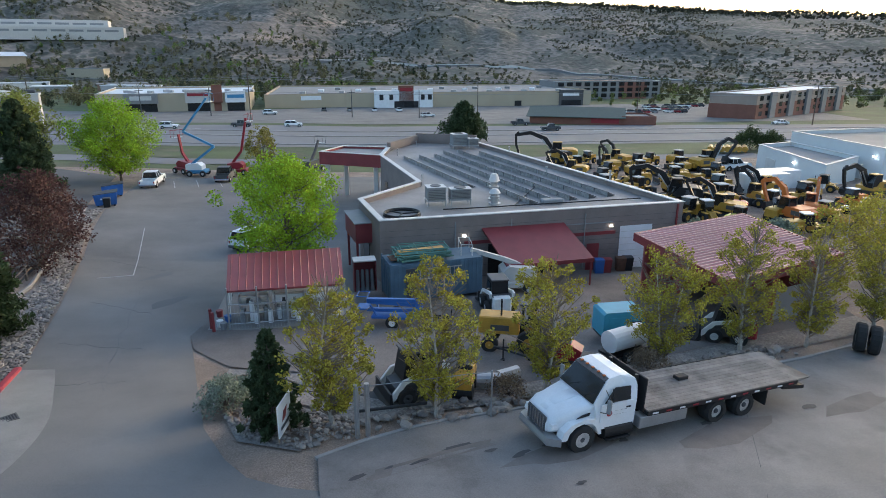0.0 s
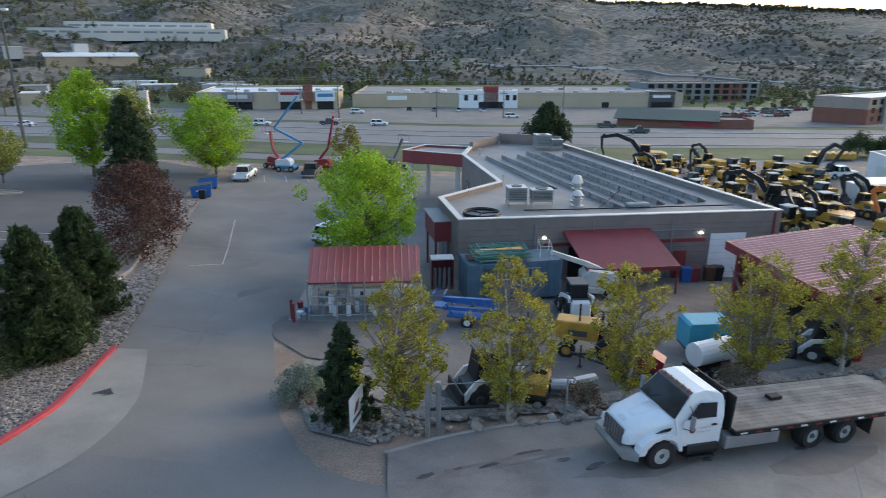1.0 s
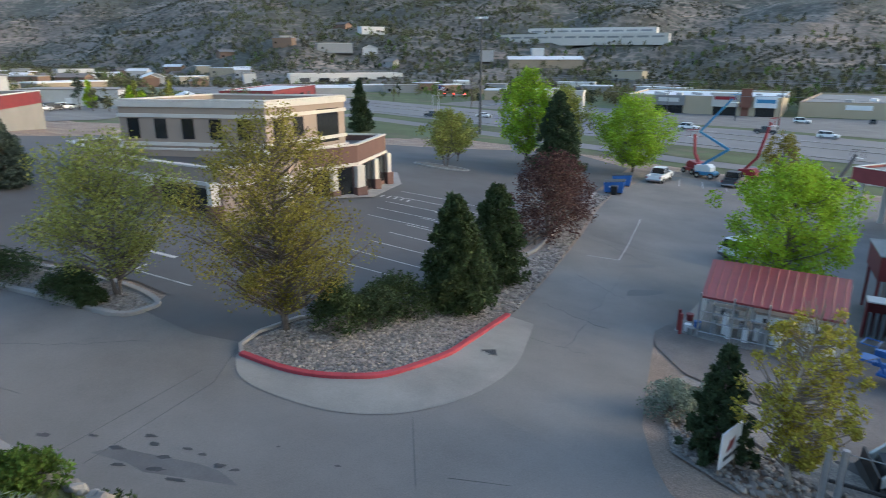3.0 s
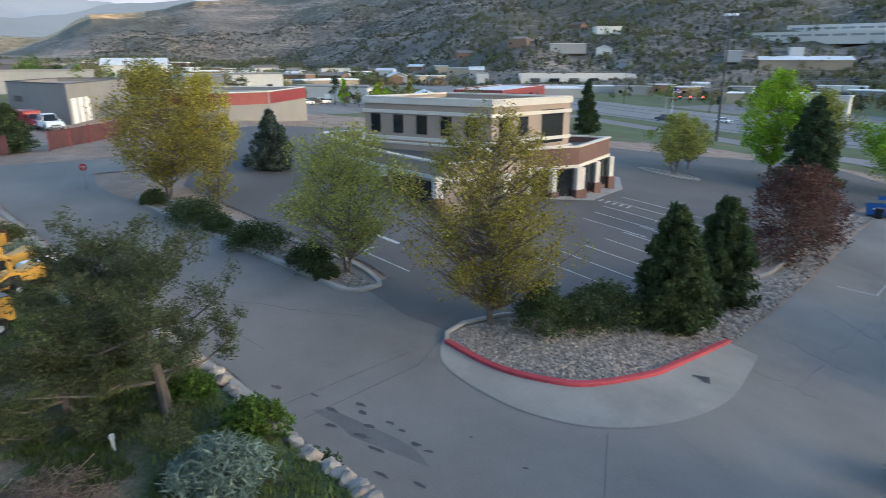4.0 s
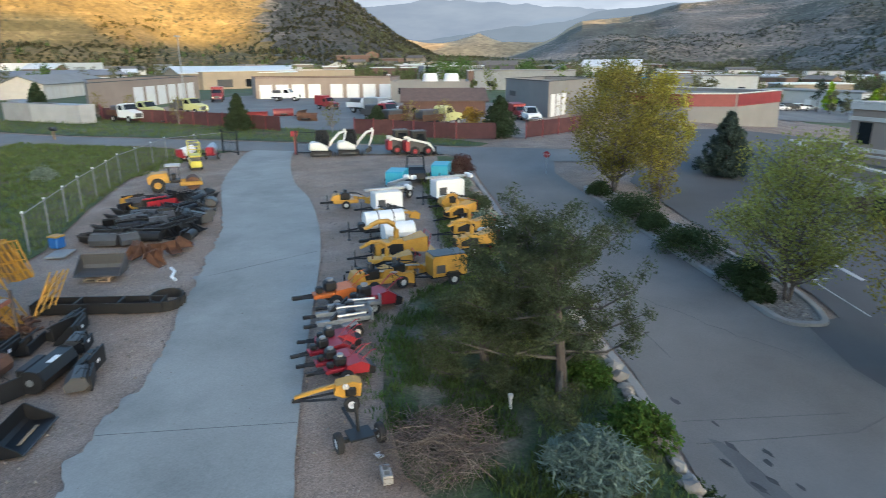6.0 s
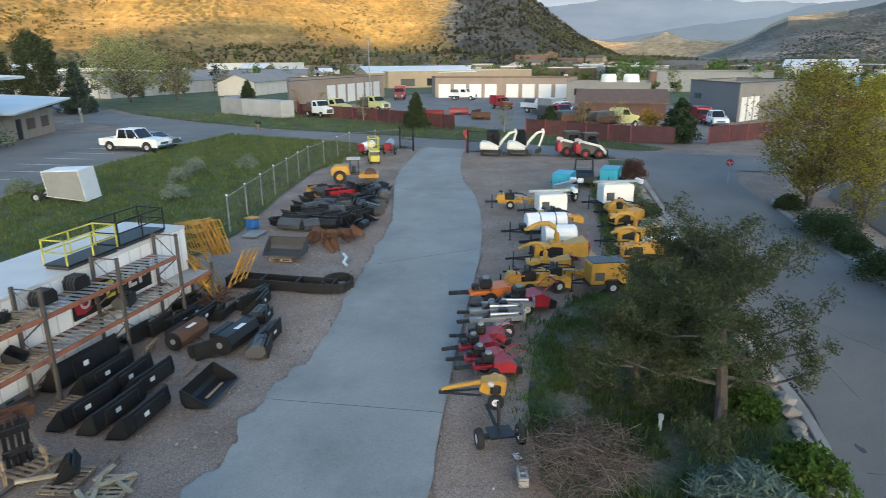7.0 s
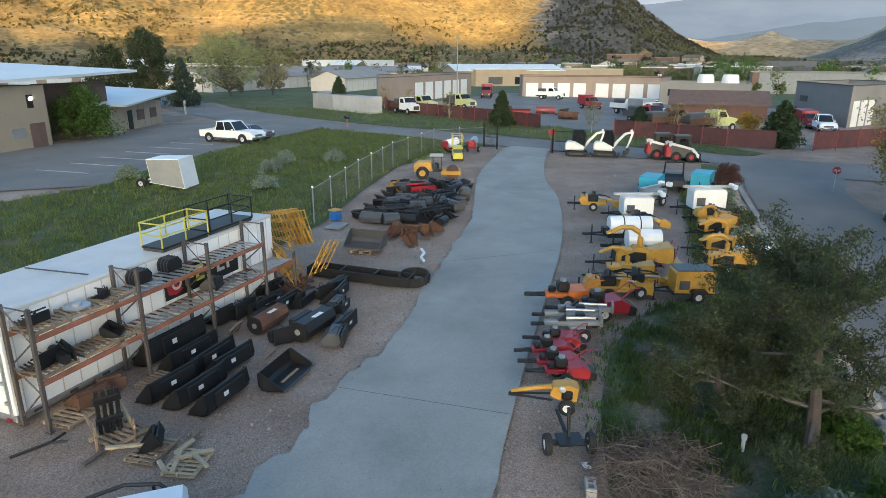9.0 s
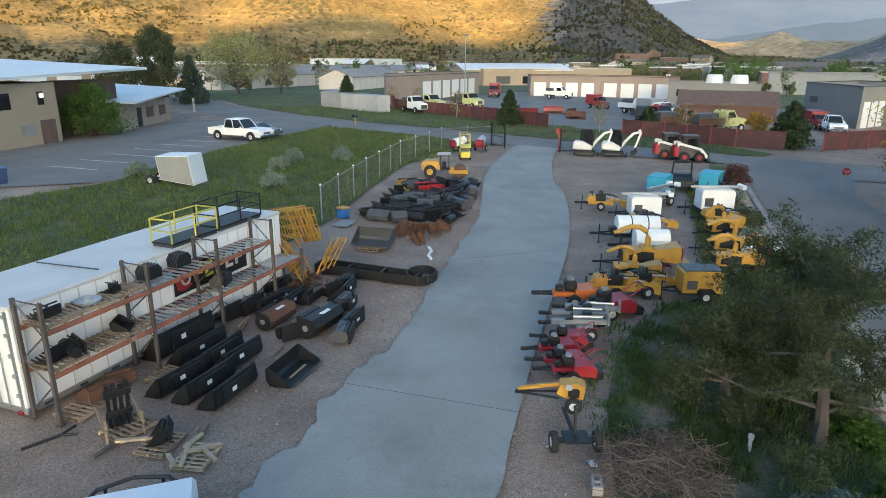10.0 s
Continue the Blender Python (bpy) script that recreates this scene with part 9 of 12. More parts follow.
for sy in (-1, 1):
    part("fender", Shape().slab([(0.86, 0.60, 0.15), (0.78, 0.92, 0.17), (0.52, 1.16, 0.18), (0.05, 1.28, 0.18), (-0.42, 1.20, 0.18), (-0.66, 0.95, 0.17), (-0.72, 0.6, 0.16), (-0.6, 0.6, 0.16), (-0.5, 0.86, 0.17), (-0.3, 1.06, 0.18), (0.05, 1.13, 0.18), (0.36, 1.04, 0.18), (0.56, 0.84, 0.17), (0.62, 0.60, 0.15)], 0.34, at=sy * 0.93), W_, truck)
    dr = part("door", Shape().slab([(-1.9, 0.85), (-1.9, 1.66), (-0.60, 1.66), (-0.6, 0.85)], 0.03, at=sy * 1.065), W_, truck)
    part("door_window", Shape().add([(x, sy * (y + d), z) for d in (0.0, 0.02) for x, y, z in ((-1.78, 1.062, 1.70), (-1.76, 1.012, 2.18), (-1.14, 0.995, 2.2), (-0.74, 1.05, 1.70))], [(0, 1, 2, 3), (7, 6, 5, 4), (0, 4, 5, 1), (1, 5, 6, 2), (2, 6, 7, 3), (3, 7, 4, 0)]), M_glass, dr)
    part("window_bar", Shape().tube([(-1.05, sy * 1.085, 1.70), (-1.05, sy * 1.02, 2.17)], 0.02, 4), M_black, dr)
    part("door_handle", Shape().box(-1.82, sy * 1.10 - 0.015, 1.42, -1.62, sy * 1.10 + 0.015, 1.48, 0.01), M_black, dr)
    part("door_emblem", Shape().ring((-0.95, sy * 1.093, 1.32), "y", 0.11, 0.012, 16), M_red, dr)
    for k in range(2):
        part("door_lettering", Shape().box(-1.7, sy * 1.093 - 0.004, 1.38 - 0.14 * k, -1.15 + 0.1 * k, sy * 1.093 + 0.004, 1.30 - 0.14 * k + 0.16 - 0.08), M_dkgrey, dr)
    mi = part("mirror", Shape().box(-0.74, sy * 1.36 - 0.09, 1.5, -0.62, sy * 1.36 + 0.09, 2.0, 0.04), M_grey, truck)
    part("mirror_arm", Shape().tube([(-0.7, sy * 1.08, 2.2), (-0.68, sy * 1.36, 2.05), (-0.68, sy * 1.36, 1.5), (-0.6, sy * 1.06, 1.4)], 0.02, 5), M_black, mi)
    part("headlight", Shape().slab([(0.85, 0.92), (0.88, 1.12), (1.08, 1.1), (1.14, 0.9)], 0.26, at=sy * 0.68), M_headlamp, truck)
    part("hood_scoop", Shape().slab([(-0.25, 1.42), (0.05, 1.38), (0.3, 1.28), (-0.2, 1.32)], 0.03, at=sy * 0.985), M_black, truck)
    part("fuel_tank", Shape().tube([(-2.0, sy * 0.85, 0.6), (-0.85, sy * 0.85, 0.6)], 0.3, 12), M_black, truck)
    part("step", Shape().box(-1.9, sy * 1.05 - 0.12, 0.32, -0.9, sy * 1.05 + 0.12, 0.37, 0.01), M_black, truck)
    part("tool_box", Shape().box(-4.3, sy * 1.0 - 0.22, 0.55, -2.2, sy * 1.0 + 0.22, 0.98, 0.02), M_steel, truck)
    part("mud_flap", Shape().box(-8.35, sy * 0.85 - 0.3, 0.3, -8.31, sy * 0.85 + 0.3, 1.0), M_rubber, truck)
    wheel(truck, 0, sy * 0.95, 0.5, 0.28, M_dirtyrim, hub=0.62)
    for x in (-5.85, -7.25):
        wheel(truck, x, sy * 0.88, 0.5, 0.56, M_dirtyrim, hub=0.6, dish=0.72)
    part("exhaust_guard", Shape().tube([(-2.25, sy * 0.7, 0.9), (-2.25, sy * 0.7, 2.35)], 0.07, 8), M_black, truck)
part("grille", Shape().box(1.10, -0.55, 0.72, 1.19, 0.55, 1.28, 0.04), M_dkgrey, truck)
for k in range(7):
    part("grille_bar", Shape().box(1.17, -0.5 + k * 0.155, 0.76, 1.205, -0.44 + k * 0.155, 1.24), M_chrome, truck)
part("bumper", Shape().slab([(0.85, 0.42, 1.1), (0.85, 0.68, 1.1), (1.25, 0.70, 0.85), (1.32, 0.55, 0.8), (1.25, 0.42, 0.85)], 2), M_steel, truck)
part("chassis", Shape().box(-9.6, -0.45, 0.7, 1.0, 0.45, 0.98, 0.02), M_black, truck)
part("headache_rack", Shape().box(-2.42, -1.1, 1.1, -2.34, 1.1, 2.35, 0.02), M_black, truck)
for k in range(5):
    part("roof_marker", Shape().box(-0.98, -0.62 + k * 0.31 - 0.04, 2.46, -0.86, -0.62 + k * 0.31 + 0.04, 2.51, 0.015), M_orange, truck)
deck = part("deck_frame", Shape().box(-9.75, -1.24, 1.02, -2.45, 1.24, 1.14, 0.01), M_black, truck, "black steel deck frame")
for sy in (-1, 1):
    part("side_rail", Shape().box(-9.75, sy * 1.25 - 0.03, 1.02, -2.45, sy * 1.25 + 0.03, 1.2, 0.01), M_black, deck)
    for k in range(12):
        part("reflector", Shape().box(-9.5 + k * 0.6, sy * 1.285 - 0.004, 1.07, -9.25 + k * 0.6, sy * 1.285 + 0.004, 1.13), M_white if k % 2 else M_red, deck)
for k in range(12):
    slat(deck, -9.75, -1.2 + k * 0.2, 1.14, -2.5, -1.2 + k * 0.2 + 0.193, 1.19, M_deck, "deck_board")
part("dovetail", Shape().slab([(-9.75, 1.04, 1.2), (-9.75, 1.188, 1.2), (-10.55, 1.16, 1.16), (-10.62, 1.08, 1.1)], 2.4), M_deck, deck, "sloping timber tail of the deck")
for sy in (-0.8, 0.8):
    part("loading_ramp", Shape().slab([(-9.3, 0.75), (-9.3, 0.9), (-10.5, 0.75), (-10.5, 0.6)], 0.5, at=sy), M_black, deck)
part("chain_box", Shape().box(-5.6, -0.45, 1.19, -5.1, -0.15, 1.33, 0.02), M_black, truck)

# ---- gas cage with red roof ----
KZ = -5.45
cage = thing("gas_cage", "fenced propane filling cage under a red metal roof", "shed")
KA, KB, KC, KD = (-11.45, 31.2), (-5.4, 32.4), (-6.4, 37.6), (-12.9, 36.1)
part("slab", Shape().prism([(-12.6, 30.9), (-5.0, 32.3), (-6.2, 37.8), (-13.4, 36.4)], KZ - 0.6, KZ + 0.12), M_concrete, cage)
part("roof", Shape().add([(*KA, -3.1), (*KB, -3.1), (*KC, -2.65), (*KD, -2.65), (*KA, -3.2), (*KB, -3.2), (*KC, -2.75), (*KD, -2.75)], [(0, 1, 2, 3), (7, 6, 5, 4), (0, 4, 5, 1), (1, 5, 6, 2), (2, 6, 7, 3), (3, 7, 4, 0)]), M_redmetal, cage)
for k in range(15):
    f = (k + 0.5) / 15
    a, b = Vector((*KA, -3.1)).lerp(Vector((*KB, -3.1)), f), Vector((*KD, -2.65)).lerp(Vector((*KC, -2.65)), f)
    part("roof_seam", Shape().tube([a, b], 0.03, 4), M_redmetal, cage)
for f in (0.0, 0.25, 0.5, 0.75, 1.0):
    for p, q in ((KA, KB), (KD, KC)):
        x, y = p[0] + (q[0] - p[0]) * f, p[1] + (q[1] - p[1]) * f
        part("post", Shape().tube([(x, y, KZ), (x, y, -2.95)], 0.05, 6), M_steel, cage)
for z in (-5.0, -4.4, -3.9):
    part("cage_rail", Shape().tube([(*KA, z), (*KB, z)], 0.025, 5), M_steel, cage)
    part("cage_rail", Shape().tube([(*KA, z), (*KD, z)], 0.025, 5), M_steel, cage)
for k in range(40):
    f = k / 39
    x, y = KA[0] + (KB[0] - KA[0]) * f, KA[1] + (KB[1] - KA[1]) * f
    part("cage_wire", Shape().tube([(x, y, KZ + 0.1), (x, y, -3.9)], 0.006, 3), M_steel, cage)
tank = thing("propane_tank", "large pale horizontal propane tank inside the cage", "gas tank")
part("vessel", Shape().tube([(-9.6, 33.5, -4.3), (-9.45, 33.5, -4.3), (-6.9, 34.0, -4.3), (-6.75, 34.0, -4.3)], 0.42, 16), M_white, tank)
for x, y in ((-9.0, 33.6), (-7.3, 33.9)):
    part("cradle", Shape().box(x - 0.1, y - 0.4, -5.4, x + 0.1, y + 0.4, -4.65), M_grey, tank)
rng = np.random.default_rng(12)
for k in range(15):
    f = 0.08 + 0.06 * k
    x, y = KA[0] + (KB[0] - KA[0]) * f, KA[1] + (KB[1] - KA[1]) * f + 0.7 + 0.5 * (k % 2)
    tt = thing("gas_cylinder", "upright white gas cylinder inside the cage", "gas cylinder", pose(x, y, KZ + 0.12), "gas cylinders")
    h = rng.uniform(0.5, 1.15)
    part("bottle", Shape().tube([(0, 0, 0), (0, 0, 0.06), (0, 0, h * 0.85), (0, 0, h)], 0.15, 10, 0.13), M_white if k % 3 else M_grey, tt)
    part("collar", Shape().tube([(0, 0, h), (0, 0, h + 0.12)], 0.08, 8), M_steel, tt)
for k in range(3):
    tt = thing("cylinder_shelf", "pale steel storage shelf inside the cage", "shelf", pose(-10.6 + 1.9 * k, 33.0 + 0.4 * k, KZ + 0.12, 0, 0, 12))
    for z in (0.3, 0.8, 1.3):
        part("board", Shape().box(-0.8, -0.25, z, 0.8, 0.25, z + 0.05), M_cream, tt)
    for sx in (-0.78, 0.78):
        part("side", Shape().box(sx - 0.03, -0.25, 0, sx + 0.03, 0.25, 1.4), M_steel, tt)
    for j in range(5):
        part("item", Shape().box(-0.7 + 0.3 * j, -0.18, 0.35 + 0.5 * (j % 2), -0.5 + 0.3 * j, 0.15, 0.62 + 0.5 * (j % 2), 0.03), (M_grey, M_dkgrey, M_steel)[j % 3], tt)
for x, y in ((-12.5, 31.4), (-12.2, 30.9)):
    whole("bollard", Shape().tube([(x, y, KZ - 0.3), (x, y, KZ + 1.25)], 0.09, 8), M_redmetal, "dark red steel bollard by the cage", "bollard")
for x, y, c in ((-12.1, 31.6, M_white), (-11.9, 32.3, M_blue), (-12.6, 33.0, M_redmetal), (-11.8, 31.3, M_grey)):
    whole("bucket_pail", Shape().tube([(x, y, KZ + 0.12), (x, y, KZ + 0.5)], 0.16, 10, 0.19), c, "plastic pail standing by the cage", "pail")

# ---- blue shipping container with green scaffold on top ----
M_cblue = mat("faded_blue_container", (0.075, 0.125, 0.17), 0.7, var=0.2, scale=1.0, col2=(0.12, 0.15, 0.17), cover=0.35)
cont = thing("shipping_container", "faded blue corrugated steel shipping container", "container", pose(-3.2, 36.3, -5.95, 0, 0, 19))
part("body", Shape().box(0.04, 0.04, 0.1, 6.02, 2.4, 2.5, 0.01), M_cblue, cont)
for k in range(21):
    part("corrugation", Shape().slab([(0.25 + k * 0.27, 0.2), (0.38 + k * 0.27, 0.2), (0.38 + k * 0.27, 2.4), (0.25 + k * 0.27, 2.4)], 0.05, at=0.03), M_cblue, cont)
for x in (0.0, 5.96):
    for y in (0.0, 2.34):
        part("corner_post", Shape().box(x, y, 0, x + 0.1, y + 0.1, 2.59, 0.01), M_cblue, cont)
for k in range(4):
    part("lock_rod", Shape().tube([(-0.03, 0.4 + 0.5 * k, 0.2), (-0.03, 0.4 + 0.5 * k, 2.4)], 0.025, 5), M_cblue, cont)
part("side_door", Shape().box(1.0, -0.03, 0.2, 1.7, 0.05, 2.2, 0.01), M_dkgrey, cont)
part("ladder_rack", Shape().box(1.8, -0.1, 1.45, 4.6, -0.02, 1.5), M_steel, cont)
for k in range(10):
    part("ladder_rung", Shape().box(1.85 + k * 0.28, -0.12, 1.45, 1.9 + k * 0.28, -0.06, 2.1), M_steel, cont)
part("ladder_rail", Shape().box(1.8, -0.12, 2.08, 4.6, -0.05, 2.14), M_steel, cont)
M_green = mat("green_scaffold_paint", (0.09, 0.20, 0.16), 0.6, var=0.25)
rng = np.random.default_rng(21)
for k in range(26):
    z = 2.62 + 0.1 * (k // 5)
    tt = thing("scaffold_bundle", "green steel scaffold frame stacked on the container" if k % 6 else "yellow scaffold plank stacked on the container", "scaffold", pose(-3.2, 36.3, -5.95, 0, 0, 19) @ pose(2.3 + rng.uniform(-0.3, 0.3), 1.2 + rng.uniform(-0.3, 0.3), z, 0, 0, rng.uniform(-7, 7)), "scaffold on the container")
    if k % 6:
        for y in (-0.75, 0.75):
            part("rail", Shape().tube([(-1.6, y, 0.04), (1.6, y, 0.04)], 0.035, 5), M_green, tt)
        for x in (-1.5, -0.5, 0.5, 1.5):
            part("crossbar", Shape().tube([(x, -0.75, 0.04), (x, 0.75, 0.04)], 0.03, 5), M_green, tt)
    else:
        part("board", Shape().box(-1.5, -0.3, 0.0, 1.5, 0.2, 0.09, 0.01), M_yellow, tt)
whole("red_tarp", Shape().box(-0.6, -0.5, 0, 0.6, 0.5, 0.1, 0.04), M_rust, "rust-red folded cover on the container", "tarp", pose(-2.8, 37.6, -3.36, 0, 0, 19))
# cylinder locker
lock = thing("cylinder_locker", "small open steel locker of tall grey gas bottles", "locker", pose(-5.2, 39.6, land(-5.2, 39.6), 0, 0, 14))
part("roof", Shape().box(-0.75, -0.5, 2.1, 0.75, 0.5, 2.2, 0.02), M_trim, lock)
part("back", Shape().box(-0.7, 0.42, 0, 0.7, 0.48, 2.1), M_redmetal, lock)
for sx in (-0.7, 0.7):
    part("side", Shape().box(sx - 0.03, -0.45, 0, sx + 0.03, 0.45, 2.1), M_redmetal, lock)
for k in range(4):
    part("bottle", Shape().tube([(-0.48 + 0.32 * k, -0.1, 0), (-0.48 + 0.32 * k, -0.1, 1.25), (-0.48 + 0.32 * k, -0.1, 1.45)], 0.13, 10, 0.09), M_grey, lock)

# ---- machines in the store's yard ----
bl = thing("towable_lift", "blue towable boom lift folded on its trailer", "boom lift", foot(-2.6, 32.4, 175))
part("frame", Shape().box(-1.3, -0.5, 0.45, 1.3, 0.5, 0.6, 0.03), M_blue, bl)
for sy in (-1, 1):
    wheel(bl, 0.1, sy * 0.75, 0.36, 0.22, M_white)
    part("outrigger", Shape().tube([(-1.0, sy * 0.4, 0.6), (-1.4, sy * 0.6, 1.3)], 0.06, 6), M_blue, bl)
    part("outrigger", Shape().tube([(1.0, sy * 0.4, 0.6), (1.3, sy * 0.6, 1.3)], 0.06, 6), M_blue, bl)
for k, z in enumerate((0.85, 1.15, 1.42)):
    arm(bl, "boom_section", [(-1.5 + 0.1 * k, z), (1.6, z + 0.14 * (1 if k % 2 else -0.3))], 0.22, 0.2, 0.18, M_blue)
part("mast", Shape().box(-1.5, -0.25, 0.6, -1.1, 0.25, 1.8, 0.04), M_blue, bl)
part("basket", Shape().box(1.5, -0.4, 0.9, 2.1, 0.4, 1.0).tube([(1.5, -0.4, 1.7), (2.1, -0.4, 1.7), (2.1, 0.4, 1.7), (1.5, 0.4, 1.7), (1.5, -0.4, 1.7)], 0.03, 5), M_blue, bl)
hitch(bl, -1.2, -2.6, 0.3)
skid_steer(foot(3.2, 35.2, 100), M_bobwhite, M_bobwhite, "white skid steer facing the work bay")
skid_steer(foot(-1.2, 22.7, 205), M_bobwhite, M_bobwhite, "white skid steer with dark cab behind the fence", M_dkgrey)
skid_steer(foot(14.6, 30.0, 160), M_bobwhite, M_red, "red and white skid steer under the open shed")
boom_lift(foot(4.6, 39.6, 185), M_cream, "cream boom lift with its arm stowed by the work bay", [(-0.6, 1.7), (0.6, 2.2), (2.8, 2.9)])
grader = thing("yellow_tractor", "old yellow box-bodied tractor behind the trees", "tractor", foot(3.6, 28.7, 170))
part("hood", Shape().box(-0.2, -0.5, 0.85, 1.8, 0.5, 1.75, 0.06), M_yellow, grader)
part("side_vent", Shape().box(0.3, -0.52, 1.05, 1.2, 0.52, 1.35, 0.01), M_dkgrey, grader)
part("exhaust", Shape().tube([(0.7, 0.2, 1.7), (0.7, 0.2, 2.6)], 0.05, 6), M_black, grader)
part("seat", Shape().box(-1.0, -0.25, 1.2, -0.6, 0.25, 1.8, 0.06), M_black, grader)
for sx in (-0.95, -0.35):
    for sy in (-0.5, 0.5):
        part("roll_bar", Shape().tube([(sx, sy, 1.2), (sx, sy, 2.5)], 0.035, 5), M_black, grader)
part("canopy", Shape().box(-1.1, -0.6, 2.46, -0.2, 0.6, 2.54, 0.02), M_dkgrey, grader)
for x, r in ((-0.7, 0.62), (1.2, 0.42)):
    for sy in (-1, 1):
        wheel(grader, x, sy * 0.72, r, 0.34, M_yellow)
mini = thing("trench_roller", "small yellow and black trench compactor behind the fence", "compactor", foot(0.9, 23.0, 80))
part("body", Shape().slab([(-0.8, 0.5), (-0.8, 1.0), (-0.3, 1.25), (0.5, 1.2), (0.8, 0.8), (0.8, 0.5)], 0.75), M_yellow, mini)
part("engine_hood", Shape().box(-0.35, -0.34, 1.0, 0.45, 0.34, 1.4, 0.08), M_black, mini)
for sx in (-0.5, 0.5):
    part("drum", Shape().ring((sx, 0, 0.36), "y", 0.36, 0.85, 16, 0.05, 0.05), M_black, mini)
wt = thing("tank_trailer", "white horizontal tank on a trailer beside the truck", "tank trailer", foot(8.6, 27.3, 30) @ Matrix.Scale(0.78, 4))
part("tank", Shape().tube([(-1.3, 0, 1.35), (-1.2, 0, 1.35), (1.2, 0, 1.35), (1.3, 0, 1.35)], 0.68, 18), M_white, wt)
part("frame", Shape().box(-1.5, -0.6, 0.5, 1.5, 0.6, 0.66), M_black, wt)
part("valve", Shape().tube([(0.2, 0, 2.0), (0.2, 0, 2.3)], 0.1, 8), M_steel, wt)
for sy in (-1, 1):
    wheel(wt, -0.4, sy * 0.75, 0.38, 0.24)
hitch(wt, 1.4, 3.0, 0.4)
box_trailer(foot(9.0, 29.9, 10), M_teal, "turquoise air compressor trailer behind the tank", "air_compressor", 2.2, 1.4, 1.3, category="air compressor")
rt = thing("red_trailer", "black lowboy trailer with a red machine on it", "trailer", foot(5.4, 25.9, 160))
part("bed", Shape().box(-1.6, -0.8, 0.5, 1.4, 0.8, 0.62, 0.02), M_black, rt)
part("red_machine", Shape().slab([(-0.8, 0.62), (-0.9, 1.1), (-0.3, 1.4), (0.4, 1.3), (0.8, 0.8), (0.7, 0.62)], 0.7), M_red, rt)
part("engine", Shape().box(-0.4, -0.3, 1.2, 0.2, 0.3, 1.6, 0.08), M_grey, rt)
for sy in (-1, 1):
    wheel(rt, -0.4, sy * 0.92, 0.36, 0.22)
hitch(rt, 1.3, 3.2, 0.5)
for k, (x, y) in enumerate(((1.9, 23.6), (2.8, 24.2))):
    whole("spray_tank", Shape().tube([(-0.5, 0, 0.35), (0.5, 0, 0.35)], 0.28, 12).box(-0.5, -0.25, 0, 0.5, 0.25, 0.12), M_steel, "small steel tank lying behind the fence", "tank", foot(x, y, 30 * k))
for x, y, c in ((11.6, 44.6, M_blue), (13.4, 45.3, M_rust), (14.0, 45.5, M_black), (12.2, 44.8, M_redmetal)):
    tt = thing("waste_bin", "upright plastic waste bin by the store door", "bin", foot(x, y))
    part("tub", Shape().slab([(-0.3, 0, 0.28), (-0.36, 1.0, 0.33), (0.36, 1.0, 0.33), (0.3, 0, 0.28)], 0.6), c, tt)
    part("lid", Shape().box(-0.38, -0.35, 1.0, 0.38, 0.35, 1.08, 0.03), c, tt)
big = thing("spare_tractor_wheel", "large tractor wheel standing on the concrete", "wheel", pose(20.9, 27.9, land(20.9, 27.9), 0, 0, 60))
wheel(big, 0, 0, 0.72, 0.45, M_rim, hub=0.6, dish=0.5)
wheel(big, 0.1, 0.6, 0.72, 0.45, M_rim, hub=0.6, dish=0.5)
# realtor style sign, its words past reading
sg = thing("yard_sign", "white plywood sign with dark red marks in the rocks", "sign", foot(-5.4, 18.9, 84))
part("board", Shape().box(-0.6, -0.02, 0.35, 0.6, 0.02, 1.55, 0.005), M_white, sg)
part("mark", Shape().slab([(-0.3, 0.8), (-0.1, 1.15), (0.25, 1.2), (0.05, 0.85)], 0.05), M_redmetal, sg)
part("mark", Shape().box(-0.4, -0.026, 0.55, 0.35, 0.026, 0.68), M_dkgrey, sg)
for sx in (-0.5, 0.5):
    part("stake", Shape().box(sx - 0.03, 0.02, -0.2, sx + 0.03, 0.06, 1.5), M_wood, sg)

# chain link along the pad, with a paired gate post
link_fence([(-2.9, 19.1), (1.8, 20.6)], 1.9, "sagging chain link fence panel with pipe posts", "front_fence", 4.9, mesh=False)
for x, y in ((-2.95, 19.05), (-2.6, 19.2)):
    whole("galvanised_bollard", Shape().tube([(x, y, land(x, y) - 0.2), (x, y, land(x, y) + 2.0)], 0.09, 8), M_steel, "thick galvanised gate post in the rocks", "gate post")
whole("barrier_pole", Shape().tube([(-3.2, 20.6, -3.75), (-0.6, 21.3, -3.8)], 0.06, 6), M_black, "black steel gate arm lying by the bed", "gate arm")
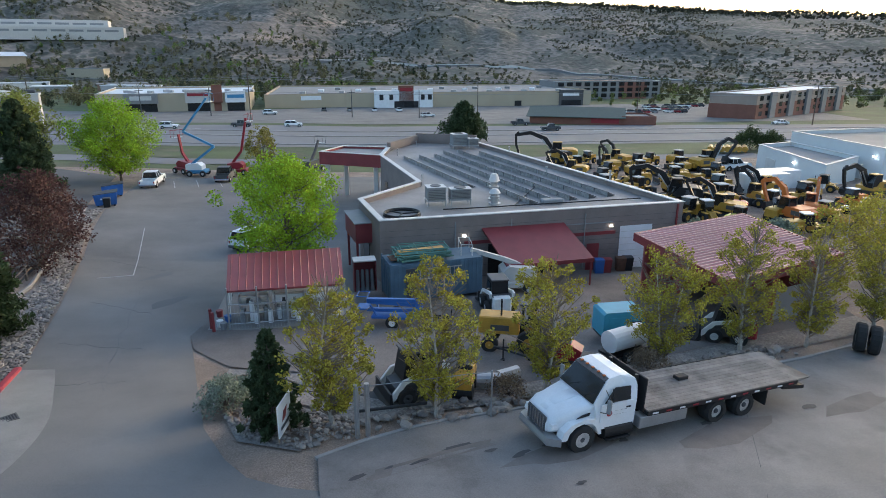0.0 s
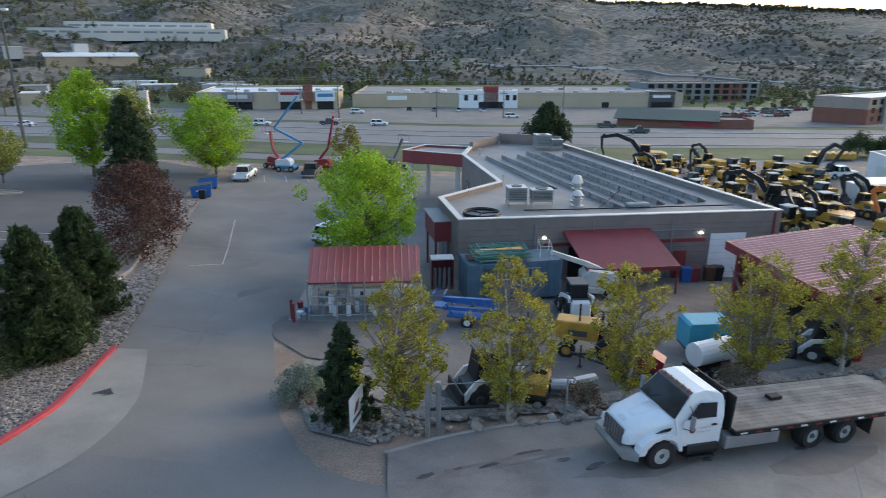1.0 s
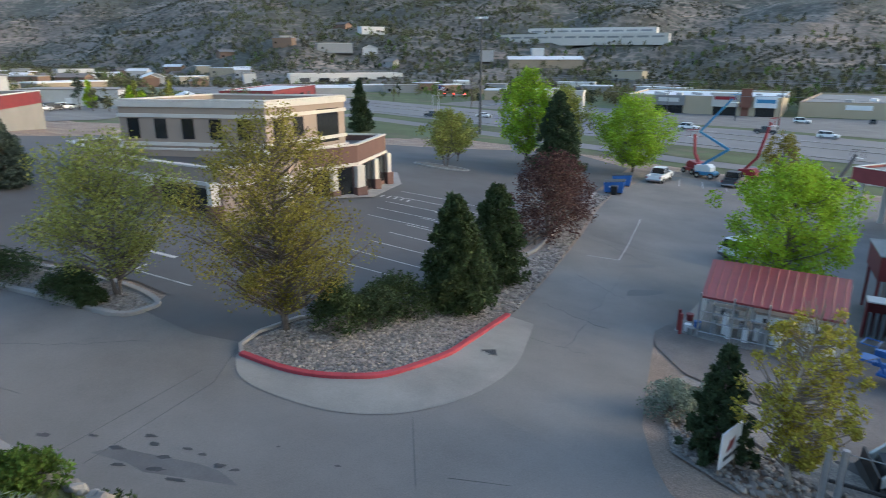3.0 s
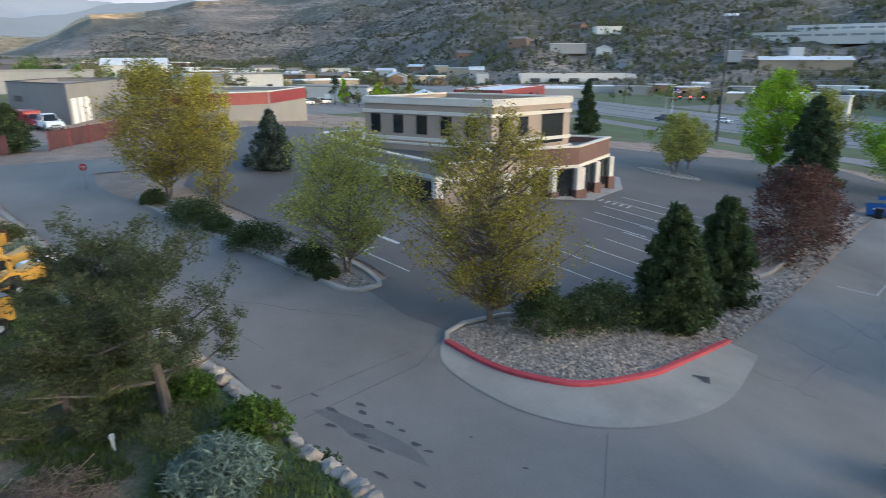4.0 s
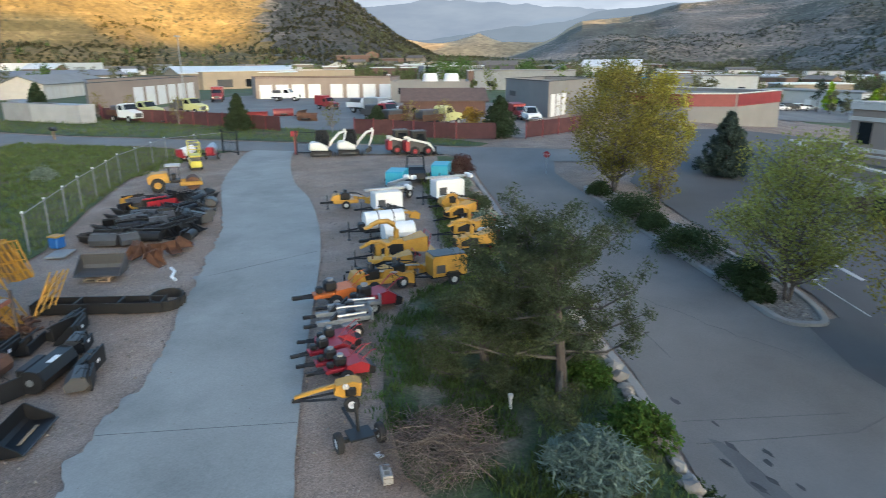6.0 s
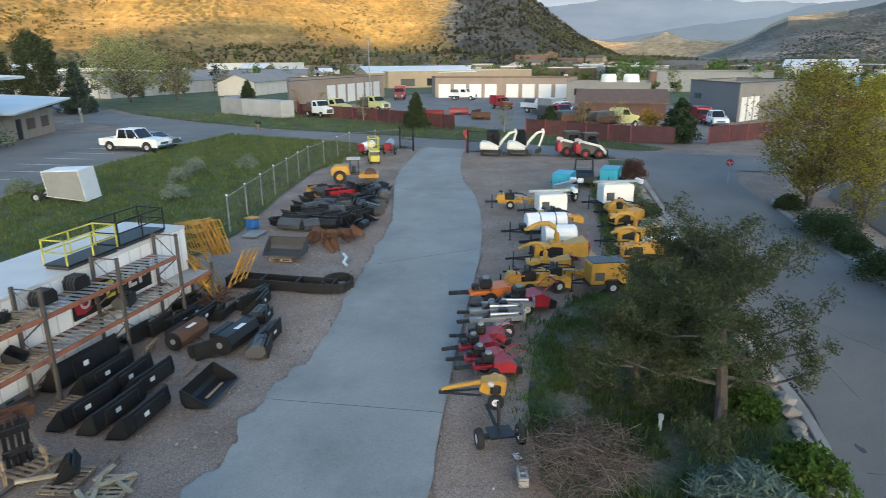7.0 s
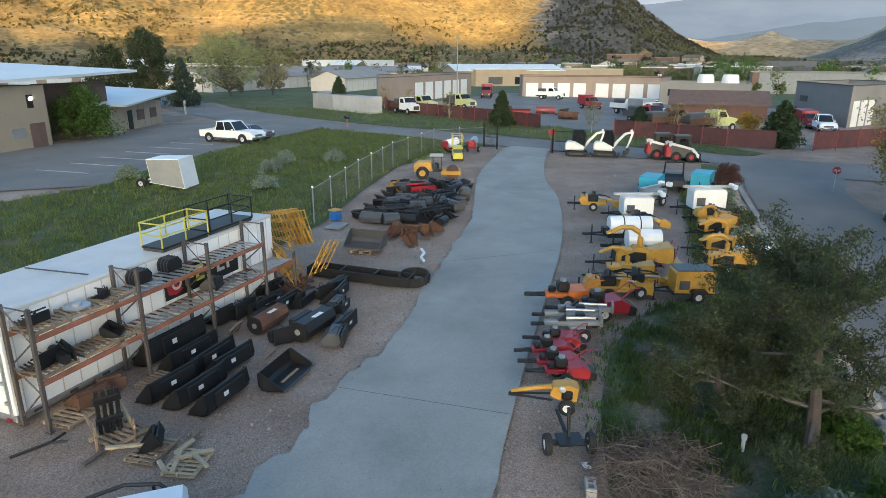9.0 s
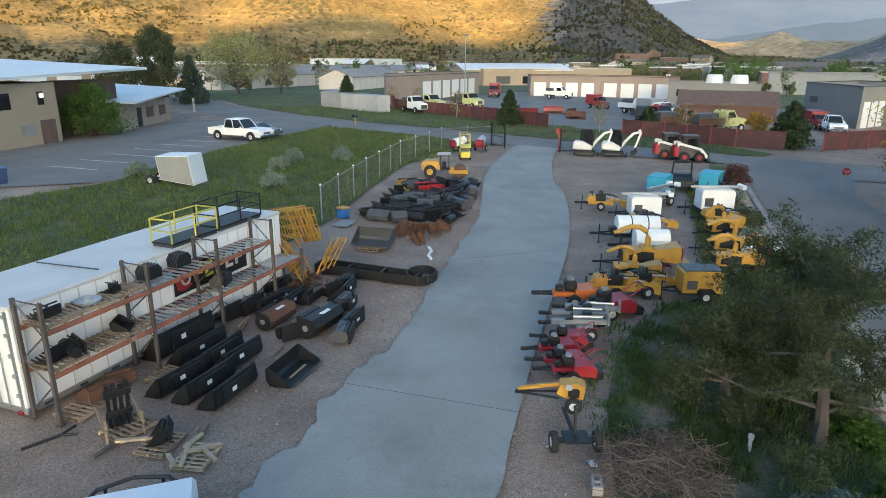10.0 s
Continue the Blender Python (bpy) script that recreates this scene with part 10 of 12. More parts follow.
# split rail fence in the rock strip
rf = thing("rail_fence", "low weathered timber rail fence among the rocks", "fence")
_pf = [(-22.9, 27), (-24.4, 31), (-26.2, 35.5), (-28.0, 40), (-30, 45), (-31.9, 50), (-33.6, 54.5)]
for a in _pf:
    part("post", Shape().box(a[0] - 0.07, a[1] - 0.07, land(*a) - 0.2, a[0] + 0.07, a[1] + 0.07, land(*a) + 1.0, 0.01), M_bark, rf)
for a, b in zip(_pf, _pf[1:]):
    for z in (0.45, 0.85):
        part("rail", Shape().tube([(*a, land(*a) + z), (*b, land(*b) + z)], 0.05, 5), M_bark, rf)
for x, y, m_, lb in ((-38.6, 72.6, M_blue, "large blue steel dumpster at the drive's end"), (-36.4, 66.8, M_blue, "small blue dumpster in the rock strip")):
    tt = thing("dumpster", lb, "dumpster", foot(x, y, 25))
    part("tub", Shape().slab([(-1.0, 0.15, 0.85), (-1.15, 1.25, 0.9), (1.15, 1.45, 0.9), (1.0, 0.15, 0.85)], 1.8), m_, tt)
    for sy in (-0.45, 0.45):
        part("lid", Shape().slab([(-1.2, 1.27), (-1.2, 1.33), (1.2, 1.53), (1.2, 1.47)], 0.86, at=sy), M_dkgrey, tt)
    for sx in (-0.8, 0.8):
        part("skid", Shape().box(sx - 0.1, -0.8, 0, sx + 0.1, 0.8, 0.15), M_black, tt)
    part("bar", Shape().box(-0.5, -0.93, 0.75, 0.5, -0.9, 0.9), M_white, tt)
tt = thing("wheelie_bin", "black wheeled bin beside the dumpster", "bin", foot(-35.6, 65.4, 20))
part("tub", Shape().slab([(-0.3, 0.05, 0.28), (-0.35, 1.0, 0.32), (0.35, 1.0, 0.32), (0.3, 0.05, 0.28)], 0.6), M_black, tt)
part("lid", Shape().box(-0.38, -0.34, 1.0, 0.38, 0.34, 1.07, 0.03), M_dkgrey, tt)

# ---- cars and lifts at the drive's end ----
car(foot(-37.8, 81.2, 100), M_white, "white service pickup with an open tailgate", "pickup", "pickup_truck", 5.7, 2.0)
car(foot(-30.4, 87.2, 98), M_dkgrey, "dark pickup parked in a bay", "pickup", "pickup_truck", 5.6, 2.0)
car(foot(-16.5, 53.0, 70), M_white, "silver car parked behind the maple", "suv", "parked_car")
boom_lift(foot(-35.2, 90.2, 0), M_skyblue, "blue articulated boom lift raised beside the frontage road", [(-0.8, 1.7), (2.6, 4.2), (-1.6, 6.3), (2.2, 10.9)])
boom_lift(foot(-30.0, 92.4, 0), M_red, "red straight boom lift half raised", [(-0.9, 1.7), (0.5, 3.4), (1.6, 8.2)])
boom_lift(foot(-38.0, 92.4, 150), M_red, "red boom lift behind the maple", [(-0.9, 1.7), (0.2, 3.0), (0.6, 5.6)])
boom_lift(foot(-20.0, 97.0, 60), M_dkgrey, "dark telescopic handler by the road", [(-0.6, 1.6), (0.5, 3.0), (1.4, 4.6)])
for k, (x, y, r, p, kd) in enumerate(((-53.8, 170.9, 8, M_dkgrey, "pickup"), (-40.6, 173.9, 8, M_white, "suv"), (22.3, 186.4, 6, M_dkgrey, "pickup"), (28.5, 170.1, 186, M_dkgrey, "pickup"), (-70.2, 163.9, 8, M_white, "suv"), (100.0, 190.5, 188, M_white, "sedan"), (-5.2, 216.5, 20, M_white, "suv"), (-136, 136, 8, M_dkgrey, "pickup"), (-128, 150, 8, M_white, "sedan"), (-58, 216, 8, M_white, "suv"))):
    car(foot(x, y, r), p, ("dark pickup on the highway", "white car on the highway")[0 if p is M_dkgrey else 1], kd, "highway_car", 5.3 if kd == "pickup" else 4.7)

# ---- buildings ----
M_beige = mat("beige_siding", (0.33, 0.272, 0.205), 0.85, var=0.1, scale=0.4)
M_greywall = mat("grey_stucco", (0.225, 0.22, 0.215), 0.9, var=0.1, scale=0.3)
M_brick = mat("red_brown_brick", (0.20, 0.085, 0.06), 0.9, var=0.15, scale=0.5)
M_pale_roof = mat("white_roof_membrane", (0.62, 0.64, 0.66), 0.6, var=0.12, scale=0.15)
M_metal_roof = mat("pale_metal_roof", (0.6, 0.62, 0.63), 0.45, 0.1, var=0.1, scale=0.3)
M_dark_roof = mat("brown_shingle_roof", (0.13, 0.085, 0.07), 0.9, var=0.2)
M_grey_roof = mat("grey_gravel_roof", (0.24, 0.235, 0.23), 0.9, var=0.18, scale=0.2)
M_green_roof = mat("dark_green_roof", (0.06, 0.085, 0.075), 0.8, var=0.15)
M_mall = mat("sand_stucco", (0.42, 0.35, 0.25), 0.9, var=0.08, scale=0.1)


def base_z(pts):
    return min(land(x, y) for x, y in pts) - 0.3


def building(name, label, foot_pts, top, wall, roof, category="building", parapet=0.5, trim=None, openings=(), thing_=None):
    """A flat-roofed block on this outline; openings are (side, from, to, sill, head, material, name), heights from the roof down."""
    t = thing_ or thing(name, label, category)
    n = len(foot_pts)
    if sum(foot_pts[i][0] * foot_pts[(i + 1) % n][1] - foot_pts[(i + 1) % n][0] * foot_pts[i][1] for i in range(n)) < 0:
        lens = [math.dist(foot_pts[i], foot_pts[(i + 1) % n]) for i in range(n)]
        openings = [((n - 2 - o[0]) % n, lens[o[0]] - o[2], lens[o[0]] - o[1], *o[3:]) for o in openings]
        foot_pts = list(foot_pts)[::-1]
    z0 = base_z(foot_pts)
    ins = inset(foot_pts, 0.3)
    for i in range(n):
        j = (i + 1) % n
        part("wall", Shape().prism([foot_pts[i], foot_pts[j], ins[j], ins[i]], z0, top), wall, t)
    part("roof", Shape().prism(ins, top - parapet - 0.25, top - parapet), roof, t)
    if trim:
        o, q = inset(foot_pts, -0.08), inset(foot_pts, 0.38)
        for i in range(n):
            j = (i + 1) % n
            part("coping", Shape().prism([o[i], o[j], q[j], q[i]], top, top + 0.12), trim, t)
    for side, u0, u1, a, b, m_, nm in openings:
        p, q = foot_pts[side], foot_pts[(side + 1) % n]
        part(nm, panel(p, q, u0, u1, a, b, -0.05, 0.06), m_, t)
    return t


def quad(a, b, depth):
    """Outline with the front from a to b (left to right as seen) and this depth behind it."""
    d = (Vector(b) - Vector(a)).normalized()
    o = Vector((-d.y, d.x)) * depth
    return [tuple(a), tuple(b), tuple(Vector(b) + o), tuple(Vector(a) + o)]


def gable(name, label, a, b, depth, eave, ridge, wall, roof, over=0.5, openings=(), category="house"):
    """A pitched roof building, ridge along its front."""
    f = quad(a, b, depth)
    t = building(name, label, f, eave, wall, roof, category, 0.1, None, openings)
    L = math.dist(a, b)
    d = (Vector(b) - Vector(a)).normalized()
    m_ = Matrix(((d.x, -d.y, 0, a[0]), (d.y, d.x, 0, a[1]), (0, 0, 1, 0), (0, 0, 0, 1)))
    s = Shape().slab([(-over, eave - 0.1), (depth / 2, ridge), (depth + over, eave - 0.1), (depth + over, eave + 0.08), (depth / 2, ridge + 0.2), (-over, eave + 0.08)], L + 2 * over, axis="x", at=L / 2)
    part("pitched_roof", s, roof, t).matrix_local = m_
    g = Shape().slab([(0, eave - 0.2), (depth, eave - 0.2), (depth / 2, ridge)], L - 0.1, axis="x", at=L / 2)
    part("gable_wall", g, wall, t).matrix_local = m_
    return t


# two-storey bank
BZ = 4.9
BW, BS, BE, BN = (-54.4, 19.9), (-44.2, 26.9), (-46.0, 35.8), (-56.2, 28.8)
_o = [(0, 0.7 + 2.35 * k, 1.7 + 2.35 * k, 2.0, 3.55, M_glass, "window") for k in range(5)] + [(1, 0.8, 1.9, 2.0, 3.55, M_glass, "window"), (1, 2.9, 4.0, 2.0, 3.55, M_glass, "window"), (1, 5.6, 8.2, 1.2, 4.0, M_glass, "window")]
bank = building("bank", "two-storey tan stucco bank with cream bands", [BW, BS, BE, BN], BZ, M_tan, M_grey_roof, "building", 0.35, M_cream, _o)
for side, a, b in ((0, BW, BS), (1, BS, BE)):
    L = math.dist(a, b)
    for z in (1.45, 3.65):
        part("band", panel(a, b, -0.1, L + 0.1, z, z + 0.28, -0.02, 0.12), M_cream, bank, "cream moulded band")
    part("top_band", panel(a, b, -0.15, L + 0.15, BZ - 0.45, BZ - 0.02, -0.02, 0.15), M_cream, bank)
low = building("bank_wing", "single-storey bank wing with dark flat roof", [(-62.0, 18.0), (-52.5, 17.6), (-46.0, 18.6), (-39.0, 20.3), (-38.6, 24.6), (-44.1, 26.7), (-54.4, 19.95), (-61.5, 22.5)], 1.15, M_tan, M_dkgrey, "building", 0.5, M_cream)
for a, b in (((-52.5, 17.6), (-46.0, 18.6)), ((-46.0, 18.6), (-39.0, 20.3)), ((-39.0, 20.3), (-38.6, 24.6))):
    part("band", panel(a, b, -0.05, math.dist(a, b) + 0.05, 0.0, 0.25, -0.02, 0.1), M_cream, low)
for x, y in ((-39.4, 19.9), (-38.4, 24.8), (-45.8, 18.2)):
    tt = part("column", Shape().box(x - 0.3, y - 0.3, land(x, y) - 0.2, x + 0.3, y + 0.3, 0.3, 0.02), M_cream, low)
    part("column_base", Shape().box(x - 0.42, y - 0.42, land(x, y) - 0.2, x + 0.42, y + 0.42, land(x, y) + 1.0, 0.02), M_brown, tt)
part("drive_through", panel((-46.0, 18.6), (-39.0, 20.3), 1.0, 6.4, -2.6, -0.2, -0.02, 0.03), M_black, low, "dark drive-through opening")
entry = building("bank_entry", "brown stucco entrance block of the bank", [(-44.9, 30.6), (-44.53, 35.9), (-48.55, 42.6), (-53.4, 38.4), (-46.2, 35.8)], 0.75, M_brown, M_dkgrey, "building", 0.5, M_cream)
for a, b in (((-44.9, 30.6), (-44.53, 35.9)), ((-44.53, 35.9), (-48.55, 42.6))):
    L = math.dist(a, b)
    part("band", panel(a, b, -0.08, L + 0.08, -1.0, -0.75, -0.02, 0.1), M_cream, entry)
    part("glazing", panel(a, b, 0.6, L - 0.6, -3.6, -1.1, -0.02, 0.03), M_glass, entry)
    for u in (0.15, L / 2, L - 0.15):
        x, y = along(a, b, u, 0.25)
        tt = part("column", Shape().box(x - 0.25, y - 0.25, -4.4, x + 0.25, y + 0.25, -1.0, 0.02), M_cream, entry)
        part("column_base", Shape().box(x - 0.4, y - 0.4, -4.6, x + 0.4, y + 0.4, -2.9, 0.02), M_brown, tt)
sheet("bank_walk", [(-43.6, 31), (-43.2, 36.6), (-47.8, 44), (-54, 49), (-55.5, 47.8), (-49.6, 42.6), (-45, 36)], 0.12, M_kerb, "pale concrete walk at the bank", "pavement")
whole("roof_stack", Shape().tube([(-50, 26.6, 4.0), (-50, 26.6, 4.9)], 0.15, 8).box(-50.4, 26.9, 4.0, -49.8, 27.5, 4.7, 0.03), M_steel, "small steel vents on the bank roof", "roof vent")

# office beside the field, with pale metal roofs
of = building("office_building", "two-storey beige office with a pale metal roof", [(-27.7, -65.4), (-15.0, -59.0), (-5.0, -68.0), (-22, -78)][::1], 5.6, M_beige, M_metal_roof, openings=[(0, 0.6, 2.4, 0.0, 2.2, M_dark_roof, "door"), (0, 3.0, 4.6, 1.0, 1.9, M_grey, "vent_panel"), (0, 1.6, 2.3, 3.6, 4.8, M_glass, "window"), (0, 5.4, 6.6, 3.4, 4.8, M_glass, "window"), (0, 8.4, 9.6, 3.4, 4.8, M_glass, "window")])
part("metal_roof", Shape().prism([(-40.0, -70.9), (-13.0, -56.5), (-2.0, -68.0), (-30, -84)], lambda x, y: 5.6 + 0.07 * max(0, (x + 40) * -0.47 * 0 + ((-y - 56) * 0.9)), lambda x, y: 5.85 + 0.07 * max(0, ((-y - 56) * 0.9))), M_metal_roof, of, "pale blue-grey metal roof")
part("recess_wall", Shape().prism([(-37.0, -72.6), (-27.9, -67.8), (-27.7, -68.2), (-36.8, -73.0)], -0.2, 5.6), M_dark_roof, of, "dark brown siding in the recess")
part("wall_light", Shape().box(-26.2, -64.75, 4.3, -25.9, -64.4, 4.6), mat("lit_wall_lamp_b", (0.9, 0.9, 0.8), glow=(1.0, 0.85, 0.6, 8.0)), of)
ow = building("office_wing", "single-storey beige office wing", [(-46.4, -78.2), (-35.5, -69.8), (-31, -76), (-42, -85)], 2.9, M_beige, M_metal_roof, openings=[(0, 1.5, 3.3, 0.9, 2.1, M_dark_roof, "window"), (0, 5.0, 6.9, 0.9, 2.1, M_dark_roof, "window"), (0, 8.2, 9.3, 0.0, 2.2, M_black, "door")])
part("metal_roof", Shape().prism([(-49.5, -79.2), (-37.0, -68.6), (-29.0, -76), (-42, -88)], lambda x, y: 2.9 + 0.08 * max(0, -y - 69), lambda x, y: 3.1 + 0.08 * max(0, -y - 69)), M_metal_roof, ow, "pale blue-grey metal roof")
for k in range(8):
    part("siding_batten", panel((-35.5, -69.8), (-46.4, -78.2), 0.3 + k * 1.7, 0.38 + k * 1.7, 0, 2.8, -0.01, 0.03), M_tan, ow)
broadleaf(80, 5.0, 6.2, 0.4, leaf_mat("hedge_leaf", (0.085, 0.14, 0.035)), M_bark, 110, 90, 0.14, 0.12, "dome", stems=3, name="large_bush", label="large green bush against the office wall", m=foot(-31.5, -67.0))
conifer(81, 8.0, 5.0, L_spruce, foot(-64.5, -102), "tall blue spruce beside the office", "spruce_tree", 0.9, 0.16, 150, 55, 0.2)
broadleaf(82, 13.5, 15, 2.5, leaf_mat("cottonwood_leaf", (0.30, 0.31, 0.13)), M_bark, 190, 42, 0.22, 0.10, "vase", stems=3, twig=1.0, name="cottonwood_tree", label="large budding cottonwood by the storage units", m=foot(-88, -122))
broadleaf(83, 11, 9, 2, leaf_mat("budding_leaf", (0.26, 0.24, 0.12)), M_bark, 120, 34, 0.2, 0.11, "oval", stems=2, twig=1.0, name="cottonwood_tree", label="slender budding tree by the storage units", m=foot(-98, -120))
for k, (x, y, h) in enumerate(((-60, -104, 12), (-64, -112, 13), (-55, -108, 10))):
    broadleaf(84 + k, h, 8, 1.5, L_pinyon, M_bark, 120, 60, 0.22, 0.11, "oval", name="dark_tree", label="dark tree behind the office", m=foot(x, y))
conifer(88, 4.2, 2.7, L_pine, foot(-70.0, -40.6), "young pine on the street verge", "pine_tree", 1.1, 0.12, 120, 60, 0.4)
conifer(89, 5.1, 3.2, L_pine, foot(-77.7, -77.3), "young pine on the street verge", "pine_tree", 1.0, 0.13, 120, 60, 0.4)
conifer(90, 4.2, 3.2, L_pine, foot(-69.5, -8.8), "dark pine at the street corner", "pine_tree", 1.2, 0.12, 120, 60, 0.5)
conifer(91, 2.6, 2.6, L_pine, foot(-76.5, -25.2), "small pine by the red fence", "pine_tree", 1.2, 0.12, 90, 60, 0.4)
broadleaf(92, 2.8, 2.8, 0.6, leaf_mat("amber_leaf", (0.35, 0.22, 0.04)), M_bark, 60, 40, 0.11, 0.12, "oval", name="amber_tree", label="small amber-leaved tree by the red fence", m=foot(-72.6, -12.4))
for k, (x, y) in enumerate(((-72, -19.5), (-74, -16), (-70.2, -28.5), (-74.5, -52), (-79, -63), (-83, -72))):
    broadleaf(93 + k, 3.6, 2.4, 0.8, L_rusty, M_palebark, 50, 10, 0.08, 0.12, "vase", stems=2, twig=1.0, name="bare_tree", label="thin bare young tree on the verge", m=foot(x, y), group="bare verge trees")
# pickups and the tipped utility box in the field
car(foot(-39.6, -53.4, 106) @ Matrix.Scale(1.1, 4), M_white, "white crew cab pickup on the office car park", "pickup", "pickup_truck", 5.8, 2.0)
car(foot(-42.6, -54.4, 106), M_grey, "grey sedan beside the white pickup", "sedan", "parked_car", 4.6)
wt = car(foot(-3.4, -5.25, -123), M_white, "white pickup with a black grille guard on the gravel", "pickup", "pickup_truck", 5.8, 1.95)
part("grille_guard", Shape().tube([(2.62, -0.86, 0.9), (2.86, -0.55, 1.06), (2.97, 0, 1.1), (2.86, 0.55, 1.06), (2.62, 0.86, 0.9)], 0.035, 6).tube([(2.9, -0.45, 1.06), (2.95, -0.45, 0.5)], 0.03, 5).tube([(2.9, 0.45, 1.06), (2.95, 0.45, 0.5)], 0.03, 5), M_black, wt)
ub = thing("utility_box", "tilted white fibreglass utility box trailer in the grass", "box trailer", foot(-22.9, -36.2, 120))
part("shell", Shape().slab([(-1.0, 0.45), (-1.2, 1.95), (1.0, 2.0), (1.25, 0.12)], 1.8), M_white, ub)
part("side_panel", Shape().slab([(-0.97, 0.48), (-1.15, 1.9), (0.96, 1.95), (1.2, 0.17)], 1.83), M_grey, ub)
for sy in (-1, 1):
    wheel(ub, -1.9, sy * 0.55, 0.33, 0.2)
part("axle", Shape().tube([(-1.9, -0.6, 0.33), (-1.9, 0.6, 0.33), (-0.9, 0, 0.4)], 0.06, 6), M_black, ub)
tt = thing("blue_bin", "blue wheeled waste bin at the car park edge", "bin", foot(-15.6, -45.4))
part("tub", Shape().slab([(-0.3, 0, 0.28), (-0.36, 1.0, 0.33), (0.36, 1.0, 0.33), (0.3, 0, 0.28)], 0.6), mat("navy_plastic", (0.03, 0.05, 0.13), 0.6), tt)
part("lid", Shape().box(-0.38, -0.36, 1.0, 0.38, 0.36, 1.07, 0.03), M_blue, tt)
for k, (x, y) in enumerate(((-22.5, -41.2), (-30.5, -36.0), (-34, -38.5), (-37, -36), (-26, -31))):
    shrub(180 + k, 1.7, 1.0, L_sage, foot(x, y), "grey sage bush in the field", "sage_bush", 45, 60, 0.06)
for k in range(3):
    tt = thing("mailbox", "dark roadside mailbox on a post", "mailbox", foot(-57.0 - 0.5 * k, -54.6 - 0.6 * k, 20), "mailboxes")
    part("post", Shape().box(-0.05, -0.05, -0.1, 0.05, 0.05, 1.0), M_wood, tt)
    part("box", Shape().slab([(-0.25, 1.0), (-0.25, 1.15), (-0.15, 1.28), (0.15, 1.28), (0.25, 1.15), (0.25, 1.0)], 0.5, axis="x"), M_black, tt)
sg = thing("office_sign", "white and yellow board sign on two posts", "sign", foot(-51.8, -81.3, 50))
part("board", Shape().box(-0.6, -0.05, 0.5, 0.6, 0.05, 2.4), M_cream, sg)
part("panel_bar", Shape().box(-0.5, -0.07, 0.9, 0.5, 0.07, 1.4), M_bright, sg)
part("lettering_bar", Shape().box(-0.45, -0.07, 1.7, 0.45, 0.07, 2.0), M_dkgrey, sg)

# public works yard
building("works_garage", "long tan garage with white roll-up doors", [(-86, -76), (-131, -87), (-134, -98), (-104, -93)], 4.8, M_tan, M_grey_roof, trim=M_dkgrey, openings=[(0, 15 + 4.9 * k, 18.7 + 4.9 * k, 0, 3.6, M_white, "roller_door") for k in range(6)])
building("works_bays", "tan works garage with a row of white doors", [(-129.8, -72.1), (-137, -58.5), (-140, -44.5), (-152, -46), (-142, -80)], 4.4, M_tan, M_grey_roof, trim=M_dark_roof, openings=[(0, 0.8 + 3.5 * k, 3.5 + 3.5 * k, 0, 3.0, M_white, "roller_door") for k in range(4)] + [(1, 0.8 + 3.7 * k, 3.6 + 3.7 * k, 0, 3.0, M_white, "roller_door") for k in range(4)])
gable("metal_hall", "tan hall with a broad white metal roof", (-168, -118), (-194, -94), 24, 4.6, 6.4, M_beige, M_pale_roof)
building("tank_building", "grey block building with white roof tanks", quad((-123.7, -39), (-127.5, -23.8), 14), 4.0, M_greywall, M_dark_roof, openings=[(0, 1.5, 3.5, 1.6, 2.8, M_glass, "window"), (0, 6, 7, 0, 2.2, M_white, "door")])
for k in range(2):
    whole("roof_tank", Shape().tube([(-128 - 0.6 * k, -32 + 4.2 * k, 3.8), (-128 - 0.6 * k, -32 + 4.2 * k, 5.2), (-128 - 0.6 * k, -32 + 4.2 * k, 5.5)], 1.6, 16, 1.2), M_white, "squat white tank on the roof", "tank")
gable("brown_shed", "low shed with a broad brown roof", (-95.0, -27.5), (-98.5, -15.5), 10, 2.0, 3.6, M_brown, M_dark_roof)
building("fire_station", "grey block fire station with white bay doors", [(-109.8, -14.1), (-95, -5.7), (-107.6, -1.6), (-118, 1.5), (-124, -9)], 5.0, M_greywall, M_grey_roof, trim=M_dkgrey, openings=[(1, 0.9 + 2.1 * k, 2.5 + 2.1 * k, 0, 3.2, M_white, "bay_door") for k in range(3)] + [(0, 2.0, 4.5, 2.4, 3.2, M_dkgrey, "door_hood")])
building("station_hall", "low hall with a red band below its roof", [(-95.4, 5.5), (-91.5, 12), (-92.5, 19.0), (-104, 27), (-116, 12), (-102, 5)], 3.6, M_greywall, M_grey_roof, trim=M_trim, openings=[(0, 0.1, 7.4, 2.0, 3.55, M_redmetal, "band"), (1, 0.1, 6.9, 2.0, 3.55, M_redmetal, "band"), (2, 0.1, 13.8, 2.0, 3.55, M_redmetal, "band")])
M_maroon = mat("dull_maroon_slats", (0.078, 0.030, 0.031), 0.8, var=0.3, scale=1.2, rnd=0.25)
rf2 = thing("red_fence", "dark red slatted fence round the works yard", "fence")
_rf = [(-92, -80), (-78.6, -67.3), (-72.5, -42.1), (-69.7, -34.8)], [(-68.8, -25.2), (-66.1, -12.8), (-67.2, -8.6)], [(-68.6, -5.8), (-76, -1.2), (-82, 1.0)]
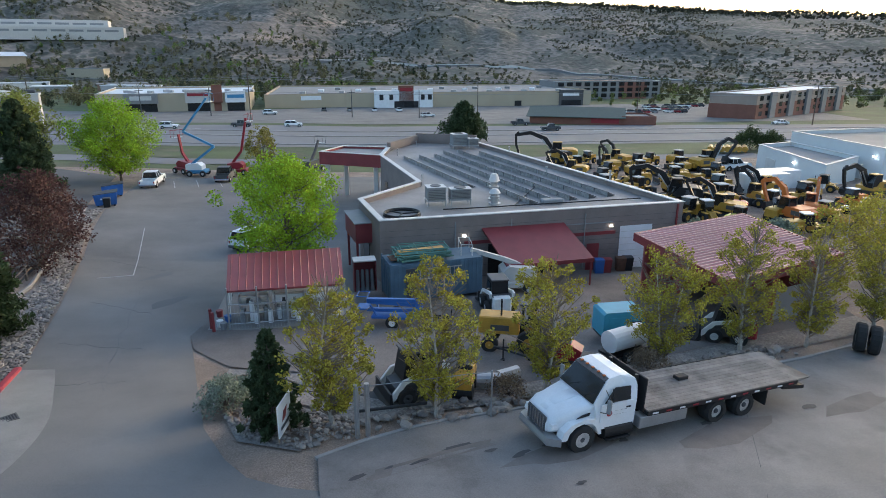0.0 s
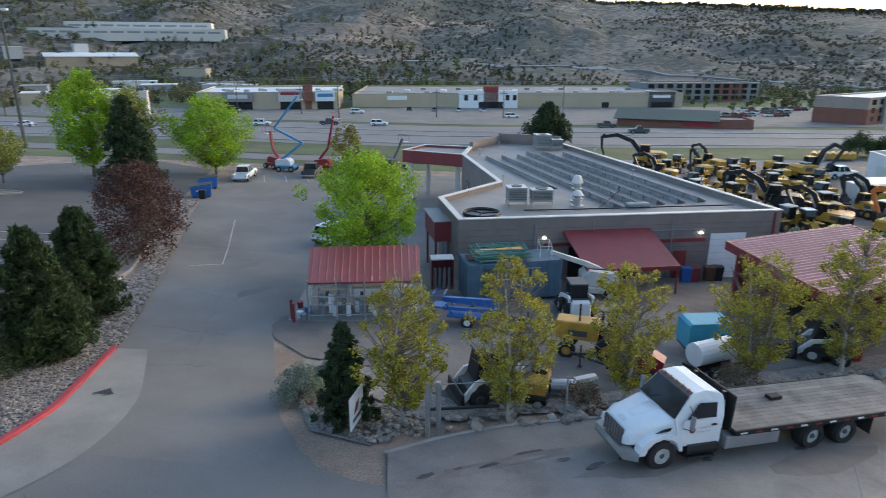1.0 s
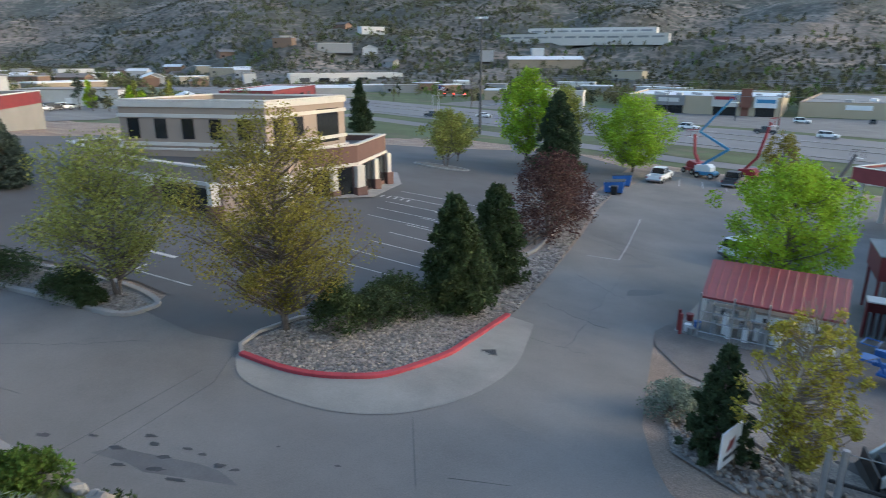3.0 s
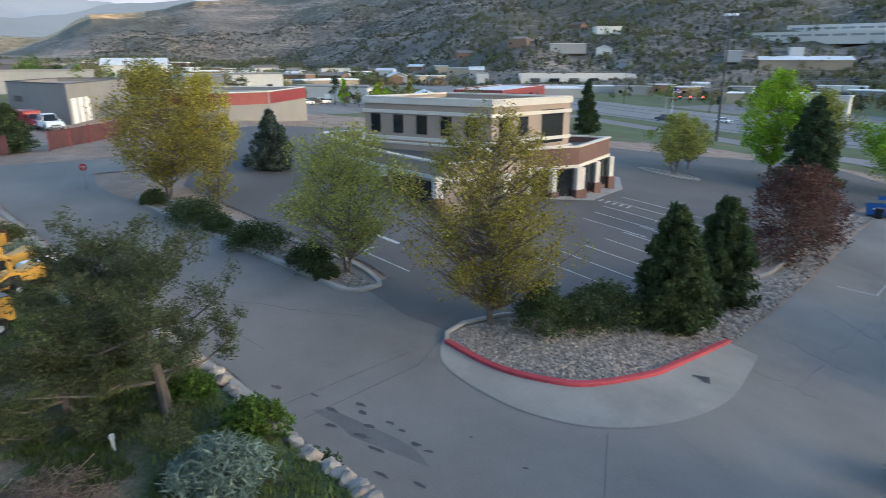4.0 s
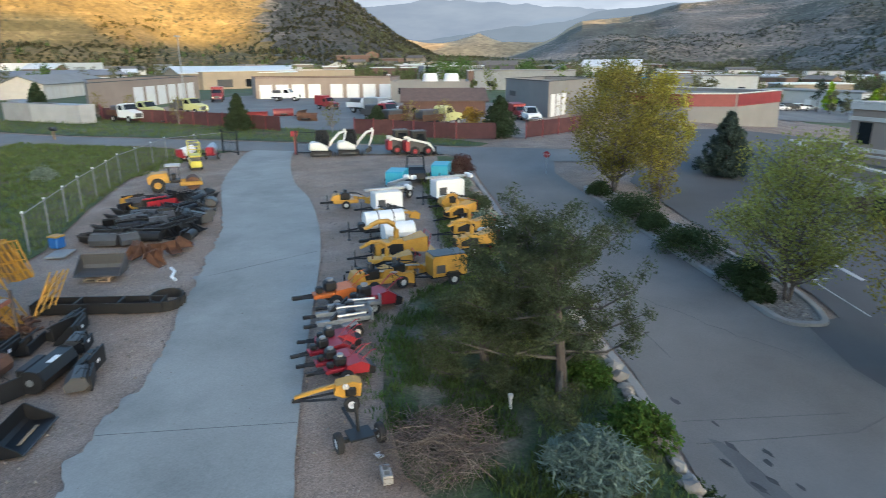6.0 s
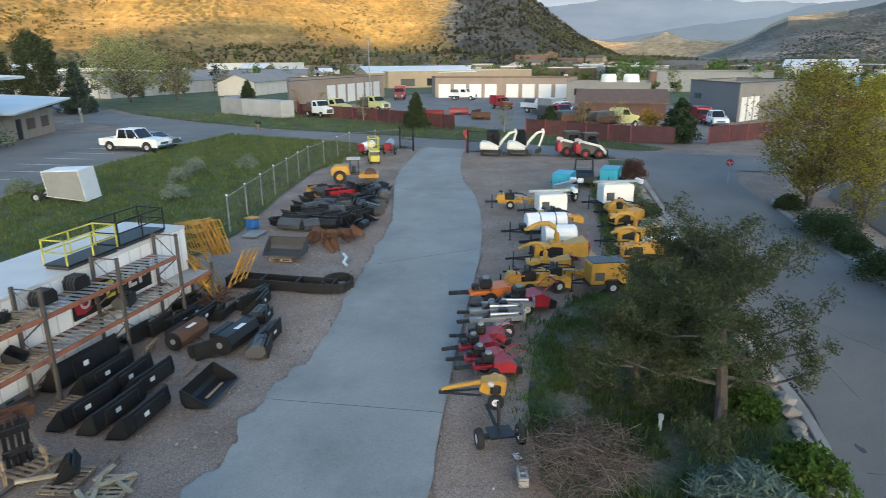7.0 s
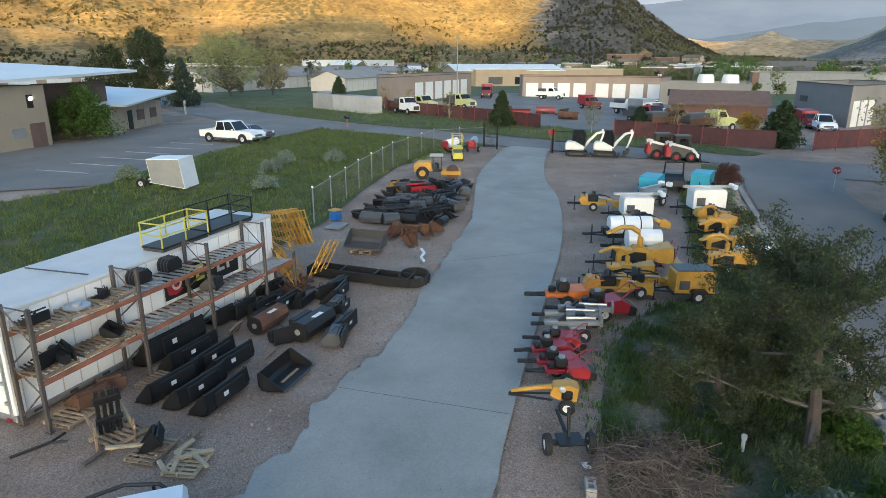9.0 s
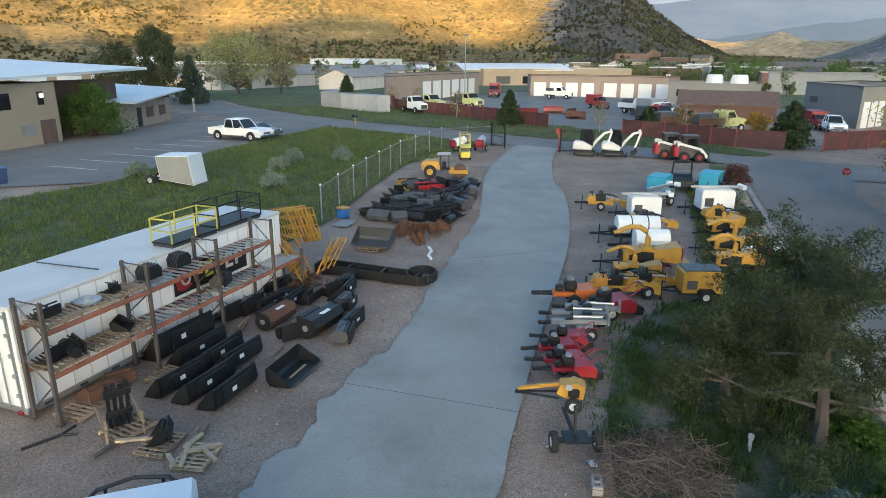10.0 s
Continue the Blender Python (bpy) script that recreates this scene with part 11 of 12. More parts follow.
for run in _rf:
    for a, b in zip(run, run[1:]):
        n = max(1, int(math.dist(a, b) / 2.4))
        for k in range(n):
            p, q = [(a[0] + (b[0] - a[0]) * f, a[1] + (b[1] - a[1]) * f) for f in (k / n, (k + 0.96) / n)]
            part("fence_panel", panel(p, q, 0, math.dist(p, q), 0.1 + land(*p), 1.75 + land(*p), -0.02, 0.02), M_maroon, rf2)
            part("post", Shape().box(p[0] - 0.05, p[1] - 0.05, land(*p) - 0.1, p[0] + 0.05, p[1] + 0.05, land(*p) + 1.9), M_redmetal, rf2)
M_fire = mat("fire_engine_red", (0.24, 0.018, 0.026), 0.35, var=0.1)
M_lime = mat("pale_lime_paint", (0.52, 0.52, 0.22), 0.5, var=0.1)
work_truck(foot(-104, -44, 60) @ Matrix.Scale(0.8, 4), M_fire, M_fire, "red box-bodied bus in the works yard", L=6)
work_truck(foot(-98.0, -34.4, 70), M_white, M_white, "white bucket truck in the works yard", bed="stake", L=7)
work_truck(foot(-94.0, -31.0, 60), M_white, M_white, "white tank truck in the works yard", bed="tank", L=7.5)
work_truck(foot(-89, -28.4, 65), M_white, M_steel, "white service truck in the works yard", bed="box", L=6.5)
work_truck(foot(-84, -27.0, 60), M_red, M_dkgrey, "red plough truck in the works yard", bed="stake", L=7)
work_truck(foot(-79.5, -18.2, 150), M_lime, M_rust, "pale lime truck with a steel rack bed", bed="stake", L=7.5)
work_truck(foot(-79.0, -22.6, 150), M_rust, M_rust, "rust orange plough truck in the works yard", bed="stake", L=7)
work_truck(foot(-93.5, -9.8, 20) @ Matrix.Diagonal((0.85, 0.8, 0.7, 1)), M_fire, M_fire, "long red rescue truck by the station", L=8.5)
car(foot(-89.0, -7.6, 20), M_white, "white pickup by the station", "pickup", "pickup_truck", 5.6)
work_truck(foot(-82.3, -63.2, 80), M_lime, M_dkgrey, "pale lime loader truck by the garage", bed="stake", L=6)
work_truck(foot(-90.5, -61.5, 75), M_lime, M_dkgrey, "pale lime dump truck in the yard", bed="stake", L=6.5)
work_truck(foot(-77, -62, 70), M_white, M_rust, "white truck with a plough in the yard", bed="stake", L=6)
work_truck(foot(-121, -76, 30), M_fire, M_fire, "red fire engine in a bay", L=8)
work_truck(foot(-124, -62, 100), M_white, M_white, "white truck near the works bays", bed="stake", L=6)
for k, (x, y) in enumerate(((-80, -50), (-84, -46), (-78.5, -46), (-88, -41), (-81, -57), (-76.5, -55), (-83.5, -38), (-90, -45))):
    tt = thing("plough_blade", "rusty orange snow plough blade on the ground", "plough blade", foot(x, y, 30 * k), "plough blades")
    part("mouldboard", Shape().slab([(0, 0), (-0.15, 0.4), (-0.1, 0.8), (0.15, 1.1), (0.2, 1.08), (0.0, 0.78), (-0.05, 0.4), (0.08, 0)], 3.0), (M_rust, M_redmetal, M_rust)[k % 3], tt)
    part("frame", Shape().box(-1.0, -0.5, 0.2, -0.1, 0.5, 0.4), M_black, tt)
M_boxgrey = mat("weathered_pale_box", (0.27, 0.28, 0.29), 0.7, var=0.15, scale=0.5)
M_house_pale = mat("dull_white_box", (0.38, 0.39, 0.40), 0.7, var=0.15, scale=0.5)
for k, (x, y, r, m_) in enumerate(((-72.2, -74.5, 82, M_boxgrey), (-70.9, -68.5, 80, M_house_pale), (-76.5, -80.5, 60, M_grey))):
    tt = thing("storage_box", "long pale ribbed storage container by the fence", "container", foot(x - 4, y - 2, r))
    part("shell", Shape().box(-5, -1.2, 0, 5, 1.2, 2.5, 0.03), m_, tt)
    for j in range(16):
        part("rib", Shape().box(-4.8 + j * 0.62, -1.23, 0.1, -4.65 + j * 0.62, 1.23, 2.4), m_, tt)
for nm, a, b, d, n in (("storage_units", (-139, -149.5), (-96.2, -141), 12, 12), ("storage_units", (-150, -128), (-119.7, -118.3), 10, 9), ("storage_units", (-128, -172), (-100, -160), 12, 8)):
    gable(nm, "row of cream storage units with grey roofs", b, a, d, 3.2, 5.0, M_cream, M_grey_roof, 0.4, [(0, 1 + 3.3 * k, 3.6 + 3.3 * k, 0, 2.6, M_trim, "unit_door") for k in range(n)], "storage units")
gable("beige_house", "beige bungalow with a grey roof", (-86, -158), (-99.5, -146), 12, 3.0, 5.2, M_beige, M_grey_roof, 0.6, [(0, 2, 3.4, 1.0, 2.2, M_glass, "window"), (0, 10, 11.6, 1.0, 2.2, M_glass, "window"), (0, 7, 8, 0, 2.1, M_white, "door")])
for k in range(1):
    whole("light_pole", Shape().tube([(-97 - 6 * k, -66.8 + 8 * k, 0), (-97 - 6 * k, -66.8 + 8 * k, 10 + 2 * (k == 0))], 0.12, 6, 0.07).box(-97.6 - 6 * k, -67 + 8 * k, 9.9 + 2 * (k == 0), -96.4 - 6 * k, -66.6 + 8 * k, 10.1 + 2 * (k == 0)), M_steel, "tall steel lamp pole in the yard", "lamp pole")
sp = thing("stop_sign", "red octagonal stop sign on a steel post", "sign", foot(-51.6, -2.2, -90) @ Matrix.Scale(0.72, 4))
part("post", Shape().tube([(0, 0, -0.1), (0, 0, 2.1)], 0.035, 6), M_steel, sp)
part("plate", Shape().slab([(0.38 * math.cos(radians(22.5 + 45 * k)), 2.15 + 0.38 * math.sin(radians(22.5 + 45 * k))) for k in range(8)], 0.02), M_red, sp)
txt = bpy.data.curves.new("stop_word", "FONT")
txt.body, txt.size, txt.align_x, txt.extrude = "STOP", 0.24, "CENTER", 0.002
txt.materials.append(M_white)
ob = new("stop_word", txt)
ob.parent = sp
ob.matrix_local = pose(0, 0.016, 2.07, 90, 0, 180)

# ---- north: machine dealer's yard ----
sheet("dealer_yard", [(19, 49), (24, 46), (60, 58), (75, 75), (70, 112), (52, 118), (14, 112), (4.8, 84)], 0.01, M_dirt, "brown gravel machine yard", "yard", step=2)
rng = np.random.default_rng(44)
spots = [(19.5 + 5.0 * i + 1.6 * (j % 2), 64 + 7.0 * j) for j in range(7) for i in range(5)]
for k, (x, y) in enumerate(spots):
    if x < 18.5 - 0.43 * (y - 47.5) + 5 or x > 44:
        continue
    x, y = x + rng.uniform(-0.8, 0.8), y + rng.uniform(-1, 1)
    if k % 6 == 2:
        excavator(foot(x, y, rng.uniform(90, 200)), M_yellow, M_black, "yellow excavator with a raised black boom", 0.85, rng.uniform(0.2, 0.9), rng.uniform(0.2, 1.0), group="dealer's excavators")
    else:
        wheel_loader(foot(x, y, rng.choice([200, 215, 20, 110]) + rng.uniform(-15, 15)), M_yellow, "yellow wheel loader parked in a crowded yard", rng.uniform(0.66, 0.84), group="dealer's loaders", roof=M_cream if k % 3 else M_dkgrey)
excavator(foot(20.0, 108, 170), M_yellow, M_black, "large excavator with an arched black boom", 1.25, 1.6, 0.2)
excavator(foot(27.4, 72.0, 165), M_black, M_black, "black-armed excavator behind the store", 1.05, 1.0, 0.3)
excavator(foot(41, 98, 20), M_yellow, M_black, "yellow excavator with its black boom held high", 1.1, 0.6, 1.2)
excavator(foot(52.6, 76.5, 200), M_yellow, M_black, "yellow excavator before the white hall", 1.0, 0.8, 0.4)
excavator(foot(35.2, 61.6, 110), M_orange, M_orange, "orange excavator with folded arm", 0.95, 0.4, 0.8)
excavator(foot(38.6, 64.0, 60), M_orange, M_orange, "orange excavator beside another", 0.9, 0.6, 0.5)
for k, (x, y, c) in enumerate(((33, 72, M_orange), (39.6, 60.0, M_yellow), (42, 72, M_yellow), (36.5, 69, M_grey), (30.5, 66.5, M_red), (46, 70, M_orange), (44, 64, M_grey), (27, 63, M_yellow), (49, 80, M_yellow), (34, 57, M_yellow), (29, 60.0, M_bright))):
    wheel_loader(foot(x, y, 40 * k), c, "parked machine in the dealer's yard", 0.7, "compact_loader", "compact loaders", roof=M_white if k % 2 else M_dkgrey)
for k, (x, y) in enumerate(((41, 80), (44, 83))):
    tt = thing("white_container", "white shipping box in the machine yard", "container", foot(x, y, 15))
    part("shell", Shape().box(-3, -1.2, 0, 3, 1.2, 2.4, 0.04), M_white, tt)
    part("door", Shape().box(-3.03, -1.1, 0.1, -2.98, 1.1, 2.3), M_trim, tt)
car(foot(46, 99.5, 20), M_white, "white flatbed pickup in the yard", "pickup", "pickup_truck", 5.6)
for k in range(7):
    whole("yellow_pipe", Shape().tube([(51 + 1.1 * k, 121, -8.9 + 0.2), (52.2 + 1.1 * k, 124, -8.9 + 0.2)], 0.55, 12), M_yellow, "yellow ribbed pipe section on the ground", "pipe", group="yellow pipes")
building("white_hall", "white flat-roofed equipment hall", [(50.4, 101.4), (50.0, 82.0), (58.9, 89.5), (57.2, 104.4)], -5.1, M_whitewall, M_grey_roof, trim=M_trim, openings=[(0, 3, 6, -9, -6.6, M_trim, "roller_door")])
building("white_hall_upper", "taller white hall behind the first", [(58.4, 107.0), (60.9, 87.2), (95, 82), (112, 98), (77, 112)], -3.65, M_whitewall, M_grey_roof, trim=M_trim)
for x, y in ((50.1, 90.0), (60.5, 88.6)):
    whole("hall_lamp", Shape().box(x - 0.3, y - 0.3, -6.1 if x < 55 else -5.0, x, y, -5.9 if x < 55 else -4.8), mat("lit_hall_lamp", (0.9, 0.9, 0.85), glow=(0.95, 1.0, 0.95, 3.0)), "lit wall lamp on the white hall", "wall lamp")
for k, (x, y, w) in enumerate(((62, 128.5, 6), (66, 128, 5), (26, 52, 3.5), (30, 54, 3.0), (23, 55, 2.5))):
    shrub(190 + k, w, w * 0.8, L_juniper if k < 2 else L_sage, foot(x, y), "dark rounded bush at the yard edge" if k < 2 else "grey brush beside the store wall", "large_shrub", 80, 70, 0.14)
for k, (x, y, h) in enumerate(((33, 46, 6), (38, 49, 7), (44, 53, 6.5), (41, 46, 5))):
    broadleaf(200 + k, h, 5, 0.8, L_sparse, M_palebark, 100, 34, 0.10, 0.11, "vase", stems=3, twig=1.0, name="willow_bush", label="straggling olive willow beside the yard", m=foot(x, y))

# ---- shopping centre beyond the highway ----
sheet("mall_lot", [(-190, 190), (-110, 178), (60, 196), (140, 210), (150, 300), (66, 285), (-40, 262), (-70, 240), (-125, 228), (-200, 240)], 0.05, M_asphalt, "broad asphalt shopping centre car park", "car park", step=10)
mz = land(-95, 232)
tj = building("shop_block", "low white-roofed shop block with a covered front", [(-119.6, 222.6), (-70.8, 236.7), (-82, 282), (-134, 266)], mz + 6.4, M_mall, M_pale_roof, "shop", 0.6, M_trim)
for u0, u1, h, m_, nm in ((9, 20, 6.4, M_greywall, "fascia_block"), (29, 37.5, 7.6, M_cream, "fascia_block"), (38, 41.5, 9.2, M_brick, "tower"), (42.5, 49.5, 7.0, M_white, "fascia_block")):
    part(nm, panel((-119.6, 222.6), (-70.8, 236.7), u0, u1, mz + 3.0, mz + h, -0.5, 1.2), m_, tj)
    part("shopfront", panel((-119.6, 222.6), (-70.8, 236.7), u0 + 0.5, u1 - 0.5, mz - 0.2, mz + 3.0, -0.1, 0.1), M_glass if m_ is not M_brick else M_brick, tj)
part("sign_bar", panel((-119.6, 222.6), (-70.8, 236.7), 29.8, 36.8, mz + 5.4, mz + 6.6, 1.2, 1.35), M_red, tj, "red sign lettering, past reading")
part("sign_bar", panel((-119.6, 222.6), (-70.8, 236.7), 43.2, 49.0, mz + 4.6, mz + 5.8, 1.2, 1.35), M_skyblue, tj, "blue sign panel")
part("sign_bar", panel((-119.6, 222.6), (-70.8, 236.7), 11, 18, mz + 4.2, mz + 5.6, 1.2, 1.35), M_trim, tj)
for k in range(14):
    whole("roof_vent_unit", Shape().box(-1, -0.8, 0, 1, 0.8, 0.9, 0.1), M_steel, "small rooftop unit on the shops", "rooftop unit", pose(-112 + 3.2 * k - 6 * (k % 3), 236 + 2 * (k % 5) + 0.25 * (3.2 * k), mz + 5.8))
ml = building("department_store", "long sand-coloured department store", [(-69, 250), (-40, 262), (64.5, 284), (56, 345), (-80, 318)], mz + 4.6, M_mall, M_grey_roof, "shop", 0.6, M_tan)
FA, FB = (-40, 262), (64.5, 284)
for u0, u1, h, m_, nm in ((12, 36, 6.2, M_white, "entrance_block"), (22, 28, 8.0, M_brick, "tower"), (92, 103, 5.6, M_dkgrey, "sign_block")):
    part(nm, panel(FA, FB, u0, u1, mz - 2, mz + h - 0.6, -0.6, 2.0 if nm != "sign_block" else 0.6), m_, ml)
for u in (14, 18, 31, 34):
    part("window", panel(FA, FB, u, u + 1.6, mz + 1.8, mz + 4.0, 1.98, 2.06), M_glass, ml)
part("doorway", panel(FA, FB, 20, 30, mz - 1.5, mz + 1.3, 1.98, 2.06), M_glass, ml)
part("doorway", panel(FA, FB, 93, 102, mz - 1.5, mz + 0.8, 0.55, 0.66), M_glass, ml)
part("doorway", panel(FA, FB, 72, 75, mz - 1.5, mz + 0.8, -0.1, 0.2), M_black, ml)
part("sign_bar", panel(FA, FB, 93.5, 101, mz + 2.6, mz + 3.8, 0.6, 0.7), M_white, ml, "white sign lettering, past reading")
part("sign_bar", panel((-69, 250), FA, 14, 22, mz + 2.2, mz + 3.8, 0.0, 0.15), M_white, ml, "white sign lettering, past reading")
part("sign_bar", panel(FA, FB, 22.4, 27.6, mz + 5.2, mz + 6.6, 2.0, 2.1), M_red, ml, "red sign lettering, past reading")
for k in range(22):
    whole("roof_vent_unit", Shape().box(-1.2, -1, 0, 1.2, 1, 1.0, 0.1), (M_steel, M_white, M_grey)[k % 3], "rooftop unit on the department store", "rooftop unit", pose(-58 + 5.2 * k, 268 + 1.1 * k + 12 * (k % 3), mz + 4.0))
gable("restaurant", "brick restaurant with a dark green roof", (26, 193.5), (52, 187), 18, -9.4, -7.3, M_brick, M_green_roof, 1.0, [(0, 18, 26, 1.0 - 12.0, 2.4 - 12.0, M_red, "sign_panel")])
building("restaurant_annex", "low red brick annex by the restaurant", quad((52, 187.5), (62, 187), 12), land(56, 188) + 2.6, M_brick, M_grey_roof)
az_ = -11.8
hotel = building("apartment_block", "three-storey brick and tan apartment block", [(90.2, 219.7), (101.7, 210.1), (161.7, 262), (150, 272)], az_ + 7.8, M_tan, M_pale_roof, "apartments", 0.4, M_trim)
HA, HB = (101.7, 210.1), (161.7, 262)
part("brick_base", panel(HA, HB, -0.1, 79, az_ - 1, az_ + 4.4, -0.1, 0.1), M_brick, hotel)
part("brick_base", panel((90.2, 219.7), HA, -0.1, 15, az_ - 1, az_ + 4.4, -0.1, 0.1), M_brick, hotel)
for f in range(3):
    for k in range(15):
        part("window", panel(HA, HB, 2 + 5.1 * k, 4.4 + 5.1 * k, az_ + 0.7 + 2.5 * f, az_ + 2.2 + 2.5 * f, -0.05, 0.16), M_glass, hotel)
for k in range(5):
    part("bay", panel(HA, HB, 9 + 15 * k, 13 + 15 * k, az_ - 1, az_ + 8.2, 0.1, 0.9), M_greywall, hotel)
bz_ = -13.3
ap = building("apartment_block", "long grey and red three-storey block far behind", [(54.5, 318), (109.6, 330), (104, 352), (50, 340)], bz_ + 8.5, M_greywall, M_dark_roof, "apartments", 0.4, M_trim)
for f in range(3):
    for k in range(12):
        part("window", panel((54.5, 318), (109.6, 330), 1.5 + 4.6 * k, 4.4 + 4.6 * k, bz_ + 0.8 + 2.7 * f, bz_ + 2.6 + 2.7 * f, -0.05, 0.14), M_glass, ap)
part("red_bay", panel((54.5, 318), (109.6, 330), 34, 49, bz_ - 1, bz_ + 8.0, -0.1, 0.12), M_brick, ap)
# long terraced white works on the far slope, and the sheds before it
for a, b, dd, top, n in (((-382, 458), (-246, 514), 34, 26.0, 12), ((-366, 486), (-264, 528), 30, 31.5, 9)):
    L = math.dist(a, b)
    building("terraced_works", "long pale terraced building on the hillside", quad(a, b, dd), top, M_cream, M_pale_roof, "building", 0.4, M_trim, [(0, 3 + (L - 4) * q / n, 3 + (L - 4) * (q + 0.8) / n, top - 3.4, top - 1.9, M_grey, "window") for q in range(n)])
gable("long_shed", "long shed with a white roof across the valley", (-325, 408), (-282, 446), 24, land(-303, 427) + 5, land(-303, 427) + 7.5, M_beige, M_pale_roof, 1)
tw = thing("clock_tower", "slender pale masonry sign tower by the highway", "tower", foot(-106, 167, 20))
part("shaft", Shape().box(-1.8, -1.2, -1, 1.8, 1.2, 8.2, 0.08), M_cream, tw)
part("cap", Shape().box(-2.0, -1.4, 8.2, 2.0, 1.4, 8.7, 0.05), M_trim, tw)
part("crown", Shape().box(-1.2, -0.8, 8.7, 1.2, 0.8, 9.5, 0.3), M_dkgrey, tw)

# ---- poles, wires, signals ----
for k, (x, y, h) in enumerate(((-52.8, 176.5, 15.3), (12.7, 240, 14.5), (108.6, 188.8, 11.6), (-110, 172, 12), (60, 200, 12), (-8, 214, 9), (-30, 212, 9), (-75, 208, 9), (40, 222, 9), (-96, 205, 9), (-160, 180, 14), (-210, 186, 14), (170, 205, 14))):
    tt = thing("utility_pole" if h > 11 else "lot_lamp", "tall timber utility pole by the highway" if h > 11 else "tall lamp pole on the shopping car park", "pole", foot(x, y))
    part("shaft", Shape().tube([(0, 0, -0.3), (0, 0, h)], 0.17, 6, 0.11), M_bark if h > 11 else M_dkgrey, tt)
    part("crossarm" if h > 11 else "lamp_arm", Shape().box(-1.3, -0.08, h - 1.0, 1.3, 0.08, h - 0.85), M_bark if h > 11 else M_dkgrey, tt)
for z, o in ((12.9, 0), (12.4, 1.2), (9.0, 0.4)):
    ln = [(-400, 215), (-210, 186), (-160, 180), (-110, 172), (-52.8, 176.5), (60, 200), (108.6, 188.8), (170, 205), (400, 240)]
    pts = []
    for a, b in zip(ln, ln[1:]):
        za, zb = land(*a) + z, land(*b) + z
        pts += [(a[0] + (b[0] - a[0]) * f, a[1] + o + (b[1] - a[1]) * f, za + (zb - za) * f - 3.2 * f * (1 - f)) for f in (0, 0.17, 0.33, 0.5, 0.67, 0.83)]
    whole("power_line", Shape().tube(pts, 0.04, 4), M_grey, "sagging power line along the highway", "power line")
mp = thing("high_mast_lamp", "very tall dark mast with a white lamp ring", "lamp pole", foot(-93, 108))
part("shaft", Shape().tube([(0, 0, -0.5), (0, 0, 24)], 0.32, 8, 0.16), M_dkgrey, mp)
for k in range(4):
    a = k * math.pi / 2
    part("lamp_head", Shape().box(1.0 * math.cos(a) - 0.5, 1.0 * math.sin(a) - 0.35, 24.0, 1.0 * math.cos(a) + 0.5, 1.0 * math.sin(a) + 0.35, 24.4, 0.05), M_white, mp)
part("lamp_ring", Shape().ring((0, 0, 0), "y", 0.9, 0.15, 14, 0.7), M_white, mp).matrix_local = pose(0, 0, 24.2, 90, 0, 0)
part("signal_arm", Shape().tube([(0, 0, 6.0), (7.5, 2.5, 7.2)], 0.11, 6, 0.06), M_steel, mp)
sp2 = thing("traffic_signal", "traffic signals on a mast arm, red lit", "traffic signal", foot(-140, 140, 20))
part("post", Shape().tube([(0, 0, -0.3), (0, 0, 6.5)], 0.14, 6), M_steel, sp2)
part("arm", Shape().tube([(0, 0, 6.2), (11, 0, 6.6)], 0.1, 6), M_steel, sp2)
for x in (4, 7, 10.5):
    hd = part("signal_head", Shape().box(x - 0.25, -0.2, 5.9, x + 0.25, 0.2, 7.0, 0.05), M_black, sp2)
    part("red_lens", Shape().ring((x, -0.22, 6.75), "y", 0.17, 0.06, 10), mat("red_signal", (0.6, 0.02, 0.02), glow=(1.0, 0.05, 0.03, 6.0)), hd)
fl = thing("flag_pole", "tall white pole flying a striped flag", "flag", foot(-135, 137.5))
part("pole", Shape().tube([(0, 0, -0.2), (0, 0, 9.5)], 0.09, 6, 0.05), M_white, fl)
for k in range(7):
    part("stripe", Shape().add([(0.1 + 0.5 * j, 0.12 * math.sin(j * 1.4), 9.2 - 0.18 * k - 0.06 * j - d) for d in (0, 0.18) for j in range(6)], [(j, j + 1, j + 7, j + 6) for j in range(5)]), M_red if k % 2 == 0 else M_white, fl)
part("canton", Shape().box(0.1, -0.05, 8.35, 1.0, 0.05, 9.22), mat("flag_blue", (0.03, 0.05, 0.2)), fl)
ls = thing("lot_sign", "small white square sign on a post", "sign", foot(-61.4, 80.2, 30))
part("post", Shape().tube([(0, 0, 0), (0, 0, 2.2)], 0.04, 5), M_steel, ls)
part("plate", Shape().box(-0.45, -0.03, 1.4, 0.45, 0.03, 2.3), M_white, ls)
part("mark", Shape().box(-0.25, -0.04, 1.7, 0.25, 0.04, 2.0), M_grey, ls)
for dy, w, lab in ((26.5, 0.35, "pale kerb along the far highway edge"), (17.0, 0.5, "low concrete highway median"), (2.5, 0.3, "pale kerb along the near highway edge")):
    ln = [(-400, 160 + dy * 1.1), (-100, 128.5 + dy * 1.1), (-45, 128.5 + dy * 1.2), (60, 143 + dy * 1.2), (400, 182 + dy)]
    pts = []
    for a, b in zip(ln, ln[1:]):
        n = max(1, int(math.dist(a, b) / 12))
        pts += [(a[0] + (b[0] - a[0]) * k / n, a[1] + (b[1] - a[1]) * k / n) for k in range(n)]
    strip("highway_kerb", pts, w, 0.2, M_kerb, lab)
sheet("median_grass", [(-160, 124.5), (-45, 109), (10, 116), (60, 124), (140, 134), (140, 148), (60, 139), (-45, 125), (-100, 125), (-160, 131)], 0.03, M_verge, "green and brown verge between the roads", "grass", step=6)

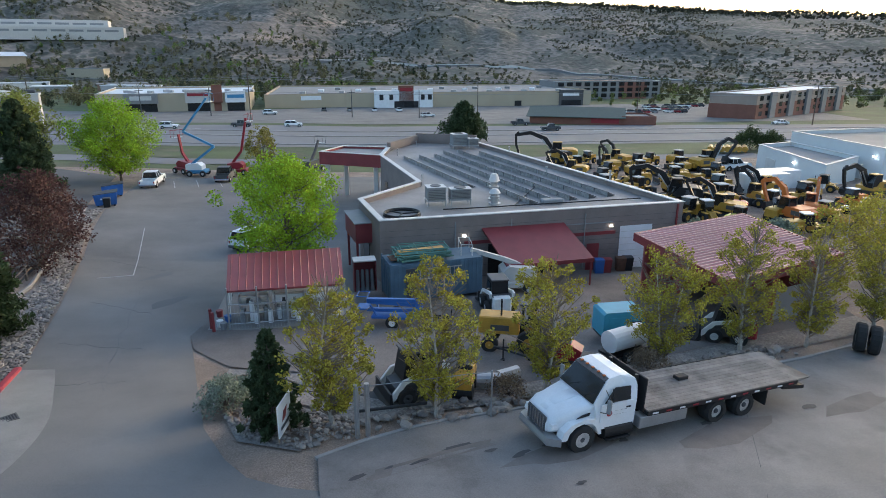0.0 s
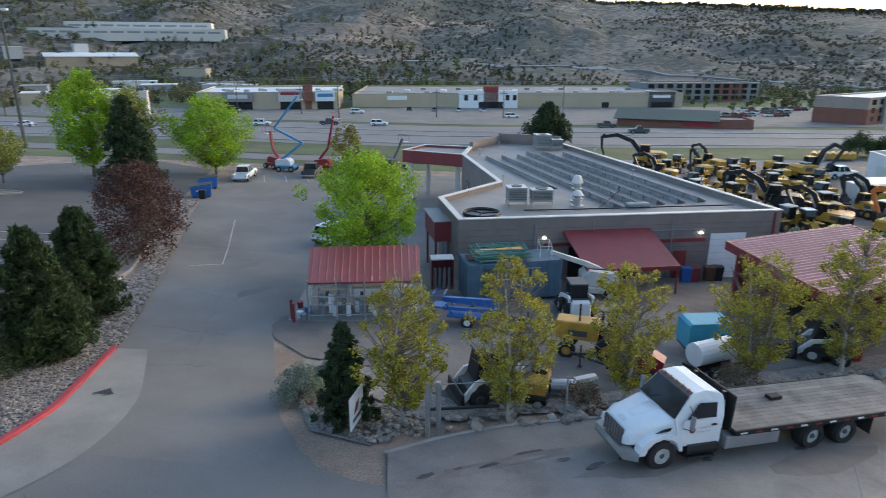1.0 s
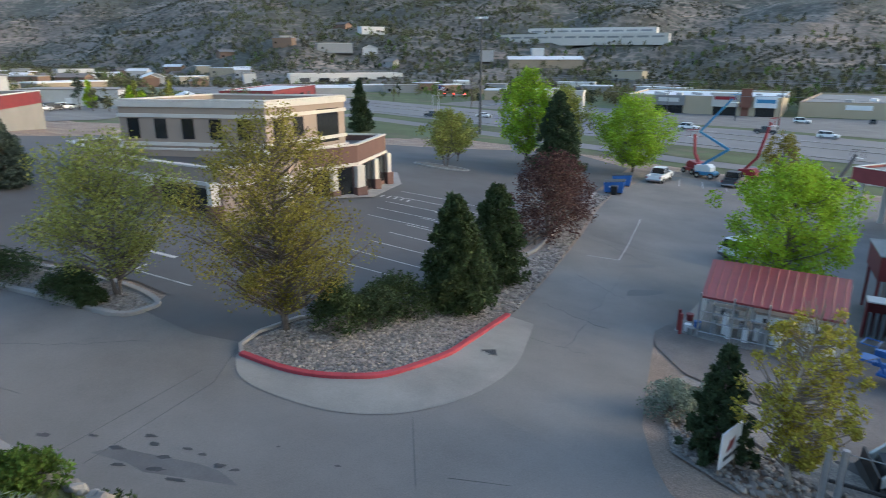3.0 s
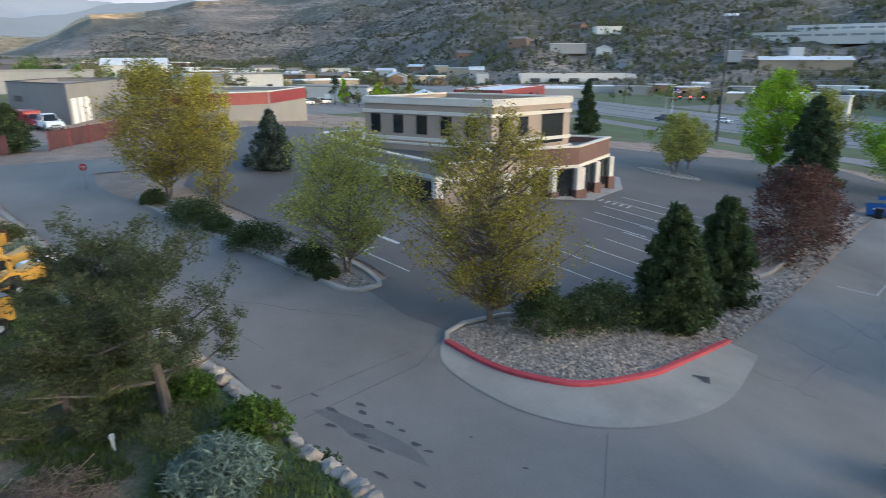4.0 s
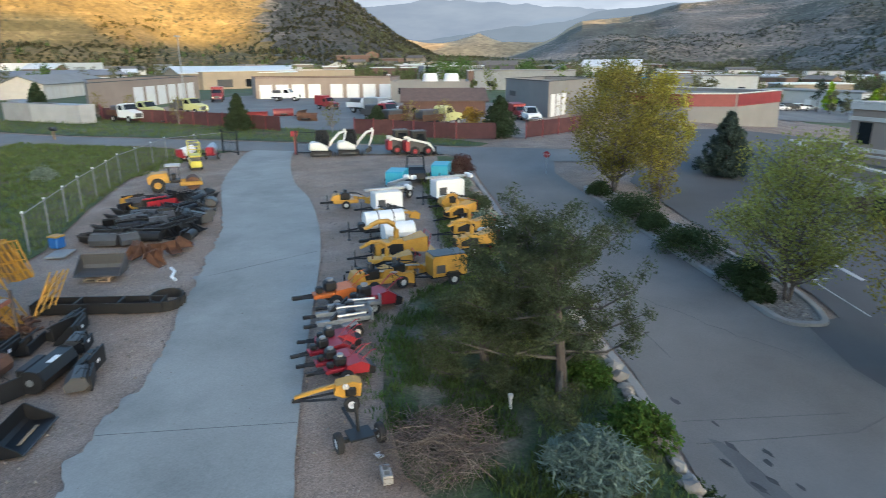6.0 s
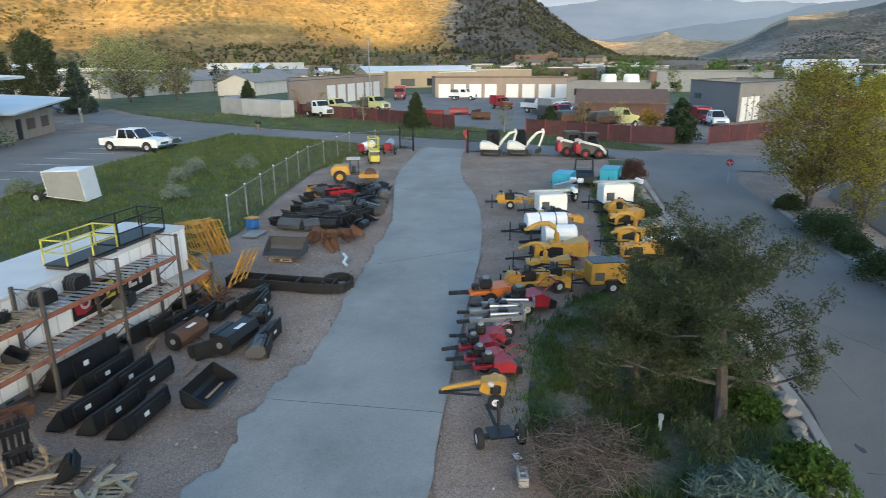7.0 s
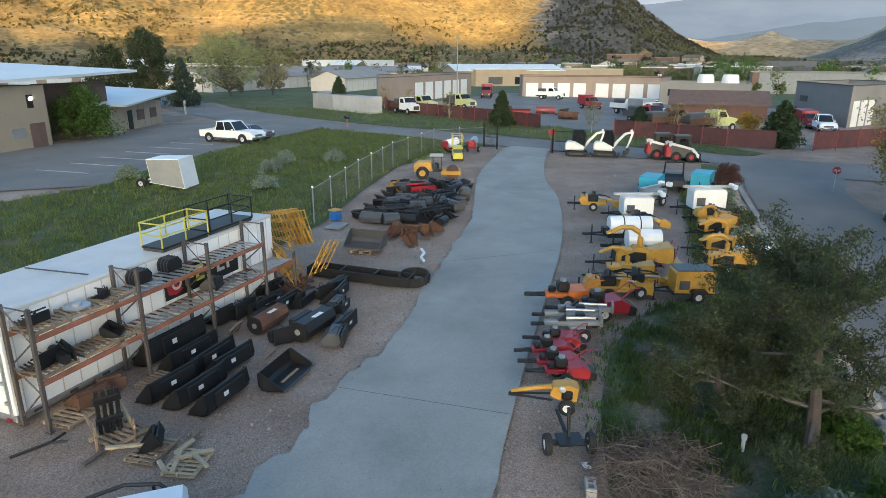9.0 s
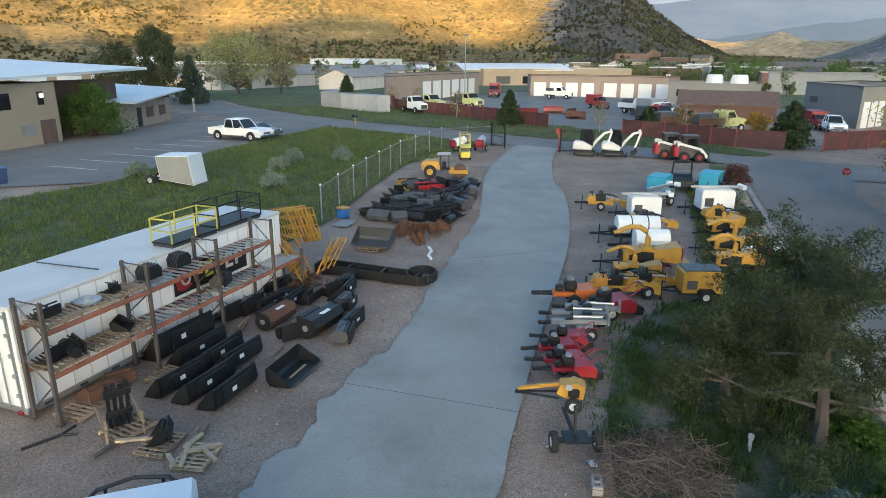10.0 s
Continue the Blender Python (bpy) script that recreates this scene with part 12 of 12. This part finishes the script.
# ---- cars parked at the shops ----
def far_car(paint):
    t = thing("parked_car", "car parked at the shopping centre", "car", group="cars at the shops")
    part("body", Shape().slab([(-2.2, 0.35), (-2.2, 0.95), (2.1, 0.9), (2.2, 0.35)], 1.8), paint, t)
    part("cabin", Shape().slab([(-1.7, 0.95, 0.85), (-1.2, 1.5, 0.7), (0.5, 1.5, 0.7), (1.1, 0.92, 0.85)], 1.6), M_cabglass, t)
    for sx in (-1.4, 1.4):
        for sy in (-0.82, 0.82):
            part("tyre", Shape().ring((sx, sy, 0.33), "y", 0.33, 0.2, 10), M_rubber, t)
    return t


_paints = [far_car(p) for p in (M_white, M_grey, M_dkgrey, M_red)]
rng = np.random.default_rng(515)
_lot = [(66 + 3.1 * (k % 9) + 9 * (k // 9), 238 + 0.8 * (k % 9) + 15 * (k // 9)) for k in range(27)] + [(-104 + 3.2 * k, 214 + 0.8 * k) for k in range(6)] + [(-44 + 9 * k, 238 + 3.0 * k) for k in range(4)]
for k, (x, y) in enumerate(_lot):
    if k < 4:
        _paints[k].matrix_world = foot(x, y, 100)
    elif rng.random() < 0.8:
        copy_thing(_paints[(k * 7 + k // 3) % 4 if rng.random() < 0.9 else 0], foot(x, y, 100 + rng.uniform(-4, 4)))

# ---- storage rows, halls and houses of the town ----
M_storage_roof = mat("grey_storage_roof", (0.20, 0.20, 0.205), 0.7, var=0.15, scale=0.3)
M_house_a = mat("house_siding_tan", (0.34, 0.29, 0.22), 0.85, var=0.12, rnd=0.25)
M_house_b = mat("house_siding_grey", (0.30, 0.31, 0.32), 0.85, var=0.12, rnd=0.25)
M_house_c = mat("house_stucco_brown", (0.20, 0.13, 0.095), 0.85, var=0.12, rnd=0.25)
M_house_w = mat("house_siding_white", (0.56, 0.56, 0.55), 0.8, var=0.1, rnd=0.15)
M_house_r = mat("house_roof_shingle", (0.15, 0.135, 0.125), 0.9, var=0.2, rnd=0.4)
TAKEN = []


def storage_row(a, b, depth, h, doors, roof, name="storage_row", label="long low storage row with white roll-up doors"):
    f = quad(a, b, depth)
    z = max(land(*a), land(*b))
    L = math.dist(a, b)
    t = thing(name, label, "storage building")
    part("wall", Shape().prism(f, z - 1.2, z + h), M_beige, t)
    d = (Vector(b) - Vector(a)).normalized()
    m_ = Matrix(((d.x, -d.y, 0, a[0]), (d.y, d.x, 0, a[1]), (0, 0, 1, z), (0, 0, 0, 1)))
    part("pitched_roof", Shape().slab([(-0.6, h - 0.1), (depth / 2, h + depth * 0.11), (depth + 0.6, h - 0.1), (depth + 0.6, h + 0.1), (depth / 2, h + depth * 0.11 + 0.2), (-0.6, h + 0.1)], L + 1.2, axis="x", at=L / 2), roof, t).matrix_local = m_
    w = L / doors
    for k in range(doors):
        part("roller_door", panel(a, b, w * (k + 0.14), w * (k + 0.86), z - 0.1, z + h * 0.8, -0.05, 0.05), M_white, t)
    TAKEN.append(((a[0] + b[0]) / 2, (a[1] + b[1]) / 2, L * 0.6))
    return t


storage_row((-154.6, -186.0), (-212, -172), 15, 3.4, 9, M_storage_roof)
storage_row((-60, -168), (-96, -176), 14, 4.0, 4, M_storage_roof, "storage_row", "long storage hall with a grey pitched roof")
for a, b, dp, h, w_, r_, lab in (((-258, -262), (-315, -272), 26, 7.5, M_whitewall, M_pale_roof, "big white warehouse with a pale roof"), ((-170, -112), (-214, -82), 20, 5.0, M_beige, M_pale_roof, "long low tan warehouse with a white roof"), ((-228, 138), (-262, 182), 22, 5.5, M_redmetal, M_pale_roof, "red-walled shop with a white roof"), ((-262, 182), (-300, 205), 20, 4.4, M_house_b, M_pale_roof, "low shop with a broad white roof"), ((-250, 14), (-262, 44), 16, 5.5, M_skyblue, M_pale_roof, "blue and white shop building beyond the car park"), ((-225, -44), (-232, -16), 18, 4.4, M_house_c, M_dark_roof, "brown flat-roofed business block in the town"), ((-330, 60), (-350, 118), 24, 5.0, M_beige, M_grey_roof, "long beige business block in the town"), ((-390, 250), (-352, 320), 24, 6.0, M_house_w, M_pale_roof, "white-roofed commercial block in the town")):
    z = min(land(*a), land(*b))
    L = math.dist(a, b)
    c = Vector(((a[0] + b[0]) / 2, (a[1] + b[1]) / 2))
    f = quad(a, b, dp)
    if Vector((f[2][0], f[2][1])).length < Vector(b).length:
        a, b = b, a
    building("warehouse", lab, quad(a, b, dp), z + h, w_, r_, "warehouse", 0.4, M_trim, [(0, L * 0.08 + L * 0.17 * k, L * 0.08 + L * 0.17 * k + L * 0.09, z + h * 0.1, z + h * 0.55, M_glass if k % 2 else M_dkgrey, "window") for k in range(5)])
    TAKEN.append((c.x, c.y, L * 0.65 + 8))


def small_house(rng, x, y, turn):
    """A far house or shop: walls, roof, windows and a door."""
    flat = rng.random() < 0.6
    L, D = rng.uniform(10, 24) * (1.3 if flat else 1), rng.uniform(8, 13)
    h = rng.choice([2.8, 3.2, 5.2]) if not flat else rng.uniform(3.6, 6)
    wall = (M_house_a, M_house_b, M_house_c, M_house_w)[int(rng.integers(4))]
    t = thing("house" if not flat else "shop", "flat-roofed shop among the valley trees" if flat else "gabled house among the valley trees", "house" if not flat else "shop", foot(x, y, turn))
    part("wall", Shape().box(-L / 2, -D / 2, -2.5, L / 2, D / 2, h), wall, t)
    if flat:
        part("roof", Shape().box(-L / 2 - 0.2, -D / 2 - 0.2, h, L / 2 + 0.2, D / 2 + 0.2, h + 0.4), M_pale_roof if rng.random() < 0.6 else M_grey_roof, t)
    else:
        part("roof", Shape().slab([(-D / 2 - 0.5, h - 0.15), (0, h + D * 0.2), (D / 2 + 0.5, h - 0.15), (D / 2 + 0.5, h + 0.1), (0, h + D * 0.2 + 0.25), (-D / 2 - 0.5, h + 0.1)], L + 1, axis="x"), M_house_r if rng.random() < 0.6 else M_metal_roof, t)
        part("gable_wall", Shape().slab([(-D / 2, h - 0.2), (0, h + D * 0.2 - 0.02), (D / 2, h - 0.2)], L - 0.2, axis="x"), wall, t)
    for k in range(3 if x * x + y * y < 90000 else 1):
        u = -L * 0.34 + L * 0.34 * k
        part("window" if k != 1 else "door", Shape().box(u - 0.9, -D / 2 - 0.06, 0.9 if k != 1 else -0.2, u + 0.9, -D / 2 + 0.05, 2.3), M_glass if k != 1 else M_white, t)
    TAKEN.append((x, y, L * 0.6))


def free(x, y, r):
    """Whether this spot is clear of roads, lots and buildings."""
    if -400 < x < 400 and 98 + 0 * x < y < 200 + 0.04 * abs(x):
        return False
    if -125 < x < 170 and 85 < y < 262 and not (y > 205 and x < -122):
        return False
    if x > -84 and y > -140 and y < 130:
        return False
    if -165 < x < -60 and -128 < y < 62:
        return False
    if -80 < x < 66 and 240 < y < 350 or 88 < x < 165 and 205 < y < 275 or 48 < x < 112 and 312 < y < 355:
        return False
    return all((x - a) ** 2 + (y - b) ** 2 > (c + r) ** 2 for a, b, c in TAKEN)


rng = np.random.default_rng(2024)
for a0, a1, r0, r1, count in ((24, 50, 300, 560, 16), (50, 90, 190, 640, 60), (90, 112, 190, 640, 44), (112, 152, 200, 480, 36)):
    k = 0
    for _ in range(4000):
        az, r = radians(rng.uniform(a0, a1)), math.sqrt(rng.uniform(r0 * r0, r1 * r1))
        x, y = -r * math.sin(az), r * math.cos(az)
        if free(x, y, 12) and k < count:
            small_house(rng, x, y, math.degrees(az) + rng.choice([-30, 0, 20, 90]) + rng.uniform(-8, 8))
            k += 1

sheet("side_lot", [(-118, 8), (-112, 22), (-130, 42), (-182, 72), (-196, 62), (-176, 38), (-140, 18)], 0.05, M_asphalt, "grey asphalt car park beside the station", "car park", step=6)
for k in range(7):
    car(foot(-133 - 7.2 * k, 27 + 4.0 * k, 118), (M_white, M_white, M_grey, M_white, M_black, M_white, M_grey)[k], "van or car parked in the row by the trees", "suv" if k % 3 else "van", "parked_car", 4.9, 1.9, group="cars parked in a row")
for k, (x, y, h, w) in enumerate(((-178, 56, 7, 3.2), (-186, 70, 8, 3.6), (-170, 63, 6.5, 3.0), (-196, 84, 8.5, 4.0), (-160, 62, 5.5, 4.0))):
    broadleaf(500 + k, h, w, 0.8, L_fresh if k % 2 else L_bright, M_bark, 70, 50, 0.28, 0.13, "spire", name="columnar_tree", label="narrow fresh green tree beside the car park", m=foot(x, y), group="columnar trees")


# ---- far woods and scrub ----
def wood(name, label, spots, material, seed, per, size, squash=1.0, lobes=7):
    """Many small crowns: leaf blades in lobes over short trunks."""
    rng = np.random.default_rng(seed)
    cs, sp, tr = [], [], Shape()
    for x, y, z, h, w in spots:
        for j in range(lobes):
            a, f = rng.random() * 6.283, rng.random()
            q = w * 0.36 * math.sin(math.pi * (0.15 + 0.75 * f)) * rng.random() ** 0.4
            cs.append((x + q * math.cos(a), y + q * math.sin(a), z + h * (0.22 + 0.66 * f) * squash))
            sp.append(w * 0.24 * (0.7 + 0.6 * rng.random()))
        if h > 4:
            tr.tube([(x, y, z - 0.5), (x, y, z + h * 0.6)], 0.02 * h, 4, 0.05, cap=False)
    q = leaves(rng, cs, sp, per, size, 1.4).reshape(-1, 4, 3)[:, :3].reshape(-1, 3)
    tagged(new(name, quads(name, q, material, 3)), label, "trees", "", "stuff")
    if tr.v:
        whole(name + "_trunks", tr, M_bark, "thin trunks of the far trees", "tree trunks", kind="stuff")


def spots(seed, count, az0, az1, r0, r1, h0, h1, test, wide=0.9):
    rng = np.random.default_rng(seed)
    out = []
    for _ in range(count * 30):
        az, r = radians(rng.uniform(az0, az1)), math.sqrt(rng.uniform(r0 * r0, r1 * r1))
        x, y = -r * math.sin(az), r * math.cos(az)
        if test(x, y, r):
            h = rng.uniform(h0, h1) * (0.7 + 0.3 * rng.random())
            out.append((x, y, land(x, y), h, h * wide * rng.uniform(0.7, 1.2)))
            if len(out) >= count:
                break
    return out


def grove(x, y, r):
    return free(x, y, 2) and noise.noise(Vector((x * 0.012, y * 0.012, 5.0))) > -0.25


wood("valley_trees", "budding olive trees across the valley town", spots(31, 1200, 10, 155, 150, 640, 3.5, 9, grove), leaf_mat("far_olive_leaf", (0.165, 0.155, 0.085)), 1, 26, 0.62)
wood("park_trees", "leafy green trees beyond the works yard", spots(36, 46, 95.5, 104.5, 185, 330, 6, 10.5, lambda x, y, r: free(x, y, 2)), leaf_mat("park_green_leaf", (0.10, 0.155, 0.042)), 9, 40, 0.5)
wood("valley_green_trees", "fresh green trees across the valley town", spots(32, 330, 5, 150, 150, 600, 3.5, 9, grove), leaf_mat("far_green_leaf", (0.135, 0.19, 0.05)), 2, 26, 0.62)
wood("valley_dark_trees", "dark evergreen trees across the valley town", spots(33, 520, 0, 155, 170, 640, 4, 10, grove, 0.55), leaf_mat("far_dark_leaf", (0.048, 0.062, 0.04)), 3, 26, 0.62)
wood("town_trees", "olive and green trees between the town buildings", spots(36, 420, 48, 118, 165, 430, 3, 7, lambda x, y, r: free(x, y, 1) and noise.noise(Vector((x * 0.02, y * 0.02, 8.0))) > -0.15), leaf_mat("town_leaf", (0.15, 0.165, 0.07)), 10, 28, 0.5)
wood("roadside_trees", "green and olive trees along the far highway side", spots(34, 160, -42, 22, 262, 430, 3, 7, lambda x, y, r: all((x - a) ** 2 + (y - b) ** 2 > 900 for a, b in ((-95, 240),)) and not (-85 < x < 70 and 238 < y < 352) and not (-135 < x < -60 and 205 < y < 262) and not (86 < x < 170 and 200 < y < 280) and not (48 < x < 112 and 312 < y < 355)), leaf_mat("roadside_leaf", (0.15, 0.18, 0.06)), 4, 26, 0.6)


wood("slope_trees", "dark and olive trees on the lower hill slopes", spots(35, 3400, 30, 112, 420, 930, 3.5, 8, lambda x, y, r: free(x, y, 3) and noise.noise(Vector((x * 0.008, y * 0.008, 2.0))) > -0.3 - 0.5 * ss((700 - r) / 150) + 0.6 * ss((r - 800) / 120)), leaf_mat("slope_leaf", (0.15, 0.155, 0.085)), 9, 9, 1.0)
wood("foothill_trees", "olive and dark trees at the foot of the hill", spots(37, 900, -42, 34, 290, 480, 2.5, 6, lambda x, y, r: free(x, y, 2) and noise.noise(Vector((x * 0.012, y * 0.012, 3.0))) > -0.25), leaf_mat("foothill_leaf", (0.115, 0.12, 0.062)), 11, 14, 0.8)


def brushy(x, y, r):
    n = noise.fractal(Vector((x * 0.007, y * 0.007, 1.0)), 0.8, 2.0, 4)
    return n > 0.16 * math.sin(x * 13.7 + y * 7.1) - 0.12 - 0.25 * ss((r - 800) / 150)


def south_brush(x, y, r):
    return noise.fractal(Vector((x * 0.009, y * 0.009, 1.0)), 0.8, 2.0, 4) > 0.0 + 0.0 * r


wood("north_hill_scrub", "dark oak and juniper scrub over the hillside", spots(41, 24000, -42, 92, 430, 1060, 1.2, 3.6, brushy, 1.3), L_hill, 5, 4, 1.3, 0.65, 4)
wood("north_crest_trees", "dark pines along the hill crest", spots(42, 1500, -42, 10, 900, 1010, 2.5, 6, lambda x, y, r: True, 0.8), leaf_mat("crest_pine_leaf", (0.05, 0.055, 0.04)), 6, 7, 1.6)
wood("south_hill_scrub", "dark scrub scattered over the golden hillside", spots(43, 9500, 100, 165, 480, 1050, 1.2, 3.6, south_brush, 1.1), leaf_mat("south_scrub_leaf", (0.10, 0.09, 0.04)), 7, 6, 1.25, 0.8, 4)
wood("nose_scrub", "dark pines on the rocky nose of the hill", spots(44, 1300, 104, 118, 560, 1060, 1.8, 4.2, lambda x, y, r: True, 0.9), leaf_mat("nose_pine_leaf", (0.085, 0.085, 0.058)), 8, 6, 1.5)
_hr = [(-97, 506), (-38, 532), (33, 517), (78, 515), (130, 479), (180, 447), (221, 414), (252, 375), (330, 330)]
_pts = curve(_hr, 8)
strip("hill_road", _pts, 7.0, 0.9, M_highway, "pale road cut along the foot of the hill", "road", base=-6.0)
strip("guard_rail", [(x, y - 3.4) for x, y in _pts], 0.3, 1.7, M_trim, "long pale guard rail beside the hill road", "guard rail", base=-1.0)
